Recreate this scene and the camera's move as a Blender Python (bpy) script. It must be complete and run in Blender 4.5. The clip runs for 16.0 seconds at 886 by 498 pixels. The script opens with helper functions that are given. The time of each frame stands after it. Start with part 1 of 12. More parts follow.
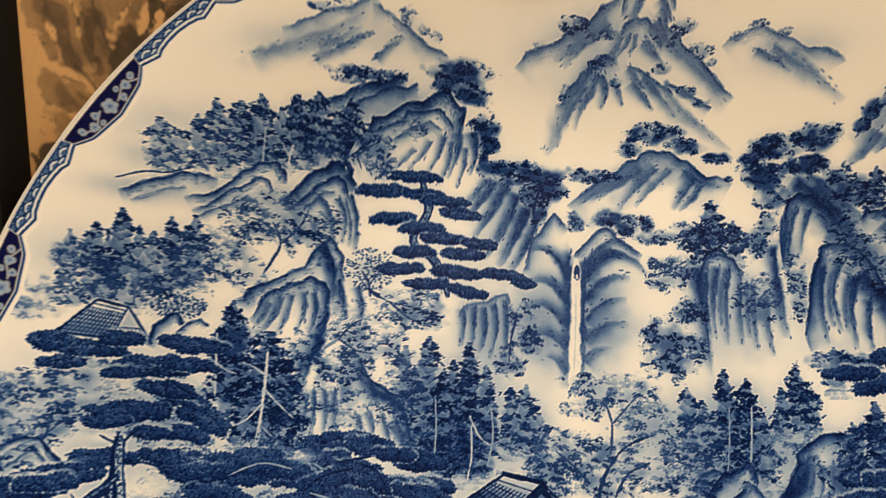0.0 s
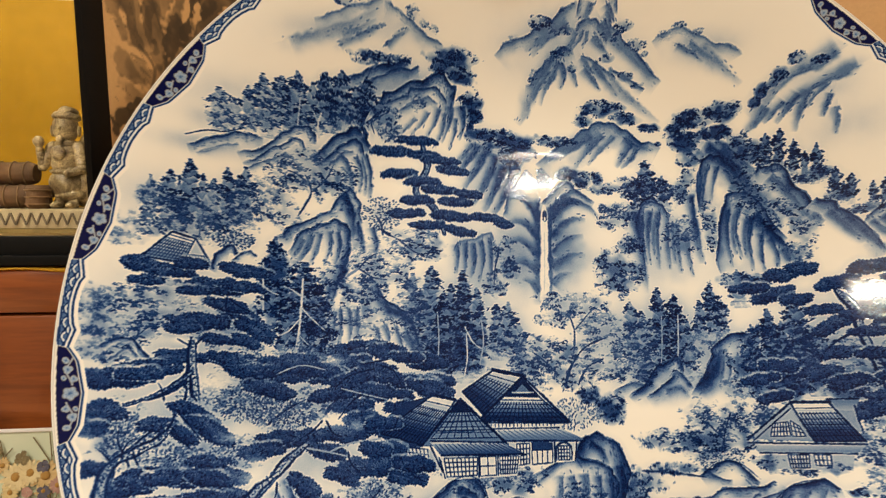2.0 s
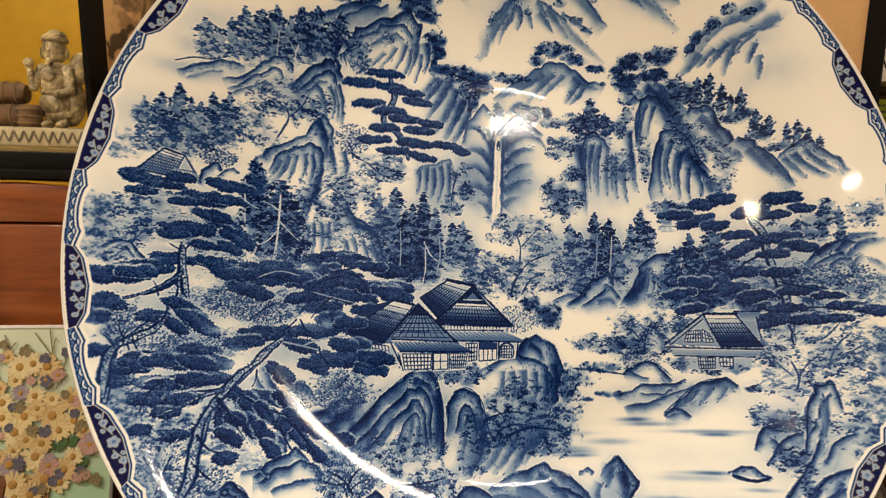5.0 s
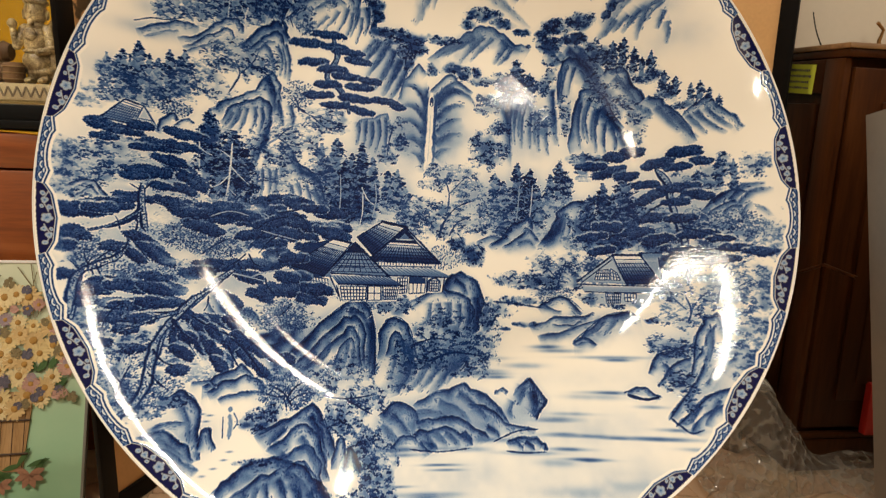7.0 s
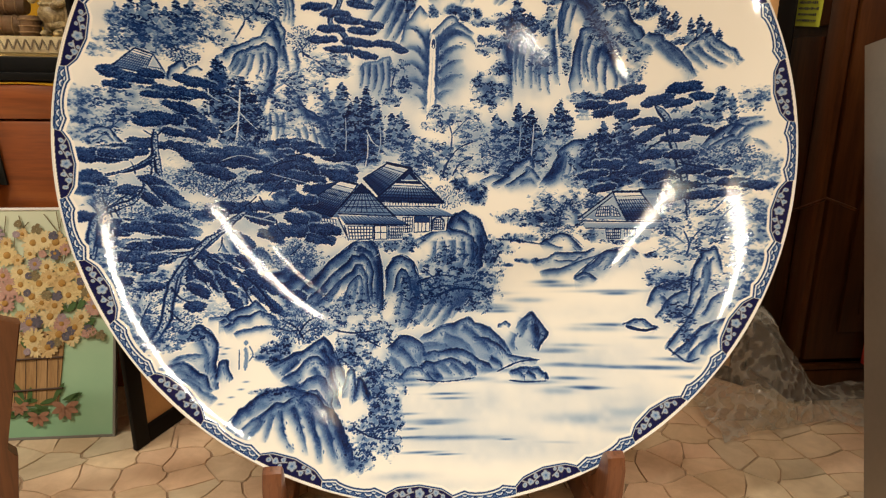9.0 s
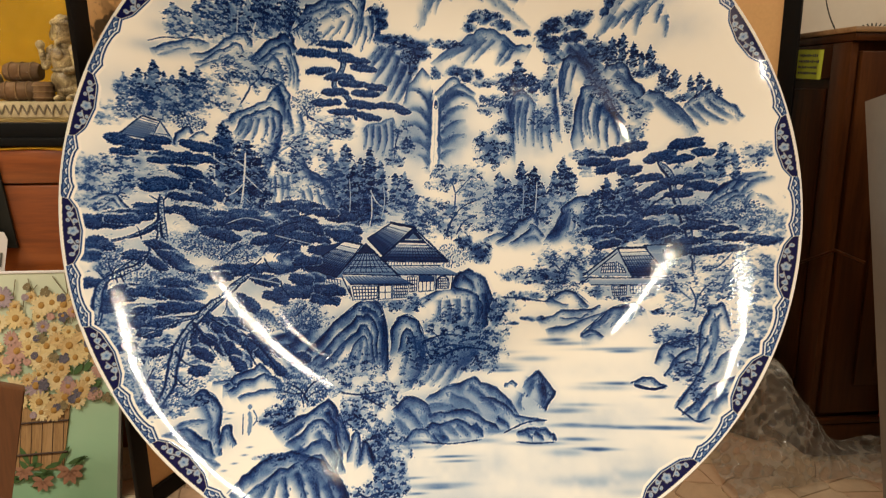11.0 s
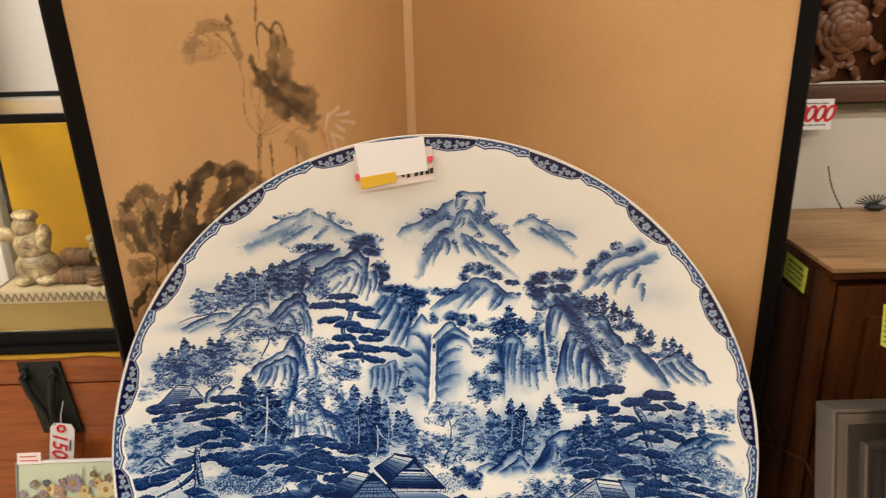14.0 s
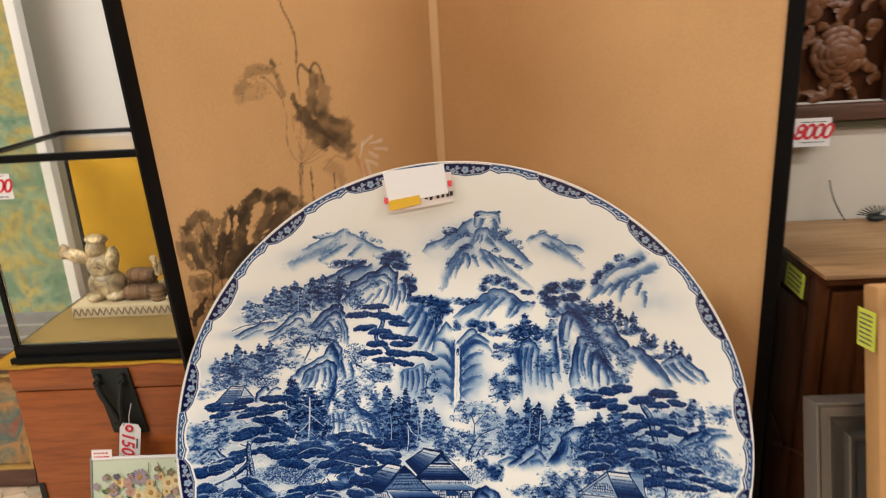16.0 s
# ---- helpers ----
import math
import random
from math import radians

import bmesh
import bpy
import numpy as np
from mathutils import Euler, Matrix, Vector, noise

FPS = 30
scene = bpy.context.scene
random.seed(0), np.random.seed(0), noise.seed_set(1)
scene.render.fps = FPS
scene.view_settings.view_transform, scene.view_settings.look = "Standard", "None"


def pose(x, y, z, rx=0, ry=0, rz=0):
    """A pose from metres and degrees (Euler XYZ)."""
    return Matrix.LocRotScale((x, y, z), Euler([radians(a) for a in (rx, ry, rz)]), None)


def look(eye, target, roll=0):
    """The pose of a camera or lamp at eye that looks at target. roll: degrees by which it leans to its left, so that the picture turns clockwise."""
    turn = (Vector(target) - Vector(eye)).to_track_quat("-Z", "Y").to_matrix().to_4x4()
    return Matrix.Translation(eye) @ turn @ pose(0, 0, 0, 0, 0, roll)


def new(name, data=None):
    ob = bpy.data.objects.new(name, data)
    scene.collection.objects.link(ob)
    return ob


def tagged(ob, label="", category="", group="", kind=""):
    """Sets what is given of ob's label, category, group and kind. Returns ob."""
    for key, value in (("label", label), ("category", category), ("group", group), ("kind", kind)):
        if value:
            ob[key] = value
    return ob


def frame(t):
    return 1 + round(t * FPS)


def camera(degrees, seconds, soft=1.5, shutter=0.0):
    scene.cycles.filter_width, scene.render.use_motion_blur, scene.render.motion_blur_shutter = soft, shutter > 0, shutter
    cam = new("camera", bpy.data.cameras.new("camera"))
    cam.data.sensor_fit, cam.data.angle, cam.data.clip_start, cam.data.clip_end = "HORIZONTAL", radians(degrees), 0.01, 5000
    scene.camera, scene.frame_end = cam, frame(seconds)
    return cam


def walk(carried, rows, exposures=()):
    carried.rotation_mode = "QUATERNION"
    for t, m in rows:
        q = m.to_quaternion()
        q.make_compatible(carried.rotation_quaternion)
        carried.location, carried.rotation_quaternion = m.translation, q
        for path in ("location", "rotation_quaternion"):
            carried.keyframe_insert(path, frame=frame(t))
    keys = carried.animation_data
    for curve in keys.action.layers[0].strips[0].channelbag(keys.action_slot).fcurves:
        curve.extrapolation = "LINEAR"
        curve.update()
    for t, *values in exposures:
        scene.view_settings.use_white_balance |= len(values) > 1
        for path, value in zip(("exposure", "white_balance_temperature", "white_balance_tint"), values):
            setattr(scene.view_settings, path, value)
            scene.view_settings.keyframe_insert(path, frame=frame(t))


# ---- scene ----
cam = camera(63.4, 16.0, soft=1.2, shutter=0.4)
PATH = [
    (0, (-0.1145, -0.4428, 0.6245), (-0.085, 1.549, 0.445), 0.22),
    (0.5, (-0.1464, -0.4683, 0.6004), (-0.061, 1.526, 0.469), 0.78),
    (1, (-0.1740, -0.4913, 0.5809), (0.009, 1.496, 0.453), 0.74),
    (1.5, (-0.1812, -0.5416, 0.5736), (0.043, 1.441, 0.435), 0.03),
    (2, (-0.1928, -0.5956, 0.5747), (0.047, 1.384, 0.422), 0.19),
    (2.5, (-0.2001, -0.6171, 0.5714), (0.050, 1.359, 0.393), 0.96),
    (3, (-0.2016, -0.6355, 0.5654), (0.056, 1.338, 0.367), 1.34),
    (3.5, (-0.1972, -0.6583, 0.5590), (0.081, 1.311, 0.346), 1.49),
    (5.8, (-0.1783, -0.7303, 0.5673), (0.142, 1.209, 0.196), 2.36),
    (6, (-0.1667, -0.7462, 0.5659), (0.152, 1.192, 0.190), 2.66),
    (6.5, (-0.1319, -0.7822, 0.5613), (0.183, 1.157, 0.188), 3.17),
    (7, (-0.1174, -0.8061, 0.5519), (0.180, 1.131, 0.152), 2.51),
    (7.5, (-0.1102, -0.8246, 0.5474), (0.199, 1.096, 0.082), 1.96),
    (8, (-0.1116, -0.8391, 0.5461), (0.199, 1.066, 0.023), 1.64),
    (8.2, (-0.1029, -0.8420, 0.5459), (0.187, 1.061, 0.003), 1.60),
    (10.3, (-0.0914, -0.8407, 0.5474), (0.103, 1.088, 0.057), 0.47),
    (10.5, (-0.0928, -0.8385, 0.5564), (0.104, 1.094, 0.079), 0.26),
    (11, (-0.0826, -0.8365, 0.5667), (0.111, 1.109, 0.143), 0.08),
    (11.5, (-0.0797, -0.8402, 0.5751), (0.124, 1.115, 0.208), 0.06),
    (12, (-0.0754, -0.8446, 0.5922), (0.148, 1.113, 0.248), 0.32),
    (12.5, (-0.0536, -0.8316, 0.6938), (0.186, 1.114, 0.299), 0.76),
    (13, (-0.0551, -0.8256, 0.8748), (0.174, 1.077, 0.303), 0.66),
    (13.5, (-0.0304, -0.8294, 1.0011), (0.161, 1.051, 0.346), 0.35),
    (14, (0.0044, -0.8219, 1.0483), (0.039, 1.065, 0.385), -1.30),
    (14.4, (0.0247, -0.7142, 1.0316), (-0.031, 1.168, 0.356), -0.44),
    (14.5, (0.0319, -0.6808, 1.0330), (-0.035, 1.200, 0.356), -0.10),
    (15, (0.0711, -0.6195, 1.0471), (-0.086, 1.250, 0.354), 0.86),
    (15.5, (0.0899, -0.7664, 1.0634), (-0.131, 1.106, 0.395), -0.26),
    (16.0, (0.0380, -0.9380, 1.0830), (-0.045, 0.963, 0.469), -3.30),
]
EXPOSURES = [(0.0, -0.48, 6300, 10), (8.0, -0.58, 6300, 10), (12.0, -0.56, 6350, 10), (13.5, -0.43, 5850, 10), (16.0, -0.45, 5350, 10)]
walk(cam, [(t, look(eye, target, roll)) for t, eye, target, roll in PATH], EXPOSURES)

# ---- light ----
world = bpy.data.worlds.new("world")
scene.world = world
world.use_nodes = True
world.node_tree.nodes["Background"].inputs[0].default_value = (1.0, 0.9, 0.75, 1)
world.node_tree.nodes["Background"].inputs[1].default_value = 0.05


# ---- materials ----
def nodes_of(name, rough=0.5, metal=0.0, coat=0.0):
    m = bpy.data.materials.new(name)
    m.use_nodes = True
    nt = m.node_tree
    b = nt.nodes["Principled BSDF"]
    b.inputs["Roughness"].default_value = rough
    b.inputs["Metallic"].default_value = metal
    b.inputs["Coat Weight"].default_value = coat
    return m, nt, b


def ramp(nt, fac, stops):
    r = nt.nodes.new("ShaderNodeValToRGB")
    while len(r.color_ramp.elements) < len(stops):
        r.color_ramp.elements.new(0.5)
    for e, (p, c) in zip(r.color_ramp.elements, stops):
        e.position, e.color = p, (*c, 1)
    nt.links.new(fac, r.inputs[0])
    return r.outputs[0]


def coords(nt, scale=(1, 1, 1), rot=(0, 0, 0)):
    tc = nt.nodes.new("ShaderNodeTexCoord")
    mp = nt.nodes.new("ShaderNodeMapping")
    mp.inputs["Scale"].default_value = scale
    mp.inputs["Rotation"].default_value = [radians(a) for a in rot]
    nt.links.new(tc.outputs["Object"], mp.inputs[0])
    return mp.outputs[0]


def noise_tex(nt, vec, scale, detail=4.0, rough=0.55, distortion=0.0):
    n = nt.nodes.new("ShaderNodeTexNoise")
    n.inputs["Scale"].default_value = scale
    n.inputs["Detail"].default_value = detail
    n.inputs["Roughness"].default_value = rough
    n.inputs["Distortion"].default_value = distortion
    if vec is not None:
        nt.links.new(vec, n.inputs["Vector"])
    return n.outputs["Fac"]


def mix_col(nt, fac, a, b, mode="MIX"):
    m = nt.nodes.new("ShaderNodeMix")
    m.data_type, m.blend_type = "RGBA", mode
    for value, slot in ((fac, 0), (a, 6), (b, 7)):
        if isinstance(value, (int, float)):
            m.inputs[slot].default_value = value
        elif isinstance(value, tuple):
            m.inputs[slot].default_value = (*value, 1)
        else:
            nt.links.new(value, m.inputs[slot])
    return m.outputs[2]


def bump(nt, b, height, strength, dist=0.001, coat=False):
    n = nt.nodes.new("ShaderNodeBump")
    n.inputs["Strength"].default_value = strength
    n.inputs["Distance"].default_value = dist
    nt.links.new(height, n.inputs["Height"])
    nt.links.new(n.outputs[0], b.inputs["Normal"])
    return n


def plain(name, color, rough=0.5, metal=0.0, var=0.12, scale=30.0, bumpy=0.15, coat=0.0):
    """Paint, paper, cloth, lacquer: one colour with stains, wear and fine relief."""
    m, nt, b = nodes_of(name, rough, metal, coat)
    v = coords(nt)
    big = noise_tex(nt, v, scale * 0.15, 3)
    fine = noise_tex(nt, v, scale * 6, 3)
    dark = tuple(c * (1 - var) for c in color)
    light = tuple(min(1, c * (1 + var)) for c in color)
    c1 = ramp(nt, big, [(0.3, dark), (0.7, light)])
    c2 = ramp(nt, fine, [(0.3, (1 - var * 0.5,) * 3), (0.7, (1, 1, 1))])
    nt.links.new(mix_col(nt, 1.0, c1, c2, "MULTIPLY"), b.inputs["Base Color"])
    nt.links.new(ramp(nt, big, [(0.2, (rough * 0.85,) * 3), (0.8, (min(1, rough * 1.15),) * 3)]), b.inputs["Roughness"])
    bump(nt, b, fine, bumpy, 0.0006)
    return m


def wood(name, dark, mid, light, rough=0.4, along="z", grain=1.0, coat=0.0, wear=0.0):
    """Wood with long grain and cathedral bands along one axis."""
    m, nt, b = nodes_of(name, rough, 0.0, coat)
    k = {"x": (0.09, 1, 1), "y": (1, 0.09, 1), "z": (1, 1, 0.09)}[along]
    v = coords(nt, tuple(a * grain for a in k))
    n1 = noise_tex(nt, v, 14, 6, 0.6, 0.8)
    n2 = noise_tex(nt, v, 160, 4, 0.6)
    n3 = noise_tex(nt, coords(nt), 3.0, 3)
    base = ramp(nt, n1, [(0.28, dark), (0.5, mid), (0.72, light)])
    pores = ramp(nt, n2, [(0.35, (0.62, 0.6, 0.58)), (0.55, (1, 1, 1))])
    c = mix_col(nt, 0.8, base, pores, "MULTIPLY")
    c = mix_col(nt, ramp(nt, n3, [(0.35, (0, 0, 0)), (0.75, (0.35, 0.35, 0.35))]), c, tuple(a * 0.55 for a in mid))
    if wear:
        n4 = noise_tex(nt, coords(nt, k), 26, 6, 0.75, 1.2)
        c = mix_col(nt, ramp(nt, n4, [(0.62, (0, 0, 0)), (0.72, (wear,) * 3)]), c, tuple(min(1, a * 1.7) for a in light))
    nt.links.new(c, b.inputs["Base Color"])
    nt.links.new(ramp(nt, n1, [(0.2, (rough * 1.2,) * 3), (0.8, (rough * 0.8,) * 3)]), b.inputs["Roughness"])
    bump(nt, b, n2, 0.18, 0.0006)
    return m


def glass(name):
    m, nt, b = nodes_of(name, 0.02)
    b.inputs["Transmission Weight"].default_value = 1.0
    b.inputs["IOR"].default_value = 1.25
    b.inputs["Base Color"].default_value = (0.97, 0.99, 0.98, 1)
    return m


M_STAND = wood("stand_wood", (0.10, 0.035, 0.014), (0.17, 0.062, 0.026), (0.25, 0.10, 0.045), 0.35, "z", 1.6, 0.2)
M_CHEST = wood("zelkova_wood", (0.23, 0.052, 0.008), (0.34, 0.086, 0.014), (0.45, 0.130, 0.026), 0.34, "x", 0.8, 0.25)
M_CAB = wood("dark_stained_wood", (0.022, 0.0062, 0.0015), (0.050, 0.0150, 0.0034), (0.092, 0.031, 0.0080), 0.34, "z", 1.0, 0.0, 0.45)
M_CAB.node_tree.nodes["Principled BSDF"].inputs["Specular IOR Level"].default_value = 0.22
M_CABTOP = wood("worn_cabinet_top", (0.20, 0.105, 0.038), (0.33, 0.185, 0.075), (0.46, 0.285, 0.135), 0.5, "x", 0.8)
M_CARVE = wood("carved_wood", (0.085, 0.030, 0.008), (0.17, 0.062, 0.016), (0.28, 0.115, 0.034), 0.5, "z", 1.0)
M_RAIL = wood("brown_rail_wood", (0.06, 0.026, 0.014), (0.11, 0.05, 0.028), (0.17, 0.085, 0.05), 0.45, "x", 1.0)
M_LACQUER = plain("black_lacquer", (0.006, 0.005, 0.0045), 0.38, 0, 0.2, 20, 0.1, 0.0)
M_LACQUER.node_tree.nodes["Principled BSDF"].inputs["Specular IOR Level"].default_value = 0.1
M_CASE = plain("black_case_frame", (0.006, 0.006, 0.006), 0.4, 0, 0.2, 20, 0.05)
M_CASE.node_tree.nodes["Principled BSDF"].inputs["Specular IOR Level"].default_value = 0.12
M_IRON = plain("black_iron", (0.018, 0.020, 0.016), 0.55, 0.3, 0.25, 60, 0.4)
M_WALL = plain("cream_wall", (0.72, 0.68, 0.60), 0.85, 0, 0.05, 12, 0.2)
M_UNSEENWALL = plain("unseen_brown_wall", (0.20, 0.165, 0.13), 0.85, 0, 0.08, 12, 0.2)
M_GREYWALL = plain("grey_cloth_wall", (0.58, 0.52, 0.42), 0.9, 0, 0.06, 14, 0.25)
M_CEIL = plain("ceiling_board", (0.75, 0.73, 0.68), 0.9, 0, 0.05, 10, 0.3)
M_CARTON = plain("brown_cardboard", (0.45, 0.243, 0.078), 0.85, 0, 0.14, 14, 0.3)
M_ALU = plain("brushed_champagne_metal", (0.25, 0.23, 0.20), 0.36, 0.75, 0.10, 25, 0.1)
M_ALUDARK = plain("dark_matt_board", (0.11, 0.10, 0.09), 0.8, 0, 0.1, 20, 0.15)
M_GOLD = plain("gold_case_back", (0.46, 0.240, 0.006), 0.6, 0.0, 0.20, 9, 0.15)
M_GOLD.node_tree.nodes["Principled BSDF"].inputs["Specular IOR Level"].default_value = 0.12
M_OCHRE = plain("ochre_case_floor", (0.20, 0.12, 0.022), 0.6, 0, 0.12, 12, 0.2)
M_CLOTH = plain("yellow_cloth", (0.75, 0.42, 0.02), 0.9, 0, 0.12, 40, 0.5)
M_PAPER = plain("white_paper", (0.82, 0.78, 0.74), 0.7, 0, 0.03, 20, 0.1)
M_CARD = plain("bright_white_card", (0.93, 0.90, 0.87), 0.6, 0, 0.02, 20, 0.05)
M_PINKPAPER = plain("pale_pink_paper", (0.85, 0.74, 0.68), 0.55, 0, 0.03, 20, 0.05)
M_YELLOW = plain("yellow_tape", (0.85, 0.52, 0.02), 0.5, 0, 0.05, 20, 0.05)
M_NOTE = plain("yellow_green_note", (0.62, 0.66, 0.05), 0.7, 0, 0.05, 20, 0.08)
M_RED = plain("red_ink", (0.62, 0.03, 0.04), 0.5, 0, 0.06, 40, 0.05)
M_INK = plain("black_ink", (0.02, 0.02, 0.022), 0.6, 0, 0.1, 60, 0.05)
M_GREY = plain("grey_mark", (0.12, 0.12, 0.10), 0.7, 0, 0.1, 60, 0.05)
M_GLASS = glass("clear_glass")
M_CERAMIC = plain("cream_ceramic", (0.60, 0.53, 0.42), 0.28, 0, 0.3, 120, 0.4)


def mottled_ceramic(name, pale, brown):
    """Cream glaze with brown iron wash settled in patches and speckles."""
    m, nt, b = nodes_of(name, 0.3)
    v = coords(nt)
    patch = noise_tex(nt, v, 34, 6, 0.7, 0.8)
    speck = noise_tex(nt, v, 420, 3, 0.6)
    c = ramp(nt, patch, [(0.36, brown), (0.50, tuple((x + y) / 2 for x, y in zip(pale, brown))), (0.60, pale)])
    xyz = nt.nodes.new("ShaderNodeSeparateXYZ")
    nt.links.new(v, xyz.inputs[0])
    robe = ramp(nt, xyz.outputs[2], [(0.0, (0.9,) * 3), (0.055, (0.75,) * 3), (0.085, (0.35,) * 3), (0.10, (0.1,) * 3)])
    c = mix_col(nt, robe, c, ramp(nt, patch, [(0.35, brown), (0.55, tuple(x * 0.45 for x in pale)), (0.66, pale)]))
    c = mix_col(nt, 0.85, c, ramp(nt, speck, [(0.36, (0.55, 0.5, 0.42)), (0.5, (1, 1, 1))]), "MULTIPLY")
    nt.links.new(c, b.inputs["Base Color"])
    bump(nt, b, patch, 0.6, 0.002)
    return m


M_FIGURE = mottled_ceramic("mottled_figure_glaze", (0.74, 0.55, 0.28), (0.10, 0.055, 0.02))
M_CERAMICSPOT = plain("speckled_robe", (0.33, 0.30, 0.25), 0.35, 0, 0.65, 260, 0.7)
M_BALE = plain("brown_straw_bale", (0.13, 0.062, 0.020), 0.8, 0, 0.45, 90, 0.8)
M_BASECLOTH = plain("cream_plinth", (0.42, 0.32, 0.175), 0.7, 0, 0.10, 30, 0.2)
M_CORD = plain("tan_cord", (0.20, 0.11, 0.04), 0.8, 0, 0.2, 90, 0.5)
M_PANEL = plain("white_panel_board", (0.92, 0.87, 0.78), 0.7, 0, 0.03, 12, 0.1)
M_ZIG = plain("taupe_zigzag", (0.17, 0.12, 0.07), 0.7, 0, 0.1, 30, 0.2)


# ---- mesh helpers ----
def part(name, bm, material, parent=None, label="", smooth=True):
    me = bpy.data.meshes.new(name)
    bmesh.ops.recalc_face_normals(bm, faces=bm.faces)
    bm.to_mesh(me)
    bm.free()
    me.materials.append(material)
    me.shade_smooth() if smooth else me.shade_flat()
    ob = new(name, me)
    if parent is not None:
        ob.parent = parent
    if label:
        ob["label"] = label
    if smooth:
        me.set_sharp_from_angle(angle=radians(35))
    return ob


def thing(name, label, category, m=None, group="", kind=""):
    ob = new(name)
    ob.empty_display_size = 0.02
    if m is not None:
        ob.matrix_world = m
    return tagged(ob, label, category, group, kind)


def box(sx, sy, sz, c=(0, 0, 0), bevel=0.0, m=None, bm=None):
    """A box of that size about c, its edges rounded by bevel, turned by m, added to bm."""
    tmp = bmesh.new()
    bmesh.ops.create_cube(tmp, size=1.0, matrix=Matrix.Translation(c) @ Matrix.Diagonal((sx, sy, sz, 1)))
    if bevel:
        bmesh.ops.bevel(tmp, geom=list(tmp.edges), offset=bevel, segments=2, affect="EDGES", profile=0.6)
    if m is not None:
        bmesh.ops.transform(tmp, matrix=m, verts=tmp.verts)
    if bm is None:
        return tmp
    me = bpy.data.meshes.new("tmp")
    tmp.to_mesh(me)
    tmp.free()
    bm.from_mesh(me)
    bpy.data.meshes.remove(me)
    return bm


def slab(outline, y0, y1, bm=None, bevel=0.0):
    """An outline in x, z drawn out from y0 to y1."""
    bm = bm or bmesh.new()
    front = [bm.verts.new((x, y0, z)) for x, z in outline]
    back = [bm.verts.new((x, y1, z)) for x, z in outline]
    faces = [bm.faces.new(front), bm.faces.new(back[::-1])]
    n = len(front)
    for i in range(n):
        faces.append(bm.faces.new((front[i], back[i], back[(i + 1) % n], front[(i + 1) % n])))
    if bevel:
        edges = list({e for f in faces[:2] for e in f.edges})
        bmesh.ops.bevel(bm, geom=edges, offset=bevel, segments=2, affect="EDGES", profile=0.6)
    return bm


def tube(path, radius, sides=10, bm=None, taper=None):
    """A round bar along a path; taper gives a factor for each point."""
    bm = bm or bmesh.new()
    path = [Vector(p) for p in path]
    rings = []
    for i, p in enumerate(path):
        d = (path[min(i + 1, len(path) - 1)] - path[max(i - 1, 0)]).normalized()
        q = d.to_track_quat("Z", "Y")
        r = radius * (taper[i] if taper else 1)
        rings.append([bm.verts.new(p + q @ Vector((r * math.cos(a), r * math.sin(a), 0))) for a in (2 * math.pi * k / sides for k in range(sides))])
    for a, b in zip(rings, rings[1:]):
        for k in range(sides):
            bm.faces.new((a[k], a[(k + 1) % sides], b[(k + 1) % sides], b[k]))
    bm.faces.new(rings[0][::-1])
    bm.faces.new(rings[-1])
    return bm


def lathe(profile, steps=96, bm=None):
    """A profile of (radius, height) turned about z."""
    bm = bm or bmesh.new()
    rings = []
    for r, z in profile:
        rings.append([bm.verts.new((r * math.cos(a), r * math.sin(a), z)) for a in (2 * math.pi * k / steps for k in range(steps))] if r > 1e-6 else [bm.verts.new((0, 0, z))])
    for a, b in zip(rings, rings[1:]):
        for k in range(steps):
            j = (k + 1) % steps
            q = [a[k % len(a)], a[j % len(a)], b[j % len(b)], b[k % len(b)]]
            q = [v for i, v in enumerate(q) if v not in q[:i]]
            if len(q) > 2:
                bm.faces.new(q)
    return bm


def frame_bars(w, h, bar, depth, bevel=0.003):
    """Four bars of an upright frame, w by h, about its centre; two stiles and two rails, butted end to end."""
    return [box(bar, depth, h, (s * (w - bar) / 2, 0, 0), bevel) for s in (-1, 1)] + [box(w - 2 * bar, depth, bar, (0, 0, s * (h - bar) / 2), bevel) for s in (-1, 1)]


def words(text, size, m, material, parent, name="lettering", font_shear=0.0, spacing=1.0):
    """Flat lettering in the built-in font, made into a mesh."""
    cu = bpy.data.curves.new(name, "FONT")
    cu.body, cu.size, cu.extrude, cu.shear, cu.space_character, cu.offset = text, size, 0.0001, font_shear, spacing, size * 0.018
    cu.align_x, cu.align_y = "CENTER", "CENTER"
    tmp = bpy.data.objects.new("tmp", cu)
    me = bpy.data.meshes.new_from_object(tmp)
    bpy.data.objects.remove(tmp)
    bpy.data.curves.remove(cu)
    me.materials.append(material)
    ob = new(name, me)
    ob.parent = parent
    ob.matrix_local = m
    return ob


# ---- painter: cobalt brushwork on a canvas in plate coordinates, u to the right and v up, both from -1 to 1 ----
SIZE = 1500
HALF = (SIZE - 1) / 2
PICTURE = np.zeros((SIZE, SIZE, 2), np.float32)
brush_rng = np.random.RandomState(7)


def soft_noise(cells, rng, size=SIZE):
    """Smooth noise from 0 to 1 with that many cells across."""
    g = rng.rand(cells + 2, cells + 2).astype(np.float32)
    t = np.linspace(0, cells, size, endpoint=False)
    i = t.astype(int)
    f = (t - i).astype(np.float32)
    f = f * f * (3 - 2 * f)
    rows = g[i] * (1 - f)[:, None] + g[i + 1] * f[:, None]
    return rows[:, i] * (1 - f) + rows[:, i + 1] * f


CLOUD = 0.6 * soft_noise(40, brush_rng) + 0.4 * soft_noise(110, brush_rng)
GRAIN = 0.5 * soft_noise(260, brush_rng) + 0.5 * soft_noise(600, brush_rng)


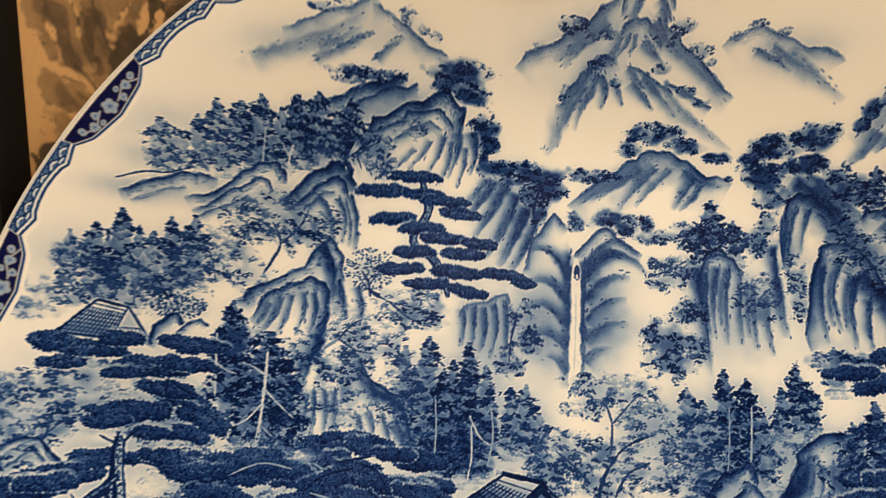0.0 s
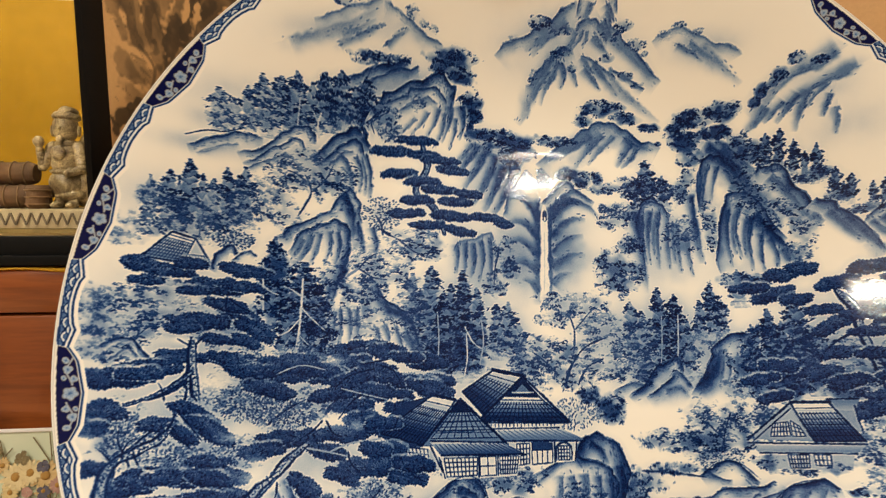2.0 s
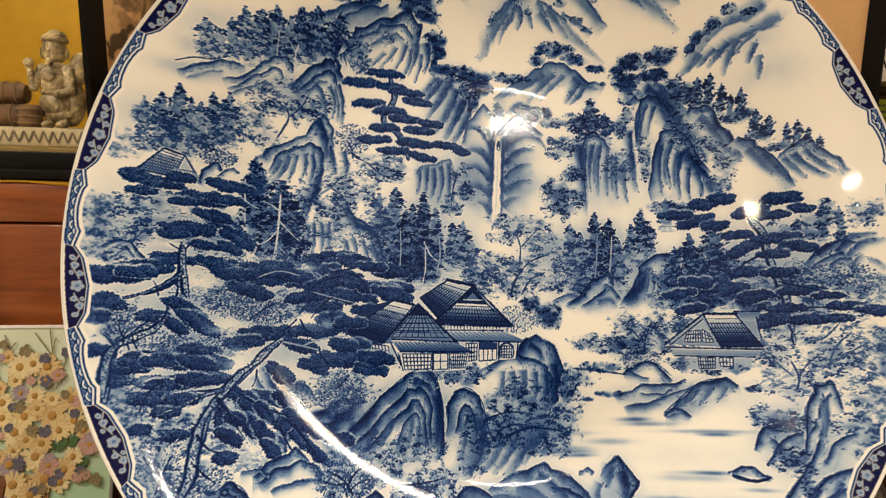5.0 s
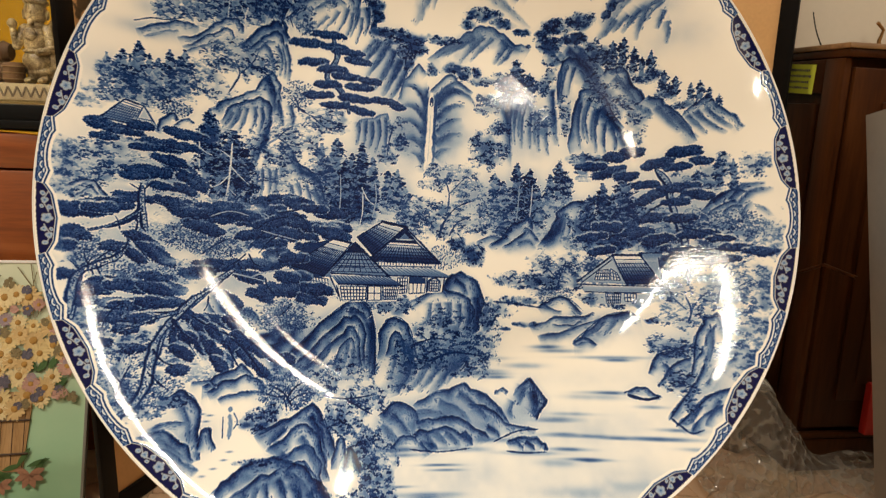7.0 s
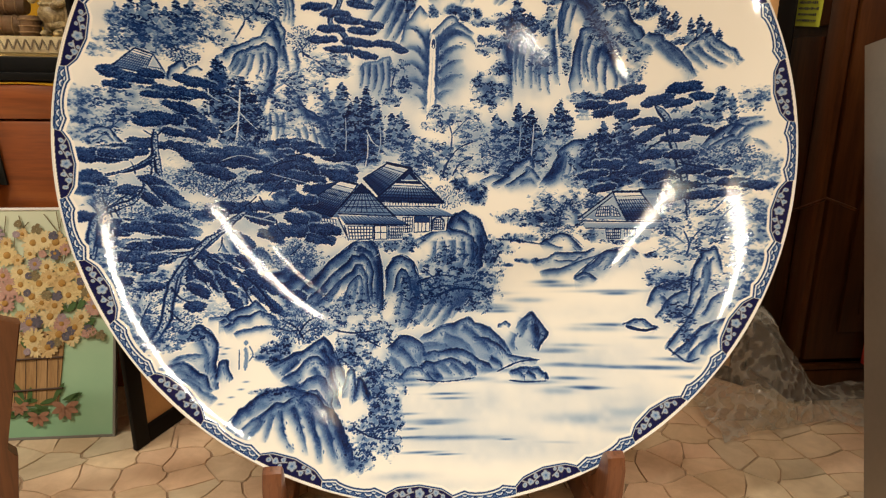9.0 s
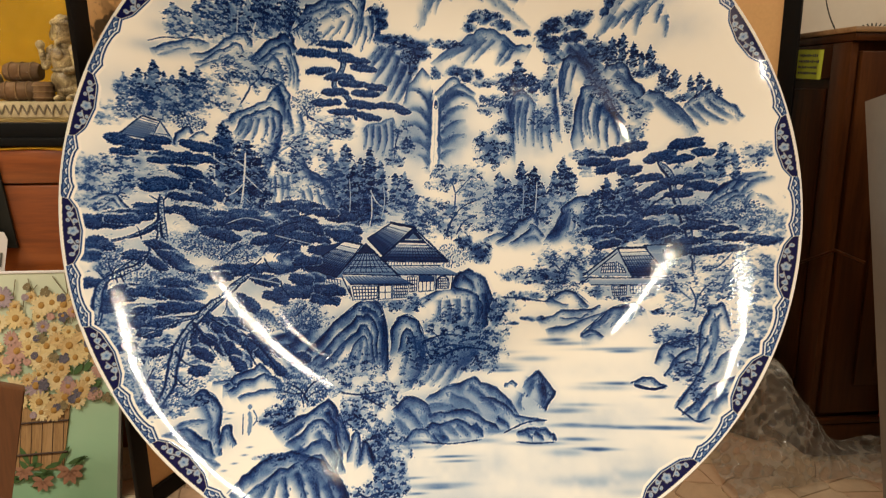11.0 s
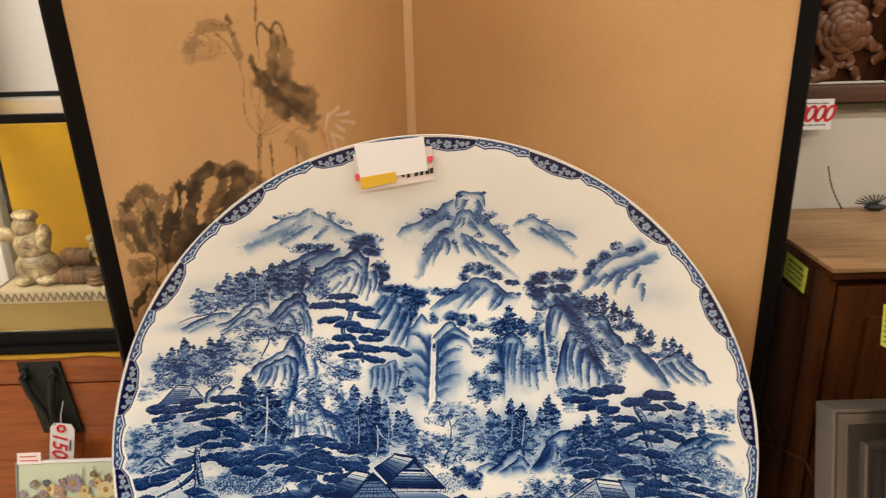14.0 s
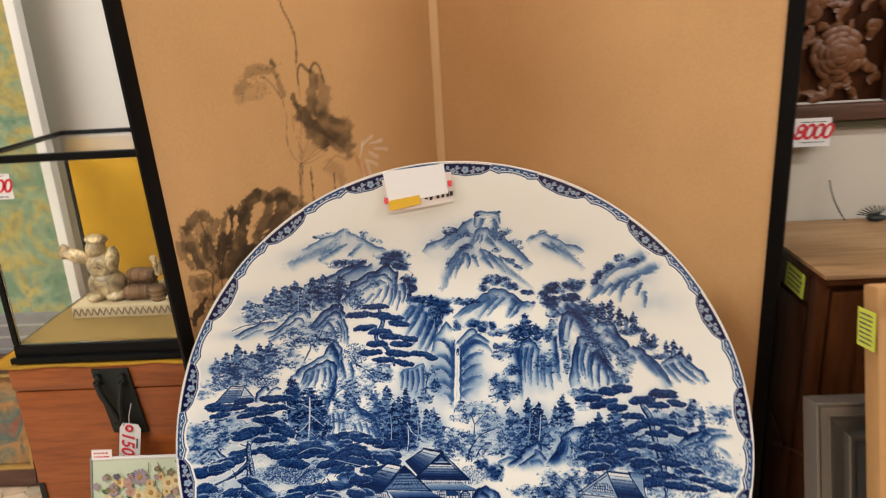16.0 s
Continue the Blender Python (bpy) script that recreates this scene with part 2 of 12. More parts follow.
def sample(canvas, u, v):
    """Pigment at plate coordinates u, v, read between the canvas points."""
    x = np.clip((u + 1) * HALF, 0, SIZE - 1.001)
    y = np.clip((1 - v) * HALF, 0, SIZE - 1.001)
    i, j = y.astype(int), x.astype(int)
    fy, fx = (y - i)[..., None], (x - j)[..., None]
    return (canvas[i, j] * (1 - fx) + canvas[i, j + 1] * fx) * (1 - fy) + (canvas[i + 1, j] * (1 - fx) + canvas[i + 1, j + 1] * fx) * fy


def area(u0, u1, v0, v1):
    """The canvas window that holds a box of plate coordinates, with the coordinates of its points in canvas steps."""
    x0, x1 = max(0, int((u0 + 1) * HALF) - 1), min(SIZE, int((u1 + 1) * HALF) + 3)
    y0, y1 = max(0, int((1 - v1) * HALF) - 1), min(SIZE, int((1 - v0) * HALF) + 3)
    win = (slice(y0, max(y0, y1)), slice(x0, max(x0, x1)))
    x, y = np.meshgrid(np.arange(x0, max(x0, x1), dtype=np.float32), np.arange(y0, max(y0, y1), dtype=np.float32))
    return win, x, y


def lay(win, alpha, tone, channel=0):
    c = PICTURE[win + (channel,)]
    PICTURE[win + (channel,)] = c + (tone - c) * np.clip(alpha, 0, 1)


def smooth(pts, steps=10):
    """A Catmull-Rom curve through the points."""
    p = np.array([pts[0], *pts, pts[-1]], np.float32)
    t = np.linspace(0, 1, steps, endpoint=False)[:, None]
    out = [0.5 * (2 * p[i] + (p[i + 1] - p[i - 1]) * t + (2 * p[i - 1] - 5 * p[i] + 4 * p[i + 1] - p[i + 2]) * t * t + (3 * p[i] - p[i - 1] - 3 * p[i + 1] + p[i + 2]) * t ** 3) for i in range(1, len(p) - 2)]
    return np.concatenate(out + [p[-2:-1]])


def to_curve(x, y, pts):
    """Distance of canvas points from a curve, the side on which they lie (minus: right of the way along it), and how far along."""
    c = np.stack([(pts[:, 0] + 1) * HALF, (1 - pts[:, 1]) * HALF], 1)
    best = np.full(x.shape, 1e9, np.float32)
    side = np.zeros_like(best)
    along = np.zeros_like(best)
    n = len(c) - 1
    for k in range(n):
        a, d = c[k], c[k + 1] - c[k]
        q = max(float(d @ d), 1e-9)
        px, py = x - a[0], y - a[1]
        t = np.clip((px * d[0] + py * d[1]) / q, 0, 1)
        ex, ey = px - t * d[0], py - t * d[1]
        e = ex * ex + ey * ey
        near = e < best
        best[near] = e[near]
        side[near] = (py * d[0] - px * d[1])[near]
        along[near] = (k + t[near]) / n
    return np.sqrt(best), -np.sign(side), along


def fold(pts, depth, tone=0.7, clear=0.0, flip=1, ends=0.18, dry=0.45, power=1.0, levels=None):
    """A fold of rock or hill: dark along the crest, paling away to the right of the way along it, with ever smaller folds
    nested inside; clear wipes what lay behind."""
    p = smooth(pts)
    m = max(depth * 3.2, clear) + 0.01
    win, x, y = area(p[:, 0].min() - m, p[:, 0].max() + m, p[:, 1].min() - m, p[:, 1].max() + m)
    if not x.size:
        return
    rng = brush_rng
    dark = tone > 0.64
    depth = depth * 0.84 if dark and levels is None else depth
    dist, side, along = to_curve(x, y, p)
    dist = dist + (GRAIN[win] - 0.5) * 2.4 + (CLOUD[win] - 0.5) * depth * HALF * 0.5
    inner = np.clip(0.5 - side * flip * dist / (2.0 if dark else 9.0), 0, 1)
    fade = np.clip(np.minimum(along, 1 - along) / max(ends, 1e-3), 0, 1)
    if clear:
        lay(win, inner * np.exp(-(dist / (clear * HALF)) ** 4) * np.clip(fade * 3, 0, 1), 0.04 + 0.14 * CLOUD[win] if dark else 0.04)
    a = inner * np.exp(-(np.maximum(dist, 0) / (depth * HALF * (0.78 if dark else 0.75))) ** (1.25 if dark else 1.1)) * fade ** 0.7
    a = a * (1 - dry + dry * 1.6 * CLOUD[win]) * (0.74 + 0.5 * GRAIN[win]) * 1.15
    lay(win, a, np.maximum(min(1, tone + 0.07), PICTURE[win + (0,)] * 0.75))
    way = np.gradient(p, axis=0)
    unit = way / np.maximum(np.hypot(way[:, 0], way[:, 1]), 1e-6)[:, None]
    if dark:
        i0, i1 = int(len(p) * ends * 0.5), int(len(p) * (1 - ends * 0.5))
        if i1 - i0 > 4:
            stroke([tuple(e) for e in p[i0:i1:4]], 0.0036, 0.0026, min(1, tone + 0.12), 0.6, 0.75, 0.6)
    if levels is None:
        levels = (5 if clear > depth * 2 else 3 if clear > depth else 2) if dark and depth > 0.010 and len(p) > 20 else 0
    if levels:
        foot = (p[0] + p[-1]) / 2
        chord = p[-1] - p[0]
        reach = max(float(np.hypot(*chord)), 1e-4)
        high = float(np.abs((p[:, 0] - p[0, 0]) * chord[1] - (p[:, 1] - p[0, 1]) * chord[0]).max()) / reach
        if high > 0.35 * reach:
            step = min(0.5, max(0.2, 1.75 * depth / max(high, reach * 0.5)))
            k = np.linspace(len(p) * 0.06, len(p) * 0.94 - 1, 8).astype(int)
            q = p[k] + (foot - p[k]) * step
        else:
            off = depth * rng.uniform(1.7, 2.1)
            k = np.linspace(len(p) * rng.uniform(0.1, 0.2), len(p) * rng.uniform(0.8, 0.9) - 1, 6).astype(int)
            q = np.stack([p[k, 0] + unit[k, 1] * off * flip, p[k, 1] - unit[k, 0] * off * flip], 1)
        q = q + rng.uniform(-0.14, 0.14, q.shape) * depth
        if np.hypot(*np.diff(q, axis=0).T).sum() > depth * 3 and (high <= 0.35 * reach or min(high, reach) * (1 - step) > depth * 2.4):
            fold([tuple(e) for e in q], depth * 0.86, max(0.66, tone - 0.05), depth * 0.8, flip, 0.2, 0.6, 1.0, levels - 1)
    if not dark and depth > 0.008 and levels == 0 and tone > 0.3:
        for k in range(int(len(p) * 0.35)):
            i = rng.randint(2, len(p) - 2)
            a0 = p[i] + np.array([unit[i, 1], -unit[i, 0]]) * flip * depth * rng.uniform(0.0, 0.8)
            d = (unit[i] * (-0.9 if unit[i, 1] > 0 else 0.9) + np.array([unit[i, 1], -unit[i, 0]]) * flip * 0.35 + np.array([0, -0.25])) * depth * rng.uniform(0.8, 1.9)
            stroke([tuple(a0), tuple(a0 + d * 0.5 + rng.uniform(-0.1, 0.1, 2) * depth), tuple(a0 + d)], rng.uniform(0.006, 0.012), 0.003, tone * rng.uniform(0.8, 1.2), 0.8, 0.5, 0.8, 0.3)
    for k in range(int(len(p) * (0.9 if dark else 0.3))):
        i = rng.randint(len(p))
        f = rng.rand() ** 1.6
        off = depth * (0.05 + 0.9 * f)
        if ends * 0.6 < i / len(p) < 1 - ends * 0.6:
            dab(p[i, 0] + unit[i, 1] * off * flip, p[i, 1] - unit[i, 0] * off * flip, rng.randint(0, 3), math.atan2(unit[i, 1], unit[i, 0]) + rng.uniform(-0.4, 0.4), min(1, tone * (1.12 - 0.4 * f)), 0.5 * (1 - 0.6 * f))


def stroke(pts, w0, w1, tone=0.8, soft=0.5, alpha=1.0, dry=0.2, ends=0.12):
    """A brush stroke that goes from width w0 to w1, soft at its edges and thin at its ends; a very soft one spreads and runs dry."""
    if soft >= 0.85:
        w0, w1, dry, ends = w0 * 1.45, w1 * 1.3, max(dry, 0.55), 0.3
    p = smooth(pts, 8) if len(pts) > 2 else np.array(pts, np.float32)
    m = max(w0, w1) + 0.006
    win, x, y = area(p[:, 0].min() - m, p[:, 0].max() + m, p[:, 1].min() - m, p[:, 1].max() + m)
    if not x.size:
        return
    dist, _, along = to_curve(x, y, p)
    w = (w0 + (w1 - w0) * along) * HALF / 2 * (0.35 + 0.65 * np.clip(np.minimum(along, 1 - along) / max(ends, 1e-3), 0, 1)) + 0.35
    wide = float(max(w0, w1)) * HALF
    dist = dist + (GRAIN[win] - 0.5) * min(2.6, 0.6 * wide) + (CLOUD[win] - 0.5) * (0.45 * wide if wide > 5 else 0)
    a = np.clip((w - dist) / np.maximum(w * soft, 0.7), 0, 1) * alpha * (1 - dry + dry * 2 * GRAIN[win])
    lay(win, a, tone)


def line(a, b, w=0.003, tone=0.9):
    stroke([a, b], w, w, tone, 0.5, 1.0, 0.1, 0.001)


def poly(pts, tone, alpha=1.0, fade=None):
    """A filled outline; fade: tone at its bottom instead."""
    p = np.array(pts, np.float32)
    win, x, y = area(p[:, 0].min(), p[:, 0].max(), p[:, 1].min(), p[:, 1].max())
    cx, cy = (p[:, 0] + 1) * HALF, (1 - p[:, 1]) * HALF
    inside = np.zeros(x.shape, bool)
    for k in range(len(p)):
        x0, y0, x1, y1 = cx[k - 1], cy[k - 1], cx[k], cy[k]
        if y0 != y1:
            inside ^= ((y0 > y) != (y1 > y)) & (x < (x1 - x0) * (y - y0) / (y1 - y0) + x0)
    tone = tone if fade is None else tone + (fade - tone) * (y - cy.min()) / max(1, np.ptp(cy))
    lay(win, inside * alpha * (0.92 + 0.16 * GRAIN[win]), tone)


def between(a, b, t):
    return (a[0] + (b[0] - a[0]) * t, a[1] + (b[1] - a[1]) * t)


def roof(a, b, c, d, tone, pale, rows=5, ribs=14):
    """A tiled or thatched slope a, b (ridge), c, d (eaves): pale at the ridge, with courses and ribs drawn on."""
    for k in range(8):
        t0, t1 = k / 8, (k + 1) / 8
        poly([between(a, d, t0), between(b, c, t0), between(b, c, t1), between(a, d, t1)], pale + (tone - pale) * min(1, (t0 * 1.35)))
    for k in range(1, rows):
        line(between(a, d, k / rows), between(b, c, k / rows), 0.0020, min(1, tone + 0.15))
    for k in range(ribs + 1):
        line(between(between(a, b, k / ribs), between(d, c, k / ribs), 0.25), between(d, c, k / ribs), 0.0020, min(1, tone + 0.16))
    for p, q in ((a, b), (a, d), (b, c), (d, c)):
        line(p, q, 0.0042, 0.95)


def lattice(a, b, c, d, nx, ny, tone=0.85, ground=0.08):
    """A wall or shoji of slats inside four corners."""
    poly([a, b, c, d], ground)
    for k in range(nx + 1):
        line(between(a, b, k / nx), between(d, c, k / nx), 0.0024, tone)
    for k in range(ny + 1):
        line(between(a, d, k / ny), between(b, c, k / ny), 0.0024, tone)


def mist(u, v, ru, rv, alpha=0.9):
    """Bare glaze left between the washes."""
    win, x, y = area(u - 2 * ru, u + 2 * ru, v - 2 * rv, v + 2 * rv)
    q = ((x / HALF - 1 - u) / ru) ** 2 + ((1 - y / HALF - v) / rv) ** 2
    lay(win, np.exp(-q * (0.7 + 0.6 * CLOUD[win])) * alpha, 0.0)


def wash(u, v, ru, rv, tone=0.3, alpha=0.8, turn=0.0):
    """A soft patch of thinned cobalt."""
    m = max(ru, rv)
    win, x, y = area(u - 2 * m, u + 2 * m, v - 2 * m, v + 2 * m)
    x, y = x / HALF - 1 - u, 1 - y / HALF - v
    c, s = math.cos(radians(turn)), math.sin(radians(turn))
    q = ((x * c + y * s) / ru) ** 2 + ((y * c - x * s) / rv) ** 2
    a = np.exp(-q * 1.2) * alpha * (0.55 + 0.9 * CLOUD[win])
    lay(win, a, np.maximum(tone, PICTURE[win + (0,)]))


def dab_stamps():
    """Small leaf marks: four lengths by sixteen turns."""
    out = {}
    for k, (length, width) in enumerate(((2.2, 1.1), (3.0, 1.3), (4.2, 1.5), (5.8, 1.9))):
        n = int(length) + 3
        y, x = np.mgrid[-n:n + 1, -n:n + 1].astype(np.float32)
        for j in range(16):
            c, s = math.cos(j * math.pi / 8), math.sin(j * math.pi / 8)
            a, b = x * c - y * s, x * s + y * c
            out[k, j] = np.clip(1.25 - (a / length) ** 2 - (b / width) ** 2, 0, 1)
    return out


DABS = dab_stamps()


def dab(u, v, size, turn, tone, alpha=0.9):
    s = DABS[size, int(round(turn * 8 / math.pi)) % 16]
    n = s.shape[0] // 2
    x, y = int((u + 1) * HALF), int((1 - v) * HALF)
    if n < x < SIZE - n - 1 and n < y < SIZE - n - 1:
        c = PICTURE[y - n:y + n + 1, x - n:x + n + 1, 0]
        c += (tone - c) * s * alpha


def strand_noise(across, down, rng):
    """Smooth noise from 0 to 1 with other cells across than down."""
    g = rng.rand(down + 2, across + 2).astype(np.float32)
    out = []
    for cells in (down, across):
        t = np.linspace(0, cells, SIZE, endpoint=False)
        i = t.astype(int)
        f = (t - i).astype(np.float32)
        out.append((i, f * f * (3 - 2 * f)))
    (iy, fy), (ix, fx) = out
    rows = g[iy] * (1 - fy)[:, None] + g[iy + 1] * fy[:, None]
    return rows[:, ix] * (1 - fx) + rows[:, ix + 1] * fx


def leaf_texture(sprays, reach, per, sizes, slope, rng):
    """A sheet of foliage: short sprays of small marks that fan out and droop, dense in places and open in others."""
    sheet = np.zeros((SIZE, SIZE), np.float32)
    spots = rng.randint(12, SIZE - 12, (sprays, 2))
    lean = rng.uniform(-1, 1, sprays)
    dark = rng.uniform(0.5, 1.0, sprays)
    jitter = rng.uniform(-1, 1, (sprays, per, 3))
    pick = rng.randint(len(sizes), size=(sprays, per))
    for k in range(sprays):
        x0, y0 = spots[k]
        for j in range(per):
            f, g, h = jitter[k, j]
            x = int(x0 + f * reach)
            y = int(y0 + (slope * abs(f) + 0.30 * lean[k] * f + 0.42 * g) * reach)
            s = DABS[sizes[pick[k, j]], int(round((-0.9 * f * slope - 0.25 * lean[k] + 0.7 * h) * 8 / math.pi)) % 16]
            n = s.shape[0] // 2
            if n < x < SIZE - n - 1 and n < y < SIZE - n - 1:
                c = sheet[y - n:y + n + 1, x - n:x + n + 1]
                c += (dark[k] * (0.88 + 0.12 * g) - c) * s * 0.85
    return sheet


sheet_rng = np.random.RandomState(11)
CLUMP = 0.6 * soft_noise(95, sheet_rng) + 0.4 * soft_noise(190, sheet_rng)
BROAD = leaf_texture(26000, 6.0, 10, (0, 0, 0, 1), 0.45, sheet_rng)
FIRRY = leaf_texture(26000, 6.0, 10, (0, 1, 1), 0.30, sheet_rng)
TIERS = 0.6 * strand_noise(110, 210, sheet_rng) + 0.4 * strand_noise(240, 420, sheet_rng)


def ridge(pts, depth, tone=0.8, clear=0.0, flip=1, ends=0.12, spacing=9.0):
    """A crest of rock or hill: darkest along its line, paling unevenly to the right of the way along it, with dry marks of the
    brush in the dark; clear wipes what lay behind."""
    p = smooth(pts)
    knots = np.arange(0, len(p) + 4, 4)
    shift = np.stack([np.interp(np.arange(len(p)), knots, brush_rng.uniform(-1, 1, len(knots))) for _ in range(2)], 1)
    p = (p + shift * min(depth * 0.34, 0.0065)).astype(np.float32)
    m = max(depth * 3.2, clear * 1.3) + 0.01
    win, x, y = area(p[:, 0].min() - m, p[:, 0].max() + m, p[:, 1].min() - m, p[:, 1].max() + m)
    if not x.size:
        return
    rng = brush_rng
    dist, side, along = to_curve(x, y, p)
    dist = np.maximum(dist + (GRAIN[win] - 0.5) * 3.0 + (CLUMP[win] - 0.5) * 3.0, 0)
    inner = np.clip(0.6 - side * flip * dist / 2.4, 0, 1)
    fade = np.clip(np.minimum(along, 1 - along) / max(ends, 1e-3), 0, 1)
    if clear:
        lay(win, inner * np.clip((1.15 - dist / (clear * HALF) + (CLOUD[win] - 0.5) * 0.6) * 3, 0, 1) * np.clip(fade * 3, 0, 1), 0.03 + 0.22 * np.clip(CLOUD[win] - 0.35, 0, 1))
    uneven = np.clip(0.35 + 1.5 * (0.55 * CLOUD[win] + 0.45 * CLUMP[win]), 0.5, 1.7)
    reach = depth * HALF * 0.74 * uneven
    a = np.exp(-(dist / reach) ** 1.35) * (0.78 + 0.24 * GRAIN[win] + 0.30 * (CLOUD[win] - 0.4))
    edge = np.exp(-(dist / (depth * HALF * 0.30 + 1.4)) ** 2)
    lay(win, inner * np.clip(np.maximum(a, (0.45 + 1.0 * np.clip(CLOUD[win] - 0.2, 0, 0.5)) * edge), 0, 1) * fade ** 0.6, np.clip(tone * (0.72 + 0.28 * uneven) + 0.10 * edge + (GRAIN[win] - 0.5) * 0.14, 0, 1))
    way = np.gradient(p, axis=0)
    unit = way / np.maximum(np.hypot(way[:, 0], way[:, 1]), 1e-6)[:, None]
    for k in range(int(len(p) * min(2.2, 0.6 + depth * 70))):
        i = rng.randint(len(p))
        if ends * 0.5 < i / len(p) < 1 - ends * 0.5:
            f = rng.rand() ** 1.5 * 1.2
            off = depth * f * flip
            turn = math.atan2(unit[i, 1], unit[i, 0]) + rng.uniform(-0.5, 0.2) * flip
            dab(p[i, 0] + unit[i, 1] * off, p[i, 1] - unit[i, 0] * off, rng.randint(0, 3), turn, min(1, tone + 0.14 - 0.35 * f), 0.32)


def wet(pts, w0, w1, tone=0.55, alpha=0.9, lean=0.5):
    """A wet brush stroke: crisp on the one side, bleeding away on the other, running dry at its end, with a few dry marks along it."""
    rng = brush_rng
    p = np.array(pts, np.float32)
    p[1:] += rng.uniform(-0.12, 0.12, p[1:].shape) * w0
    p = smooth(p, 8)
    w0, w1, tone = w0 * 1.5, w1 * 1.7, min(1, tone + 0.09)
    m = max(w0, w1) * 1.7 + 0.006
    win, x, y = area(p[:, 0].min() - m, p[:, 0].max() + m, p[:, 1].min() - m, p[:, 1].max() + m)
    if not x.size:
        return
    dist, side, along = to_curve(x, y, p)
    w = (w0 + (w1 - w0) * along) * HALF * 0.5 + 0.6
    dist = dist + (GRAIN[win] - 0.5) * 2.4 + (CLOUD[win] - 0.5) * w * 0.9 + (CLUMP[win] - 0.5) * w * 0.7
    w = w * np.where(side > 0, 1 - lean, 1 + lean)
    a = np.exp(-(np.maximum(dist, 0) / w) ** 2 * 1.3) * np.clip(along / 0.12 + 0.15, 0, 1) * np.clip((1 - along) / 0.5, 0, 1) ** 0.7
    lay(win, np.clip(a * alpha * (0.78 + 0.45 * GRAIN[win]), 0, 1), np.maximum(np.clip(tone + (CLOUD[win] - 0.5) * 0.25, 0, 1), PICTURE[win + (0,)] * 0.85))
    way = np.gradient(p, axis=0)
    for k in range(int(len(p) * 0.5)):
        i = int(rng.rand() ** 1.4 * (len(p) - 1))
        dab(p[i, 0] + rng.uniform(-0.35, 0.35) * w0, p[i, 1] + rng.uniform(-0.35, 0.35) * w0, rng.randint(0, 3), math.atan2(way[i, 1], way[i, 0]) + rng.uniform(-0.25, 0.25), min(1, tone + rng.uniform(0.0, 0.2)), 0.5)


def mass(u, v, ru, rv, tone=0.65, body=0.5, turn=0.0):
    """A crown of leaves with an uneven outline: mottled wash below, many small marks above; body says how closed it is."""
    ru, rv, tone, body = ru * 1.08, rv * 1.16, min(0.9, tone + 0.05), min(1, body + 0.14)
    m = max(ru, rv) * 1.5 + 0.01
    win, x, y = area(u - m, u + m, v - m, v + m)
    if not x.size:
        return
    x, y = x / HALF - 1 - u, 1 - y / HALF - v
    c, s = math.cos(radians(turn)), math.sin(radians(turn))
    q = np.sqrt(((x * c + y * s) / ru) ** 2 + ((y * c - x * s) / rv) ** 2)
    leaf, clump = BROAD[win], CLUMP[win]
    inside = np.clip((1.0 - q + (clump - 0.5) * 0.8 + (leaf - 0.45) * 0.5) * 4, 0, 1)
    core = np.clip((1.05 - q + (clump - 0.5) * 0.7) * 1.9, 0, 1)
    dense = np.clip(0.52 + (clump - 0.5) * 1.5 + (body - 0.5) * 0.9 - 0.35 * y / rv, 0, 1)
    under = PICTURE[win + (0,)]
    lay(win, core * (0.25 + 0.75 * dense) * min(1, body + 0.2), np.maximum(np.clip(tone * (0.48 + 0.34 * dense), 0, 1), under * 0.8))
    lay(win, inside * np.clip(leaf * 1.25, 0, 1) * np.clip(0.3 + dense * 1.0, 0, 1), np.clip((tone + 0.20) * (0.76 + 0.28 * dense), 0, 1))


def fir(u, top, base, w, tone=0.75):
    """A dark conifer: a ragged tapering column of drooping sprays that thins out into mist at its foot."""
    h = top - base
    w = w * 1.08
    win, x, y = area(u - w, u + w, base - 0.01, top + 0.012)
    if not x.size:
        return
    x, y = x / HALF - 1 - u, 1 - y / HALF
    f = np.clip((top - y) / h, 0, 1)
    tiers = max(3, h / 0.024)
    step = (f * tiers + 0.5 * np.abs(x) / w * 4 + (CLOUD[win] - 0.5) * 1.5) % 1
    half = w * 0.5 * (0.20 + 0.80 * np.clip(f * 3.4, 0, 1) ** 0.8) * (0.70 + 0.40 * step)
    q = np.abs(x + (CLOUD[win] - 0.5) * w * 0.2) / half
    leaf = FIRRY[win]
    inside = np.clip((1.0 - q + (leaf - 0.45) * 0.6 + (CLUMP[win] - 0.5) * 0.35) * 4, 0, 1) * (y < top + 0.004) * np.clip((1.04 - f) * 5, 0, 1)
    dark = np.clip(0.55 + 0.40 * TIERS[win] + 0.22 * (CLUMP[win] - 0.3) + 0.34 * (step - 0.4) - 0.12 * f, 0.3, 1.1)
    lay(win, inside * 0.85, np.maximum(np.clip(tone * dark * 0.86, 0, 1), PICTURE[win + (0,)] * 0.8))
    lay(win, inside * np.clip(leaf * 1.4, 0, 1) * np.clip(dark * 1.3, 0, 1), np.clip((tone + 0.22) * (0.70 + 0.32 * dark), 0, 1))


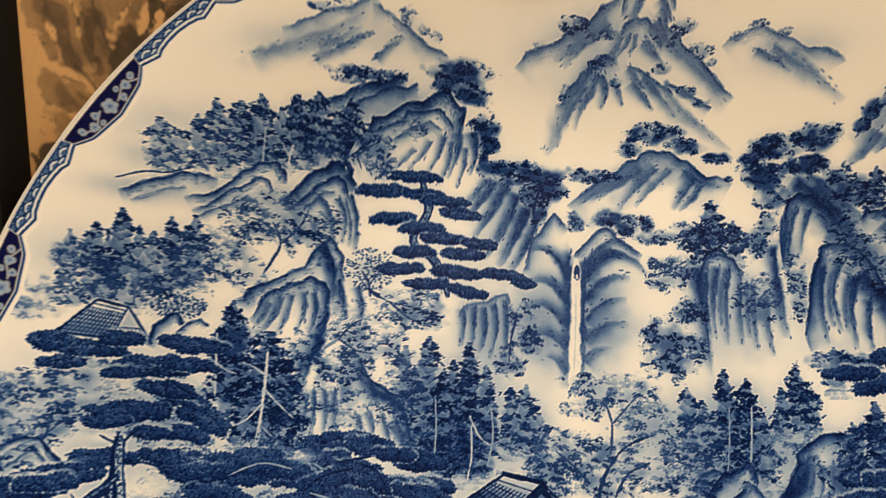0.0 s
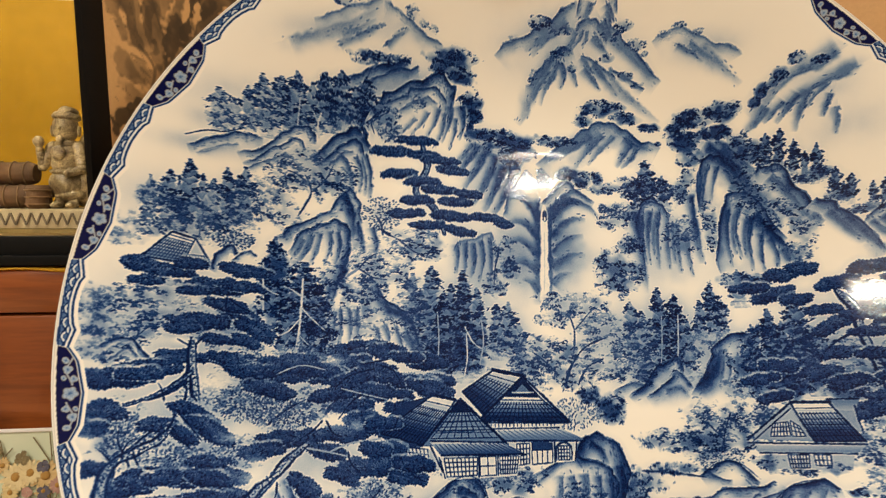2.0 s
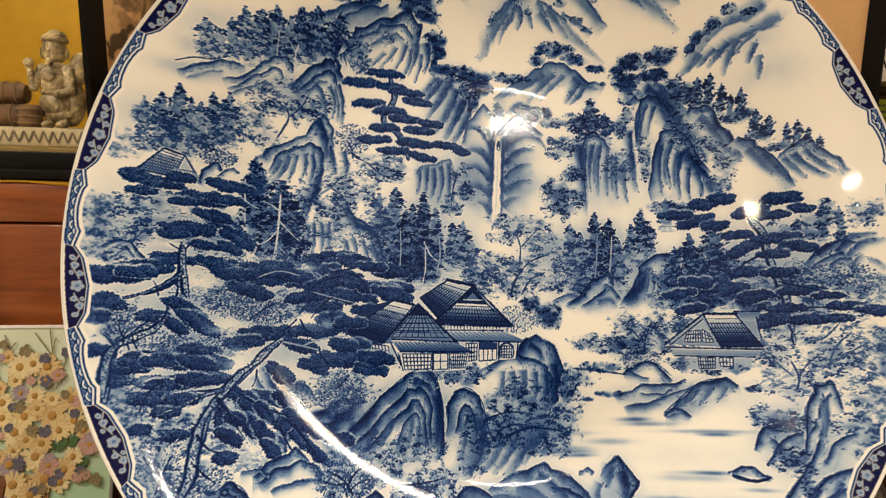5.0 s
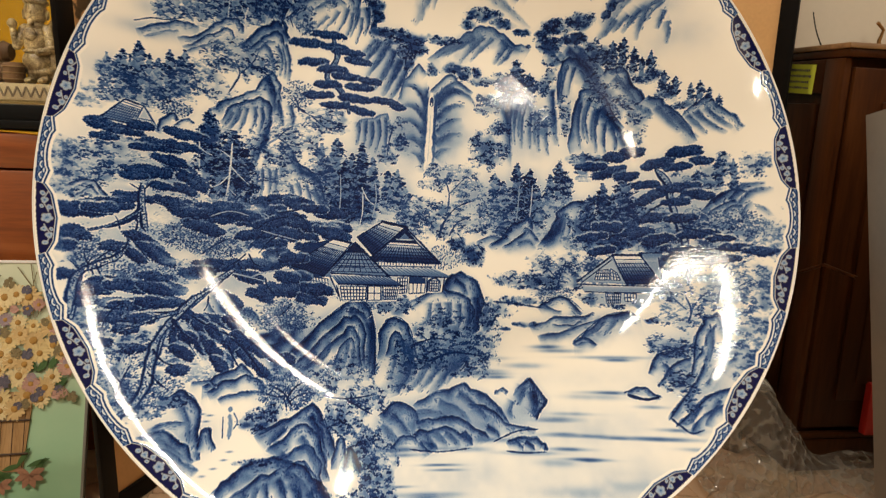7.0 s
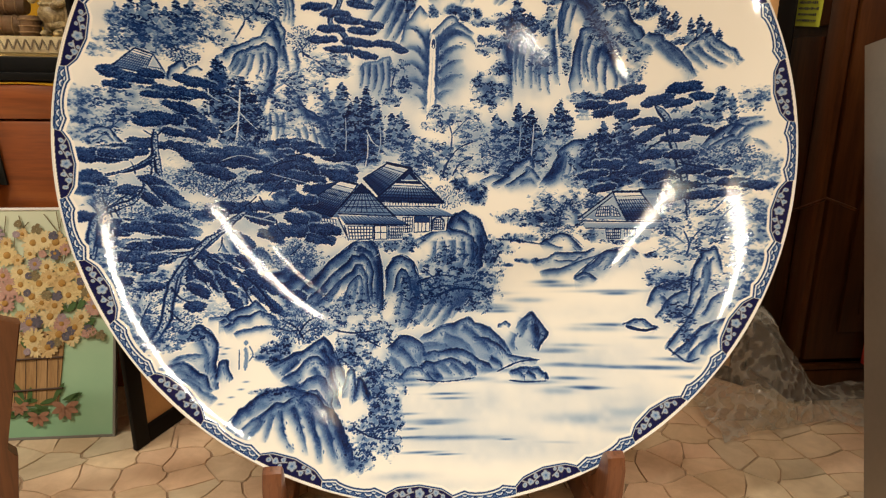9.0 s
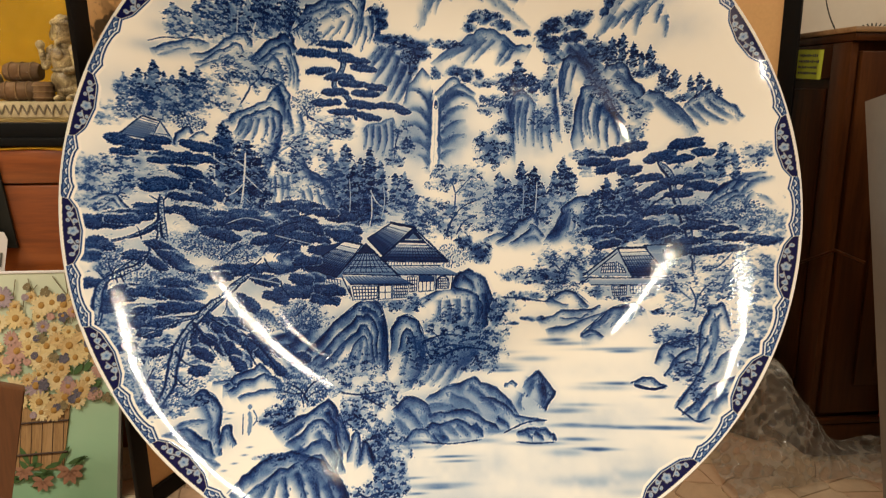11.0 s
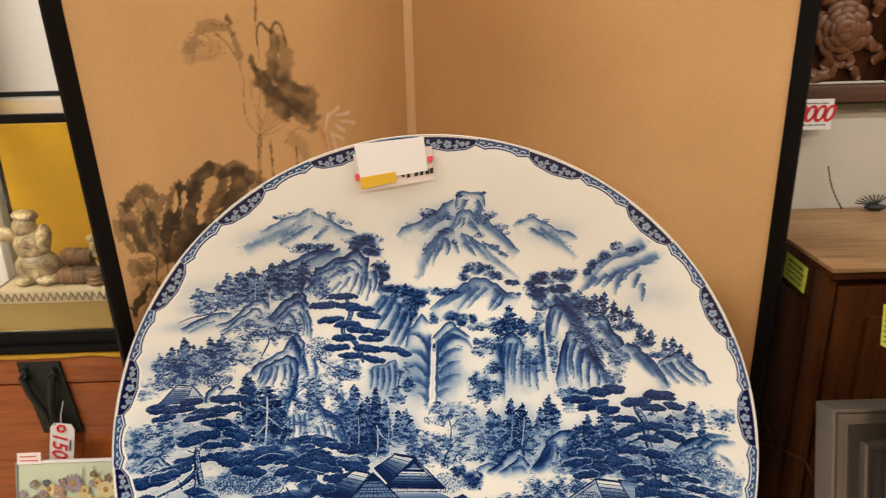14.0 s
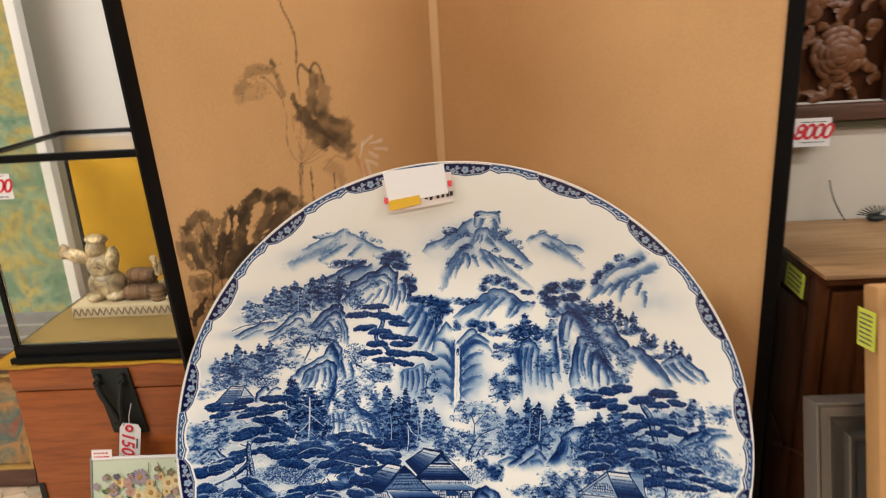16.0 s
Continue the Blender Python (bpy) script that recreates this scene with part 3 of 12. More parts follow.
def tuft(u, v, w, h, tone, count, lean=0.0):
    """One flat tier of leaves: a soft ground with short marks over it, darkest below."""
    rng = brush_rng
    win, x, y = area(u - w * 1.3, u + w * 1.3, v - h * 1.5, v + h * 1.5)
    if not x.size:
        return
    q = ((x / HALF - 1 - u) / w) ** 2 + ((1 - y / HALF - v - lean * (x / HALF - 1 - u)) / h) ** 2 + (GRAIN[win] - 0.5) * 1.1
    lay(win, np.clip(1.1 - q, 0, 1) * 0.5, np.maximum(tone * 0.66, PICTURE[win + (0,)]))
    for k in range(count):
        a, r = rng.rand() * 2 * math.pi, math.sqrt(rng.rand())
        du, dv = math.cos(a) * r * w * 1.12, math.sin(a) * r * h * 1.15
        dab(u + du, v + dv + lean * du, 0 if rng.rand() < 0.65 else 1, rng.uniform(-0.55, 0.55) + (0.5 if du < 0 else -0.5), min(1, max(0, tone + (0.20 if tone > 0.66 else 0.10) - 0.18 * dv / h + rng.uniform(-0.24, 0.14))), 0.88)


def leaves(u, v, ru, rv, count, tone=0.7, size=1, spread=0.15, clumps=6, turn=None, wild=0.9):
    """Foliage in many small tiers with gaps between them, on thin branches."""
    rng = brush_rng
    if not count:
        return
    n = max(2, int(count / 14))
    spots = []
    for k in range(n):
        best = None
        for trial in range(4):
            a, r = rng.rand() * 2 * math.pi, math.sqrt(rng.rand())
            c = (u + math.cos(a) * r * ru, v + math.sin(a) * r * rv)
            gap = min([abs(c[0] - e[0]) + 1.8 * abs(c[1] - e[1]) for e in spots], default=9)
            if best is None or gap > best[0]:
                best = (gap, c)
        spots.append(best[1])
    if n > 7 and tone > 0.5:
        foot = (u + rng.uniform(-0.2, 0.2) * ru, v - rv * 0.95)
        for e in spots[::max(1, n // 6)]:
            stroke([foot, ((foot[0] + e[0]) / 2 + rng.uniform(-0.1, 0.1) * ru, (foot[1] + e[1]) / 2), e], 0.0034, 0.0018, min(1, tone + 0.12), 0.6, 0.85)
    for c in sorted(spots, key=lambda e: -e[1]):
        w = min(max(ru * 0.42, 0.008), rng.uniform(0.011, 0.019))
        tuft(c[0], c[1], w, min(max(rv * 0.5, 0.004), w * rng.uniform(0.36, 0.55)), min(1, tone + 0.04 + rng.uniform(-1, 1) * spread * 0.7), 15, rng.uniform(-0.2, 0.2))


def pad(u, v, w, h, turn=0.0, tone=0.80):
    """A cushion of pine needles: overlapping scalloped clumps, darkest at their lower edges, with fine needle marks."""
    rng = brush_rng
    w, h = w * 0.95, h * 0.92
    c, s = math.cos(radians(turn)), math.sin(radians(turn))
    n = max(3, int(round(w / h * 1.9)))
    spots = []
    for k in range(n):
        f = (k + 0.5) / n * 2 - 1
        env = math.sqrt(max(0.1, 1 - f * f * 0.85))
        for row in range(2):
            spots.append((f * w * 0.45 + rng.uniform(-0.06, 0.06) * w, (0.20 if row == 0 else -0.13) * h * env + rng.uniform(-0.09, 0.09) * h, h * 0.29 * env * rng.uniform(0.75, 1.15) + 0.002))
    for a, b, r in spots:
        cu, cv = u + a * c - b * s, v + a * s + b * c
        win, x, y = area(cu - r * 2.2, cu + r * 2.2, cv - r * 2.2, cv + r * 2.2)
        if x.size:
            q = np.hypot((x / HALF - 1 - cu) / (r * 1.5 + 0.004), (1 - y / HALF - cv - 0.0015) / (r + 0.0042)) + (GRAIN[win] - 0.5) * 0.35
            lay(win, np.clip((1.06 - q) * 7, 0, 1) * np.clip(CLOUD[win] * 3 - 1.1, 0, 0.6), np.minimum(0.20, PICTURE[win + (0,)]))
    for a, b, r in sorted(spots, key=lambda q: -q[1]):
        cu, cv = u + a * c - b * s, v + a * s + b * c
        rx, ry = r * 1.5, r
        win, x, y = area(cu - rx * 1.3, cu + rx * 1.3, cv - rx * 1.3, cv + rx * 1.3)
        if not x.size:
            continue
        lx, ly = x / HALF - 1 - cu, 1 - y / HALF - cv
        lx, ly = lx * c + ly * s, ly * c - lx * s
        ang = np.arctan2(ly, lx)
        q = np.sqrt((lx / rx) ** 2 + (ly / ry) ** 2) * (1 + 0.09 * np.sin(ang * 11 + a * 90)) + (GRAIN[win] - 0.5) * 0.22
        body = np.clip((1 - q) * ry * HALF / 1.2 + 0.5, 0, 1)
        needles = 0.5 + 0.5 * np.sin(ang * 22 + 7 * GRAIN[win])
        own = tone + rng.uniform(-0.05, 0.05)
        t = own - 0.20 * needles * np.clip(q * 1.4, 0, 1) * (ly > -0.1 * ry) + 0.15 * np.clip(q - 0.62, 0, 0.3) / 0.3 * (ly < 0.35 * ry) + (CLOUD[win] - 0.5) * 0.14 + (GRAIN[win] - 0.5) * 0.16
        lay(win, body * 0.97, np.clip(t, 0, 1))
        for k in range(int(4 + rx * 520)):
            t = rng.uniform(-3.3, 0.2)
            e = rng.uniform(0.92, 1.16)
            la, lb = math.cos(t) * e * rx, math.sin(t) * e * ry
            dab(cu + la * c - lb * s, cv + la * s + lb * c, 0, t + rng.uniform(-0.4, 0.4), own + 0.05, 0.85)
        for k in range(int(3 + rx * ry * 42000)):
            t = rng.rand() * 2 * math.pi
            e = math.sqrt(rng.rand()) * 0.95
            la, lb = math.cos(t) * e * rx, math.sin(t) * e * ry
            dab(cu + la * c - lb * s, cv + la * s + lb * c, 0, t + rng.uniform(-0.5, 0.5), min(1, own + 0.17) if rng.rand() < 0.75 else own - 0.22, 0.75)


def trunk(pts, w0, w1, pale=0.30):
    """A pine trunk: dark edges, pale mottled bark between."""
    stroke(pts, w0 * 1.25, w1 * 1.25, 0.9, 0.3)
    stroke([(a + w0 * 0.10, b + w0 * 0.10) for a, b in pts], w0 * 0.72, w1 * 0.72, pale, 0.5, 0.95, 0.8)
    p = smooth(pts, 10)
    for k in range(len(p) - 1):
        f = k / len(p)
        w = w0 + (w1 - w0) * f
        for _ in range(2):
            dab(p[k, 0] + brush_rng.uniform(-0.42, 0.42) * w, p[k, 1] + brush_rng.uniform(-0.42, 0.42) * w, 0, brush_rng.rand() * 3, 0.85, 0.8)


def bush(u, v, ru, rv, tone=0.72):
    """A round bush or a bare crown: a pale ground full of tiny marks."""
    wash(u, v, ru * 0.85, rv * 0.85, 0.24, 0.8)
    n = int(ru * rv * 120000)
    rng = brush_rng
    for _ in range(n):
        a, r = rng.rand() * 2 * math.pi, math.sqrt(rng.rand())
        dab(u + math.cos(a) * r * ru, v + math.sin(a) * r * rv, 0, a + rng.uniform(-0.7, 0.7), tone + rng.uniform(-0.2, 0.12), 0.85)


def streak(u, v, length, thick, tone=0.45, alpha=0.8):
    """A ripple or a soft bank of mist on the water."""
    win, x, y = area(u - length, u + length, v - thick * 3, v + thick * 3)
    q = np.abs((x / HALF - 1 - u) / (length * 0.5)) ** 2 + np.abs((1 - y / HALF - v) / thick) ** 2
    lay(win, np.exp(-q * 1.6) * alpha * (0.6 + 0.8 * CLOUD[win]), np.maximum(tone, PICTURE[win + (0,)]))


def cliff(u0, u1, top, foot, count, tone=0.7, lean=0.0, arch=0.03, depth=0.02, crest=True):
    """A pale rock face of hanging folds: long dark strokes that pale downwards, with fine dry lines between."""
    rng = brush_rng
    w = u1 - u0
    if crest:
        fold([(u0, foot + (top - foot) * 0.55), (u0 + w * 0.10, top - arch), (u0 + w * 0.5, top), (u1 - w * 0.10, top - arch), (u1, foot + (top - foot) * 0.5)], depth, tone, min(w, top - foot) * 0.55, 1, 0.1)
    n = int(count * 1.15)
    for k in range(n):
        f = (k + 0.5) / n + rng.uniform(-0.25, 0.25) / n
        a = (u0 + w * f, top - arch * (0.4 + 5 * (f - 0.5) ** 2) - rng.uniform(0, 0.12) * (top - foot))
        ln = (top - foot) * rng.uniform(0.45, 0.95)
        mid = (a[0] + (f - 0.5) * w * 0.16 + lean * ln * 0.5, a[1] - ln * 0.5)
        end = (a[0] + (f - 0.5) * w * 0.20 + lean * ln, a[1] - ln)
        stroke([a, ((a[0] + mid[0]) / 2, (a[1] + mid[1]) / 2), mid, end], depth * rng.uniform(0.55, 1.0), depth * rng.uniform(0.15, 0.3), min(1, tone * rng.uniform(0.75, 1.05)), 0.8, 0.85, 0.6, 0.3)
        if rng.rand() < 0.6:
            b = (a[0] + rng.uniform(-0.3, 0.3) * w / n, a[1] - ln * rng.uniform(0.0, 0.3))
            stroke([b, (b[0] + (f - 0.5) * w * 0.05 + lean * ln * 0.2, b[1] - ln * 0.2), (b[0] + (f - 0.5) * w * 0.1 + lean * ln * 0.4, b[1] - ln * 0.42)], 0.0042, 0.0018, min(1, tone + 0.14), 0.9, 0.85, 0.7)


def border():
    """The band round the rim: eighteen dark flower medallions and fish-scale waves between them."""
    y, x = np.mgrid[0:SIZE, 0:SIZE].astype(np.float32)
    u, v = x / HALF - 1, 1 - y / HALF
    r = np.hypot(u, v)
    win = r > 0.92
    u, v, r = u[win], v[win], r[win]
    r = np.where(r > 0.955, 0.955 + (r - 0.955) * 0.0365 / 0.0410, r)
    r = 0.992 - (0.992 - r) * 1.17
    deg = np.degrees(np.arctan2(v, u))
    da = (deg - 6.4 + 10) % 20 - 10
    s = np.abs(da)
    med = 0.9465 + 0.026 * np.clip(s / 5.3, 0, 1) ** 2.4 + 0.0025 * np.abs(np.sin(s * math.pi / 5.3 * 1.5)) + 0.05 * np.clip(s - 5.0, 0, 1)
    wave = np.interp(s, [4.6, 5.6, 6.4, 7.0, 7.6, 8.6, 10], [0.975, 0.9705, 0.9665, 0.9640, 0.9685, 0.9715, 0.9730])
    inner = np.minimum(med, wave)
    d = np.zeros_like(r)
    px = 1 / HALF
    cell = 1.55
    for k in range(4):
        c = 0.982 - 0.0080 * k
        t = ((da / cell + 0.5 * (k % 2)) % 1 - 0.5) * cell * math.pi / 180
        q = np.hypot(t, r - c) / 0.0142
        scale = np.where(q < 0.50, 0.55, np.where(q < 0.58, 0.80, np.where(q < 0.86, 0.10, 0.93)))
        here = (r >= c) & (q < 1)
        d = np.where(here, scale, np.where((k == 0) & (r >= inner), 0.86, d))
    d = np.where(r > 0.9885, 0.8, d)
    in_med = (r > med) & (s < 5.5)
    d = np.where(in_med, 0.0, d)
    navy = np.where(in_med & (r > med + 0.5 * px) & (r < 0.9895), np.clip((r - med) / px - 2.4, 0, 1), 0.0)
    arc = da * math.pi / 180
    for ca, cr, size, petals, ph in ((0, 0.9675, 0.0132, 5, 0.3), (1.60, 0.975, 0.0070, 3, 1.0), (-1.55, 0.962, 0.0070, 3, 2.0), (2.55, 0.9655, 0.0085, 3, 0.2), (-2.6, 0.9715, 0.0085, 3, 2.8), (3.6, 0.975, 0.0066, 2, 1.5), (-3.6, 0.9755, 0.0066, 2, 0.6), (1.7, 0.960, 0.0050, 2, 0.4), (-1.7, 0.9775, 0.0050, 2, 0.4)):
        a, b = arc - radians(ca), r - cr
        ang = np.arctan2(b, a)
        q = np.hypot(a, b) / (size * (0.74 + 0.30 * np.abs(np.cos(petals * ang / 2 + ph))))
        fl = np.clip((1 - q) * 5, 0, 1) * in_med
        navy = navy * (1 - fl)
        ink = np.where(q < 0.22, 0.55, 0.16 + 0.22 * np.clip(1.1 - q, 0, 1) + 0.12 * (np.sin(petals * ang * 2) > 0.75))
        d = np.where(fl > 0.3, ink, d)
    vine = np.clip(1.4 - np.abs(r - 0.969 - 0.0048 * np.sin(da * 1.9)) / (0.9 * px), 0, 1) * in_med * (s < 3.9) * (s > 0.9)
    navy = navy * (1 - 0.8 * vine)
    d = np.where(vine > 0.5, np.maximum(d, 0.2), d)
    step = (r - inner) / px
    d = d * np.clip(step + 1.0, 0, 1)
    for at, half, value, where in ((3.6, 1.6, 0.04, ~in_med), (6.0, 0.7, 0.90, ~in_med), (0.6, 1.1, 0.93, True)):
        a = np.clip(half + 0.5 - np.abs(step - at), 0, 1) * where
        d = d * (1 - a) + value * a
    d = np.where(r > 0.9915, 0.0, d)
    navy = np.where(r > 0.9905, 0, navy)
    keep = r > inner - 6 * px
    c = PICTURE[win]
    c[:, 0] = np.where(keep, d, c[:, 0])
    c[:, 1] = np.where(keep, navy, 0)
    PICTURE[win] = c


def crisp(canvas, amount=1.2):
    """Brush edges drawn a little harder, as the fired cobalt shows them."""
    blur = canvas.copy()
    for axis in (0, 1):
        blur = (np.roll(blur, 2, axis) + np.roll(blur, 1, axis) + blur + np.roll(blur, -1, axis) + np.roll(blur, -2, axis)) / 5
    x = np.linspace(-1, 1, SIZE)
    inside = np.clip((0.93 - np.hypot(*np.meshgrid(x, x))) / 0.02, 0, 1)[..., None]
    return np.clip(canvas + (canvas - blur) * amount * inside, 0, 1)


def bled(canvas, amount=0.15):
    """The pale wash that cobalt leaves around dense brushwork as the glaze melts; the border keeps its clean ground."""
    soft = canvas[..., 0].copy()
    for reach in (9, 9):
        for axis in (0, 1):
            run = np.cumsum(soft, axis, dtype=np.float64)
            soft = ((np.roll(run, -reach, axis) - np.roll(run, reach, axis)) / (2 * reach)).astype(np.float32)
            soft = np.clip(soft, 0, 1)
    x = np.linspace(-1, 1, SIZE)
    inside = np.clip((0.86 - np.hypot(*np.meshgrid(x, x))) / 0.05, 0, 1)
    out = canvas.copy()
    out[..., 0] = 1 - (1 - canvas[..., 0]) * (1 - amount * inside * np.clip(soft * 1.5 - 0.08, 0, 1))
    return out


LOTUS = None


# ---- the picture on the plate ----
# far mountains
wash(-0.484, 0.710, 0.1181, 0.0295, 0.24, 0.85, 14)
wash(0.043, 0.719, 0.1716, 0.0804, 0.16, 0.8)
wash(0.385, 0.699, 0.0838, 0.0373, 0.17, 0.8)
wash(-0.344, 0.722, 0.0730, 0.0417, 0.12, 0.8)
ridge([(-0.543, 0.711), (-0.497, 0.734), (-0.453, 0.751), (-0.413, 0.769), (-0.371, 0.783)], 0.0159, 0.46)
ridge([(-0.381, 0.779), (-0.353, 0.766), (-0.322, 0.744), (-0.286, 0.725), (-0.244, 0.705)], 0.0157, 0.5)
wet([(-0.599, 0.659), (-0.523, 0.693), (-0.454, 0.723), (-0.394, 0.758)], 0.0196, 0.0078, 0.34)
wet([(-0.450, 0.696), (-0.415, 0.715), (-0.382, 0.731)], 0.0101, 0.0030, 0.48)
wet([(-0.383, 0.689), (-0.354, 0.710), (-0.325, 0.728)], 0.0104, 0.0031, 0.46)
wet([(-0.490, 0.672), (-0.456, 0.690), (-0.415, 0.704)], 0.0110, 0.0040, 0.32)
wet([(-0.485, 0.694), (-0.445, 0.712), (-0.404, 0.737)], 0.0110, 0.0040, 0.34)
mass(-0.465, 0.757, 0.0257, 0.0069, 0.5, 0.3)
mass(-0.431, 0.768, 0.0180, 0.0060, 0.5, 0.3)
mass(-0.317, 0.762, 0.0146, 0.0146, 0.5, 0.3)
mass(-0.293, 0.743, 0.0147, 0.0084, 0.5, 0.3)
mass(-0.268, 0.735, 0.0127, 0.0096, 0.45, 0.3)
mass(-0.405, 0.722, 0.0224, 0.0061, 0.45, 0.25, 15)
mass(-0.344, 0.719, 0.0188, 0.0063, 0.45, 0.25, 25)
ridge([(-0.124, 0.697), (-0.087, 0.722), (-0.050, 0.740), (-0.013, 0.751), (0.012, 0.763), (0.041, 0.786), (0.077, 0.806)], 0.0193, 0.54)
wet([(0.067, 0.759), (0.031, 0.740), (0.000, 0.722), (-0.023, 0.694)], 0.0236, 0.0064, 0.5)
wet([(0.089, 0.749), (0.070, 0.718), (0.034, 0.698)], 0.0171, 0.0043, 0.45)
wet([(0.041, 0.750), (-0.001, 0.729), (-0.043, 0.705)], 0.0172, 0.0054, 0.4)
ridge([(0.082, 0.744), (0.095, 0.765), (0.118, 0.775), (0.140, 0.769), (0.153, 0.745), (0.161, 0.725)], 0.0136, 0.58, clear=0.0167)
wet([(0.103, 0.745), (0.091, 0.727), (0.063, 0.703)], 0.0127, 0.0042, 0.45)
wet([(0.126, 0.739), (0.149, 0.715), (0.171, 0.693)], 0.0136, 0.0042, 0.48)
wet([(0.113, 0.749), (0.108, 0.729), (0.099, 0.715)], 0.0095, 0.0032, 0.4)
ridge([(0.147, 0.791), (0.181, 0.754), (0.216, 0.714), (0.252, 0.679), (0.295, 0.636)], 0.0193, 0.54)
wet([(0.144, 0.769), (0.168, 0.737), (0.201, 0.703)], 0.0175, 0.0062, 0.55)
wet([(0.183, 0.736), (0.223, 0.688), (0.272, 0.645)], 0.0173, 0.0051, 0.36)
ridge([(-0.033, 0.628), (-0.015, 0.658), (0.010, 0.685), (0.031, 0.705), (0.056, 0.714), (0.076, 0.706)], 0.0141, 0.62)
wet([(0.036, 0.694), (0.003, 0.653), (-0.020, 0.622)], 0.0142, 0.0055, 0.5)
wet([(0.045, 0.688), (0.033, 0.656), (0.015, 0.622), (0.003, 0.585)], 0.0142, 0.0055, 0.5)
wet([(0.051, 0.686), (0.060, 0.652), (0.050, 0.620)], 0.0130, 0.0054, 0.58)
wet([(0.072, 0.678), (0.086, 0.652), (0.093, 0.625)], 0.0118, 0.0043, 0.48)
wet([(0.006, 0.638), (-0.017, 0.603), (-0.037, 0.566), (-0.054, 0.538)], 0.0243, 0.0088, 0.32)
wet([(0.024, 0.667), (0.000, 0.628), (-0.017, 0.598)], 0.0131, 0.0044, 0.42)
ridge([(0.095, 0.700), (0.130, 0.686), (0.165, 0.663), (0.188, 0.643)], 0.0116, 0.6)
wet([(0.131, 0.682), (0.159, 0.649), (0.196, 0.606)], 0.0158, 0.0053, 0.52)
wet([(0.108, 0.673), (0.133, 0.644), (0.153, 0.619)], 0.0138, 0.0043, 0.52)
ridge([(0.171, 0.671), (0.200, 0.656), (0.232, 0.635), (0.257, 0.618)], 0.0083, 0.6)
wet([(0.173, 0.649), (0.214, 0.608), (0.251, 0.576), (0.297, 0.539)], 0.0206, 0.0062, 0.3)
wet([(0.100, 0.696), (0.121, 0.673), (0.132, 0.655)], 0.0096, 0.0032, 0.45)
mass(-0.008, 0.764, 0.0235, 0.0118, 0.62, 0.5)
mass(0.049, 0.705, 0.0301, 0.0107, 0.66, 0.5)
mass(-0.019, 0.654, 0.0120, 0.0175, 0.6, 0.4)
mass(-0.071, 0.732, 0.0152, 0.0087, 0.5, 0.4)
mass(0.053, 0.791, 0.0158, 0.0084, 0.6, 0.5)
mass(0.196, 0.758, 0.0224, 0.0122, 0.6, 0.45)
mass(0.229, 0.715, 0.0202, 0.0121, 0.56, 0.4)
mass(0.253, 0.693, 0.0100, 0.0060, 0.5, 0.4)
mass(0.176, 0.735, 0.0124, 0.0124, 0.52, 0.4)
mass(0.064, 0.750, 0.0212, 0.0095, 0.5, 0.4)
mass(0.078, 0.671, 0.0129, 0.0075, 0.5, 0.4)
mass(0.162, 0.688, 0.0188, 0.0084, 0.62, 0.5)
mass(0.211, 0.648, 0.0176, 0.0093, 0.64, 0.5)
mass(0.238, 0.627, 0.0143, 0.0061, 0.62, 0.5)
mass(0.020, 0.744, 0.0171, 0.0086, 0.5, 0.3)
mass(0.152, 0.745, 0.0124, 0.0104, 0.5, 0.4)
ridge([(0.270, 0.719), (0.297, 0.734), (0.333, 0.749), (0.363, 0.730), (0.402, 0.708), (0.435, 0.695), (0.479, 0.669)], 0.0141, 0.47)
wet([(0.378, 0.702), (0.416, 0.669), (0.446, 0.638), (0.477, 0.608)], 0.0254, 0.0073, 0.32)
wet([(0.327, 0.710), (0.359, 0.690), (0.391, 0.667)], 0.0104, 0.0028, 0.48)
wet([(0.356, 0.712), (0.387, 0.687), (0.411, 0.671)], 0.0112, 0.0037, 0.4)
mass(0.305, 0.730, 0.0292, 0.0107, 0.47, 0.4)
mass(0.330, 0.746, 0.0172, 0.0067, 0.47, 0.4)
mass(0.369, 0.731, 0.0131, 0.0066, 0.44, 0.3)
mass(0.358, 0.694, 0.0152, 0.0076, 0.44, 0.3, -30)
ridge([(0.079, 0.777), (0.085, 0.814), (0.110, 0.827), (0.153, 0.826), (0.176, 0.817), (0.176, 0.778)], 0.0120, 0.62, clear=0.0206)
mass(0.097, 0.822, 0.0120, 0.0086, 0.6, 0.5)
mass(0.162, 0.823, 0.0154, 0.0068, 0.6, 0.5)
wet([(0.119, 0.805), (0.108, 0.785), (0.091, 0.771)], 0.0121, 0.0052, 0.5)
wet([(0.154, 0.804), (0.169, 0.778), (0.174, 0.763)], 0.0121, 0.0052, 0.5)
wash(0.701, 0.483, 0.0956, 0.0478, 0.11, 0.8)
wash(0.645, 0.585, 0.0746, 0.0497, 0.16, 0.8)
wet([(0.678, 0.647), (0.629, 0.618), (0.570, 0.596), (0.502, 0.533)], 0.0254, 0.0127, 0.56)
wet([(0.704, 0.599), (0.657, 0.585), (0.604, 0.562), (0.561, 0.536)], 0.0175, 0.0062, 0.52)
wet([(0.604, 0.567), (0.582, 0.539), (0.556, 0.507)], 0.0153, 0.0051, 0.55)
wet([(0.624, 0.572), (0.608, 0.531), (0.598, 0.483)], 0.0151, 0.0063, 0.55)
wet([(0.660, 0.580), (0.633, 0.555), (0.616, 0.534)], 0.0137, 0.0050, 0.5)
wet([(0.667, 0.558), (0.656, 0.530), (0.650, 0.507)], 0.0123, 0.0049, 0.55)
wet([(0.678, 0.529), (0.680, 0.493), (0.678, 0.463)], 0.0109, 0.0048, 0.45)
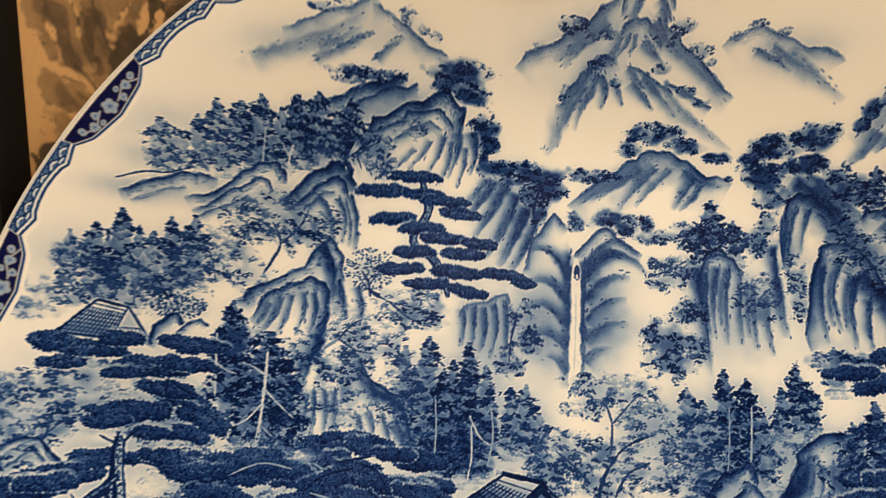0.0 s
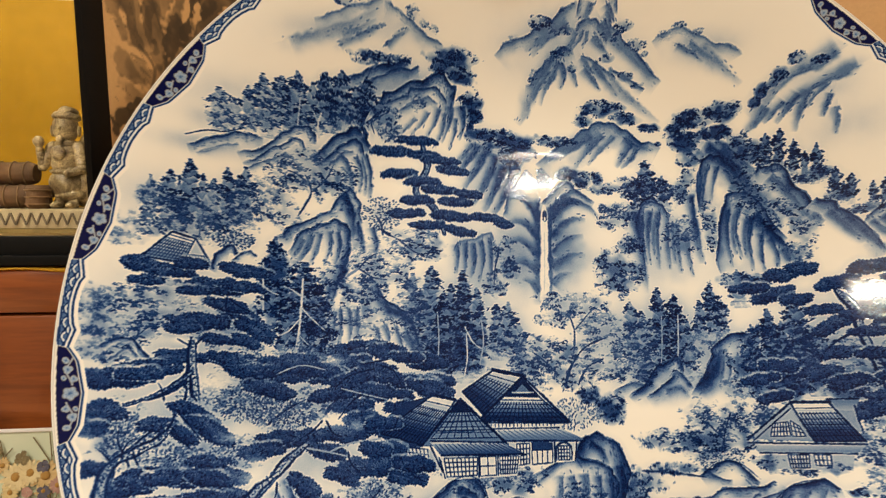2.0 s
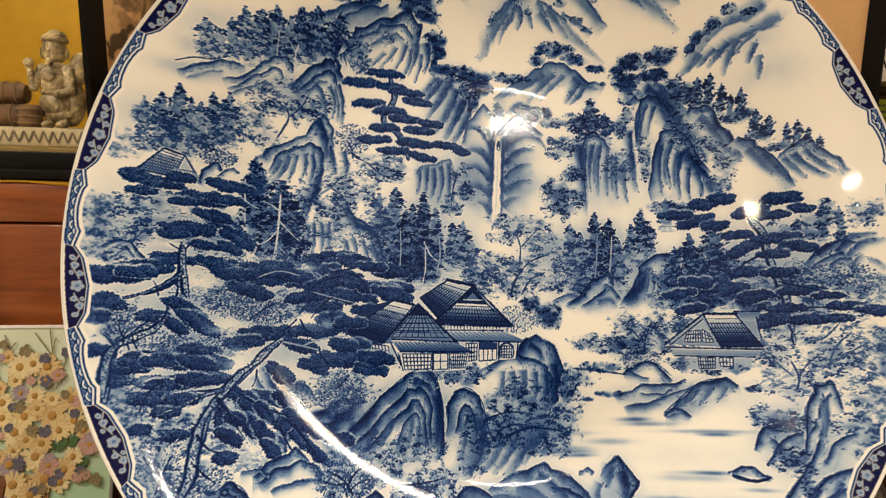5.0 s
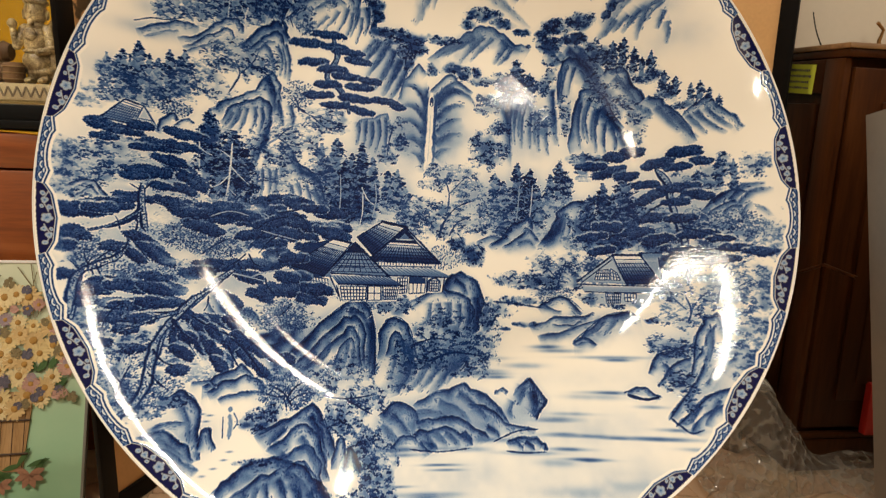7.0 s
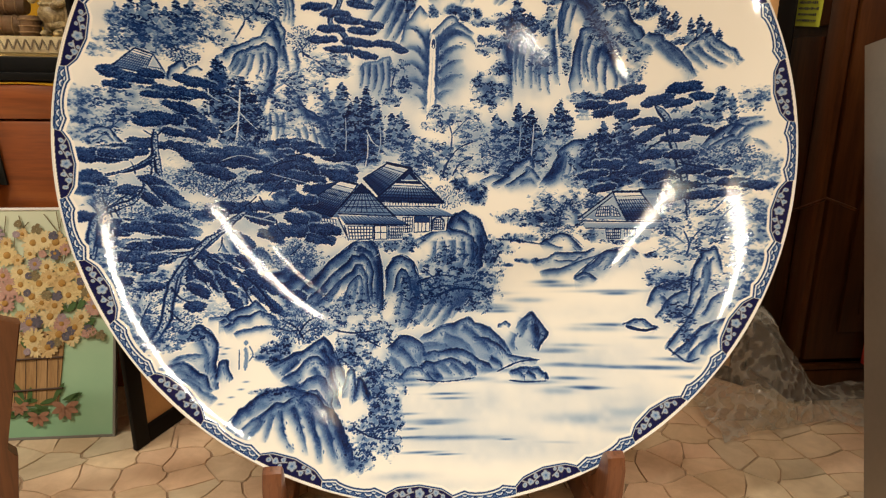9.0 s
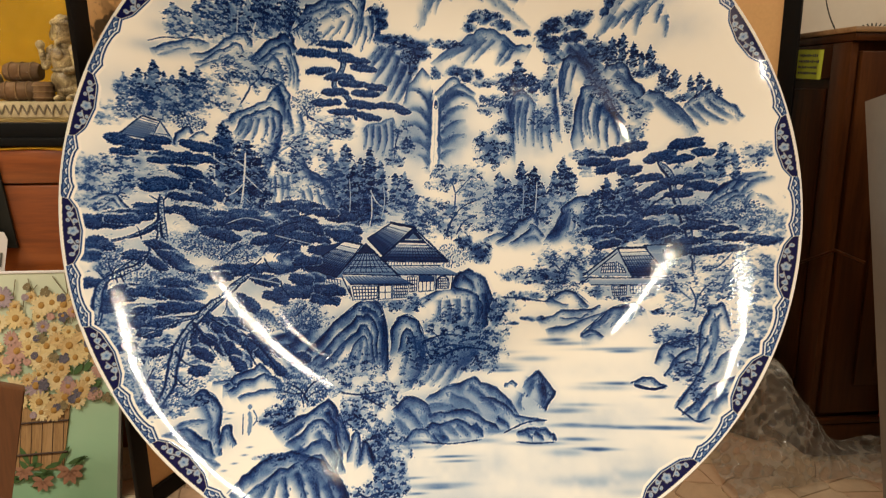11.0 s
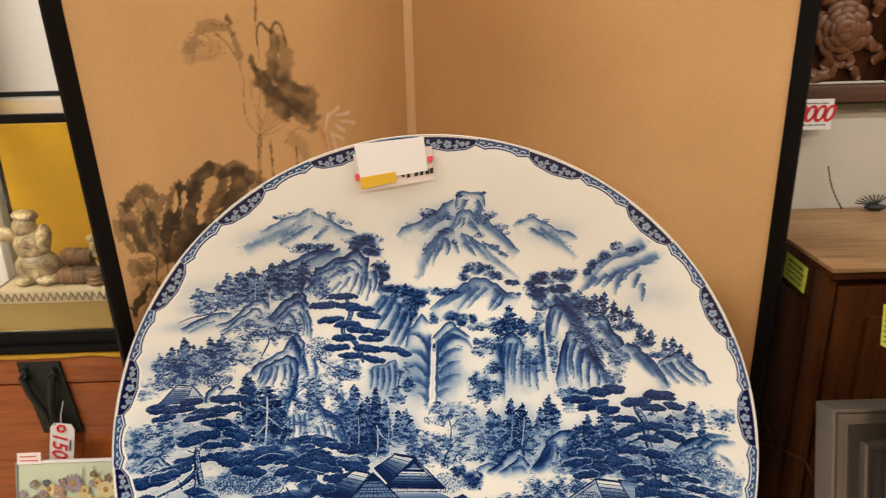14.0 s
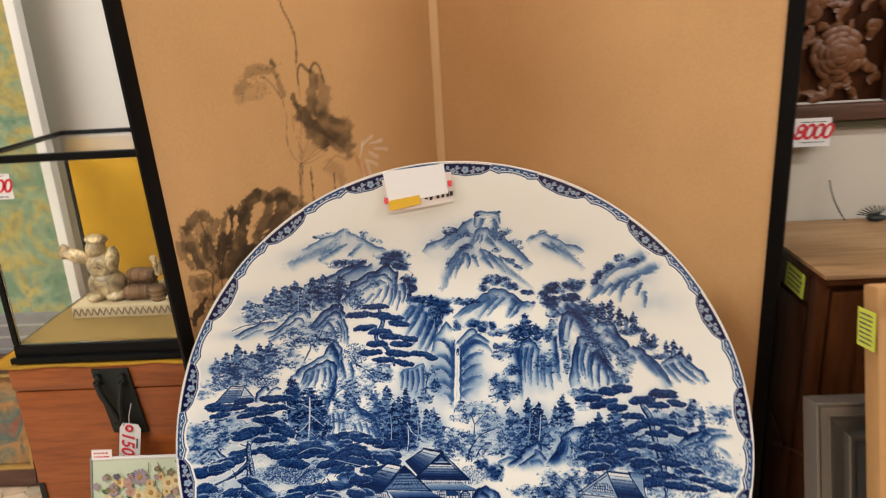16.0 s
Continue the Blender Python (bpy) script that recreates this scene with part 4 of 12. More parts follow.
wet([(0.539, 0.550), (0.514, 0.513), (0.491, 0.496)], 0.0172, 0.0066, 0.5)
wet([(0.574, 0.556), (0.551, 0.532), (0.530, 0.511)], 0.0130, 0.0052, 0.5)
wet([(0.714, 0.610), (0.680, 0.597), (0.650, 0.592)], 0.0172, 0.0074, 0.42)
mass(0.589, 0.644, 0.0205, 0.0115, 0.76, 0.7)
mass(0.637, 0.635, 0.0176, 0.0075, 0.74, 0.7)
mass(0.557, 0.618, 0.0181, 0.0142, 0.76, 0.7)
mass(0.524, 0.587, 0.0158, 0.0158, 0.76, 0.7)
mass(0.509, 0.562, 0.0133, 0.0119, 0.7, 0.7)
mass(0.544, 0.599, 0.0104, 0.0078, 0.7, 0.6)
# upper left hill
wash(-0.345, 0.611, 0.0955, 0.0425, 0.25, 0.8, 12)
ridge([(-0.473, 0.601), (-0.433, 0.629), (-0.386, 0.648), (-0.326, 0.662)], 0.0248, 0.78, clear=0.0268)
ridge([(-0.443, 0.600), (-0.397, 0.626), (-0.345, 0.643), (-0.300, 0.652)], 0.0126, 0.62)
ridge([(-0.417, 0.555), (-0.371, 0.591), (-0.322, 0.623), (-0.268, 0.641), (-0.231, 0.636), (-0.214, 0.608), (-0.218, 0.555)], 0.0238, 0.86, clear=0.0691)
ridge([(-0.390, 0.558), (-0.343, 0.590), (-0.301, 0.610), (-0.253, 0.609), (-0.235, 0.574)], 0.0151, 0.78, clear=0.0323)
ridge([(-0.356, 0.551), (-0.319, 0.578), (-0.279, 0.590), (-0.254, 0.577)], 0.0108, 0.62, clear=0.0130)
mass(-0.305, 0.584, 0.0431, 0.0194, 0.55, 0.3, 20)
mist(-0.259, 0.519, 0.0569, 0.0438, 0.9)
wet([(-0.249, 0.570), (-0.261, 0.533), (-0.287, 0.492)], 0.0109, 0.0044, 0.5)
wet([(-0.221, 0.576), (-0.224, 0.535), (-0.246, 0.486)], 0.0132, 0.0044, 0.6)
wet([(-0.194, 0.581), (-0.187, 0.541), (-0.204, 0.494)], 0.0154, 0.0044, 0.72)
wet([(-0.176, 0.589), (-0.169, 0.547), (-0.182, 0.505)], 0.0122, 0.0044, 0.78)
wet([(-0.276, 0.558), (-0.297, 0.525), (-0.322, 0.501)], 0.0098, 0.0043, 0.42)
wet([(-0.305, 0.540), (-0.330, 0.518), (-0.348, 0.499)], 0.0086, 0.0043, 0.38)
wet([(-0.235, 0.560), (-0.242, 0.518), (-0.263, 0.474)], 0.0099, 0.0044, 0.5)
wet([(-0.209, 0.551), (-0.211, 0.514), (-0.228, 0.470)], 0.0099, 0.0044, 0.55)
mass(-0.391, 0.662, 0.0704, 0.0103, 0.76, 0.65)
mass(-0.427, 0.648, 0.0306, 0.0082, 0.66, 0.5)
mass(-0.225, 0.677, 0.0585, 0.0238, 0.86, 0.85)
mass(-0.197, 0.644, 0.0328, 0.0197, 0.84, 0.8)
mass(-0.170, 0.590, 0.0309, 0.0177, 0.84, 0.8)
mass(-0.163, 0.559, 0.0199, 0.0221, 0.82, 0.75)
mass(-0.176, 0.525, 0.0099, 0.0155, 0.74, 0.6)
mass(-0.254, 0.657, 0.0260, 0.0130, 0.8, 0.7)
# upper tree belt
wash(-0.576, 0.524, 0.1796, 0.0416, 0.3, 0.8)
wash(-0.751, 0.466, 0.0495, 0.0248, 0.18, 0.8)
fir(-0.736, 0.531, 0.444, 0.0536, 0.58)
fir(-0.711, 0.514, 0.452, 0.0392, 0.52)
fir(-0.682, 0.547, 0.457, 0.0471, 0.64)
fir(-0.650, 0.578, 0.462, 0.0519, 0.62)
fir(-0.615, 0.581, 0.478, 0.0533, 0.64)
fir(-0.581, 0.597, 0.483, 0.0583, 0.68)
fir(-0.548, 0.580, 0.488, 0.0482, 0.7)
fir(-0.517, 0.606, 0.496, 0.0609, 0.82)
fir(-0.481, 0.617, 0.504, 0.0561, 0.78)
fir(-0.452, 0.586, 0.508, 0.0449, 0.68)
fir(-0.427, 0.613, 0.514, 0.0619, 0.88)
fir(-0.633, 0.547, 0.467, 0.0398, 0.6)
fir(-0.599, 0.562, 0.476, 0.0409, 0.7)
fir(-0.502, 0.578, 0.496, 0.0437, 0.74)
mass(-0.659, 0.486, 0.0408, 0.0195, 0.52, 0.35)
mass(-0.409, 0.541, 0.0584, 0.0292, 0.64, 0.4)
mass(-0.490, 0.523, 0.0400, 0.0160, 0.62, 0.3)
mass(-0.376, 0.513, 0.0339, 0.0191, 0.56, 0.25)
mass(-0.753, 0.473, 0.0198, 0.0149, 0.42, 0.4)
mass(-0.596, 0.494, 0.0373, 0.0149, 0.5, 0.3)
stroke([(-0.582, 0.487), (-0.578, 0.523), (-0.575, 0.550)], 0.0028, 0.0019, 0.2, 0.5, 1.0)
stroke([(-0.536, 0.470), (-0.538, 0.499), (-0.529, 0.526)], 0.0049, 0.0029, 0.12, 0.5, 1.0)
stroke([(-0.535, 0.497), (-0.544, 0.517), (-0.550, 0.528)], 0.0029, 0.0019, 0.2, 0.5, 1.0)
stroke([(-0.409, 0.496), (-0.417, 0.525), (-0.409, 0.556)], 0.0031, 0.0021, 0.7, 0.5, 1.0)
stroke([(-0.415, 0.521), (-0.393, 0.538), (-0.375, 0.548)], 0.0032, 0.0021, 0.7, 0.5, 1.0)
# ridge below it
wash(-0.764, 0.413, 0.0810, 0.0211, 0.26, 0.85)
wash(-0.569, 0.433, 0.1143, 0.0286, 0.2, 0.8)
stroke([(-0.803, 0.426), (-0.764, 0.442), (-0.727, 0.447), (-0.690, 0.463)], 0.0033, 0.0017, 0.8, 0.5, 1.0)
ridge([(-0.798, 0.406), (-0.758, 0.427), (-0.721, 0.443), (-0.685, 0.454), (-0.656, 0.445)], 0.0142, 0.78, clear=0.0168)
ridge([(-0.784, 0.393), (-0.740, 0.416), (-0.703, 0.429)], 0.0066, 0.4)
ridge([(-0.706, 0.406), (-0.662, 0.428), (-0.620, 0.464), (-0.582, 0.488), (-0.549, 0.484), (-0.540, 0.450)], 0.0147, 0.82, clear=0.0295)
ridge([(-0.693, 0.387), (-0.644, 0.424), (-0.606, 0.450), (-0.578, 0.462), (-0.561, 0.441)], 0.0110, 0.74, clear=0.0165)
ridge([(-0.686, 0.378), (-0.643, 0.406), (-0.606, 0.429)], 0.0072, 0.55)
ridge([(-0.554, 0.422), (-0.511, 0.463), (-0.477, 0.493), (-0.448, 0.507), (-0.426, 0.496), (-0.416, 0.446)], 0.0183, 0.87, clear=0.0366)
ridge([(-0.539, 0.414), (-0.498, 0.451), (-0.466, 0.476), (-0.443, 0.472), (-0.436, 0.445)], 0.0132, 0.78, clear=0.0162)
ridge([(-0.511, 0.419), (-0.481, 0.444), (-0.459, 0.455)], 0.0081, 0.6)
mist(-0.449, 0.394, 0.0310, 0.0476, 0.92)
wet([(-0.489, 0.442), (-0.468, 0.417), (-0.463, 0.376)], 0.0102, 0.0041, 0.55)
wet([(-0.451, 0.443), (-0.438, 0.405), (-0.444, 0.354)], 0.0104, 0.0041, 0.62)
wet([(-0.428, 0.451), (-0.415, 0.407), (-0.421, 0.343)], 0.0136, 0.0042, 0.76)
wet([(-0.471, 0.429), (-0.459, 0.389), (-0.460, 0.347)], 0.0082, 0.0041, 0.5)
wet([(-0.438, 0.437), (-0.428, 0.396), (-0.431, 0.348)], 0.0073, 0.0042, 0.5)
mass(-0.376, 0.499, 0.0255, 0.0191, 0.5, 0.3)
# second tree row
wash(-0.799, 0.291, 0.1075, 0.0461, 0.3, 0.8)
fir(-0.832, 0.346, 0.226, 0.0433, 0.72)
fir(-0.864, 0.328, 0.241, 0.0364, 0.58)
fir(-0.797, 0.373, 0.230, 0.0478, 0.84)
fir(-0.773, 0.348, 0.214, 0.0329, 0.64)
fir(-0.753, 0.342, 0.235, 0.0368, 0.58)
fir(-0.726, 0.369, 0.247, 0.0462, 0.72)
fir(-0.690, 0.377, 0.261, 0.0479, 0.72)
fir(-0.815, 0.325, 0.223, 0.0332, 0.74)
fir(-0.706, 0.341, 0.254, 0.0336, 0.6)
mass(-0.858, 0.287, 0.0307, 0.0234, 0.55, 0.55)
mass(-0.775, 0.263, 0.0577, 0.0280, 0.56, 0.5)
mass(-0.656, 0.323, 0.0548, 0.0406, 0.5, 0.3)
mass(-0.703, 0.285, 0.0505, 0.0337, 0.55, 0.35)
mass(-0.891, 0.241, 0.0325, 0.0155, 0.46, 0.25)
mass(-0.906, 0.200, 0.0346, 0.0180, 0.5, 0.25)
mass(-0.560, 0.391, 0.0750, 0.0442, 0.62, 0.35)
mass(-0.489, 0.384, 0.0404, 0.0344, 0.62, 0.35)
mass(-0.606, 0.294, 0.0370, 0.0370, 0.55, 0.3)
mass(-0.805, 0.234, 0.0452, 0.0181, 0.5, 0.4)
mass(-0.863, 0.227, 0.0359, 0.0158, 0.5, 0.3)
stroke([(-0.583, 0.290), (-0.554, 0.347), (-0.569, 0.390)], 0.0057, 0.0029, 0.72, 0.5, 1.0)
stroke([(-0.554, 0.347), (-0.521, 0.381), (-0.503, 0.418)], 0.0039, 0.0020, 0.68, 0.5, 1.0)
stroke([(-0.564, 0.371), (-0.586, 0.384), (-0.607, 0.390)], 0.0038, 0.0019, 0.65, 0.5, 1.0)
stroke([(-0.658, 0.269), (-0.667, 0.317), (-0.686, 0.344)], 0.0035, 0.0017, 0.6, 0.5, 1.0)
stroke([(-0.777, 0.213), (-0.775, 0.246), (-0.768, 0.285)], 0.0031, 0.0016, 0.55, 0.5, 1.0)
# pale rock among the trees
mist(-0.528, 0.207, 0.0496, 0.0496, 0.85)
ridge([(-0.627, 0.238), (-0.597, 0.268), (-0.559, 0.282), (-0.520, 0.303), (-0.477, 0.333)], 0.0164, 0.87, clear=0.0232)
ridge([(-0.604, 0.207), (-0.574, 0.254), (-0.536, 0.277), (-0.490, 0.292), (-0.469, 0.262), (-0.465, 0.215), (-0.486, 0.167)], 0.0160, 0.88, clear=0.0638, spacing=7)
wet([(-0.549, 0.253), (-0.563, 0.214), (-0.587, 0.178)], 0.0106, 0.0038, 0.58)
wet([(-0.529, 0.259), (-0.539, 0.221), (-0.556, 0.183)], 0.0098, 0.0039, 0.52)
wet([(-0.509, 0.265), (-0.508, 0.227), (-0.521, 0.191)], 0.0100, 0.0040, 0.58)
wet([(-0.492, 0.266), (-0.486, 0.228), (-0.499, 0.185)], 0.0091, 0.0041, 0.62)
wet([(-0.568, 0.241), (-0.580, 0.215), (-0.593, 0.194)], 0.0076, 0.0038, 0.5)
ridge([(-0.510, 0.302), (-0.495, 0.338), (-0.469, 0.363), (-0.446, 0.339), (-0.440, 0.284)], 0.0123, 0.86, clear=0.0185)
wet([(-0.477, 0.354), (-0.459, 0.305), (-0.464, 0.241)], 0.0185, 0.0093, 0.84)
wet([(-0.447, 0.292), (-0.440, 0.252), (-0.432, 0.214)], 0.0125, 0.0052, 0.74)
wet([(-0.413, 0.280), (-0.403, 0.242), (-0.406, 0.208)], 0.0116, 0.0053, 0.66)
mist(-0.425, 0.247, 0.0084, 0.0263, 0.8)
wet([(-0.475, 0.204), (-0.485, 0.152), (-0.522, 0.120)], 0.0132, 0.0061, 0.64)
wet([(-0.472, 0.182), (-0.493, 0.134), (-0.510, 0.083)], 0.0193, 0.0081, 0.78)
wet([(-0.505, 0.136), (-0.518, 0.095), (-0.530, 0.074)], 0.0099, 0.0050, 0.5)
mist(-0.465, 0.047, 0.0306, 0.0387, 0.9)
wet([(-0.484, 0.087), (-0.483, 0.045), (-0.488, 0.005)], 0.0081, 0.0030, 0.58)
wet([(-0.467, 0.087), (-0.462, 0.045), (-0.466, 0.003)], 0.0081, 0.0031, 0.58)
wet([(-0.449, 0.086), (-0.446, 0.045), (-0.448, 0.002)], 0.0082, 0.0031, 0.54)
wet([(-0.497, 0.080), (-0.499, 0.050), (-0.503, 0.025)], 0.0070, 0.0030, 0.45)
mist(-0.365, 0.031, 0.0450, 0.0532, 0.92)
ridge([(-0.406, 0.148), (-0.388, 0.109), (-0.348, 0.089), (-0.319, 0.055), (-0.303, 0.005), (-0.290, -0.044)], 0.0154, 0.84)
wet([(-0.406, 0.137), (-0.379, 0.086), (-0.337, 0.064), (-0.311, 0.017)], 0.0155, 0.0103, 0.7)
wet([(-0.386, 0.051), (-0.375, 0.016), (-0.384, -0.017)], 0.0092, 0.0041, 0.42)
wet([(-0.362, 0.046), (-0.347, 0.006), (-0.351, -0.027)], 0.0092, 0.0041, 0.5)
wet([(-0.337, 0.036), (-0.321, -0.003), (-0.323, -0.040)], 0.0102, 0.0041, 0.56)
wet([(-0.316, 0.017), (-0.302, -0.013), (-0.303, -0.044)], 0.0102, 0.0041, 0.62)
wet([(-0.404, 0.041), (-0.397, 0.011), (-0.405, -0.009)], 0.0082, 0.0041, 0.38)
wet([(-0.291, -0.013), (-0.259, -0.037), (-0.223, -0.061)], 0.0162, 0.0051, 0.45)
bush(-0.391, 0.309, 0.0489, 0.0404, 0.76)
bush(-0.712, 0.224, 0.0415, 0.0216, 0.72)
stroke([(-0.390, 0.259), (-0.394, 0.285), (-0.407, 0.307)], 0.0053, 0.0032, 0.7, 0.5, 1.0)
stroke([(-0.393, 0.280), (-0.377, 0.302), (-0.363, 0.319)], 0.0032, 0.0021, 0.7, 0.5, 1.0)
mass(-0.318, 0.243, 0.0765, 0.0340, 0.62, 0.3)
mass(-0.297, 0.220, 0.0529, 0.0233, 0.62, 0.25)
mass(-0.425, 0.208, 0.0545, 0.0336, 0.62, 0.35)
mass(-0.390, 0.162, 0.0481, 0.0230, 0.58, 0.3)
mass(-0.447, 0.236, 0.0312, 0.0208, 0.55, 0.3)
mass(-0.351, 0.190, 0.0421, 0.0210, 0.55, 0.25)
mass(-0.421, 0.086, 0.0268, 0.0309, 0.55, 0.35)
stroke([(-0.398, 0.275), (-0.353, 0.249), (-0.297, 0.237)], 0.0074, 0.0021, 0.78, 0.5, 1.0)
stroke([(-0.353, 0.249), (-0.318, 0.220), (-0.297, 0.212)], 0.0042, 0.0021, 0.7, 0.5, 1.0)
stroke([(-0.483, 0.149), (-0.449, 0.176), (-0.398, 0.189)], 0.0083, 0.0031, 0.35, 0.5, 1.0)
stroke([(-0.447, 0.176), (-0.425, 0.202), (-0.404, 0.215)], 0.0042, 0.0021, 0.7, 0.5, 1.0)
stroke([(-0.445, 0.178), (-0.413, 0.158), (-0.381, 0.152)], 0.0042, 0.0021, 0.7, 0.5, 1.0)
# rocks and pines by the fall
wash(-0.128, 0.399, 0.0653, 0.0979, 0.2, 0.8)
wash(-0.172, 0.202, 0.0528, 0.0633, 0.3, 0.85)
wet([(-0.127, 0.483), (-0.160, 0.421), (-0.195, 0.371)], 0.0197, 0.0055, 0.66)
wet([(-0.105, 0.464), (-0.128, 0.410), (-0.169, 0.349)], 0.0196, 0.0054, 0.7)
wet([(-0.086, 0.437), (-0.112, 0.377), (-0.148, 0.317)], 0.0195, 0.0054, 0.76)
wet([(-0.149, 0.488), (-0.182, 0.443), (-0.208, 0.409)], 0.0165, 0.0055, 0.62)
wet([(-0.071, 0.404), (-0.096, 0.354), (-0.126, 0.306)], 0.0151, 0.0054, 0.68)
wet([(-0.166, 0.490), (-0.191, 0.460), (-0.211, 0.441)], 0.0110, 0.0055, 0.5)
wet([(-0.122, 0.421), (-0.145, 0.371), (-0.176, 0.330)], 0.0108, 0.0054, 0.5)
wet([(-0.212, 0.239), (-0.212, 0.202), (-0.218, 0.164)], 0.0116, 0.0042, 0.58)
wet([(-0.193, 0.245), (-0.192, 0.202), (-0.199, 0.160)], 0.0116, 0.0042, 0.58)
wet([(-0.174, 0.245), (-0.172, 0.197), (-0.183, 0.155)], 0.0116, 0.0042, 0.58)
wet([(-0.155, 0.250), (-0.151, 0.203), (-0.164, 0.140)], 0.0116, 0.0042, 0.58)
wet([(-0.133, 0.261), (-0.130, 0.203), (-0.139, 0.140)], 0.0116, 0.0042, 0.58)
ridge([(-0.223, 0.223), (-0.204, 0.245), (-0.170, 0.254), (-0.134, 0.265), (-0.124, 0.245)], 0.0085, 0.5)
mass(-0.077, 0.503, 0.0640, 0.0199, 0.82, 0.75)
mass(-0.052, 0.469, 0.0329, 0.0285, 0.82, 0.75)
mass(-0.071, 0.428, 0.0175, 0.0218, 0.8, 0.7)
mass(-0.149, 0.512, 0.0398, 0.0144, 0.8, 0.7)
mass(-0.121, 0.491, 0.0287, 0.0132, 0.8, 0.7)
mass(-0.102, 0.203, 0.0337, 0.0443, 0.64, 0.45)
mass(-0.128, 0.138, 0.0271, 0.0271, 0.56, 0.45)
mass(-0.088, 0.177, 0.0210, 0.0210, 0.6, 0.45)
mass(-0.034, 0.467, 0.0197, 0.0154, 0.78, 0.7)
mass(-0.089, 0.461, 0.0198, 0.0220, 0.8, 0.6)
stroke([(-0.063, 0.489), (-0.072, 0.456), (-0.082, 0.416)], 0.0055, 0.0033, 0.85, 0.5, 1.0)
stroke([(-0.114, 0.224), (-0.125, 0.182), (-0.130, 0.140)], 0.0053, 0.0021, 0.7, 0.5, 1.0)
# great pine in the middle
trunk([(-0.295, 0.483), (-0.283, 0.426), (-0.311, 0.367), (-0.266, 0.324), (-0.245, 0.263)], 0.012, 0.014, 0.4)
pad(-0.308, 0.490, 0.107, 0.022, 0, 0.8)
pad(-0.369, 0.461, 0.105, 0.025, 3, 0.8)
pad(-0.290, 0.457, 0.087, 0.021, 0, 0.8)
pad(-0.248, 0.445, 0.108, 0.021, -4, 0.8)
pad(-0.347, 0.409, 0.096, 0.024, 4, 0.8)
pad(-0.220, 0.421, 0.077, 0.024, -6, 0.8)
pad(-0.292, 0.392, 0.090, 0.027, 0, 0.8)
pad(-0.245, 0.371, 0.108, 0.025, -4, 0.8)
pad(-0.182, 0.361, 0.070, 0.022, -8, 0.8)
pad(-0.311, 0.345, 0.090, 0.025, 2, 0.8)
pad(-0.213, 0.341, 0.098, 0.024, -4, 0.8)
pad(-0.335, 0.312, 0.097, 0.025, 3, 0.8)
pad(-0.224, 0.306, 0.105, 0.027, -6, 0.8)
pad(-0.140, 0.303, 0.091, 0.022, -6, 0.8)
pad(-0.101, 0.287, 0.046, 0.020, -12, 0.8)
pad(-0.283, 0.284, 0.090, 0.023, 0, 0.8)
pad(-0.207, 0.270, 0.091, 0.023, -14, 0.8)
# waterfall
wash(0.055, 0.210, 0.0588, 0.1049, 0.34, 0.85)
wash(-0.068, 0.214, 0.0528, 0.1002, 0.36, 0.85)
ridge([(-0.101, 0.304), (-0.083, 0.361), (-0.060, 0.397), (-0.036, 0.422), (-0.015, 0.391)], 0.0130, 0.58)
ridge([(-0.008, 0.337), (0.019, 0.368), (0.052, 0.391), (0.090, 0.373), (0.125, 0.342)], 0.0151, 0.64)
wet([(0.010, 0.289), (0.033, 0.324), (0.071, 0.347), (0.108, 0.331), (0.136, 0.305)], 0.0203, 0.0053, 0.74)
wet([(0.009, 0.251), (0.036, 0.284), (0.069, 0.301), (0.104, 0.299)], 0.0202, 0.0053, 0.64)
wet([(0.008, 0.214), (0.035, 0.241), (0.062, 0.257), (0.096, 0.262)], 0.0201, 0.0053, 0.58)
wet([(0.006, 0.177), (0.033, 0.199), (0.060, 0.211), (0.094, 0.213)], 0.0199, 0.0052, 0.5)
wet([(0.007, 0.139), (0.032, 0.162), (0.060, 0.169)], 0.0198, 0.0052, 0.44)
wet([(0.013, 0.316), (0.035, 0.344), (0.064, 0.366), (0.093, 0.369)], 0.0204, 0.0054, 0.6)
wet([(-0.016, 0.289), (-0.032, 0.328), (-0.059, 0.350), (-0.089, 0.352)], 0.0204, 0.0054, 0.7)
wet([(-0.017, 0.246), (-0.038, 0.278), (-0.065, 0.295), (-0.095, 0.287)], 0.0202, 0.0053, 0.6)
wet([(-0.018, 0.204), (-0.039, 0.230), (-0.066, 0.246), (-0.093, 0.237)], 0.0201, 0.0053, 0.58)
wet([(-0.019, 0.162), (-0.041, 0.182), (-0.067, 0.193), (-0.088, 0.186)], 0.0199, 0.0052, 0.5)
wet([(-0.023, 0.118), (-0.042, 0.139), (-0.063, 0.149)], 0.0198, 0.0052, 0.42)
wet([(-0.013, 0.355), (-0.017, 0.225), (-0.025, 0.090)], 0.0127, 0.0095, 0.62)
wet([(0.016, 0.331), (0.009, 0.204), (0.002, 0.090)], 0.0126, 0.0095, 0.62)
stroke([(0.000, 0.331), (-0.004, 0.225), (-0.012, 0.075)], 0.0147, 0.0252, 0, 0.4, 1.0)
stroke([(-0.002, 0.268), (-0.006, 0.183), (-0.011, 0.120)], 0.0031, 0.0021, 0.2, 0.8, 0.5)
stroke([(0.001, 0.320), (0.001, 0.295)], 0.0107, 0.0107, 0.75, 0.5, 1.0)
stroke([(0.001, 0.305), (0.001, 0.296)], 0.0053, 0.0053, 0.1, 0.5, 1.0)
mist(-0.018, 0.020, 0.0611, 0.0509, 0.95)
mist(0.098, 0.142, 0.0414, 0.0517, 0.6)
mass(0.052, 0.418, 0.0607, 0.0184, 0.8, 0.75)
mass(0.096, 0.395, 0.0259, 0.0162, 0.78, 0.7)
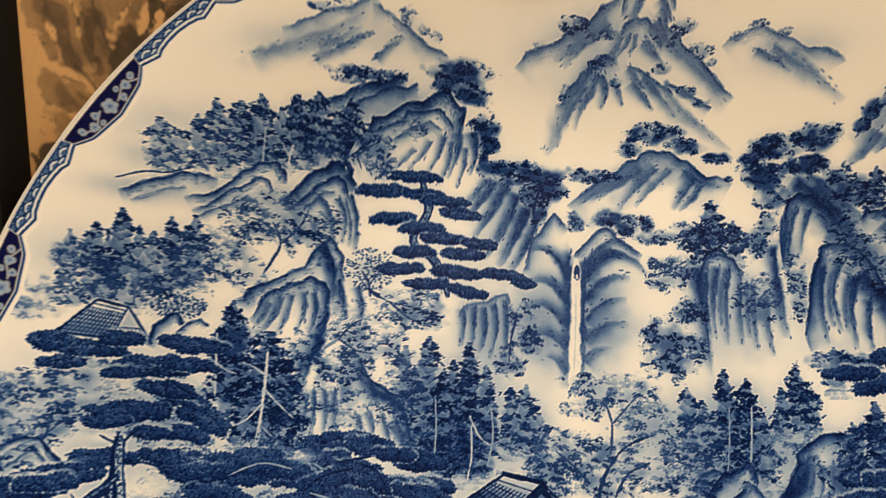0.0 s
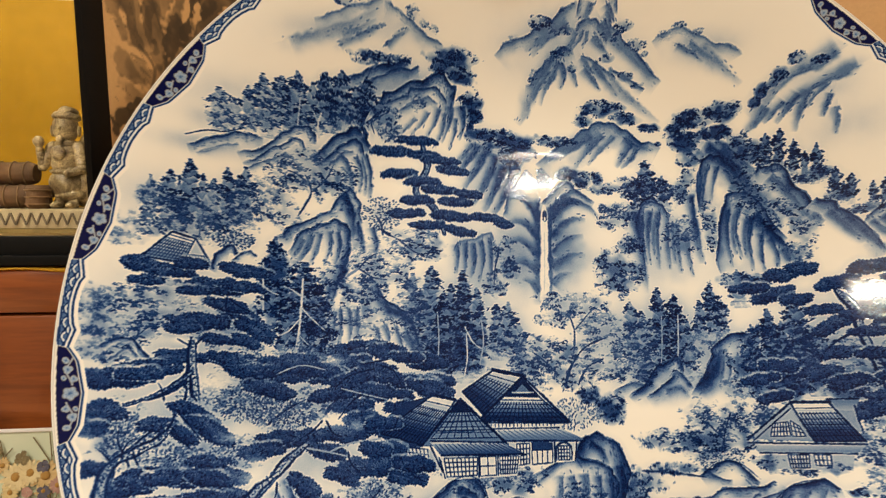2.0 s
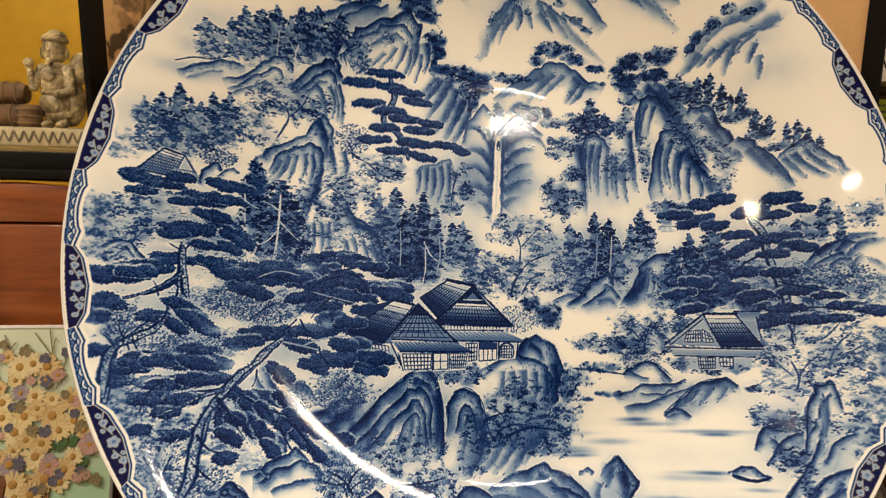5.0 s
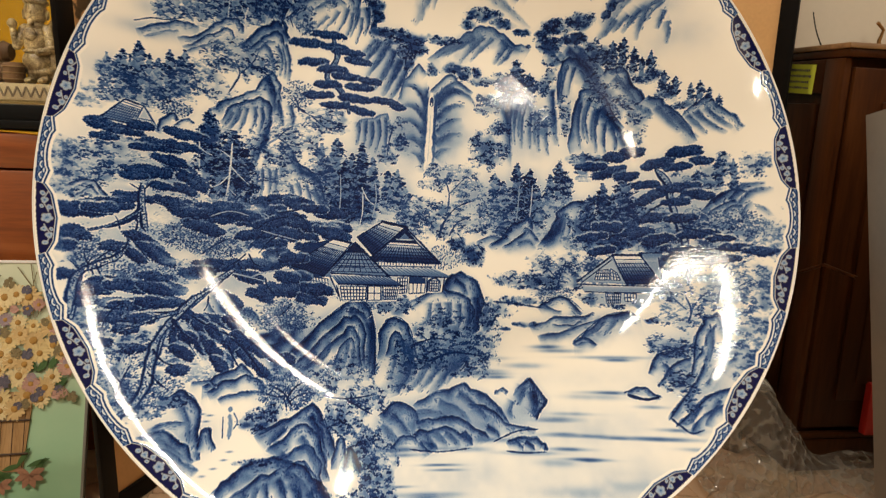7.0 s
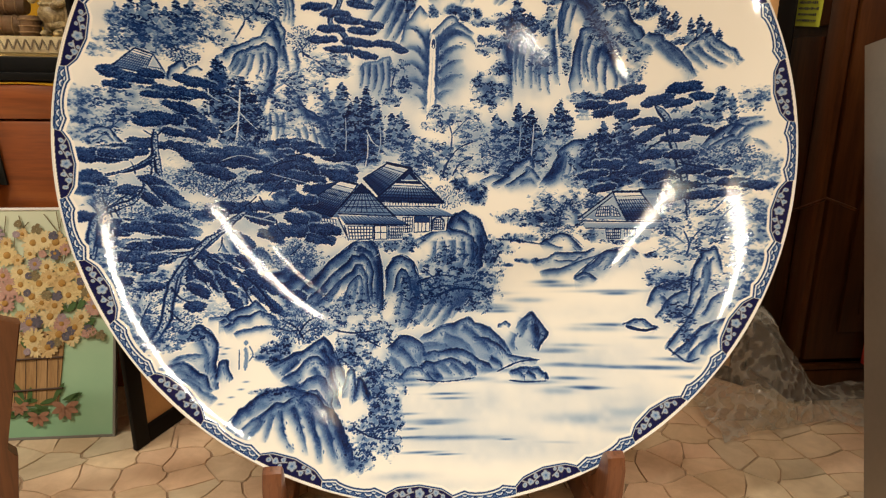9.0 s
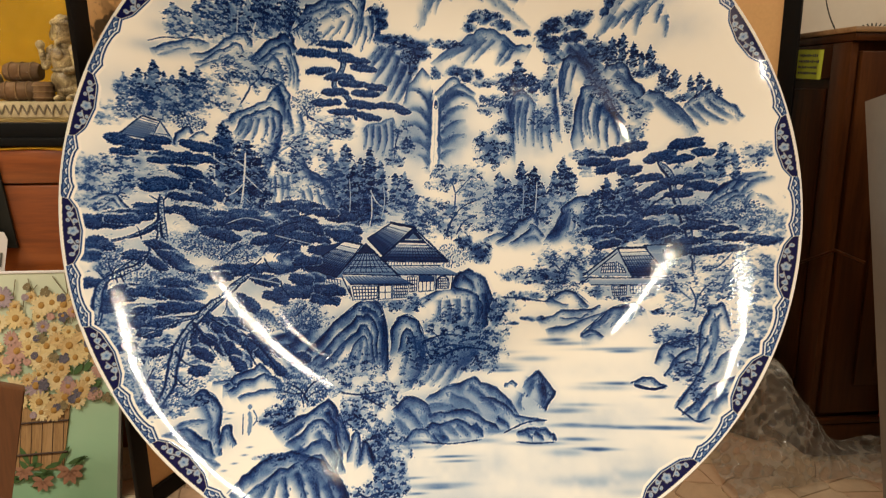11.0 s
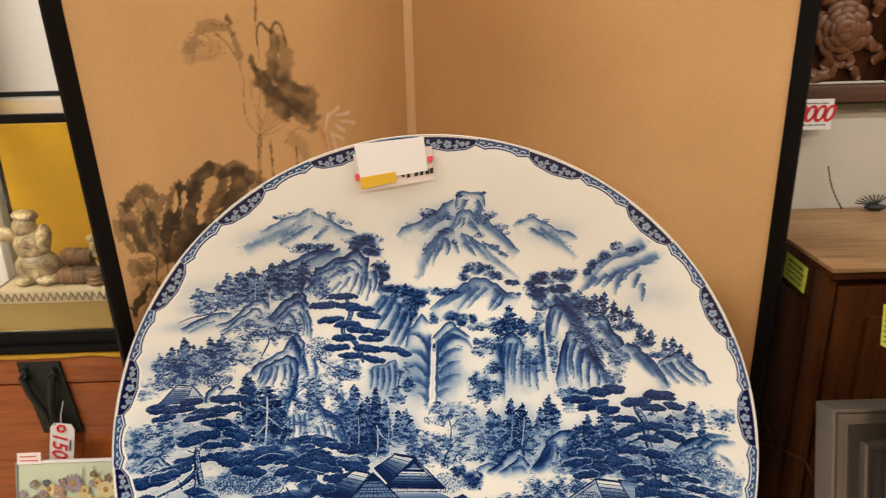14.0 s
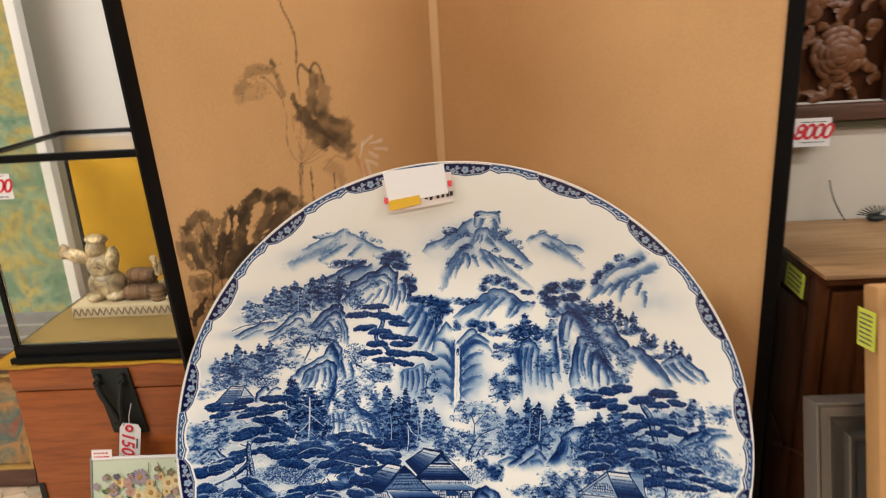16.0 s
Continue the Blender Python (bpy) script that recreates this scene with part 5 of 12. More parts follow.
mass(0.155, 0.378, 0.0407, 0.0139, 0.72, 0.5)
mass(0.138, 0.400, 0.0140, 0.0151, 0.76, 0.7)
mass(0.003, 0.405, 0.0174, 0.0152, 0.7, 0.6)
mass(0.192, 0.323, 0.0477, 0.0212, 0.62, 0.4)
mass(0.170, 0.301, 0.0423, 0.0254, 0.6, 0.35)
stroke([(0.138, 0.301), (0.176, 0.314), (0.209, 0.332)], 0.0042, 0.0021, 0.65, 0.5, 1.0)
# hill over the fall
ridge([(-0.020, 0.440), (0.027, 0.472), (0.082, 0.512), (0.126, 0.539), (0.168, 0.546), (0.211, 0.527), (0.253, 0.500), (0.300, 0.483)], 0.0183, 0.64, clear=0.0604)
wet([(0.163, 0.511), (0.125, 0.479), (0.082, 0.429)], 0.0228, 0.0054, 0.52)
wet([(0.136, 0.512), (0.081, 0.479), (0.032, 0.447)], 0.0218, 0.0054, 0.52)
wet([(0.234, 0.490), (0.210, 0.461), (0.186, 0.429)], 0.0170, 0.0053, 0.58)
wet([(0.192, 0.510), (0.149, 0.473), (0.115, 0.434)], 0.0162, 0.0054, 0.42)
wet([(0.247, 0.479), (0.227, 0.453), (0.200, 0.427)], 0.0127, 0.0053, 0.54)
wet([(0.104, 0.501), (0.048, 0.467), (0.004, 0.438)], 0.0153, 0.0055, 0.46)
wet([(0.211, 0.510), (0.243, 0.490), (0.284, 0.473)], 0.0146, 0.0052, 0.5)
mass(0.152, 0.577, 0.0491, 0.0182, 0.82, 0.75)
mass(0.110, 0.553, 0.0238, 0.0162, 0.78, 0.7)
mass(0.223, 0.549, 0.0313, 0.0125, 0.78, 0.7)
mass(0.269, 0.529, 0.0308, 0.0092, 0.78, 0.65)
mass(0.033, 0.499, 0.0504, 0.0132, 0.74, 0.65)
mass(0.189, 0.558, 0.0211, 0.0106, 0.75, 0.6)
mass(0.294, 0.488, 0.0102, 0.0051, 0.7, 0.6)
# cliffs on the right
wash(0.290, 0.227, 0.0932, 0.1035, 0.2, 0.8)
wash(0.472, 0.226, 0.0855, 0.0855, 0.18, 0.8)
fir(0.259, 0.446, 0.318, 0.0658, 0.84)
mass(0.228, 0.378, 0.0448, 0.0277, 0.78, 0.7)
fir(0.301, 0.405, 0.329, 0.0525, 0.74)
mass(0.334, 0.366, 0.0268, 0.0289, 0.64, 0.6)
fir(0.233, 0.400, 0.323, 0.0425, 0.76)
ridge([(0.226, 0.258), (0.232, 0.319), (0.259, 0.345), (0.291, 0.338), (0.313, 0.306)], 0.0147, 0.74, clear=0.0463, spacing=7)
wet([(0.228, 0.323), (0.238, 0.232), (0.242, 0.114)], 0.0197, 0.0083, 0.74)
wet([(0.268, 0.323), (0.254, 0.258), (0.254, 0.185)], 0.0125, 0.0052, 0.6)
wet([(0.289, 0.323), (0.278, 0.253), (0.277, 0.172)], 0.0125, 0.0052, 0.6)
wet([(0.311, 0.312), (0.303, 0.243), (0.302, 0.172)], 0.0114, 0.0052, 0.54)
wet([(0.332, 0.291), (0.327, 0.232), (0.327, 0.162)], 0.0114, 0.0052, 0.52)
wet([(0.351, 0.269), (0.352, 0.211), (0.358, 0.152)], 0.0113, 0.0051, 0.52)
wet([(0.277, 0.301), (0.267, 0.248), (0.266, 0.205)], 0.0073, 0.0052, 0.45)
wet([(0.320, 0.291), (0.315, 0.227), (0.316, 0.185)], 0.0072, 0.0052, 0.45)
wet([(0.246, 0.312), (0.242, 0.248), (0.248, 0.184)], 0.0094, 0.0052, 0.6)
mass(0.340, 0.261, 0.0435, 0.0435, 0.62, 0.4)
stroke([(0.321, 0.227), (0.339, 0.259), (0.362, 0.280)], 0.0041, 0.0021, 0.6, 0.5, 1.0)
wet([(0.373, 0.364), (0.378, 0.280), (0.383, 0.185)], 0.0164, 0.0072, 0.74)
ridge([(0.384, 0.312), (0.385, 0.406), (0.404, 0.448), (0.432, 0.452), (0.465, 0.423), (0.500, 0.366)], 0.0133, 0.78, clear=0.0454, spacing=7)
wet([(0.414, 0.429), (0.403, 0.375), (0.397, 0.305)], 0.0117, 0.0049, 0.58)
wet([(0.436, 0.426), (0.427, 0.393), (0.418, 0.338)], 0.0095, 0.0048, 0.54)
wet([(0.399, 0.412), (0.393, 0.365), (0.388, 0.312)], 0.0089, 0.0049, 0.6)
wet([(0.451, 0.419), (0.469, 0.392), (0.487, 0.360)], 0.0091, 0.0046, 0.5)
mass(0.377, 0.539, 0.0480, 0.0211, 0.87, 0.85)
mass(0.445, 0.550, 0.0345, 0.0236, 0.86, 0.85)
mass(0.349, 0.493, 0.0355, 0.0256, 0.84, 0.8)
mass(0.365, 0.451, 0.0345, 0.0217, 0.78, 0.7)
mass(0.422, 0.507, 0.0429, 0.0158, 0.86, 0.8)
mass(0.476, 0.482, 0.0214, 0.0196, 0.82, 0.8)
mass(0.334, 0.525, 0.0238, 0.0099, 0.8, 0.7)
mass(0.364, 0.403, 0.0180, 0.0220, 0.7, 0.6)
ridge([(0.419, 0.156), (0.426, 0.269), (0.444, 0.336), (0.478, 0.361), (0.507, 0.349), (0.554, 0.285), (0.579, 0.243)], 0.0165, 0.86, clear=0.0678, spacing=7)
wet([(0.459, 0.325), (0.449, 0.248), (0.458, 0.175)], 0.0125, 0.0048, 0.64)
wet([(0.487, 0.334), (0.472, 0.268), (0.480, 0.195)], 0.0121, 0.0047, 0.64)
wet([(0.509, 0.302), (0.500, 0.236), (0.506, 0.166)], 0.0127, 0.0045, 0.7)
wet([(0.529, 0.258), (0.526, 0.205), (0.531, 0.156)], 0.0106, 0.0044, 0.64)
wet([(0.472, 0.310), (0.463, 0.247), (0.469, 0.206)], 0.0076, 0.0047, 0.45)
wet([(0.499, 0.298), (0.489, 0.242), (0.493, 0.195)], 0.0074, 0.0046, 0.5)
mass(0.409, 0.285, 0.0180, 0.0539, 0.62, 0.5)
wet([(0.404, 0.484), (0.462, 0.437), (0.519, 0.354), (0.567, 0.282)], 0.0329, 0.0137, 0.78)
wet([(0.428, 0.491), (0.485, 0.440), (0.528, 0.382)], 0.0192, 0.0082, 0.6)
ridge([(0.510, 0.401), (0.530, 0.416), (0.554, 0.418), (0.588, 0.392), (0.622, 0.340), (0.664, 0.269)], 0.0244, 0.84, clear=0.0334)
wet([(0.547, 0.391), (0.584, 0.353), (0.625, 0.285)], 0.0167, 0.0064, 0.5)
ridge([(0.640, 0.323), (0.683, 0.309), (0.720, 0.259), (0.772, 0.183)], 0.0198, 0.78, clear=0.0303)
wet([(0.666, 0.297), (0.699, 0.253), (0.731, 0.211)], 0.0140, 0.0058, 0.5)
wet([(0.697, 0.283), (0.737, 0.231), (0.775, 0.191)], 0.0136, 0.0057, 0.6)
ridge([(0.731, 0.260), (0.763, 0.292), (0.789, 0.299), (0.819, 0.278), (0.857, 0.241), (0.881, 0.205)], 0.0163, 0.76, clear=0.0326)
wet([(0.763, 0.272), (0.797, 0.231), (0.839, 0.197)], 0.0141, 0.0054, 0.6)
wet([(0.787, 0.280), (0.823, 0.238), (0.856, 0.208)], 0.0129, 0.0043, 0.58)
wet([(0.743, 0.262), (0.770, 0.230), (0.796, 0.197)], 0.0110, 0.0044, 0.5)
wet([(0.511, 0.307), (0.561, 0.247), (0.610, 0.158)], 0.0225, 0.0119, 0.82)
wet([(0.548, 0.245), (0.559, 0.203), (0.558, 0.167)], 0.0134, 0.0054, 0.6)
wet([(0.574, 0.217), (0.583, 0.186), (0.582, 0.166)], 0.0104, 0.0052, 0.55)
fir(0.537, 0.487, 0.412, 0.0342, 0.86)
fir(0.564, 0.494, 0.409, 0.0336, 0.92)
fir(0.596, 0.465, 0.391, 0.0304, 0.87)
fir(0.643, 0.449, 0.371, 0.0319, 0.9)
fir(0.620, 0.435, 0.374, 0.0224, 0.82)
fir(0.678, 0.389, 0.332, 0.0263, 0.87)
fir(0.708, 0.370, 0.314, 0.0281, 0.87)
fir(0.748, 0.346, 0.300, 0.0227, 0.84)
fir(0.770, 0.349, 0.296, 0.0246, 0.84)
fir(0.794, 0.327, 0.288, 0.0199, 0.78)
fir(0.694, 0.354, 0.319, 0.0189, 0.8)
fir(0.817, 0.306, 0.275, 0.0153, 0.7)
mass(0.498, 0.450, 0.0351, 0.0270, 0.78, 0.75)
mass(0.524, 0.339, 0.0485, 0.0350, 0.7, 0.45)
mass(0.568, 0.305, 0.0470, 0.0366, 0.7, 0.4)
mass(0.619, 0.264, 0.0326, 0.0351, 0.64, 0.4)
mass(0.607, 0.206, 0.0254, 0.0356, 0.62, 0.4)
mass(0.635, 0.381, 0.0394, 0.0148, 0.72, 0.6)
mass(0.480, 0.386, 0.0221, 0.0331, 0.7, 0.55)
mass(0.685, 0.326, 0.0309, 0.0119, 0.7, 0.5)
mass(0.731, 0.292, 0.0274, 0.0114, 0.7, 0.5)
mist(0.319, 0.122, 0.1363, 0.0212, 0.7)
mist(0.544, 0.151, 0.0547, 0.0137, 0.5)
mist(0.707, 0.177, 0.0921, 0.0161, 0.7)
# belts of trees across the middle
wash(-0.229, 0.027, 0.0973, 0.1126, 0.46, 0.9)
wash(-0.101, 0.019, 0.0510, 0.0612, 0.3, 0.8)
fir(-0.322, 0.164, 0.007, 0.0579, 0.62)
fir(-0.279, 0.182, -0.032, 0.0619, 0.74)
fir(-0.249, 0.123, -0.066, 0.0532, 0.8)
fir(-0.203, 0.171, -0.075, 0.0596, 0.8)
fir(-0.232, 0.139, -0.065, 0.0513, 0.76)
fir(-0.171, 0.129, -0.065, 0.0471, 0.7)
fir(-0.127, 0.089, -0.026, 0.0512, 0.66)
fir(-0.101, 0.095, -0.021, 0.0471, 0.62)
fir(-0.075, 0.044, -0.035, 0.0468, 0.56)
fir(-0.301, 0.128, -0.013, 0.0453, 0.66)
mass(-0.234, -0.012, 0.0813, 0.0508, 0.72, 0.6)
mass(-0.317, 0.097, 0.0414, 0.0518, 0.5, 0.35)
stroke([(-0.203, 0.043), (-0.185, 0.006), (-0.161, -0.013)], 0.0041, 0.0020, 0.12, 0.5, 1.0)
stroke([(-0.199, 0.023), (-0.199, -0.031), (-0.207, -0.072)], 0.0041, 0.0030, 0.18, 0.5, 1.0)
stroke([(-0.265, 0.077), (-0.263, 0.017), (-0.266, -0.032)], 0.0031, 0.0031, 0.3, 0.5, 1.0)
stroke([(-0.164, 0.058), (-0.160, 0.008), (-0.171, -0.050)], 0.0031, 0.0031, 0.3, 0.5, 1.0)
mist(-0.153, -0.077, 0.0702, 0.0140, 0.6)
wash(0.271, -0.002, 0.1146, 0.0896, 0.42, 0.85)
wash(0.152, 0.011, 0.0907, 0.0605, 0.24, 0.8)
fir(0.193, 0.092, -0.056, 0.0563, 0.62)
fir(0.218, 0.070, -0.065, 0.0461, 0.64)
fir(0.263, 0.125, -0.074, 0.0541, 0.76)
fir(0.302, 0.109, -0.083, 0.0578, 0.88)
fir(0.239, 0.052, -0.065, 0.0439, 0.66)
fir(0.361, 0.093, 0.009, 0.0479, 0.7)
fir(0.393, 0.130, 0.019, 0.0559, 0.8)
fir(0.416, 0.093, 0.019, 0.0437, 0.72)
fir(0.463, 0.167, 0.089, 0.0547, 0.64)
fir(0.280, 0.062, -0.084, 0.0397, 0.8)
fir(0.326, 0.048, -0.074, 0.0396, 0.7)
mass(0.489, 0.139, 0.0416, 0.0208, 0.78, 0.85)
mass(0.443, 0.142, 0.0399, 0.0159, 0.62, 0.6)
mass(0.369, -0.011, 0.0414, 0.0453, 0.5, 0.3)
mass(0.055, 0.090, 0.0802, 0.0288, 0.62, 0.3)
mass(0.115, 0.039, 0.0629, 0.0365, 0.46, 0.25)
mass(-0.031, -0.022, 0.0667, 0.0384, 0.68, 0.4)
mass(0.040, -0.050, 0.0822, 0.0421, 0.66, 0.4)
mass(0.138, -0.059, 0.0538, 0.0279, 0.62, 0.3)
mass(-0.072, -0.049, 0.0403, 0.0242, 0.6, 0.4)
mass(0.080, -0.009, 0.0403, 0.0222, 0.5, 0.3)
mass(0.012, 0.060, 0.0410, 0.0205, 0.5, 0.25)
stroke([(0.050, -0.024), (0.055, 0.030), (0.042, 0.072)], 0.0061, 0.0030, 0.62, 0.5, 1.0)
stroke([(0.024, -0.100), (0.044, -0.050), (0.080, -0.009), (0.134, 0.013)], 0.0090, 0.0030, 0.75, 0.5, 1.0)
stroke([(0.009, -0.070), (-0.022, -0.039), (-0.046, -0.020)], 0.0060, 0.0030, 0.72, 0.5, 1.0)
stroke([(0.056, -0.096), (0.080, -0.057), (0.119, -0.038)], 0.0060, 0.0030, 0.7, 0.5, 1.0)
stroke([(0.055, 0.028), (0.084, 0.060), (0.105, 0.081)], 0.0041, 0.0020, 0.6, 0.5, 1.0)
stroke([(0.307, 0.062), (0.302, 0.003), (0.293, -0.064)], 0.0040, 0.0040, 0.25, 0.5, 1.0)
stroke([(0.267, 0.062), (0.263, 0.003), (0.255, -0.055)], 0.0030, 0.0030, 0.35, 0.5, 1.0)
wash(0.273, -0.105, 0.1322, 0.0441, 0.22, 0.8)
wash(0.426, -0.048, 0.0895, 0.0746, 0.25, 0.8)
ridge([(0.135, -0.117), (0.179, -0.094), (0.222, -0.103)], 0.0131, 0.62, clear=0.0117)
ridge([(0.170, -0.125), (0.219, -0.085), (0.263, -0.048), (0.293, -0.038), (0.305, -0.077)], 0.0206, 0.9, clear=0.0353)
ridge([(0.216, -0.125), (0.265, -0.091), (0.299, -0.077), (0.323, -0.114)], 0.0176, 0.82, clear=0.0206)
wet([(0.258, -0.113), (0.295, -0.106), (0.318, -0.131)], 0.0162, 0.0088, 0.55)
ridge([(0.187, -0.084), (0.218, -0.051), (0.245, -0.048)], 0.0118, 0.7)
ridge([(0.319, -0.126), (0.362, -0.068), (0.381, -0.016), (0.419, 0.008), (0.474, 0.017), (0.493, 0.038)], 0.0239, 0.87, clear=0.0658, spacing=7)
wet([(0.331, -0.120), (0.380, -0.062), (0.406, -0.019)], 0.0267, 0.0119, 0.8)
wet([(0.403, -0.036), (0.402, -0.068), (0.393, -0.097)], 0.0104, 0.0045, 0.45)
wet([(0.421, -0.036), (0.420, -0.068), (0.411, -0.097)], 0.0104, 0.0045, 0.45)
wet([(0.439, -0.036), (0.438, -0.068), (0.429, -0.097)], 0.0104, 0.0045, 0.45)
wet([(0.457, -0.036), (0.455, -0.068), (0.447, -0.097)], 0.0104, 0.0045, 0.45)
mass(0.205, -0.070, 0.0323, 0.0323, 0.62, 0.5)
mass(0.190, -0.027, 0.0442, 0.0442, 0.5, 0.35)
mass(0.436, -0.106, 0.0444, 0.0296, 0.45, 0.3)
mist(0.211, -0.162, 0.1743, 0.0261, 0.9)
mist(0.373, -0.141, 0.0736, 0.0235, 0.7)
# undergrowth and trees on the right
wash(0.693, -0.027, 0.1709, 0.1253, 0.28, 0.8)
fir(0.480, 0.033, -0.113, 0.0555, 0.74)
fir(0.523, 0.069, -0.128, 0.0613, 0.84)
fir(0.579, 0.112, -0.115, 0.0652, 0.88)
fir(0.550, 0.039, -0.121, 0.0485, 0.84)
fir(0.822, 0.134, 0.040, 0.0290, 0.78)
fir(0.854, 0.116, 0.023, 0.0265, 0.74)
fir(0.770, 0.095, 0.031, 0.0258, 0.74)
fir(0.605, 0.007, -0.123, 0.0425, 0.76)
mass(0.470, -0.055, 0.0441, 0.0530, 0.68, 0.6)
mass(0.535, -0.110, 0.0701, 0.0350, 0.82, 0.8)
mass(0.660, -0.111, 0.0697, 0.0348, 0.7, 0.6)
mass(0.791, 0.056, 0.0443, 0.0169, 0.74, 0.7)
mass(0.724, 0.071, 0.0336, 0.0224, 0.55, 0.4)
mass(0.767, -0.054, 0.0633, 0.0359, 0.46, 0.3)
mass(0.669, -0.033, 0.0468, 0.0281, 0.6, 0.5)
mass(0.718, -0.170, 0.0645, 0.0301, 0.62, 0.5)
mass(0.818, -0.065, 0.0404, 0.0303, 0.44, 0.25)
mass(0.500, -0.178, 0.0410, 0.0219, 0.7, 0.6)
mass(0.798, -0.132, 0.0506, 0.0303, 0.6, 0.5)
mass(0.414, -0.177, 0.0586, 0.0293, 0.6, 0.4)
ridge([(0.779, -0.020), (0.815, 0.017), (0.849, 0.030), (0.884, 0.018)], 0.0142, 0.84, clear=0.0203)
ridge([(0.790, -0.041), (0.824, -0.009), (0.861, 0.001)], 0.0111, 0.7, clear=0.0142)
ridge([(0.825, -0.044), (0.843, -0.018), (0.874, -0.014)], 0.0100, 0.6, clear=0.0100)
mass(0.837, -0.082, 0.0694, 0.0347, 0.5, 0.3)
mass(0.891, -0.124, 0.0524, 0.0472, 0.5, 0.3)
mass(0.890, -0.254, 0.0550, 0.0628, 0.54, 0.35)
mass(0.892, -0.360, 0.0397, 0.0635, 0.54, 0.35)
mass(0.708, -0.315, 0.0590, 0.0533, 0.45, 0.25)
mass(0.842, -0.434, 0.0400, 0.0374, 0.54, 0.35)
mass(0.791, -0.248, 0.0484, 0.0484, 0.5, 0.3)
mass(0.779, -0.154, 0.0547, 0.0274, 0.6, 0.4)
mass(0.687, -0.242, 0.0575, 0.0374, 0.5, 0.3)
mass(0.831, -0.317, 0.0398, 0.0796, 0.45, 0.25)
mass(0.819, -0.165, 0.0668, 0.0401, 0.5, 0.3)
stroke([(0.719, -0.346), (0.730, -0.313), (0.720, -0.270)], 0.0056, 0.0028, 0.7, 0.5, 1.0)
stroke([(0.730, -0.313), (0.754, -0.280), (0.772, -0.267)], 0.0041, 0.0027, 0.65, 0.5, 1.0)
stroke([(0.720, -0.312), (0.697, -0.286), (0.685, -0.268)], 0.0042, 0.0028, 0.6, 0.5, 1.0)
mass(0.876, -0.238, 0.0551, 0.0751, 0.5, 0.45)
mass(0.877, -0.378, 0.0429, 0.0757, 0.5, 0.4)
mass(0.821, -0.454, 0.0509, 0.0459, 0.5, 0.4)
mass(0.777, -0.267, 0.0517, 0.0594, 0.5, 0.35)
mass(0.875, -0.093, 0.0631, 0.0454, 0.52, 0.4)
mass(0.807, -0.055, 0.0650, 0.0390, 0.55, 0.4)
mass(0.698, -0.073, 0.0619, 0.0366, 0.64, 0.5)
mass(0.573, -0.024, 0.0791, 0.0569, 0.62, 0.5)
mass(0.937, -0.113, 0.0300, 0.0625, 0.45, 0.35)
mass(0.731, -0.200, 0.0539, 0.0323, 0.55, 0.4)
mass(0.486, -0.195, 0.0657, 0.0427, 0.5, 0.35)
mass(0.333, -0.230, 0.0679, 0.0340, 0.55, 0.4)
# the right pine
trunk([(0.666, 0.109), (0.697, 0.064), (0.704, 0.014), (0.722, -0.067), (0.736, -0.141), (0.735, -0.232)], 0.013, 0.017, 0.3)
pad(0.559, 0.151, 0.076, 0.039, 6, 0.8)
pad(0.605, 0.163, 0.064, 0.035, 0, 0.8)
pad(0.540, 0.105, 0.105, 0.039, 10, 0.8)
pad(0.590, 0.091, 0.068, 0.032, 0, 0.8)
pad(0.489, 0.122, 0.108, 0.027, 2, 0.8)
pad(0.672, 0.123, 0.094, 0.035, 12, 0.8)
pad(0.738, 0.153, 0.096, 0.038, 0, 0.8)
pad(0.781, 0.123, 0.056, 0.026, -8, 0.8)
pad(0.720, 0.110, 0.076, 0.028, 4, 0.8)
pad(0.639, 0.063, 0.081, 0.026, 0, 0.8)
pad(0.653, 0.026, 0.092, 0.042, 28, 0.8)
pad(0.729, 0.047, 0.122, 0.035, 2, 0.8)
pad(0.771, 0.021, 0.087, 0.034, -4, 0.8)
pad(0.717, 0.006, 0.073, 0.028, 0, 0.8)
pad(0.656, -0.037, 0.079, 0.035, 6, 0.8)
pad(0.724, -0.043, 0.089, 0.028, 2, 0.8)
pad(0.549, -0.063, 0.136, 0.039, 0, 0.8)
pad(0.489, -0.093, 0.103, 0.026, 6, 0.8)
pad(0.616, -0.080, 0.094, 0.035, 0, 0.8)
pad(0.672, -0.105, 0.092, 0.035, 4, 0.8)
pad(0.763, -0.095, 0.120, 0.027, 0, 0.8)
pad(0.819, -0.110, 0.067, 0.020, -2, 0.8)
pad(0.851, -0.138, 0.084, 0.025, -2, 0.8)
pad(0.905, -0.152, 0.080, 0.026, -4, 0.8)
pad(0.730, -0.140, 0.085, 0.031, 0, 0.8)
pad(0.681, -0.172, 0.105, 0.044, 10, 0.8)
pad(0.772, -0.171, 0.085, 0.030, -4, 0.8)
pad(0.827, -0.168, 0.066, 0.022, -4, 0.8)
pad(0.511, -0.136, 0.084, 0.028, 10, 0.8)
stroke([(0.722, -0.067), (0.775, -0.086), (0.828, -0.104)], 0.007, 0.003, 0.85, 0.5, 1.0)
stroke([(0.736, -0.141), (0.784, -0.138), (0.864, -0.144)], 0.007, 0.003, 0.85, 0.5, 1.0)
stroke([(0.704, 0.014), (0.660, -0.010), (0.631, -0.034)], 0.008, 0.003, 0.85, 0.5, 1.0)
stroke([(0.766, -0.224), (0.795, -0.217), (0.833, -0.178)], 0.005, 0.003, 0.6, 0.5, 1.0)
stroke([(0.793, -0.291), (0.812, -0.243), (0.850, -0.204)], 0.007, 0.003, 0.6, 0.5, 1.0)
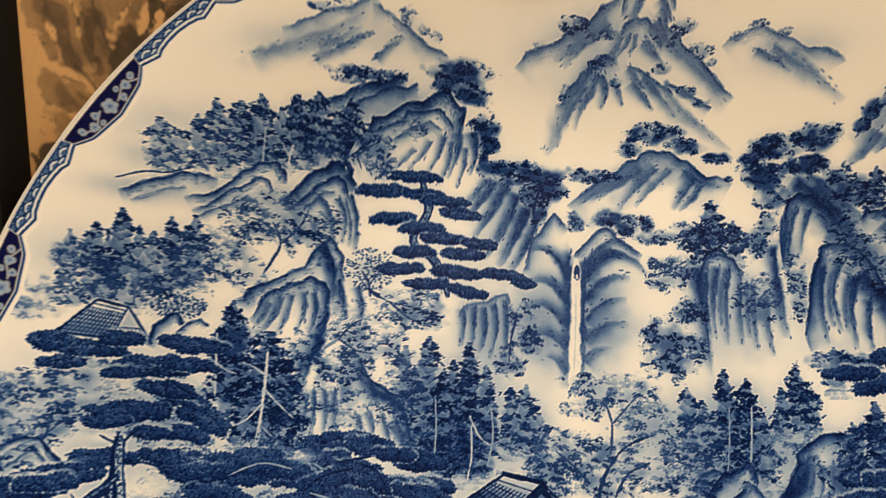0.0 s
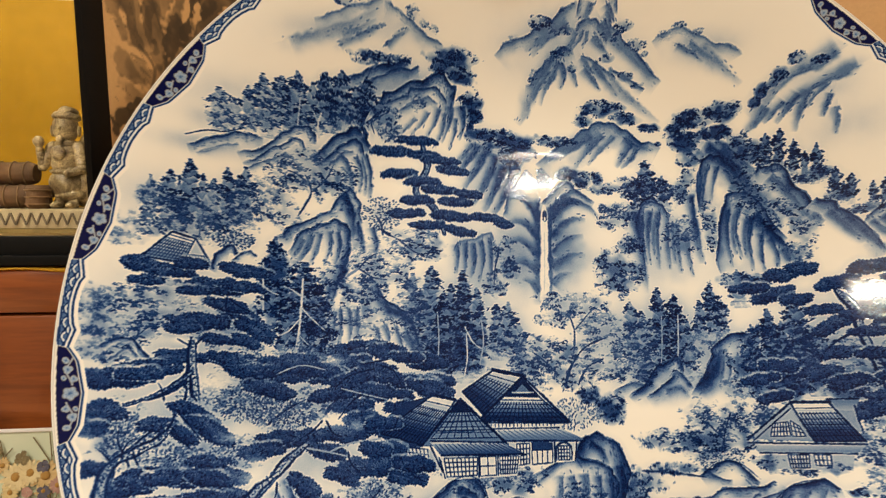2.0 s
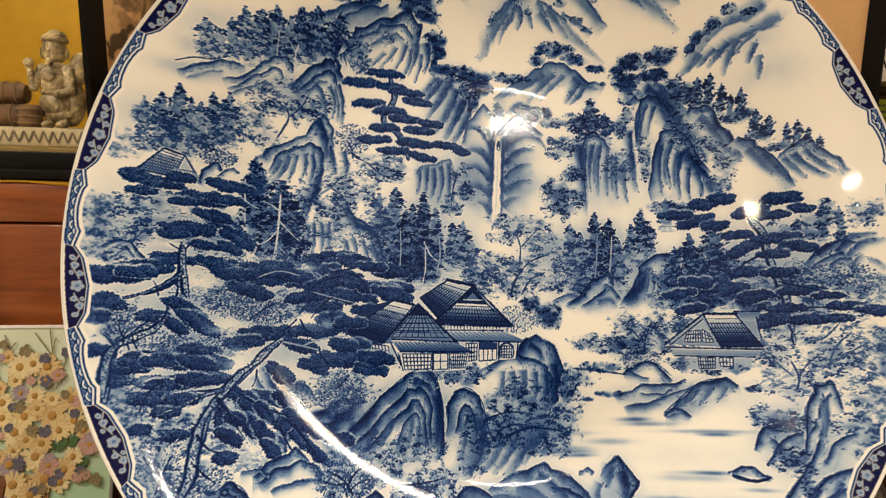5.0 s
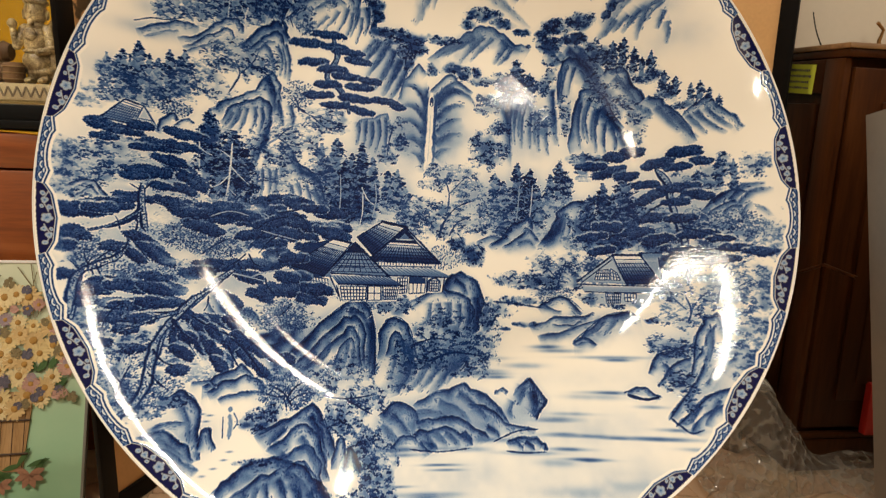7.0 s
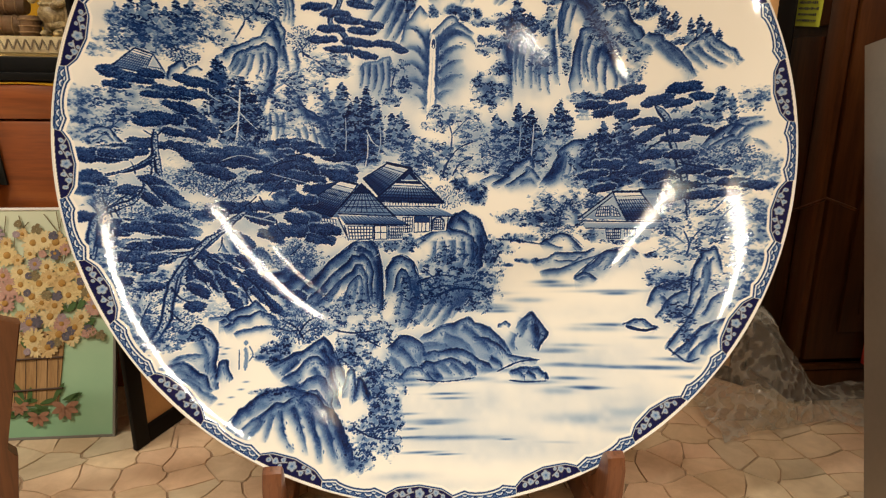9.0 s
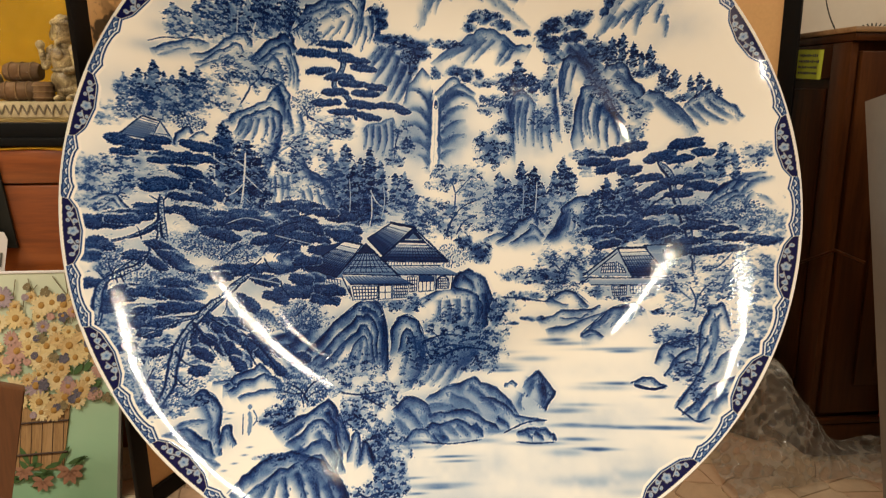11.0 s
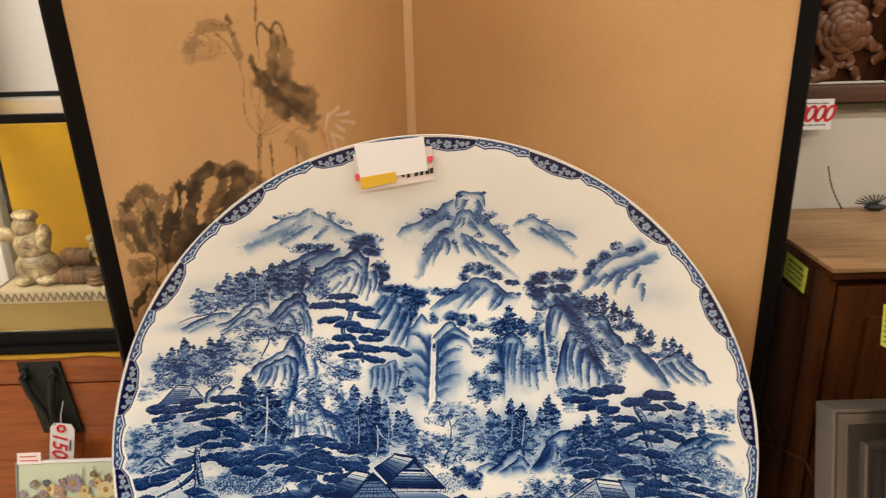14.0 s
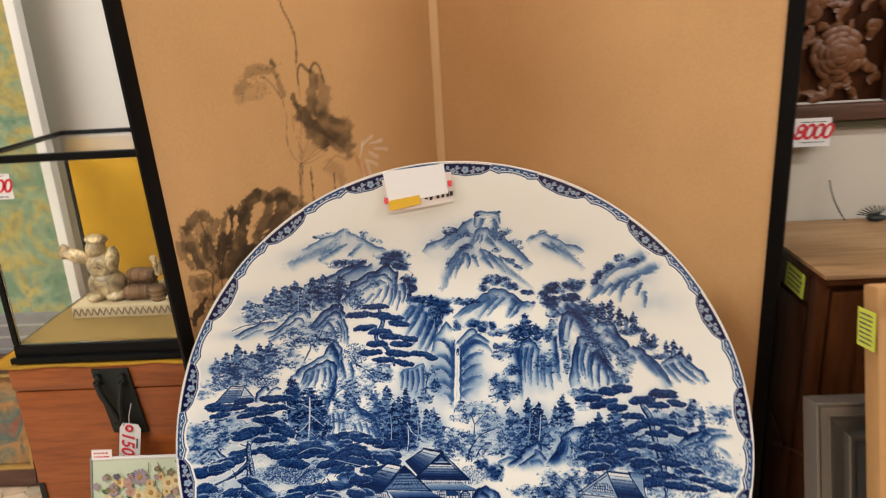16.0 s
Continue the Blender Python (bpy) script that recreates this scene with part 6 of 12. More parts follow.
stroke([(0.808, -0.275), (0.852, -0.245), (0.880, -0.230)], 0.005, 0.003, 0.6, 0.5, 1.0)
# the small house on the right
mass(0.548, -0.280, 0.0949, 0.0222, 0.6, 0.4)
poly([(0.617, -0.144), (0.676, -0.146), (0.664, -0.171), (0.628, -0.169)], 0.5, 1.0, 0.2)
line((0.615, -0.142), (0.677, -0.144), 0.0045, 0.95)
poly([(0.631, -0.168), (0.664, -0.170), (0.666, -0.220), (0.650, -0.199)], 0.3, 1.0, None)
line((0.665, -0.157), (0.669, -0.220), 0.0030, 0.8)
poly([(0.441, -0.225), (0.543, -0.150), (0.576, -0.235)], 0.32, 1.0, None)
poly([(0.504, -0.196), (0.542, -0.162), (0.559, -0.208), (0.549, -0.222)], 0.22, 1.0, None)
lattice((0.498, -0.193), (0.531, -0.190), (0.531, -0.222), (0.489, -0.221), 6, 3, 0.82, 0.06)
lattice((0.536, -0.187), (0.553, -0.201), (0.561, -0.223), (0.534, -0.222), 3, 3, 0.75, 0.2)
roof((0.543, -0.148), (0.619, -0.150), (0.669, -0.236), (0.576, -0.235), 0.84, 0.03, 7, 12)
line((0.436, -0.228), (0.543, -0.148), 0.0051, 0.96)
line((0.445, -0.234), (0.542, -0.160), 0.0030, 0.8)
line((0.541, -0.146), (0.623, -0.148), 0.0064, 0.97)
line((0.543, -0.150), (0.579, -0.237), 0.0042, 0.9)
line((0.619, -0.150), (0.670, -0.238), 0.0039, 0.92)
poly([(0.436, -0.234), (0.671, -0.243), (0.650, -0.261), (0.459, -0.257)], 0.1, 1.0, 0.45)
line((0.436, -0.234), (0.671, -0.243), 0.0041, 0.92)
line((0.459, -0.257), (0.650, -0.263), 0.0038, 0.92)
poly([(0.481, -0.259), (0.644, -0.264), (0.632, -0.297), (0.485, -0.292)], 0.22, 1.0, None)
lattice((0.517, -0.262), (0.559, -0.263), (0.555, -0.291), (0.518, -0.291), 7, 3, 0.86, 0.12)
lattice((0.568, -0.263), (0.600, -0.264), (0.597, -0.287), (0.568, -0.286), 4, 2, 0.8, 0.15)
mass(0.470, -0.276, 0.0301, 0.0167, 0.74, 0.6)
mass(0.609, -0.291, 0.0302, 0.0121, 0.66, 0.5)
# trees and stones by the inlet
mass(0.374, -0.207, 0.0809, 0.0387, 0.64, 0.4)
mass(0.348, -0.181, 0.0527, 0.0351, 0.55, 0.3)
mass(0.321, -0.224, 0.0525, 0.0175, 0.7, 0.5)
mass(0.408, -0.225, 0.0526, 0.0245, 0.64, 0.4)
stroke([(0.378, -0.251), (0.386, -0.213), (0.405, -0.167)], 0.0070, 0.0035, 0.8, 0.5, 1.0)
stroke([(0.382, -0.225), (0.355, -0.195), (0.334, -0.181)], 0.0053, 0.0035, 0.75, 0.5, 1.0)
bush(0.372, -0.268, 0.0525, 0.0280, 0.7)
wash(0.461, -0.356, 0.1473, 0.0360, 0.25, 0.8)
ridge([(0.313, -0.309), (0.352, -0.278), (0.407, -0.275), (0.454, -0.318)], 0.0173, 0.9, clear=0.0278, spacing=6)
ridge([(0.294, -0.361), (0.358, -0.337), (0.421, -0.329), (0.486, -0.322)], 0.0153, 0.84, clear=0.0188, spacing=6)
ridge([(0.318, -0.385), (0.393, -0.369), (0.462, -0.347), (0.518, -0.330)], 0.0150, 0.74, clear=0.0150, spacing=6)
ridge([(0.414, -0.403), (0.460, -0.366), (0.512, -0.326), (0.568, -0.314), (0.601, -0.339)], 0.0222, 0.87, clear=0.0445, spacing=7)
wet([(0.511, -0.340), (0.485, -0.365), (0.461, -0.390)], 0.0129, 0.0064, 0.55)
wet([(0.543, -0.337), (0.525, -0.361), (0.507, -0.384)], 0.0126, 0.0063, 0.5)
wet([(0.574, -0.334), (0.564, -0.358), (0.546, -0.378)], 0.0108, 0.0061, 0.45)
ridge([(0.414, -0.410), (0.449, -0.387), (0.485, -0.413)], 0.0113, 0.94, clear=0.0130)
ridge([(0.328, -0.285), (0.355, -0.303), (0.388, -0.313)], 0.0105, 0.7)
ridge([(0.360, -0.351), (0.411, -0.355), (0.445, -0.342)], 0.0084, 0.7)
stroke([(0.185, -0.288), (0.258, -0.295), (0.331, -0.306)], 0.0052, 0.0035, 0.85, 0.5, 1.0)
mass(0.209, -0.315, 0.0381, 0.0208, 0.62, 0.5)
mass(0.258, -0.285, 0.0522, 0.0139, 0.66, 0.5)
mass(0.242, -0.224, 0.0592, 0.0244, 0.55, 0.4)
mass(0.282, -0.354, 0.0347, 0.0087, 0.75, 0.7)
mass(0.221, -0.367, 0.0207, 0.0052, 0.8, 0.8)
# rocks below the house
mass(-0.171, -0.703, 0.0631, 0.0315, 0.7, 0.6)
wash(-0.251, -0.416, 0.1472, 0.1145, 0.34, 0.8)
wash(0.066, -0.403, 0.1191, 0.1021, 0.3, 0.8)
wet([(-0.469, -0.430), (-0.408, -0.398), (-0.358, -0.342)], 0.0344, 0.0141, 0.88)
wet([(-0.440, -0.475), (-0.377, -0.418), (-0.320, -0.362)], 0.0284, 0.0126, 0.7)
wet([(-0.488, -0.406), (-0.443, -0.381), (-0.397, -0.349)], 0.0216, 0.0123, 0.85)
ridge([(-0.428, -0.475), (-0.352, -0.398), (-0.287, -0.333), (-0.228, -0.289), (-0.178, -0.300), (-0.155, -0.367), (-0.151, -0.467), (-0.170, -0.519)], 0.0262, 0.94, clear=0.1312, spacing=7)
ridge([(-0.397, -0.482), (-0.327, -0.417), (-0.267, -0.356), (-0.215, -0.333), (-0.185, -0.383), (-0.179, -0.483)], 0.0212, 0.9, clear=0.0947, spacing=7)
ridge([(-0.363, -0.489), (-0.300, -0.432), (-0.251, -0.378), (-0.215, -0.366), (-0.195, -0.425), (-0.196, -0.483)], 0.0180, 0.84, clear=0.0653, spacing=7)
ridge([(-0.280, -0.481), (-0.251, -0.416), (-0.223, -0.391), (-0.205, -0.441)], 0.0131, 0.7, clear=0.0327, spacing=6)
wet([(-0.231, -0.408), (-0.235, -0.449), (-0.251, -0.491)], 0.0114, 0.0065, 0.5)
wet([(-0.215, -0.425), (-0.215, -0.458), (-0.225, -0.490)], 0.0098, 0.0066, 0.5)
wet([(-0.319, -0.432), (-0.338, -0.464), (-0.353, -0.489)], 0.0143, 0.0064, 0.6)
wet([(-0.276, -0.407), (-0.300, -0.448), (-0.319, -0.484)], 0.0145, 0.0064, 0.6)
wet([(-0.168, -0.350), (-0.165, -0.417), (-0.176, -0.483)], 0.0165, 0.0066, 0.8)
wet([(-0.234, -0.316), (-0.198, -0.325), (-0.175, -0.367)], 0.0149, 0.0066, 0.8)
ridge([(-0.149, -0.450), (-0.139, -0.367), (-0.102, -0.334), (-0.058, -0.364), (-0.042, -0.435), (-0.057, -0.505), (-0.091, -0.557)], 0.0234, 0.94, clear=0.0802, spacing=7)
ridge([(-0.126, -0.451), (-0.107, -0.387), (-0.082, -0.381), (-0.066, -0.435), (-0.076, -0.495)], 0.0167, 0.84, clear=0.0301, spacing=6)
wet([(-0.096, -0.418), (-0.099, -0.468), (-0.110, -0.517)], 0.0133, 0.0067, 0.5)
wet([(-0.059, -0.401), (-0.053, -0.468), (-0.074, -0.526)], 0.0167, 0.0084, 0.8)
mist(0.051, -0.332, 0.0630, 0.0420, 0.8)
ridge([(0.027, -0.274), (0.052, -0.220), (0.093, -0.205), (0.137, -0.231), (0.157, -0.288), (0.145, -0.355), (0.119, -0.387)], 0.0241, 0.95, clear=0.0482, spacing=7)
ridge([(-0.058, -0.289), (0.005, -0.263), (0.056, -0.255), (0.106, -0.272), (0.127, -0.315), (0.115, -0.373)], 0.0169, 0.84, clear=0.0761, spacing=7)
wet([(0.025, -0.291), (0.033, -0.338), (0.022, -0.377)], 0.0140, 0.0056, 0.56)
wet([(0.058, -0.288), (0.058, -0.336), (0.047, -0.380)], 0.0140, 0.0056, 0.56)
wet([(0.088, -0.292), (0.089, -0.339), (0.075, -0.383)], 0.0140, 0.0056, 0.6)
wet([(0.116, -0.299), (0.116, -0.346), (0.097, -0.386)], 0.0155, 0.0056, 0.74)
wet([(0.139, -0.272), (0.143, -0.326), (0.126, -0.379)], 0.0184, 0.0056, 0.85)
wet([(0.004, -0.291), (-0.001, -0.331), (-0.013, -0.364)], 0.0111, 0.0056, 0.45)
ridge([(-0.058, -0.308), (-0.012, -0.273), (0.031, -0.260), (0.055, -0.274)], 0.0098, 0.6, clear=0.0197)
wet([(0.071, -0.224), (0.098, -0.238), (0.111, -0.272)], 0.0156, 0.0085, 0.8)
mass(-0.094, -0.299, 0.0582, 0.0277, 0.64, 0.5)
mass(0.174, -0.329, 0.0283, 0.0453, 0.74, 0.6)
mass(0.029, -0.419, 0.0993, 0.0497, 0.66, 0.45)
mass(0.096, -0.459, 0.0827, 0.0386, 0.64, 0.45)
mass(-0.057, -0.441, 0.0409, 0.0491, 0.64, 0.5)
mass(-0.013, -0.364, 0.0360, 0.0277, 0.6, 0.45)
mass(-0.204, -0.282, 0.0548, 0.0137, 0.5, 0.4)
mass(-0.149, -0.303, 0.0413, 0.0193, 0.6, 0.5)
stroke([(-0.050, -0.415), (0.013, -0.397), (0.082, -0.404)], 0.0069, 0.0028, 0.9, 0.5, 1.0)
stroke([(-0.016, -0.442), (0.032, -0.427), (0.094, -0.437)], 0.0069, 0.0028, 0.85, 0.5, 1.0)
stroke([(-0.034, -0.377), (-0.001, -0.410), (0.011, -0.442)], 0.0055, 0.0028, 0.8, 0.5, 1.0)
mass(0.087, -0.403, 0.1057, 0.0682, 0.66, 0.45)
mass(0.002, -0.436, 0.0709, 0.0472, 0.66, 0.45)
mass(0.137, -0.441, 0.0615, 0.0547, 0.62, 0.4)
mass(0.050, -0.352, 0.0681, 0.0340, 0.7, 0.5)
mass(-0.235, -0.479, 0.0912, 0.0326, 0.66, 0.45)
mass(-0.331, -0.500, 0.0663, 0.0316, 0.64, 0.4)
mass(-0.199, -0.567, 0.0842, 0.0356, 0.68, 0.5)
mass(-0.231, -0.628, 0.0412, 0.0349, 0.62, 0.5)
mass(-0.087, -0.501, 0.0400, 0.0400, 0.6, 0.4)
mass(-0.299, -0.545, 0.0411, 0.0221, 0.64, 0.45)
wet([(0.086, -0.453), (0.047, -0.503), (-0.001, -0.558)], 0.0270, 0.0084, 0.6)
wet([(0.042, -0.463), (0.005, -0.511), (-0.034, -0.551)], 0.0218, 0.0084, 0.54)
wet([(-0.002, -0.469), (-0.030, -0.518), (-0.068, -0.551)], 0.0201, 0.0084, 0.46)
wet([(-0.039, -0.472), (-0.064, -0.518), (-0.091, -0.550)], 0.0167, 0.0083, 0.44)
wet([(0.108, -0.437), (0.082, -0.479), (0.047, -0.528)], 0.0186, 0.0085, 0.6)
stroke([(-0.298, -0.553), (-0.235, -0.563), (-0.153, -0.552)], 0.0064, 0.0032, 0.85, 0.5, 1.0)
stroke([(-0.235, -0.563), (-0.194, -0.588), (-0.162, -0.604)], 0.0048, 0.0032, 0.85, 0.5, 1.0)
stroke([(-0.002, -0.461), (0.066, -0.436), (0.151, -0.446)], 0.0068, 0.0034, 0.85, 0.5, 1.0)
# the long rock in the water
wash(-0.057, -0.638, 0.0981, 0.0556, 0.34, 0.8)
ridge([(-0.146, -0.609), (-0.091, -0.573), (-0.039, -0.600), (-0.015, -0.657), (0.018, -0.700)], 0.0328, 0.78, clear=0.0754)
wet([(-0.105, -0.601), (-0.073, -0.638), (-0.055, -0.680)], 0.0228, 0.0114, 0.62)
wet([(-0.135, -0.628), (-0.107, -0.660), (-0.091, -0.688)], 0.0194, 0.0097, 0.5)
ridge([(-0.124, -0.696), (-0.077, -0.661), (-0.032, -0.671), (-0.011, -0.699)], 0.0178, 0.74, clear=0.0242)
wash(0.051, -0.614, 0.1323, 0.0562, 0.42, 0.85)
wash(0.174, -0.623, 0.0820, 0.0426, 0.32, 0.8)
wash(0.273, -0.579, 0.0489, 0.0554, 0.3, 0.7)
ridge([(-0.052, -0.586), (0.004, -0.555), (0.092, -0.526), (0.146, -0.551), (0.194, -0.581), (0.222, -0.636)], 0.0267, 0.8, clear=0.0334, spacing=7)
ridge([(-0.047, -0.631), (0.001, -0.616), (0.059, -0.614), (0.116, -0.634), (0.170, -0.669)], 0.0230, 0.86, clear=0.0296, spacing=7)
ridge([(-0.055, -0.665), (-0.016, -0.646), (0.041, -0.641), (0.089, -0.657), (0.111, -0.687)], 0.0196, 0.84, clear=0.0262, spacing=7)
ridge([(0.105, -0.580), (0.160, -0.590), (0.195, -0.617), (0.238, -0.639), (0.293, -0.646)], 0.0164, 0.92, clear=0.0164)
ridge([(0.236, -0.552), (0.276, -0.510), (0.311, -0.535), (0.325, -0.570), (0.307, -0.602), (0.288, -0.627)], 0.0228, 0.95, clear=0.0293, spacing=6)
ridge([(0.180, -0.552), (0.201, -0.537), (0.227, -0.546)], 0.0100, 0.88, clear=0.0083)
wet([(0.023, -0.569), (0.077, -0.589), (0.116, -0.634)], 0.0166, 0.0083, 0.55)
wet([(0.080, -0.545), (0.128, -0.579), (0.166, -0.627)], 0.0166, 0.0083, 0.62)
wet([(0.090, -0.650), (0.108, -0.668), (0.113, -0.687)], 0.0147, 0.0081, 0.7)
wet([(-0.017, -0.655), (-0.002, -0.675), (0.014, -0.691)], 0.0130, 0.0081, 0.5)
wet([(0.041, -0.649), (0.064, -0.671), (0.079, -0.689)], 0.0130, 0.0082, 0.55)
wet([(0.011, -0.648), (0.031, -0.670), (0.048, -0.690)], 0.0130, 0.0082, 0.5)
wet([(0.273, -0.531), (0.262, -0.559), (0.248, -0.585)], 0.0148, 0.0082, 0.6)
wet([(0.294, -0.540), (0.299, -0.573), (0.287, -0.608)], 0.0195, 0.0081, 0.85)
wet([(0.238, -0.572), (0.226, -0.596), (0.230, -0.620)], 0.0115, 0.0082, 0.5)
wet([(-0.039, -0.600), (0.002, -0.597), (0.043, -0.609)], 0.0149, 0.0083, 0.5)
wet([(0.157, -0.635), (0.180, -0.651), (0.190, -0.667)], 0.0130, 0.0081, 0.7)
ridge([(0.206, -0.682), (0.235, -0.661), (0.275, -0.663), (0.304, -0.679), (0.309, -0.699)], 0.0143, 0.92, clear=0.0159)
wet([(0.258, -0.673), (0.272, -0.685), (0.281, -0.698)], 0.0111, 0.0079, 0.75)
wet([(0.234, -0.673), (0.245, -0.685), (0.250, -0.697)], 0.0095, 0.0064, 0.6)
stroke([(-0.059, -0.695), (0.021, -0.702), (0.109, -0.693)], 0.0049, 0.0032, 0.85, 0.5, 1.0)
stroke([(0.172, -0.677), (0.237, -0.650), (0.298, -0.644)], 0.0055, 0.0032, 0.9, 0.5, 1.0)
stroke([(0.203, -0.700), (0.254, -0.704), (0.309, -0.701)], 0.0047, 0.0032, 0.85, 0.5, 1.0)
# open water
wash(0.080, -0.762, 0.316, 0.063, 0.13, 0.8, 0)
wash(0.427, -0.636, 0.229, 0.062, 0.12, 0.8, 0)
wash(0.223, -0.868, 0.302, 0.046, 0.15, 0.8, 0)
wash(0.510, -0.754, 0.160, 0.058, 0.14, 0.8, 0)
wash(0.011, -0.837, 0.185, 0.035, 0.14, 0.8, 0)
streak(-0.043, -0.695, 0.212, 0.007, 0.5, 0.75)
streak(0.086, -0.696, 0.142, 0.008, 0.5, 0.75)
streak(0.170, -0.672, 0.142, 0.008, 0.5, 0.75)
streak(-0.108, -0.696, 0.141, 0.007, 0.5, 0.75)
streak(0.262, -0.704, 0.173, 0.007, 0.5, 0.75)
# the small rock
ridge([(0.537, -0.548), (0.570, -0.525), (0.600, -0.532), (0.621, -0.554)], 0.0116, 0.96, clear=0.0116, spacing=6)
stroke([(0.543, -0.549), (0.581, -0.560), (0.618, -0.554)], 0.0087, 0.0058, 0.94, 0.5, 1.0)
stroke([(0.532, -0.544), (0.556, -0.535)], 0.0044, 0.0030, 0.9, 0.5, 1.0)
# rocks under the right bank
wash(0.714, -0.478, 0.0964, 0.1102, 0.3, 0.8)
ridge([(0.605, -0.490), (0.626, -0.444), (0.666, -0.425), (0.708, -0.409)], 0.0157, 0.9, clear=0.0214, spacing=6)
ridge([(0.620, -0.522), (0.659, -0.471), (0.711, -0.442)], 0.0155, 0.87, clear=0.0183, spacing=6)
ridge([(0.711, -0.477), (0.734, -0.380), (0.761, -0.337), (0.797, -0.329), (0.799, -0.398)], 0.0149, 0.88, clear=0.0244, spacing=6)
ridge([(0.736, -0.462), (0.758, -0.384), (0.781, -0.355)], 0.0109, 0.74, clear=0.0109, spacing=6)
ridge([(0.630, -0.613), (0.673, -0.557), (0.709, -0.509), (0.748, -0.455)], 0.0167, 0.9, clear=0.0208, spacing=6)
ridge([(0.644, -0.628), (0.697, -0.580), (0.745, -0.541), (0.808, -0.522)], 0.0179, 0.9, clear=0.0247, spacing=6)
ridge([(0.670, -0.640), (0.723, -0.591), (0.785, -0.563)], 0.0152, 0.84, clear=0.0207, spacing=6)
ridge([(0.710, -0.624), (0.747, -0.581), (0.794, -0.559)], 0.0110, 0.6)
ridge([(0.732, -0.519), (0.771, -0.465), (0.820, -0.443)], 0.0135, 0.8, clear=0.0162, spacing=6)
ridge([(0.695, -0.509), (0.717, -0.461), (0.743, -0.413)], 0.0110, 0.8, clear=0.0138, spacing=6)
wet([(0.647, -0.461), (0.657, -0.485), (0.653, -0.509)], 0.0127, 0.0056, 0.7)
wet([(0.771, -0.364), (0.767, -0.414), (0.749, -0.462)], 0.0122, 0.0054, 0.6)
wet([(0.712, -0.572), (0.695, -0.595), (0.679, -0.622)], 0.0125, 0.0055, 0.75)
wet([(0.763, -0.556), (0.745, -0.580), (0.727, -0.606)], 0.0110, 0.0055, 0.6)
mass(0.674, -0.513, 0.0419, 0.0307, 0.72, 0.5)
mass(0.681, -0.420, 0.0505, 0.0253, 0.68, 0.5)
mass(0.690, -0.560, 0.0167, 0.0278, 0.7, 0.5)
mass(0.647, -0.411, 0.0345, 0.0258, 0.6, 0.5)
mass(0.633, -0.343, 0.0205, 0.0088, 0.8, 0.8)
stroke([(0.637, -0.607), (0.655, -0.625), (0.679, -0.643), (0.709, -0.633)], 0.0056, 0.0042, 0.9, 0.5, 1.0)
# ripples
streak(0.372, -0.430, 0.148, 0.007, 0.4, 0.8)
streak(0.339, -0.419, 0.100, 0.007, 0.55, 0.8)
streak(0.513, -0.448, 0.244, 0.006, 0.4, 0.8)
streak(0.527, -0.455, 0.091, 0.006, 0.6, 0.8)
streak(0.498, -0.545, 0.164, 0.006, 0.62, 0.8)
streak(0.594, -0.580, 0.085, 0.006, 0.35, 0.8)
streak(0.398, -0.603, 0.138, 0.006, 0.3, 0.8)
streak(0.606, -0.660, 0.237, 0.006, 0.42, 0.8)
streak(0.592, -0.661, 0.126, 0.006, 0.6, 0.8)
streak(0.652, -0.637, 0.124, 0.006, 0.45, 0.8)
streak(0.683, -0.683, 0.110, 0.006, 0.3, 0.8)
streak(0.334, -0.621, 0.109, 0.006, 0.4, 0.8)
streak(0.360, -0.656, 0.092, 0.006, 0.5, 0.8)
streak(0.369, -0.693, 0.120, 0.006, 0.5, 0.8)
streak(0.410, -0.717, 0.133, 0.005, 0.55, 0.8)
streak(0.150, -0.488, 0.168, 0.007, 0.35, 0.8)
streak(0.183, -0.505, 0.117, 0.006, 0.5, 0.8)
streak(0.135, -0.452, 0.203, 0.007, 0.3, 0.8)
streak(0.019, -0.734, 0.112, 0.004, 0.6, 0.85)
streak(0.034, -0.746, 0.096, 0.004, 0.5, 0.85)
streak(-0.076, -0.709, 0.128, 0.006, 0.4, 0.85)
streak(-0.095, -0.783, 0.094, 0.004, 0.4, 0.85)
streak(-0.017, -0.802, 0.172, 0.007, 0.45, 0.85)
streak(-0.018, -0.808, 0.109, 0.006, 0.5, 0.85)
streak(-0.097, -0.841, 0.183, 0.004, 0.62, 0.85)
streak(0.042, -0.844, 0.277, 0.007, 0.45, 0.85)
streak(0.180, -0.849, 0.046, 0.003, 0.5, 0.85)
streak(-0.053, -0.877, 0.121, 0.004, 0.55, 0.85)
streak(0.008, -0.883, 0.091, 0.003, 0.5, 0.85)
streak(-0.100, -0.931, 0.192, 0.013, 0.2, 0.85)
streak(0.385, -0.796, 0.254, 0.020, 0.28, 0.85)
streak(0.506, -0.776, 0.160, 0.017, 0.24, 0.85)
streak(0.484, -0.819, 0.146, 0.014, 0.2, 0.85)
streak(0.316, -0.855, 0.105, 0.004, 0.2, 0.85)
streak(0.413, -0.718, 0.060, 0.006, 0.65, 0.85)
streak(0.336, -0.727, 0.138, 0.012, 0.25, 0.85)
streak(0.408, -0.659, 0.244, 0.006, 0.4, 0.85)
streak(0.498, -0.662, 0.088, 0.005, 0.55, 0.85)
streak(0.352, -0.618, 0.126, 0.008, 0.4, 0.85)
streak(0.149, -0.496, 0.186, 0.007, 0.5, 0.85)
streak(0.269, -0.473, 0.135, 0.010, 0.3, 0.85)
streak(0.454, -0.557, 0.185, 0.010, 0.25, 0.85)
streak(-0.081, -0.820, 0.062, 0.004, 0.5, 0.85)
wash(0.003, -0.954, 0.178, 0.018, 0.12, 0.6, 0)
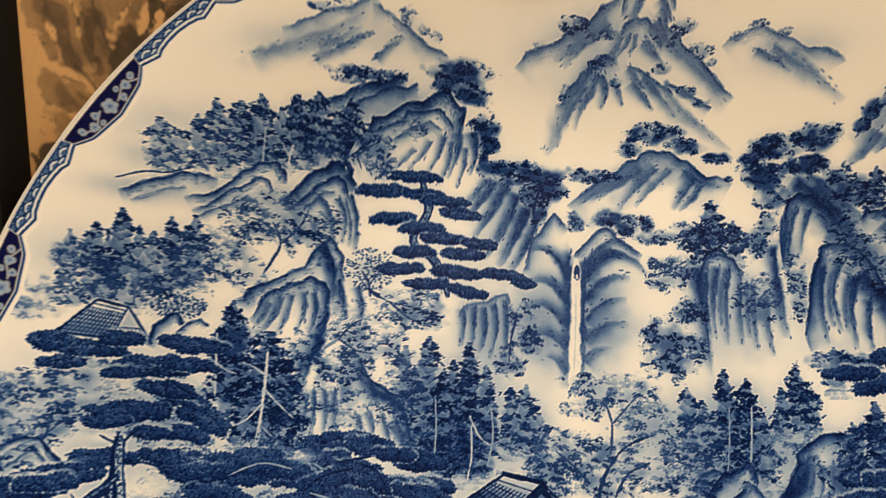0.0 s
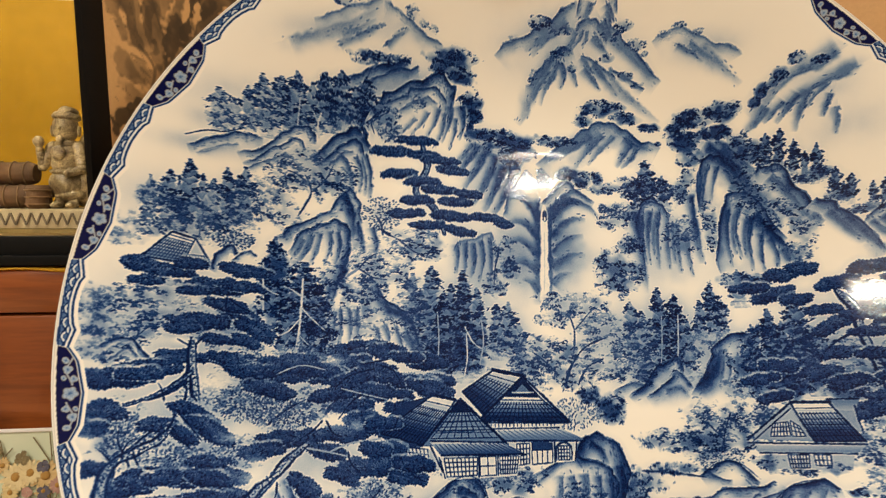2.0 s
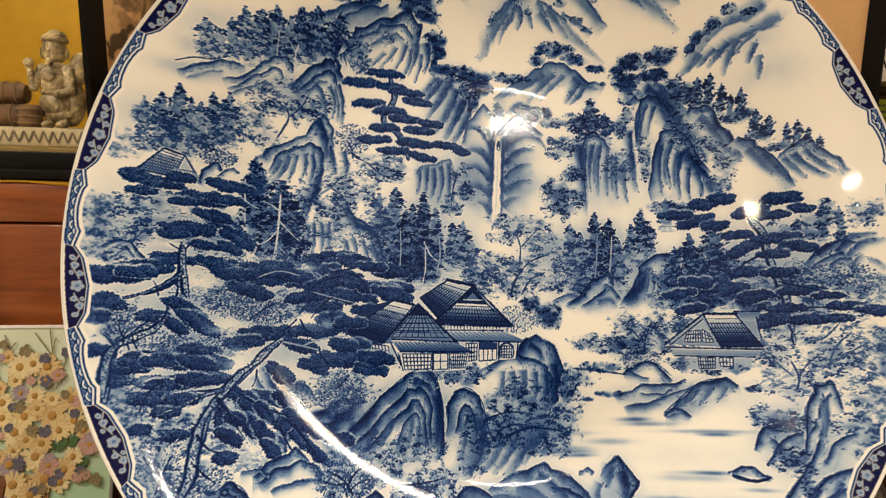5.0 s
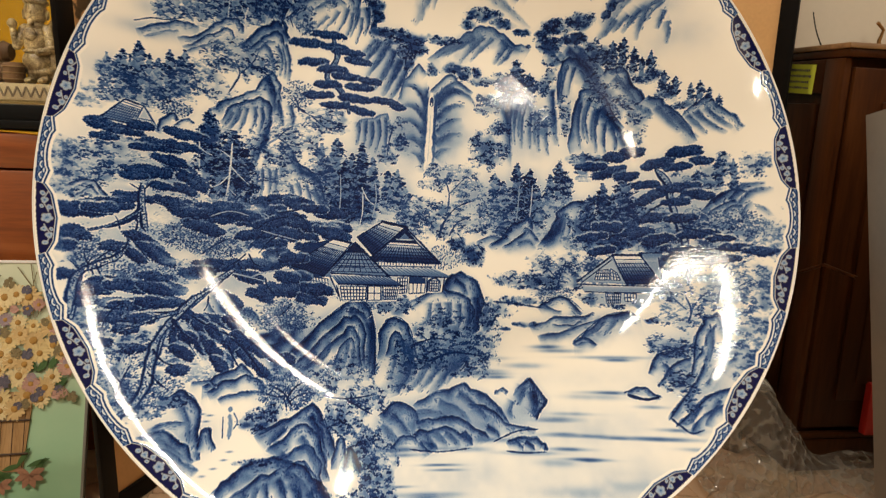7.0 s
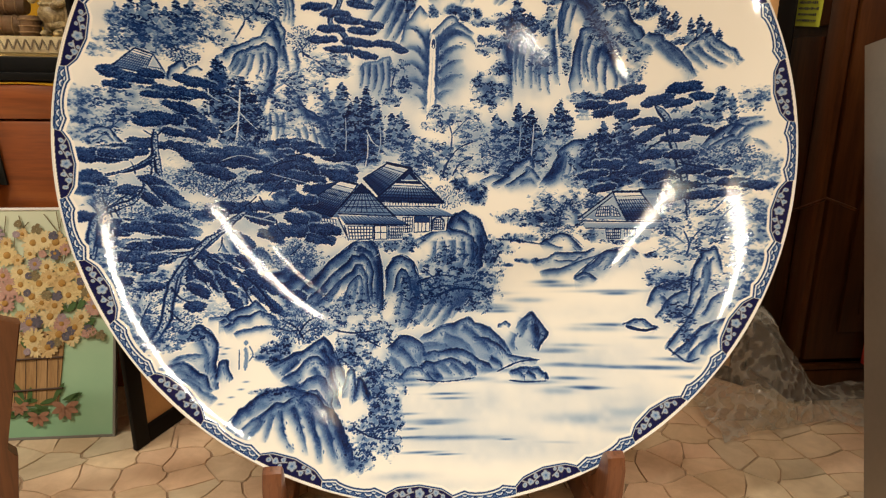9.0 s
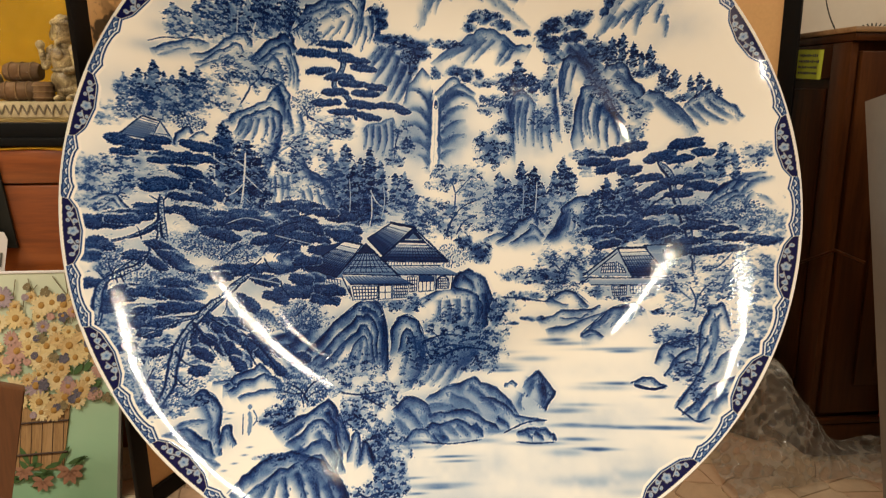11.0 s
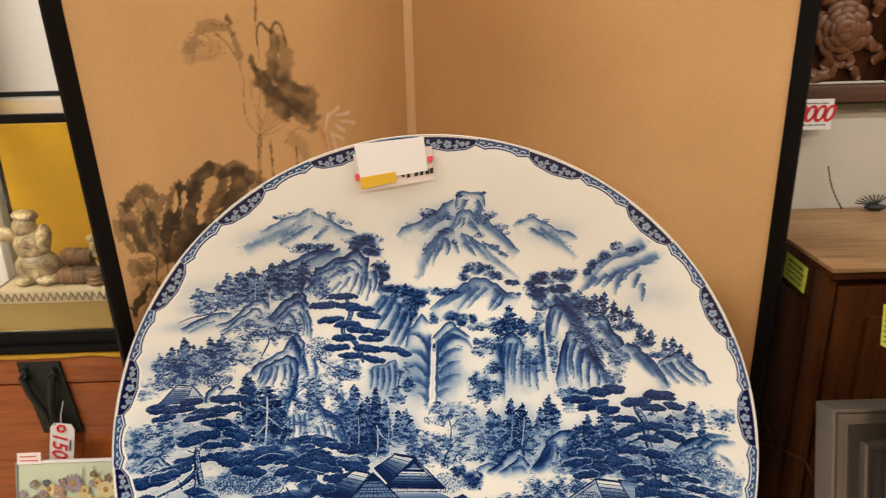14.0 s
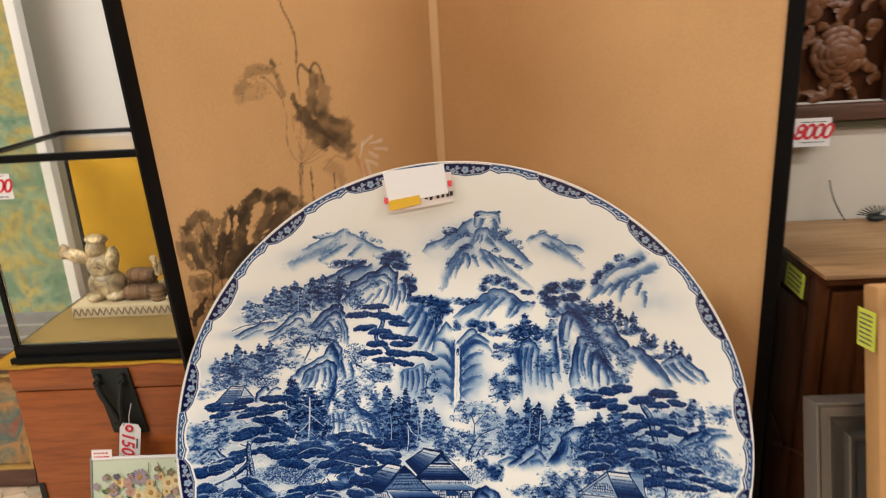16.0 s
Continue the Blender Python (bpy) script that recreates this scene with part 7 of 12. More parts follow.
wash(0.430, -0.508, 0.189, 0.033, 0.08, 0.6, 0)
# undergrowth of the left bank
wash(-0.847, -0.172, 0.1283, 0.1382, 0.2, 0.8)
wash(-0.630, -0.138, 0.1823, 0.1337, 0.18, 0.8)
wash(-0.768, -0.346, 0.1526, 0.0814, 0.24, 0.8)
wash(-0.832, 0.039, 0.1461, 0.0939, 0.24, 0.8)
wash(-0.512, -0.241, 0.1545, 0.0901, 0.18, 0.8)
mass(-0.903, 0.042, 0.0690, 0.0493, 0.56, 0.4)
mass(-0.929, -0.010, 0.0479, 0.0383, 0.56, 0.4)
mass(-0.835, 0.090, 0.0526, 0.0421, 0.6, 0.45)
mass(-0.680, -0.101, 0.0704, 0.0469, 0.42, 0.25)
mass(-0.885, -0.173, 0.0478, 0.0478, 0.52, 0.3)
mass(-0.801, -0.230, 0.0709, 0.0405, 0.5, 0.3)
mass(-0.876, -0.342, 0.0563, 0.0563, 0.55, 0.4)
mass(-0.705, -0.229, 0.0666, 0.0333, 0.5, 0.3)
mass(-0.517, -0.108, 0.0793, 0.0528, 0.5, 0.3)
mass(-0.440, 0.060, 0.0831, 0.0415, 0.5, 0.3)
mass(-0.699, 0.043, 0.0829, 0.0592, 0.55, 0.4)
mass(-0.519, -0.026, 0.0669, 0.0401, 0.56, 0.4)
mass(-0.406, -0.332, 0.0790, 0.0395, 0.55, 0.35)
mass(-0.761, -0.413, 0.0807, 0.0404, 0.55, 0.4)
mass(-0.954, 0.072, 0.0385, 0.0289, 0.5, 0.3)
mass(-0.791, -0.512, 0.0743, 0.0791, 0.54, 0.4)
mass(-0.639, -0.458, 0.0691, 0.0531, 0.6, 0.5)
mass(-0.771, -0.404, 0.0511, 0.0487, 0.56, 0.4)
mass(-0.710, -0.530, 0.0627, 0.0502, 0.55, 0.4)
mass(-0.833, -0.368, 0.0469, 0.0703, 0.5, 0.35)
mass(-0.671, -0.397, 0.0525, 0.0393, 0.55, 0.4)
mass(-0.393, -0.495, 0.0616, 0.0369, 0.55, 0.35)
# cabin on the left
bush(-0.712, 0.219, 0.0414, 0.0215, 0.72)
ridge([(-0.762, 0.153), (-0.741, 0.191), (-0.716, 0.208), (-0.705, 0.191)], 0.0089, 0.84, clear=0.0129)
ridge([(-0.730, 0.153), (-0.705, 0.188), (-0.679, 0.202), (-0.665, 0.191)], 0.0076, 0.74, clear=0.0101)
roof((-0.825, 0.222), (-0.783, 0.213), (-0.804, 0.160), (-0.876, 0.165), 0.52, 0.02, 9, 12)
poly([(-0.783, 0.213), (-0.754, 0.161), (-0.804, 0.159)], 0.16, 1.0, None)
lattice((-0.798, 0.178), (-0.768, 0.179), (-0.759, 0.161), (-0.802, 0.159), 6, 3, 0.72, 0.08)
line((-0.783, 0.214), (-0.749, 0.154), 0.0039, 0.72)
line((-0.826, 0.222), (-0.781, 0.214), 0.0020, 0.92)
line((-0.876, 0.164), (-0.803, 0.159), 0.0014, 0.7)
# left bank: firs and trees
mass(-0.885, 0.073, 0.0407, 0.0272, 0.56, 0.3)
mass(-0.858, 0.038, 0.0379, 0.0207, 0.56, 0.3)
mass(-0.889, 0.012, 0.0334, 0.0200, 0.55, 0.3)
mass(-0.857, 0.110, 0.0350, 0.0126, 0.45, 0.3)
stroke([(-0.885, -0.022), (-0.872, 0.012), (-0.869, 0.047)], 0.0034, 0.0013, 0.7, 0.5, 1.0)
stroke([(-0.875, 0.003), (-0.856, 0.025), (-0.843, 0.030)], 0.0021, 0.0014, 0.7, 0.5, 1.0)
mist(-0.797, 0.085, 0.0369, 0.0103, 0.6)
ridge([(-0.931, -0.022), (-0.913, -0.005), (-0.887, -0.001), (-0.865, -0.018), (-0.848, -0.048)], 0.0093, 0.86, clear=0.0133)
ridge([(-0.918, -0.047), (-0.904, -0.031), (-0.885, -0.022), (-0.870, -0.035)], 0.0072, 0.6, clear=0.0066)
fir(-0.632, 0.236, 0.033, 0.0716, 0.86)
fir(-0.570, 0.184, -0.025, 0.1045, 0.88)
fir(-0.606, 0.132, -0.015, 0.0548, 0.84)
fir(-0.540, 0.135, -0.015, 0.0681, 0.84)
mass(-0.621, 0.172, 0.0364, 0.0364, 0.8, 0.75)
mass(-0.521, 0.054, 0.0435, 0.0494, 0.74, 0.55)
mass(-0.506, 0.156, 0.0403, 0.0302, 0.62, 0.4)
mass(-0.443, 0.126, 0.0518, 0.0311, 0.55, 0.35)
stroke([(-0.654, 0.180), (-0.653, 0.120), (-0.652, 0.071)], 0.0044, 0.0053, 0.18, 0.5, 1.0)
stroke([(-0.570, 0.154), (-0.573, 0.083), (-0.581, -0.020)], 0.0057, 0.0085, 0.1, 0.5, 1.0)
stroke([(-0.571, 0.083), (-0.548, 0.059), (-0.520, 0.034)], 0.0039, 0.0029, 0.15, 0.5, 1.0)
stroke([(-0.577, 0.058), (-0.596, 0.034), (-0.613, 0.022)], 0.0037, 0.0028, 0.15, 0.5, 1.0)
stroke([(-0.572, 0.109), (-0.592, 0.123), (-0.609, 0.130)], 0.0037, 0.0019, 0.15, 0.5, 1.0)
stroke([(-0.577, 0.024), (-0.559, 0.005), (-0.537, -0.010)], 0.0029, 0.0019, 0.2, 0.5, 1.0)
stroke([(-0.654, 0.130), (-0.637, 0.116), (-0.619, 0.110)], 0.0027, 0.0018, 0.15, 0.5, 1.0)
stroke([(-0.653, 0.106), (-0.669, 0.090), (-0.683, 0.080)], 0.0026, 0.0017, 0.2, 0.5, 1.0)
bush(-0.575, -0.005, 0.0467, 0.0280, 0.6)
bush(-0.675, -0.024, 0.0250, 0.0184, 0.55)
# left bank: pines
bush(-0.678, -0.127, 0.0584, 0.0397, 0.68)
bush(-0.603, -0.147, 0.0645, 0.0421, 0.7)
bush(-0.799, -0.230, 0.0467, 0.0305, 0.66)
bush(-0.881, -0.173, 0.0384, 0.0326, 0.66)
bush(-0.405, -0.348, 0.0630, 0.0446, 0.7)
bush(-0.758, -0.118, 0.0434, 0.0325, 0.6)
mist(-0.658, -0.178, 0.0470, 0.0165, 0.6)
mist(-0.755, -0.086, 0.0285, 0.0175, 0.7)
mist(-0.923, -0.292, 0.0147, 0.0276, 0.7)
mist(-0.495, -0.168, 0.0290, 0.0185, 0.8)
mist(-0.931, -0.186, 0.0093, 0.0185, 0.6)
mist(-0.535, -0.315, 0.0623, 0.0299, 0.7)
wet([(-0.591, -0.276), (-0.566, -0.326), (-0.532, -0.364)], 0.0159, 0.0061, 0.66)
wet([(-0.553, -0.292), (-0.528, -0.324), (-0.505, -0.353)], 0.0137, 0.0062, 0.6)
wet([(-0.515, -0.313), (-0.490, -0.337), (-0.472, -0.361)], 0.0127, 0.0063, 0.66)
wet([(-0.609, -0.297), (-0.592, -0.334), (-0.569, -0.359)], 0.0119, 0.0060, 0.5)
trunk([(-0.783, 0.004), (-0.777, -0.041), (-0.779, -0.076), (-0.769, -0.111)], 0.0081, 0.0110, 0.25)
stroke([(-0.776, -0.050), (-0.797, -0.076), (-0.816, -0.092)], 0.0050, 0.0029, 0.85, 0.5, 1.0)
stroke([(-0.776, -0.037), (-0.741, -0.042), (-0.709, -0.056)], 0.0046, 0.0023, 0.85, 0.5, 1.0)
stroke([(-0.767, 0.077), (-0.752, 0.106), (-0.758, 0.125)], 0.0046, 0.0031, 0.5, 0.5, 1.0)
pad(-0.877, 0.149, 0.070, 0.031, -6, 0.8)
pad(-0.826, 0.141, 0.094, 0.030, 0, 0.8)
pad(-0.791, 0.160, 0.060, 0.026, 0, 0.8)
pad(-0.864, 0.118, 0.056, 0.021, 6, 0.8)
pad(-0.746, 0.116, 0.134, 0.036, 0, 0.8)
pad(-0.687, 0.156, 0.110, 0.032, -6, 0.8)
pad(-0.698, 0.123, 0.100, 0.028, -4, 0.8)
pad(-0.787, 0.104, 0.052, 0.022, 4, 0.8)
pad(-0.760, 0.042, 0.145, 0.037, 0, 0.8)
pad(-0.800, 0.026, 0.065, 0.026, 4, 0.8)
pad(-0.698, 0.065, 0.091, 0.036, -18, 0.8)
pad(-0.667, 0.031, 0.085, 0.041, -30, 0.8)
pad(-0.720, 0.079, 0.089, 0.029, -8, 0.8)
pad(-0.734, 0.006, 0.063, 0.023, -6, 0.8)
pad(-0.681, 0.004, 0.058, 0.028, -20, 0.8)
pad(-0.801, -0.034, 0.100, 0.033, 2, 0.8)
pad(-0.854, -0.059, 0.129, 0.034, 2, 0.8)
pad(-0.878, -0.081, 0.079, 0.026, 0, 0.8)
pad(-0.711, -0.033, 0.088, 0.032, -4, 0.8)
pad(-0.680, -0.059, 0.107, 0.044, -20, 0.8)
pad(-0.568, -0.039, 0.112, 0.045, 2, 0.8)
pad(-0.598, -0.067, 0.099, 0.036, 4, 0.8)
pad(-0.641, -0.076, 0.094, 0.031, 8, 0.8)
pad(-0.533, -0.063, 0.086, 0.034, -6, 0.8)
pad(-0.437, -0.009, 0.152, 0.043, 4, 0.8)
pad(-0.381, -0.014, 0.091, 0.037, -6, 0.8)
pad(-0.294, -0.037, 0.111, 0.040, -8, 0.8)
pad(-0.335, -0.028, 0.081, 0.030, -6, 0.8)
pad(-0.475, -0.046, 0.140, 0.036, 12, 0.8)
pad(-0.509, -0.068, 0.097, 0.033, 14, 0.8)
pad(-0.415, -0.048, 0.081, 0.026, 0, 0.8)
pad(-0.344, -0.081, 0.120, 0.036, 0, 0.8)
pad(-0.273, -0.080, 0.090, 0.034, -6, 0.8)
pad(-0.424, -0.084, 0.090, 0.030, 8, 0.8)
stroke([(-0.511, -0.101), (-0.474, -0.068), (-0.435, -0.043), (-0.375, -0.031)], 0.0070, 0.0030, 0.88, 0.5, 1.0)
stroke([(-0.435, -0.043), (-0.394, -0.062), (-0.344, -0.071)], 0.0050, 0.0030, 0.85, 0.5, 1.0)
trunk([(-0.781, 0.001), (-0.782, -0.054), (-0.785, -0.095)], 0.0107, 0.0118, 0.25)
trunk([(-0.796, -0.143), (-0.817, -0.170), (-0.858, -0.210), (-0.890, -0.238), (-0.897, -0.287), (-0.898, -0.352)], 0.0087, 0.0193, 0.3)
trunk([(-0.564, -0.212), (-0.608, -0.264), (-0.662, -0.324), (-0.689, -0.361), (-0.709, -0.416), (-0.719, -0.459)], 0.0101, 0.0190, 0.3)
trunk([(-0.662, -0.324), (-0.607, -0.352), (-0.524, -0.382)], 0.0106, 0.0082, 0.4)
stroke([(-0.664, -0.329), (-0.718, -0.334), (-0.790, -0.332)], 0.0085, 0.0042, 0.9, 0.5, 1.0)
stroke([(-0.784, -0.082), (-0.832, -0.113), (-0.880, -0.126)], 0.0081, 0.0040, 0.88, 0.5, 1.0)
stroke([(-0.785, -0.095), (-0.786, -0.145), (-0.766, -0.181)], 0.0063, 0.0032, 0.88, 0.5, 1.0)
stroke([(-0.660, -0.350), (-0.624, -0.398), (-0.609, -0.445)], 0.0079, 0.0034, 0.88, 0.5, 1.0)
stroke([(-0.531, -0.381), (-0.480, -0.417), (-0.454, -0.454)], 0.0075, 0.0037, 0.88, 0.5, 1.0)
stroke([(-0.516, -0.148), (-0.477, -0.107), (-0.410, -0.079)], 0.0081, 0.0040, 0.85, 0.5, 1.0)
stroke([(-0.870, -0.231), (-0.856, -0.265), (-0.842, -0.293)], 0.0048, 0.0029, 0.85, 0.5, 1.0)
stroke([(-0.894, -0.265), (-0.876, -0.298), (-0.858, -0.332)], 0.0038, 0.0019, 0.4, 0.5, 1.0)
stroke([(-0.904, -0.404), (-0.888, -0.352), (-0.859, -0.321)], 0.0037, 0.0019, 0.4, 0.5, 1.0)
pad(-0.909, -0.080, 0.115, 0.040, 0, 0.8)
pad(-0.865, -0.070, 0.079, 0.034, 0, 0.8)
pad(-0.931, -0.143, 0.103, 0.047, 0, 0.8)
pad(-0.942, -0.175, 0.083, 0.033, 4, 0.8)
pad(-0.827, -0.168, 0.070, 0.032, 0, 0.8)
pad(-0.764, -0.149, 0.107, 0.036, -28, 0.8)
pad(-0.737, -0.180, 0.109, 0.044, -28, 0.8)
pad(-0.784, -0.188, 0.062, 0.029, -30, 0.8)
pad(-0.934, -0.245, 0.074, 0.033, 0, 0.8)
pad(-0.869, -0.282, 0.095, 0.034, 0, 0.8)
pad(-0.884, -0.309, 0.066, 0.028, 0, 0.8)
pad(-0.818, -0.259, 0.089, 0.034, 0, 0.8)
pad(-0.771, -0.271, 0.093, 0.035, -4, 0.8)
pad(-0.708, -0.268, 0.110, 0.037, -12, 0.8)
pad(-0.787, -0.317, 0.141, 0.042, -3, 0.8)
pad(-0.813, -0.350, 0.088, 0.039, 0, 0.8)
pad(-0.758, -0.352, 0.092, 0.035, 0, 0.8)
pad(-0.705, -0.304, 0.098, 0.035, -6, 0.8)
pad(-0.737, -0.241, 0.075, 0.026, -6, 0.8)
pad(-0.597, -0.040, 0.165, 0.043, 2, 0.8)
pad(-0.652, -0.059, 0.097, 0.036, 4, 0.8)
pad(-0.538, -0.054, 0.119, 0.040, -4, 0.8)
pad(-0.632, -0.098, 0.110, 0.037, -14, 0.8)
pad(-0.437, -0.073, 0.177, 0.046, 10, 0.8)
pad(-0.396, -0.104, 0.164, 0.044, -5, 0.8)
pad(-0.320, -0.086, 0.166, 0.044, -8, 0.8)
pad(-0.272, -0.106, 0.097, 0.036, -6, 0.8)
pad(-0.456, -0.134, 0.108, 0.038, 4, 0.8)
pad(-0.504, -0.108, 0.106, 0.035, 8, 0.8)
pad(-0.340, -0.141, 0.096, 0.036, -8, 0.8)
pad(-0.590, -0.200, 0.161, 0.044, 2, 0.8)
pad(-0.643, -0.222, 0.094, 0.035, 6, 0.8)
pad(-0.481, -0.193, 0.132, 0.042, 0, 0.8)
pad(-0.381, -0.181, 0.149, 0.049, 0, 0.8)
pad(-0.435, -0.161, 0.094, 0.035, 4, 0.8)
pad(-0.340, -0.228, 0.081, 0.041, -20, 0.8)
pad(-0.513, -0.228, 0.090, 0.036, -16, 0.8)
pad(-0.413, -0.262, 0.146, 0.048, 0, 0.8)
pad(-0.319, -0.258, 0.108, 0.043, -4, 0.8)
pad(-0.340, -0.288, 0.094, 0.035, -8, 0.8)
pad(-0.479, -0.280, 0.078, 0.036, -20, 0.8)
pad(-0.554, -0.298, 0.074, 0.042, -40, 0.8)
pad(-0.605, -0.352, 0.094, 0.040, -12, 0.8)
pad(-0.542, -0.414, 0.108, 0.046, -35, 0.8)
pad(-0.605, -0.420, 0.092, 0.046, -45, 0.8)
pad(-0.569, -0.447, 0.093, 0.040, -40, 0.8)
pad(-0.668, -0.402, 0.055, 0.044, -50, 0.8)
stroke([(-0.505, -0.228), (-0.461, -0.212), (-0.394, -0.204)], 0.0053, 0.0027, 0.3, 0.5, 1.0)
stroke([(-0.564, -0.217), (-0.513, -0.228), (-0.460, -0.241)], 0.0052, 0.0026, 0.3, 0.5, 1.0)
stroke([(-0.407, -0.267), (-0.353, -0.281), (-0.299, -0.301)], 0.0054, 0.0027, 0.8, 0.5, 1.0)
stroke([(-0.621, -0.064), (-0.571, -0.044), (-0.519, -0.053)], 0.0039, 0.0026, 0.3, 0.5, 1.0)
stroke([(-0.484, -0.094), (-0.436, -0.107), (-0.382, -0.120)], 0.0041, 0.0027, 0.3, 0.5, 1.0)
stroke([(-0.634, -0.171), (-0.605, -0.144), (-0.568, -0.122)], 0.0062, 0.0037, 0.85, 0.5, 1.0)
mist(-0.803, 0.000, 0.0234, 0.0085, 0.8)
mist(-0.729, -0.088, 0.0269, 0.0135, 0.8)
mist(-0.495, -0.161, 0.0238, 0.0158, 0.8)
mist(-0.940, -0.192, 0.0166, 0.0092, 0.7)
mist(-0.499, -0.033, 0.0216, 0.0108, 0.7)
mist(-0.621, -0.293, 0.0235, 0.0118, 0.7)
mist(-0.948, -0.281, 0.0091, 0.0200, 0.7)
mist(-0.695, -0.194, 0.0249, 0.0090, 0.6)
mist(-0.833, 0.065, 0.0210, 0.0084, 0.5)
mist(-0.448, -0.175, 0.0161, 0.0107, 0.6)
mist(-0.653, -0.241, 0.0279, 0.0093, 0.5)
mist(-0.445, -0.312, 0.0183, 0.0131, 0.5)
mist(-0.748, -0.299, 0.0147, 0.0063, 0.5)
mist(-0.407, -0.228, 0.0214, 0.0080, 0.5)
bush(-0.691, -0.114, 0.0417, 0.0255, 0.72)
bush(-0.630, -0.144, 0.0486, 0.0291, 0.72)
bush(-0.711, -0.229, 0.0442, 0.0199, 0.7)
bush(-0.883, -0.196, 0.0324, 0.0286, 0.72)
bush(-0.791, -0.230, 0.0409, 0.0225, 0.7)
bush(-0.659, -0.040, 0.0290, 0.0218, 0.66)
bush(-0.592, -0.156, 0.0374, 0.0249, 0.7)
trunk([(-0.782, 0.005), (-0.780, -0.044), (-0.774, -0.081), (-0.767, -0.119)], 0.0119, 0.0140, 0.2)
trunk([(-0.777, -0.062), (-0.808, -0.090), (-0.842, -0.113), (-0.885, -0.131)], 0.0081, 0.0041, 0.4)
trunk([(-0.801, -0.136), (-0.804, -0.170), (-0.824, -0.197), (-0.861, -0.219), (-0.887, -0.233), (-0.901, -0.256), (-0.904, -0.292), (-0.903, -0.341)], 0.0087, 0.0212, 0.25)
trunk([(-0.552, -0.210), (-0.588, -0.241), (-0.621, -0.281), (-0.658, -0.322), (-0.689, -0.358)], 0.0118, 0.0177, 0.25)
stroke([(-0.781, -0.012), (-0.796, -0.004), (-0.809, 0.004)], 0.0043, 0.0017, 0.9, 0.5, 1.0)
stroke([(-0.776, -0.007), (-0.764, 0.007), (-0.753, 0.016)], 0.0044, 0.0018, 0.9, 0.5, 1.0)
stroke([(-0.821, -0.122), (-0.827, -0.098), (-0.834, -0.086)], 0.0041, 0.0016, 0.9, 0.5, 1.0)
stroke([(-0.799, -0.139), (-0.775, -0.169), (-0.752, -0.199)], 0.0042, 0.0017, 0.9, 0.5, 1.0)
stroke([(-0.806, -0.170), (-0.789, -0.194), (-0.766, -0.217)], 0.0041, 0.0017, 0.9, 0.5, 1.0)
stroke([(-0.861, -0.219), (-0.847, -0.248), (-0.833, -0.256)], 0.0039, 0.0016, 0.9, 0.5, 1.0)
stroke([(-0.410, -0.052), (-0.464, -0.066), (-0.497, -0.094)], 0.0054, 0.0022, 0.9, 0.5, 1.0)
stroke([(-0.396, -0.045), (-0.366, -0.058), (-0.348, -0.093)], 0.0055, 0.0022, 0.9, 0.5, 1.0)
stroke([(-0.436, -0.107), (-0.463, -0.127), (-0.489, -0.161)], 0.0054, 0.0021, 0.9, 0.5, 1.0)
stroke([(-0.522, -0.162), (-0.540, -0.182), (-0.565, -0.199)], 0.0051, 0.0021, 0.9, 0.5, 1.0)
stroke([(-0.515, -0.162), (-0.501, -0.188), (-0.481, -0.199)], 0.0053, 0.0021, 0.9, 0.5, 1.0)
stroke([(-0.467, -0.228), (-0.460, -0.254), (-0.440, -0.274)], 0.0053, 0.0021, 0.9, 0.5, 1.0)
stroke([(-0.393, -0.300), (-0.406, -0.319), (-0.425, -0.338)], 0.0053, 0.0021, 0.9, 0.5, 1.0)
stroke([(-0.609, -0.285), (-0.610, -0.310), (-0.618, -0.328)], 0.0047, 0.0019, 0.9, 0.5, 1.0)
stroke([(-0.340, -0.268), (-0.319, -0.288), (-0.299, -0.297)], 0.0054, 0.0022, 0.9, 0.5, 1.0)
stroke([(-0.721, 0.107), (-0.724, 0.073), (-0.711, 0.055)], 0.0047, 0.0019, 0.9, 0.5, 1.0)
stroke([(-0.719, 0.094), (-0.695, 0.077), (-0.676, 0.070)], 0.0048, 0.0019, 0.9, 0.5, 1.0)
stroke([(-0.727, 0.099), (-0.748, 0.103), (-0.765, 0.107)], 0.0046, 0.0018, 0.9, 0.5, 1.0)
stroke([(-0.659, 0.102), (-0.640, 0.090), (-0.629, 0.071)], 0.0050, 0.0020, 0.9, 0.5, 1.0)
stroke([(-0.894, -0.231), (-0.910, -0.214), (-0.920, -0.206)], 0.0037, 0.0015, 0.9, 0.5, 1.0)
stroke([(-0.880, -0.225), (-0.873, -0.202), (-0.860, -0.190)], 0.0038, 0.0015, 0.9, 0.5, 1.0)
stroke([(-0.876, -0.219), (-0.887, -0.196), (-0.887, -0.173)], 0.0038, 0.0015, 0.9, 0.5, 1.0)
# the great house
mass(-0.037, -0.056, 0.0864, 0.0432, 0.55, 0.3)
bush(0.045, -0.162, 0.0601, 0.0372, 0.66)
mass(0.125, -0.148, 0.0347, 0.0347, 0.8, 0.75)
mass(0.083, -0.120, 0.0289, 0.0173, 0.78, 0.7)
poly([(-0.143, -0.061), (-0.074, -0.075), (-0.167, -0.161), (-0.213, -0.109)], 0.7, 1.0, None)
roof((-0.143, -0.061), (-0.074, -0.075), (-0.165, -0.156), (-0.213, -0.106), 0.84, 0.12, 6, 10)
roof((-0.117, -0.117), (-0.039, -0.120), (0.026, -0.177), (-0.180, -0.172), 0.88, 0.08, 6, 18)
poly([(-0.074, -0.075), (-0.120, -0.118), (-0.035, -0.121)], 0.9, 1.0, None)
poly([(-0.075, -0.092), (-0.097, -0.113), (-0.055, -0.114)], 0.5, 1.0, None)
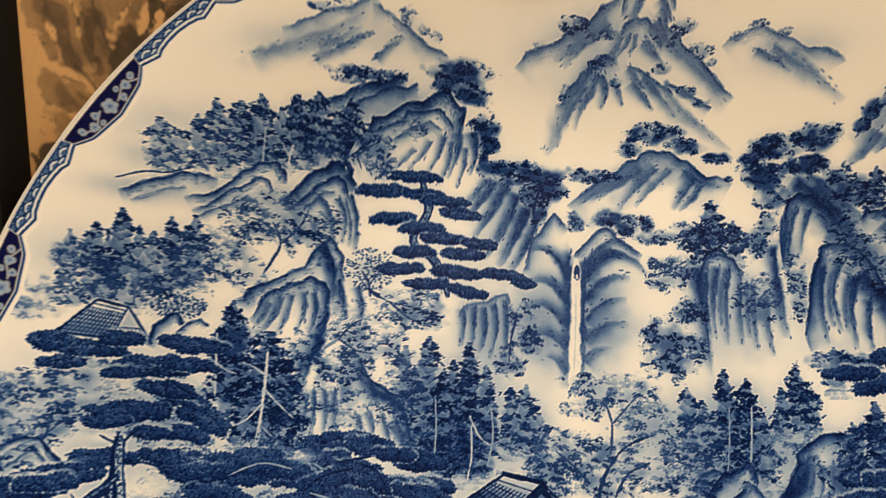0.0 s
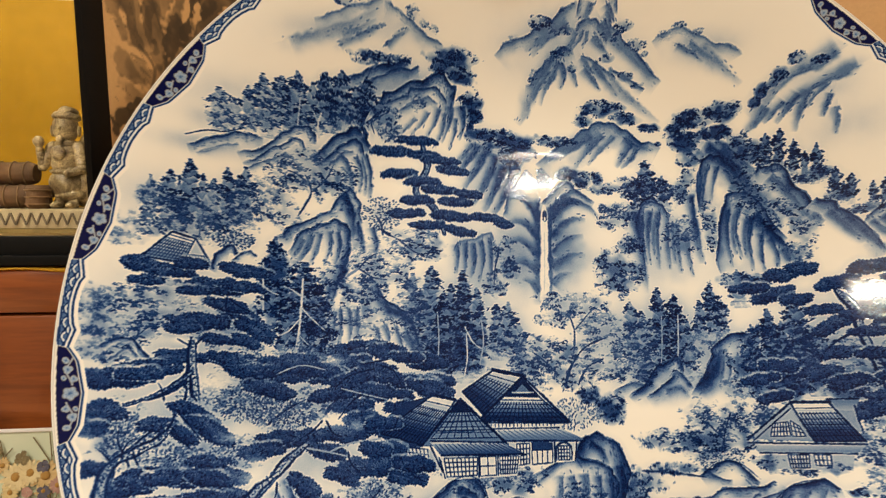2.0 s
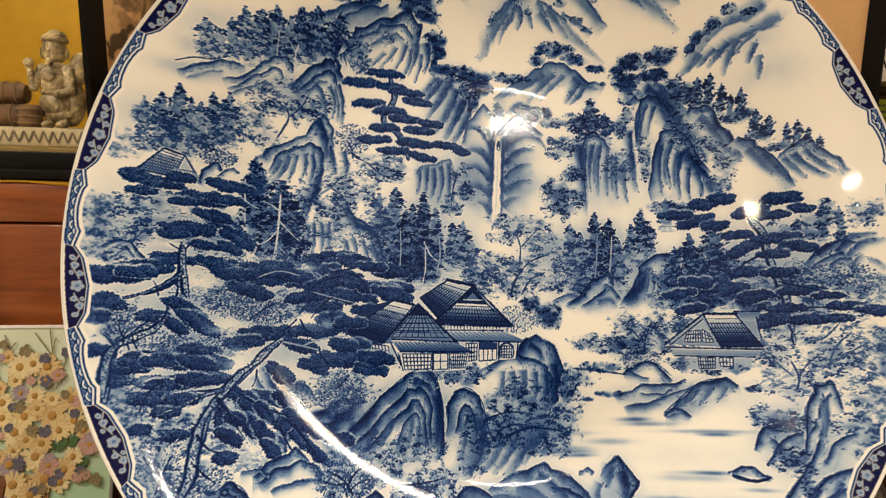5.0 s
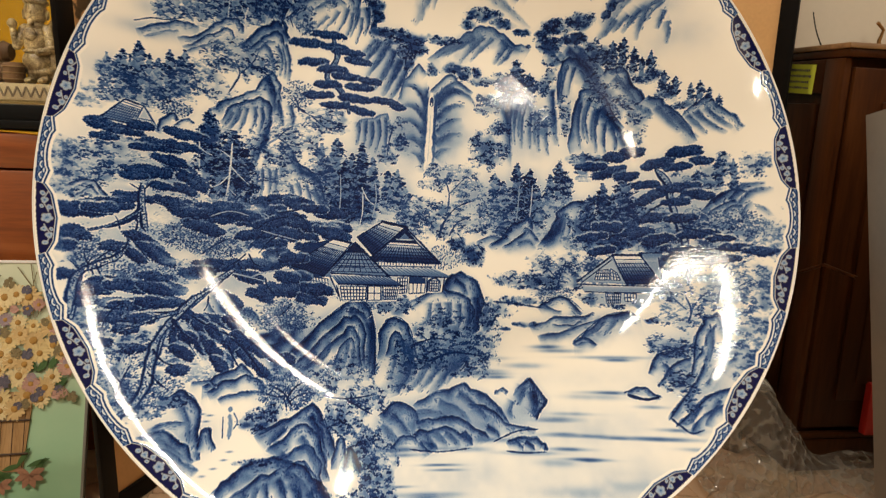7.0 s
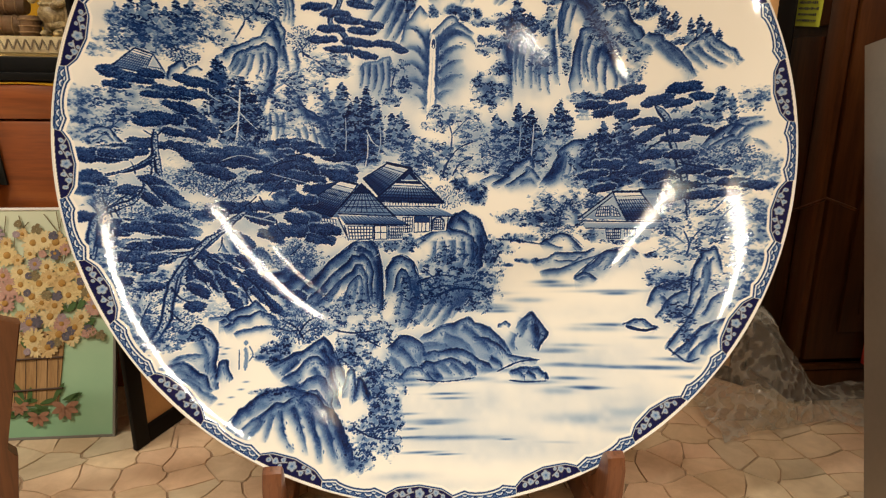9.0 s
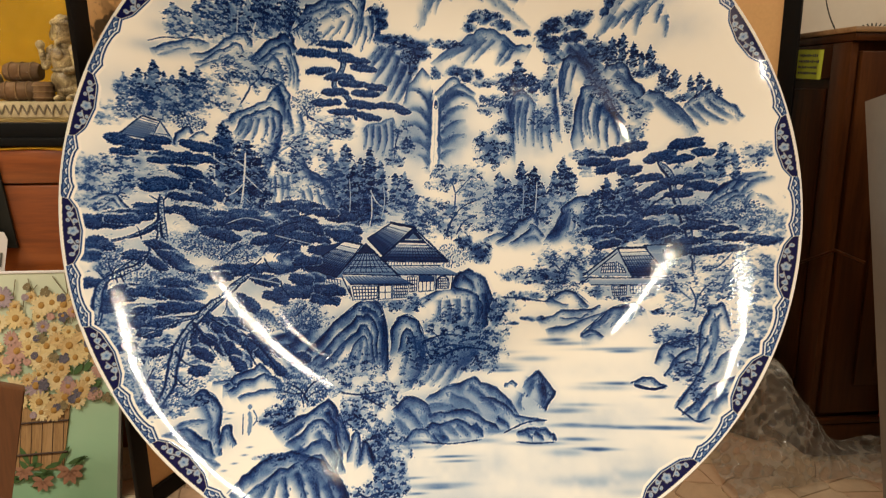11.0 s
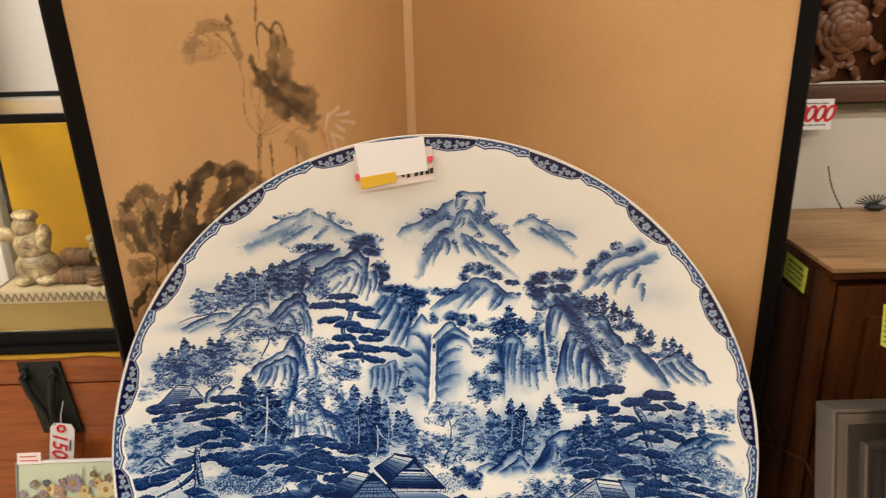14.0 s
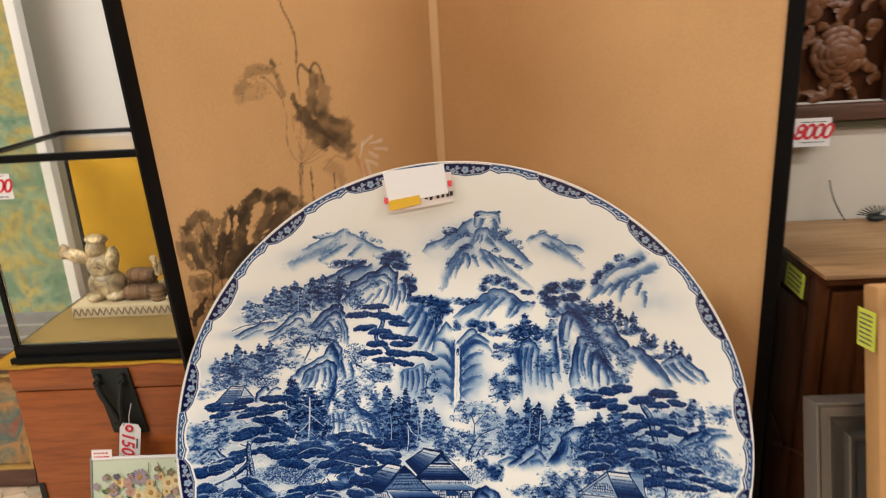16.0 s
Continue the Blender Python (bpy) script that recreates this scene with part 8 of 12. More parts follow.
line((-0.100, -0.110), (-0.049, -0.111), 0.0028, 0.1)
line((-0.145, -0.058), (-0.071, -0.073), 0.0086, 0.97)
line((-0.074, -0.073), (0.031, -0.180), 0.0060, 0.95)
line((-0.074, -0.076), (-0.180, -0.172), 0.0051, 0.95)
line((-0.120, -0.118), (-0.036, -0.121), 0.0037, 0.95)
line((-0.143, -0.062), (-0.213, -0.107), 0.0037, 0.9)
poly([(-0.172, -0.178), (0.017, -0.181), (0.008, -0.191), (-0.158, -0.187)], 0.1, 1.0, None)
line((-0.180, -0.175), (0.027, -0.180), 0.0042, 0.95)
line((-0.158, -0.179), (-0.158, -0.186), 0.0022, 0.8)
line((-0.150, -0.179), (-0.150, -0.186), 0.0022, 0.8)
line((-0.141, -0.179), (-0.141, -0.186), 0.0022, 0.8)
line((-0.133, -0.179), (-0.133, -0.186), 0.0022, 0.8)
line((-0.124, -0.179), (-0.125, -0.186), 0.0022, 0.8)
line((-0.116, -0.179), (-0.116, -0.186), 0.0022, 0.8)
line((-0.108, -0.179), (-0.108, -0.186), 0.0022, 0.8)
line((-0.099, -0.179), (-0.099, -0.186), 0.0023, 0.8)
line((-0.091, -0.179), (-0.091, -0.186), 0.0023, 0.8)
line((-0.082, -0.179), (-0.082, -0.186), 0.0023, 0.8)
line((-0.074, -0.179), (-0.074, -0.186), 0.0023, 0.8)
line((-0.065, -0.179), (-0.065, -0.186), 0.0023, 0.8)
line((-0.057, -0.179), (-0.057, -0.186), 0.0023, 0.8)
line((-0.048, -0.179), (-0.048, -0.186), 0.0023, 0.8)
line((-0.040, -0.179), (-0.040, -0.186), 0.0023, 0.8)
line((-0.031, -0.179), (-0.032, -0.186), 0.0023, 0.8)
line((-0.023, -0.179), (-0.023, -0.186), 0.0023, 0.8)
line((-0.014, -0.179), (-0.014, -0.186), 0.0023, 0.8)
line((-0.006, -0.179), (-0.006, -0.186), 0.0023, 0.8)
poly([(-0.158, -0.190), (0.005, -0.190), (0.061, -0.218), (-0.120, -0.215)], 0.12, 1.0, 0.6)
line((-0.158, -0.189), (0.005, -0.190), 0.0034, 0.9)
line((-0.120, -0.216), (0.061, -0.220), 0.0051, 0.95)
line((-0.147, -0.193), (-0.120, -0.215), 0.0018, 0.55)
line((-0.136, -0.193), (-0.107, -0.215), 0.0018, 0.55)
line((-0.123, -0.193), (-0.093, -0.215), 0.0018, 0.55)
line((-0.112, -0.193), (-0.080, -0.215), 0.0018, 0.55)
line((-0.099, -0.193), (-0.066, -0.215), 0.0018, 0.55)
line((-0.087, -0.193), (-0.052, -0.215), 0.0018, 0.55)
line((-0.076, -0.193), (-0.040, -0.215), 0.0018, 0.55)
line((-0.063, -0.193), (-0.025, -0.215), 0.0018, 0.55)
line((-0.052, -0.193), (-0.013, -0.215), 0.0018, 0.55)
line((-0.039, -0.193), (0.001, -0.215), 0.0018, 0.55)
line((-0.026, -0.193), (0.016, -0.215), 0.0018, 0.55)
line((-0.015, -0.193), (0.028, -0.215), 0.0018, 0.55)
line((-0.002, -0.193), (0.043, -0.215), 0.0018, 0.55)
poly([(-0.120, -0.220), (0.044, -0.221), (0.036, -0.263), (-0.104, -0.273)], 0.13, 1.0, None)
lattice((-0.095, -0.223), (-0.065, -0.223), (-0.068, -0.266), (-0.094, -0.269), 4, 4, 0.85, 0.1)
poly([(-0.061, -0.220), (-0.013, -0.221), (-0.014, -0.237), (-0.061, -0.238)], 0.78, 1.0, None)
lattice((-0.061, -0.238), (-0.014, -0.237), (-0.016, -0.265), (-0.061, -0.268), 4, 1, 0.85, 0.06)
stroke([(-0.006, -0.260), (-0.005, -0.233), (0.007, -0.223), (0.021, -0.225), (0.029, -0.236), (0.028, -0.260)], 0.0042, 0.0042, 0.9, 0.3, 1.0)
lattice((-0.001, -0.230), (0.025, -0.230), (0.024, -0.260), (-0.002, -0.260), 4, 4, 0.8, 0.15)
line((-0.009, -0.221), (-0.010, -0.265), 0.0037, 0.9)
line((0.042, -0.221), (0.036, -0.263), 0.0037, 0.9)
poly([(-0.288, -0.115), (-0.230, -0.125), (-0.305, -0.223), (-0.381, -0.216), (-0.408, -0.177), (-0.343, -0.128)], 0.8, 1.0, None)
roof((-0.281, -0.113), (-0.228, -0.125), (-0.305, -0.220), (-0.397, -0.193), 0.86, 0.04, 7, 13)
poly([(-0.219, -0.123), (-0.305, -0.223), (-0.117, -0.221)], 0.5, 1.0, None)
lattice((-0.233, -0.147), (-0.192, -0.147), (-0.133, -0.208), (-0.286, -0.207), 9, 5, 0.8, 0.42)
poly([(-0.219, -0.124), (-0.244, -0.152), (-0.192, -0.152)], 0.92, 1.0, None)
line((-0.283, -0.191), (-0.144, -0.191), 0.0035, 0.85)
line((-0.261, -0.172), (-0.168, -0.172), 0.0035, 0.8)
line((-0.281, -0.112), (-0.227, -0.124), 0.0063, 0.95)
line((-0.219, -0.121), (-0.114, -0.225), 0.0064, 0.97)
line((-0.221, -0.124), (-0.307, -0.223), 0.0055, 0.95)
poly([(-0.288, -0.214), (-0.125, -0.219), (-0.076, -0.245), (-0.266, -0.242)], 0.12, 1.0, 0.82)
line((-0.288, -0.212), (-0.122, -0.219), 0.0041, 0.95)
line((-0.266, -0.243), (-0.073, -0.246), 0.0055, 0.96)
line((-0.277, -0.219), (-0.258, -0.241), 0.0018, 0.72)
line((-0.268, -0.219), (-0.247, -0.241), 0.0018, 0.72)
line((-0.258, -0.219), (-0.236, -0.241), 0.0018, 0.72)
line((-0.249, -0.219), (-0.224, -0.241), 0.0018, 0.72)
line((-0.239, -0.219), (-0.213, -0.241), 0.0018, 0.72)
line((-0.228, -0.219), (-0.201, -0.241), 0.0018, 0.72)
line((-0.218, -0.220), (-0.190, -0.241), 0.0018, 0.72)
line((-0.209, -0.220), (-0.178, -0.241), 0.0018, 0.72)
line((-0.199, -0.220), (-0.166, -0.241), 0.0018, 0.72)
line((-0.189, -0.220), (-0.155, -0.241), 0.0018, 0.72)
line((-0.178, -0.220), (-0.142, -0.241), 0.0018, 0.72)
line((-0.168, -0.220), (-0.131, -0.242), 0.0018, 0.72)
line((-0.159, -0.220), (-0.120, -0.242), 0.0018, 0.72)
line((-0.149, -0.220), (-0.108, -0.242), 0.0018, 0.72)
line((-0.139, -0.220), (-0.097, -0.242), 0.0018, 0.72)
line((-0.128, -0.220), (-0.084, -0.242), 0.0018, 0.72)
poly([(-0.266, -0.246), (-0.087, -0.247), (-0.097, -0.291), (-0.250, -0.295)], 0.14, 1.0, None)
lattice((-0.258, -0.249), (-0.184, -0.249), (-0.186, -0.287), (-0.252, -0.289), 8, 4, 0.88, 0.08)
lattice((-0.179, -0.248), (-0.143, -0.248), (-0.143, -0.288), (-0.179, -0.289), 2, 2, 0.85, 0.05)
lattice((-0.134, -0.248), (-0.091, -0.249), (-0.098, -0.285), (-0.134, -0.286), 7, 4, 0.88, 0.1)
line((-0.181, -0.247), (-0.182, -0.292), 0.0033, 0.9)
line((-0.138, -0.247), (-0.139, -0.290), 0.0033, 0.9)
poly([(-0.375, -0.220), (-0.291, -0.229), (-0.269, -0.247), (-0.258, -0.274), (-0.288, -0.271), (-0.364, -0.249)], 0.2, 1.0, None)
lattice((-0.370, -0.221), (-0.294, -0.229), (-0.290, -0.266), (-0.360, -0.247), 9, 3, 0.88, 0.16)
line((-0.288, -0.221), (-0.261, -0.279), 0.0041, 0.9)
line((-0.269, -0.247), (-0.256, -0.292), 0.0035, 0.9)
pad(-0.297, -0.095, 0.097, 0.036, -10, 0.8)
pad(-0.388, -0.172, 0.081, 0.035, 0, 0.8)
pad(-0.370, -0.228, 0.067, 0.038, -20, 0.8)
pad(-0.326, -0.260, 0.095, 0.041, -4, 0.8)
pad(-0.407, -0.228, 0.067, 0.040, -10, 0.8)
mist(-0.735, -0.364, 0.0200, 0.0175, 0.8)
mist(-0.619, -0.466, 0.0539, 0.0539, 0.8)
mist(-0.651, -0.279, 0.0354, 0.0190, 0.7)
mist(-0.671, -0.546, 0.0513, 0.0205, 0.5)
mist(-0.826, -0.309, 0.0236, 0.0118, 0.5)
bush(-0.792, -0.505, 0.0671, 0.0719, 0.7)
bush(-0.697, -0.537, 0.0632, 0.0430, 0.72)
bush(-0.829, -0.353, 0.0353, 0.0353, 0.66)
bush(-0.505, -0.349, 0.0389, 0.0359, 0.62)
bush(-0.413, -0.340, 0.0631, 0.0505, 0.66)
pad(-0.847, -0.268, 0.070, 0.035, -10, 0.8)
pad(-0.799, -0.265, 0.096, 0.031, 0, 0.8)
pad(-0.730, -0.274, 0.089, 0.033, -12, 0.8)
pad(-0.796, -0.320, 0.072, 0.026, 0, 0.8)
pad(-0.728, -0.310, 0.089, 0.033, -4, 0.8)
pad(-0.806, -0.347, 0.072, 0.041, 0, 0.8)
pad(-0.757, -0.352, 0.062, 0.030, 0, 0.8)
pad(-0.787, -0.379, 0.055, 0.024, 0, 0.8)
pad(-0.641, -0.347, 0.081, 0.035, -20, 0.8)
pad(-0.615, -0.378, 0.069, 0.033, -40, 0.8)
pad(-0.587, -0.385, 0.056, 0.031, -50, 0.8)
pad(-0.616, -0.413, 0.068, 0.035, -62, 0.8)
pad(-0.584, -0.436, 0.072, 0.036, -58, 0.8)
pad(-0.568, -0.467, 0.056, 0.028, -50, 0.8)
pad(-0.541, -0.362, 0.067, 0.032, -40, 0.8)
pad(-0.510, -0.405, 0.088, 0.032, -30, 0.8)
pad(-0.472, -0.430, 0.090, 0.036, -30, 0.8)
pad(-0.500, -0.453, 0.073, 0.029, -40, 0.8)
pad(-0.462, -0.485, 0.069, 0.027, -40, 0.8)
pad(-0.410, -0.455, 0.077, 0.037, -10, 0.8)
pad(-0.657, -0.435, 0.058, 0.037, -30, 0.8)
pad(-0.661, -0.480, 0.044, 0.034, -10, 0.8)
pad(-0.647, -0.397, 0.040, 0.032, -20, 0.8)
pad(-0.763, -0.427, 0.049, 0.032, 0, 0.8)
pad(-0.830, -0.414, 0.042, 0.028, 0, 0.8)
trunk([(-0.610, -0.270), (-0.643, -0.296), (-0.672, -0.332), (-0.699, -0.370), (-0.718, -0.412), (-0.726, -0.464), (-0.728, -0.515), (-0.744, -0.559), (-0.775, -0.588)], 0.0165, 0.0267, 0.25)
trunk([(-0.672, -0.332), (-0.719, -0.345), (-0.762, -0.367), (-0.802, -0.385)], 0.0112, 0.0050, 0.35)
trunk([(-0.687, -0.351), (-0.661, -0.382), (-0.623, -0.410)], 0.0106, 0.0053, 0.45)
stroke([(-0.687, -0.348), (-0.655, -0.397), (-0.613, -0.459)], 0.0067, 0.0027, 0.9, 0.5, 1.0)
stroke([(-0.648, -0.338), (-0.598, -0.369), (-0.532, -0.397)], 0.0070, 0.0028, 0.9, 0.5, 1.0)
stroke([(-0.547, -0.397), (-0.509, -0.429), (-0.461, -0.493)], 0.0073, 0.0029, 0.9, 0.5, 1.0)
stroke([(-0.553, -0.416), (-0.529, -0.461), (-0.505, -0.492)], 0.0072, 0.0029, 0.9, 0.5, 1.0)
stroke([(-0.722, -0.427), (-0.698, -0.457), (-0.671, -0.470)], 0.0064, 0.0025, 0.9, 0.5, 1.0)
stroke([(-0.724, -0.486), (-0.693, -0.516), (-0.672, -0.531)], 0.0063, 0.0025, 0.9, 0.5, 1.0)
stroke([(-0.788, -0.540), (-0.780, -0.501), (-0.768, -0.463)], 0.0048, 0.0019, 0.3, 0.5, 1.0)
stroke([(-0.780, -0.506), (-0.806, -0.483), (-0.820, -0.462)], 0.0048, 0.0019, 0.3, 0.5, 1.0)
stroke([(-0.773, -0.484), (-0.753, -0.471), (-0.742, -0.456)], 0.0049, 0.0020, 0.3, 0.5, 1.0)
stroke([(-0.782, -0.520), (-0.796, -0.526), (-0.821, -0.504)], 0.0048, 0.0019, 0.3, 0.5, 1.0)
stroke([(-0.777, -0.499), (-0.785, -0.467), (-0.780, -0.441)], 0.0048, 0.0019, 0.3, 0.5, 1.0)
stroke([(-0.765, -0.470), (-0.765, -0.449), (-0.756, -0.434)], 0.0049, 0.0020, 0.3, 0.5, 1.0)
stroke([(-0.804, -0.486), (-0.811, -0.462), (-0.808, -0.441)], 0.0047, 0.0019, 0.3, 0.5, 1.0)
stroke([(-0.786, -0.545), (-0.776, -0.504), (-0.764, -0.465)], 0.0036, 0.0017, 0.88, 0.5, 1.0)
stroke([(-0.776, -0.509), (-0.802, -0.486), (-0.816, -0.465)], 0.0036, 0.0017, 0.88, 0.5, 1.0)
stroke([(-0.813, -0.323), (-0.829, -0.353), (-0.833, -0.375)], 0.0035, 0.0017, 0.88, 0.5, 1.0)
stroke([(-0.796, -0.308), (-0.819, -0.331), (-0.830, -0.341)], 0.0036, 0.0017, 0.88, 0.5, 1.0)
stroke([(-0.390, -0.581), (-0.403, -0.557), (-0.437, -0.533)], 0.0045, 0.0021, 0.88, 0.5, 1.0)
stroke([(-0.391, -0.573), (-0.361, -0.551), (-0.322, -0.544)], 0.0046, 0.0022, 0.88, 0.5, 1.0)
stroke([(-0.399, -0.562), (-0.396, -0.542), (-0.385, -0.519)], 0.0046, 0.0021, 0.88, 0.5, 1.0)
# left bank: lower rocks
mist(-0.631, -0.562, 0.0315, 0.0210, 0.5)
mist(-0.531, -0.625, 0.0691, 0.0552, 0.8)
ridge([(-0.605, -0.525), (-0.562, -0.491), (-0.514, -0.469), (-0.478, -0.496)], 0.0170, 0.88, clear=0.0254, spacing=7)
ridge([(-0.590, -0.541), (-0.540, -0.507), (-0.483, -0.499), (-0.443, -0.528)], 0.0157, 0.88, clear=0.0200, spacing=7)
ridge([(-0.564, -0.557), (-0.510, -0.538), (-0.446, -0.540)], 0.0114, 0.74, clear=0.0114)
ridge([(-0.629, -0.511), (-0.593, -0.508), (-0.567, -0.521)], 0.0095, 0.8, clear=0.0081)
wash(-0.648, -0.646, 0.0772, 0.0514, 0.4, 0.8)
ridge([(-0.710, -0.628), (-0.668, -0.603), (-0.627, -0.605), (-0.597, -0.646), (-0.584, -0.702)], 0.0194, 0.66, clear=0.0415)
ridge([(-0.676, -0.548), (-0.646, -0.531), (-0.610, -0.556), (-0.594, -0.621), (-0.584, -0.683)], 0.0211, 0.88, clear=0.0421)
wet([(-0.648, -0.547), (-0.621, -0.606), (-0.611, -0.662)], 0.0170, 0.0079, 0.6)
ridge([(-0.593, -0.680), (-0.589, -0.629), (-0.569, -0.629), (-0.552, -0.672)], 0.0121, 0.96, clear=0.0161)
ridge([(-0.724, -0.638), (-0.676, -0.623), (-0.633, -0.647), (-0.592, -0.696)], 0.0218, 0.78, clear=0.0307)
ridge([(-0.706, -0.674), (-0.658, -0.672), (-0.618, -0.696), (-0.587, -0.718)], 0.0154, 0.6, clear=0.0180)
wet([(-0.687, -0.636), (-0.646, -0.666), (-0.618, -0.696)], 0.0154, 0.0077, 0.5)
mass(-0.670, -0.553, 0.0385, 0.0205, 0.66, 0.5)
mass(-0.706, -0.572, 0.0376, 0.0250, 0.55, 0.4)
mass(-0.395, -0.534, 0.0762, 0.0488, 0.55, 0.3)
bush(-0.392, -0.539, 0.0762, 0.0518, 0.66)
stroke([(-0.378, -0.577), (-0.401, -0.545), (-0.438, -0.522)], 0.0060, 0.0030, 0.88, 0.5, 1.0)
stroke([(-0.391, -0.558), (-0.369, -0.527), (-0.331, -0.512)], 0.0062, 0.0031, 0.88, 0.5, 1.0)
stroke([(-0.396, -0.551), (-0.421, -0.553), (-0.449, -0.543)], 0.0045, 0.0030, 0.85, 0.5, 1.0)
mass(-0.459, -0.615, 0.0376, 0.0260, 0.8, 0.7)
mass(-0.434, -0.594, 0.0294, 0.0206, 0.78, 0.65)
ridge([(-0.462, -0.649), (-0.418, -0.624), (-0.374, -0.604), (-0.326, -0.575), (-0.294, -0.607), (-0.273, -0.661), (-0.249, -0.713)], 0.0259, 0.94, clear=0.1064, spacing=7)
ridge([(-0.440, -0.685), (-0.387, -0.648), (-0.343, -0.627), (-0.306, -0.652), (-0.283, -0.712), (-0.274, -0.768)], 0.0210, 0.88, clear=0.0722, spacing=7)
ridge([(-0.415, -0.715), (-0.371, -0.685), (-0.332, -0.671), (-0.299, -0.711), (-0.286, -0.776)], 0.0179, 0.8, clear=0.0536, spacing=7)
ridge([(-0.386, -0.733), (-0.347, -0.714), (-0.315, -0.738), (-0.296, -0.786)], 0.0148, 0.66, clear=0.0296)
wet([(-0.329, -0.598), (-0.296, -0.653), (-0.280, -0.712)], 0.0169, 0.0077, 0.8)
wet([(-0.388, -0.633), (-0.413, -0.658), (-0.432, -0.674)], 0.0147, 0.0073, 0.7)
wet([(-0.350, -0.650), (-0.318, -0.695), (-0.302, -0.739)], 0.0136, 0.0075, 0.55)
wet([(-0.385, -0.691), (-0.406, -0.711), (-0.418, -0.724)], 0.0116, 0.0073, 0.55)
ridge([(-0.267, -0.735), (-0.259, -0.678), (-0.240, -0.666), (-0.228, -0.715), (-0.226, -0.746)], 0.0108, 0.92, clear=0.0170, spacing=6)
ridge([(-0.234, -0.743), (-0.229, -0.693), (-0.214, -0.685), (-0.196, -0.723), (-0.186, -0.751)], 0.0109, 0.94, clear=0.0171, spacing=6)
wet([(-0.206, -0.701), (-0.193, -0.728), (-0.187, -0.748)], 0.0125, 0.0078, 0.9)
mist(-0.407, -0.813, 0.0845, 0.0423, 0.85)
ridge([(-0.568, -0.791), (-0.521, -0.745), (-0.483, -0.715), (-0.428, -0.704), (-0.375, -0.713)], 0.0278, 0.9, clear=0.0612, spacing=8)
ridge([(-0.540, -0.815), (-0.492, -0.774), (-0.446, -0.743), (-0.392, -0.725)], 0.0194, 0.8, clear=0.0305)
ridge([(-0.384, -0.710), (-0.324, -0.738), (-0.275, -0.796), (-0.244, -0.851), (-0.222, -0.907)], 0.0325, 0.84, spacing=7)
wet([(-0.424, -0.755), (-0.414, -0.812), (-0.387, -0.861)], 0.0197, 0.0085, 0.68)
wet([(-0.397, -0.744), (-0.370, -0.809), (-0.352, -0.872)], 0.0215, 0.0086, 0.74)
wet([(-0.360, -0.752), (-0.326, -0.832), (-0.317, -0.892)], 0.0231, 0.0087, 0.74)
wet([(-0.315, -0.777), (-0.290, -0.841), (-0.274, -0.895)], 0.0234, 0.0088, 0.7)
wet([(-0.270, -0.807), (-0.246, -0.864), (-0.229, -0.916)], 0.0235, 0.0088, 0.76)
wet([(-0.470, -0.776), (-0.487, -0.803), (-0.512, -0.825)], 0.0150, 0.0082, 0.56)
wet([(-0.445, -0.763), (-0.452, -0.802), (-0.460, -0.834)], 0.0125, 0.0083, 0.5)
wet([(-0.383, -0.734), (-0.338, -0.764), (-0.292, -0.821)], 0.0176, 0.0088, 0.6)
wet([(-0.293, -0.767), (-0.263, -0.823), (-0.244, -0.871)], 0.0193, 0.0089, 0.8)
mass(-0.448, -0.710, 0.0567, 0.0085, 0.78, 0.6)
mass(-0.187, -0.660, 0.0413, 0.0254, 0.66, 0.5)
mass(-0.146, -0.721, 0.0473, 0.0505, 0.64, 0.45)
mass(-0.179, -0.831, 0.0695, 0.0484, 0.66, 0.5)
mass(-0.215, -0.869, 0.0385, 0.0414, 0.64, 0.5)
mass(-0.134, -0.783, 0.0372, 0.0372, 0.62, 0.45)
mass(-0.266, -0.624, 0.0314, 0.0314, 0.7, 0.6)
mass(-0.172, -0.753, 0.0373, 0.0311, 0.66, 0.5)
stroke([(-0.233, -0.812), (-0.188, -0.835), (-0.131, -0.844)], 0.0060, 0.0030, 0.85, 0.5, 1.0)
stroke([(-0.221, -0.826), (-0.173, -0.813), (-0.142, -0.817)], 0.0046, 0.0030, 0.8, 0.5, 1.0)
stroke([(-0.146, -0.609), (-0.088, -0.573), (-0.036, -0.600)], 0.0039, 0.0026, 0.88, 0.5, 0.8)
stroke([(-0.453, -0.647), (-0.371, -0.604), (-0.325, -0.577), (-0.294, -0.607), (-0.271, -0.666)], 0.0034, 0.0021, 0.9, 0.5, 0.65)
stroke([(-0.428, -0.475), (-0.352, -0.398), (-0.284, -0.331), (-0.226, -0.291), (-0.178, -0.301), (-0.155, -0.370)], 0.0036, 0.0023, 0.9, 0.5, 0.65)
stroke([(-0.146, -0.442), (-0.135, -0.367), (-0.098, -0.335), (-0.058, -0.366), (-0.042, -0.435)], 0.0037, 0.0023, 0.9, 0.5, 0.65)
stroke([(-0.568, -0.791), (-0.521, -0.745), (-0.480, -0.716), (-0.425, -0.706)], 0.0030, 0.0019, 0.9, 0.5, 0.65)
stroke([(-0.674, -0.549), (-0.646, -0.532), (-0.610, -0.557), (-0.593, -0.624)], 0.0029, 0.0018, 0.9, 0.5, 0.65)
stroke([(0.605, -0.490), (0.626, -0.444), (0.666, -0.425)], 0.0032, 0.0020, 0.9, 0.5, 0.65)
stroke([(0.711, -0.477), (0.735, -0.380), (0.762, -0.339), (0.797, -0.331)], 0.0030, 0.0019, 0.9, 0.5, 0.65)
stroke([(0.630, -0.613), (0.676, -0.557), (0.712, -0.509)], 0.0031, 0.0020, 0.9, 0.5, 0.65)
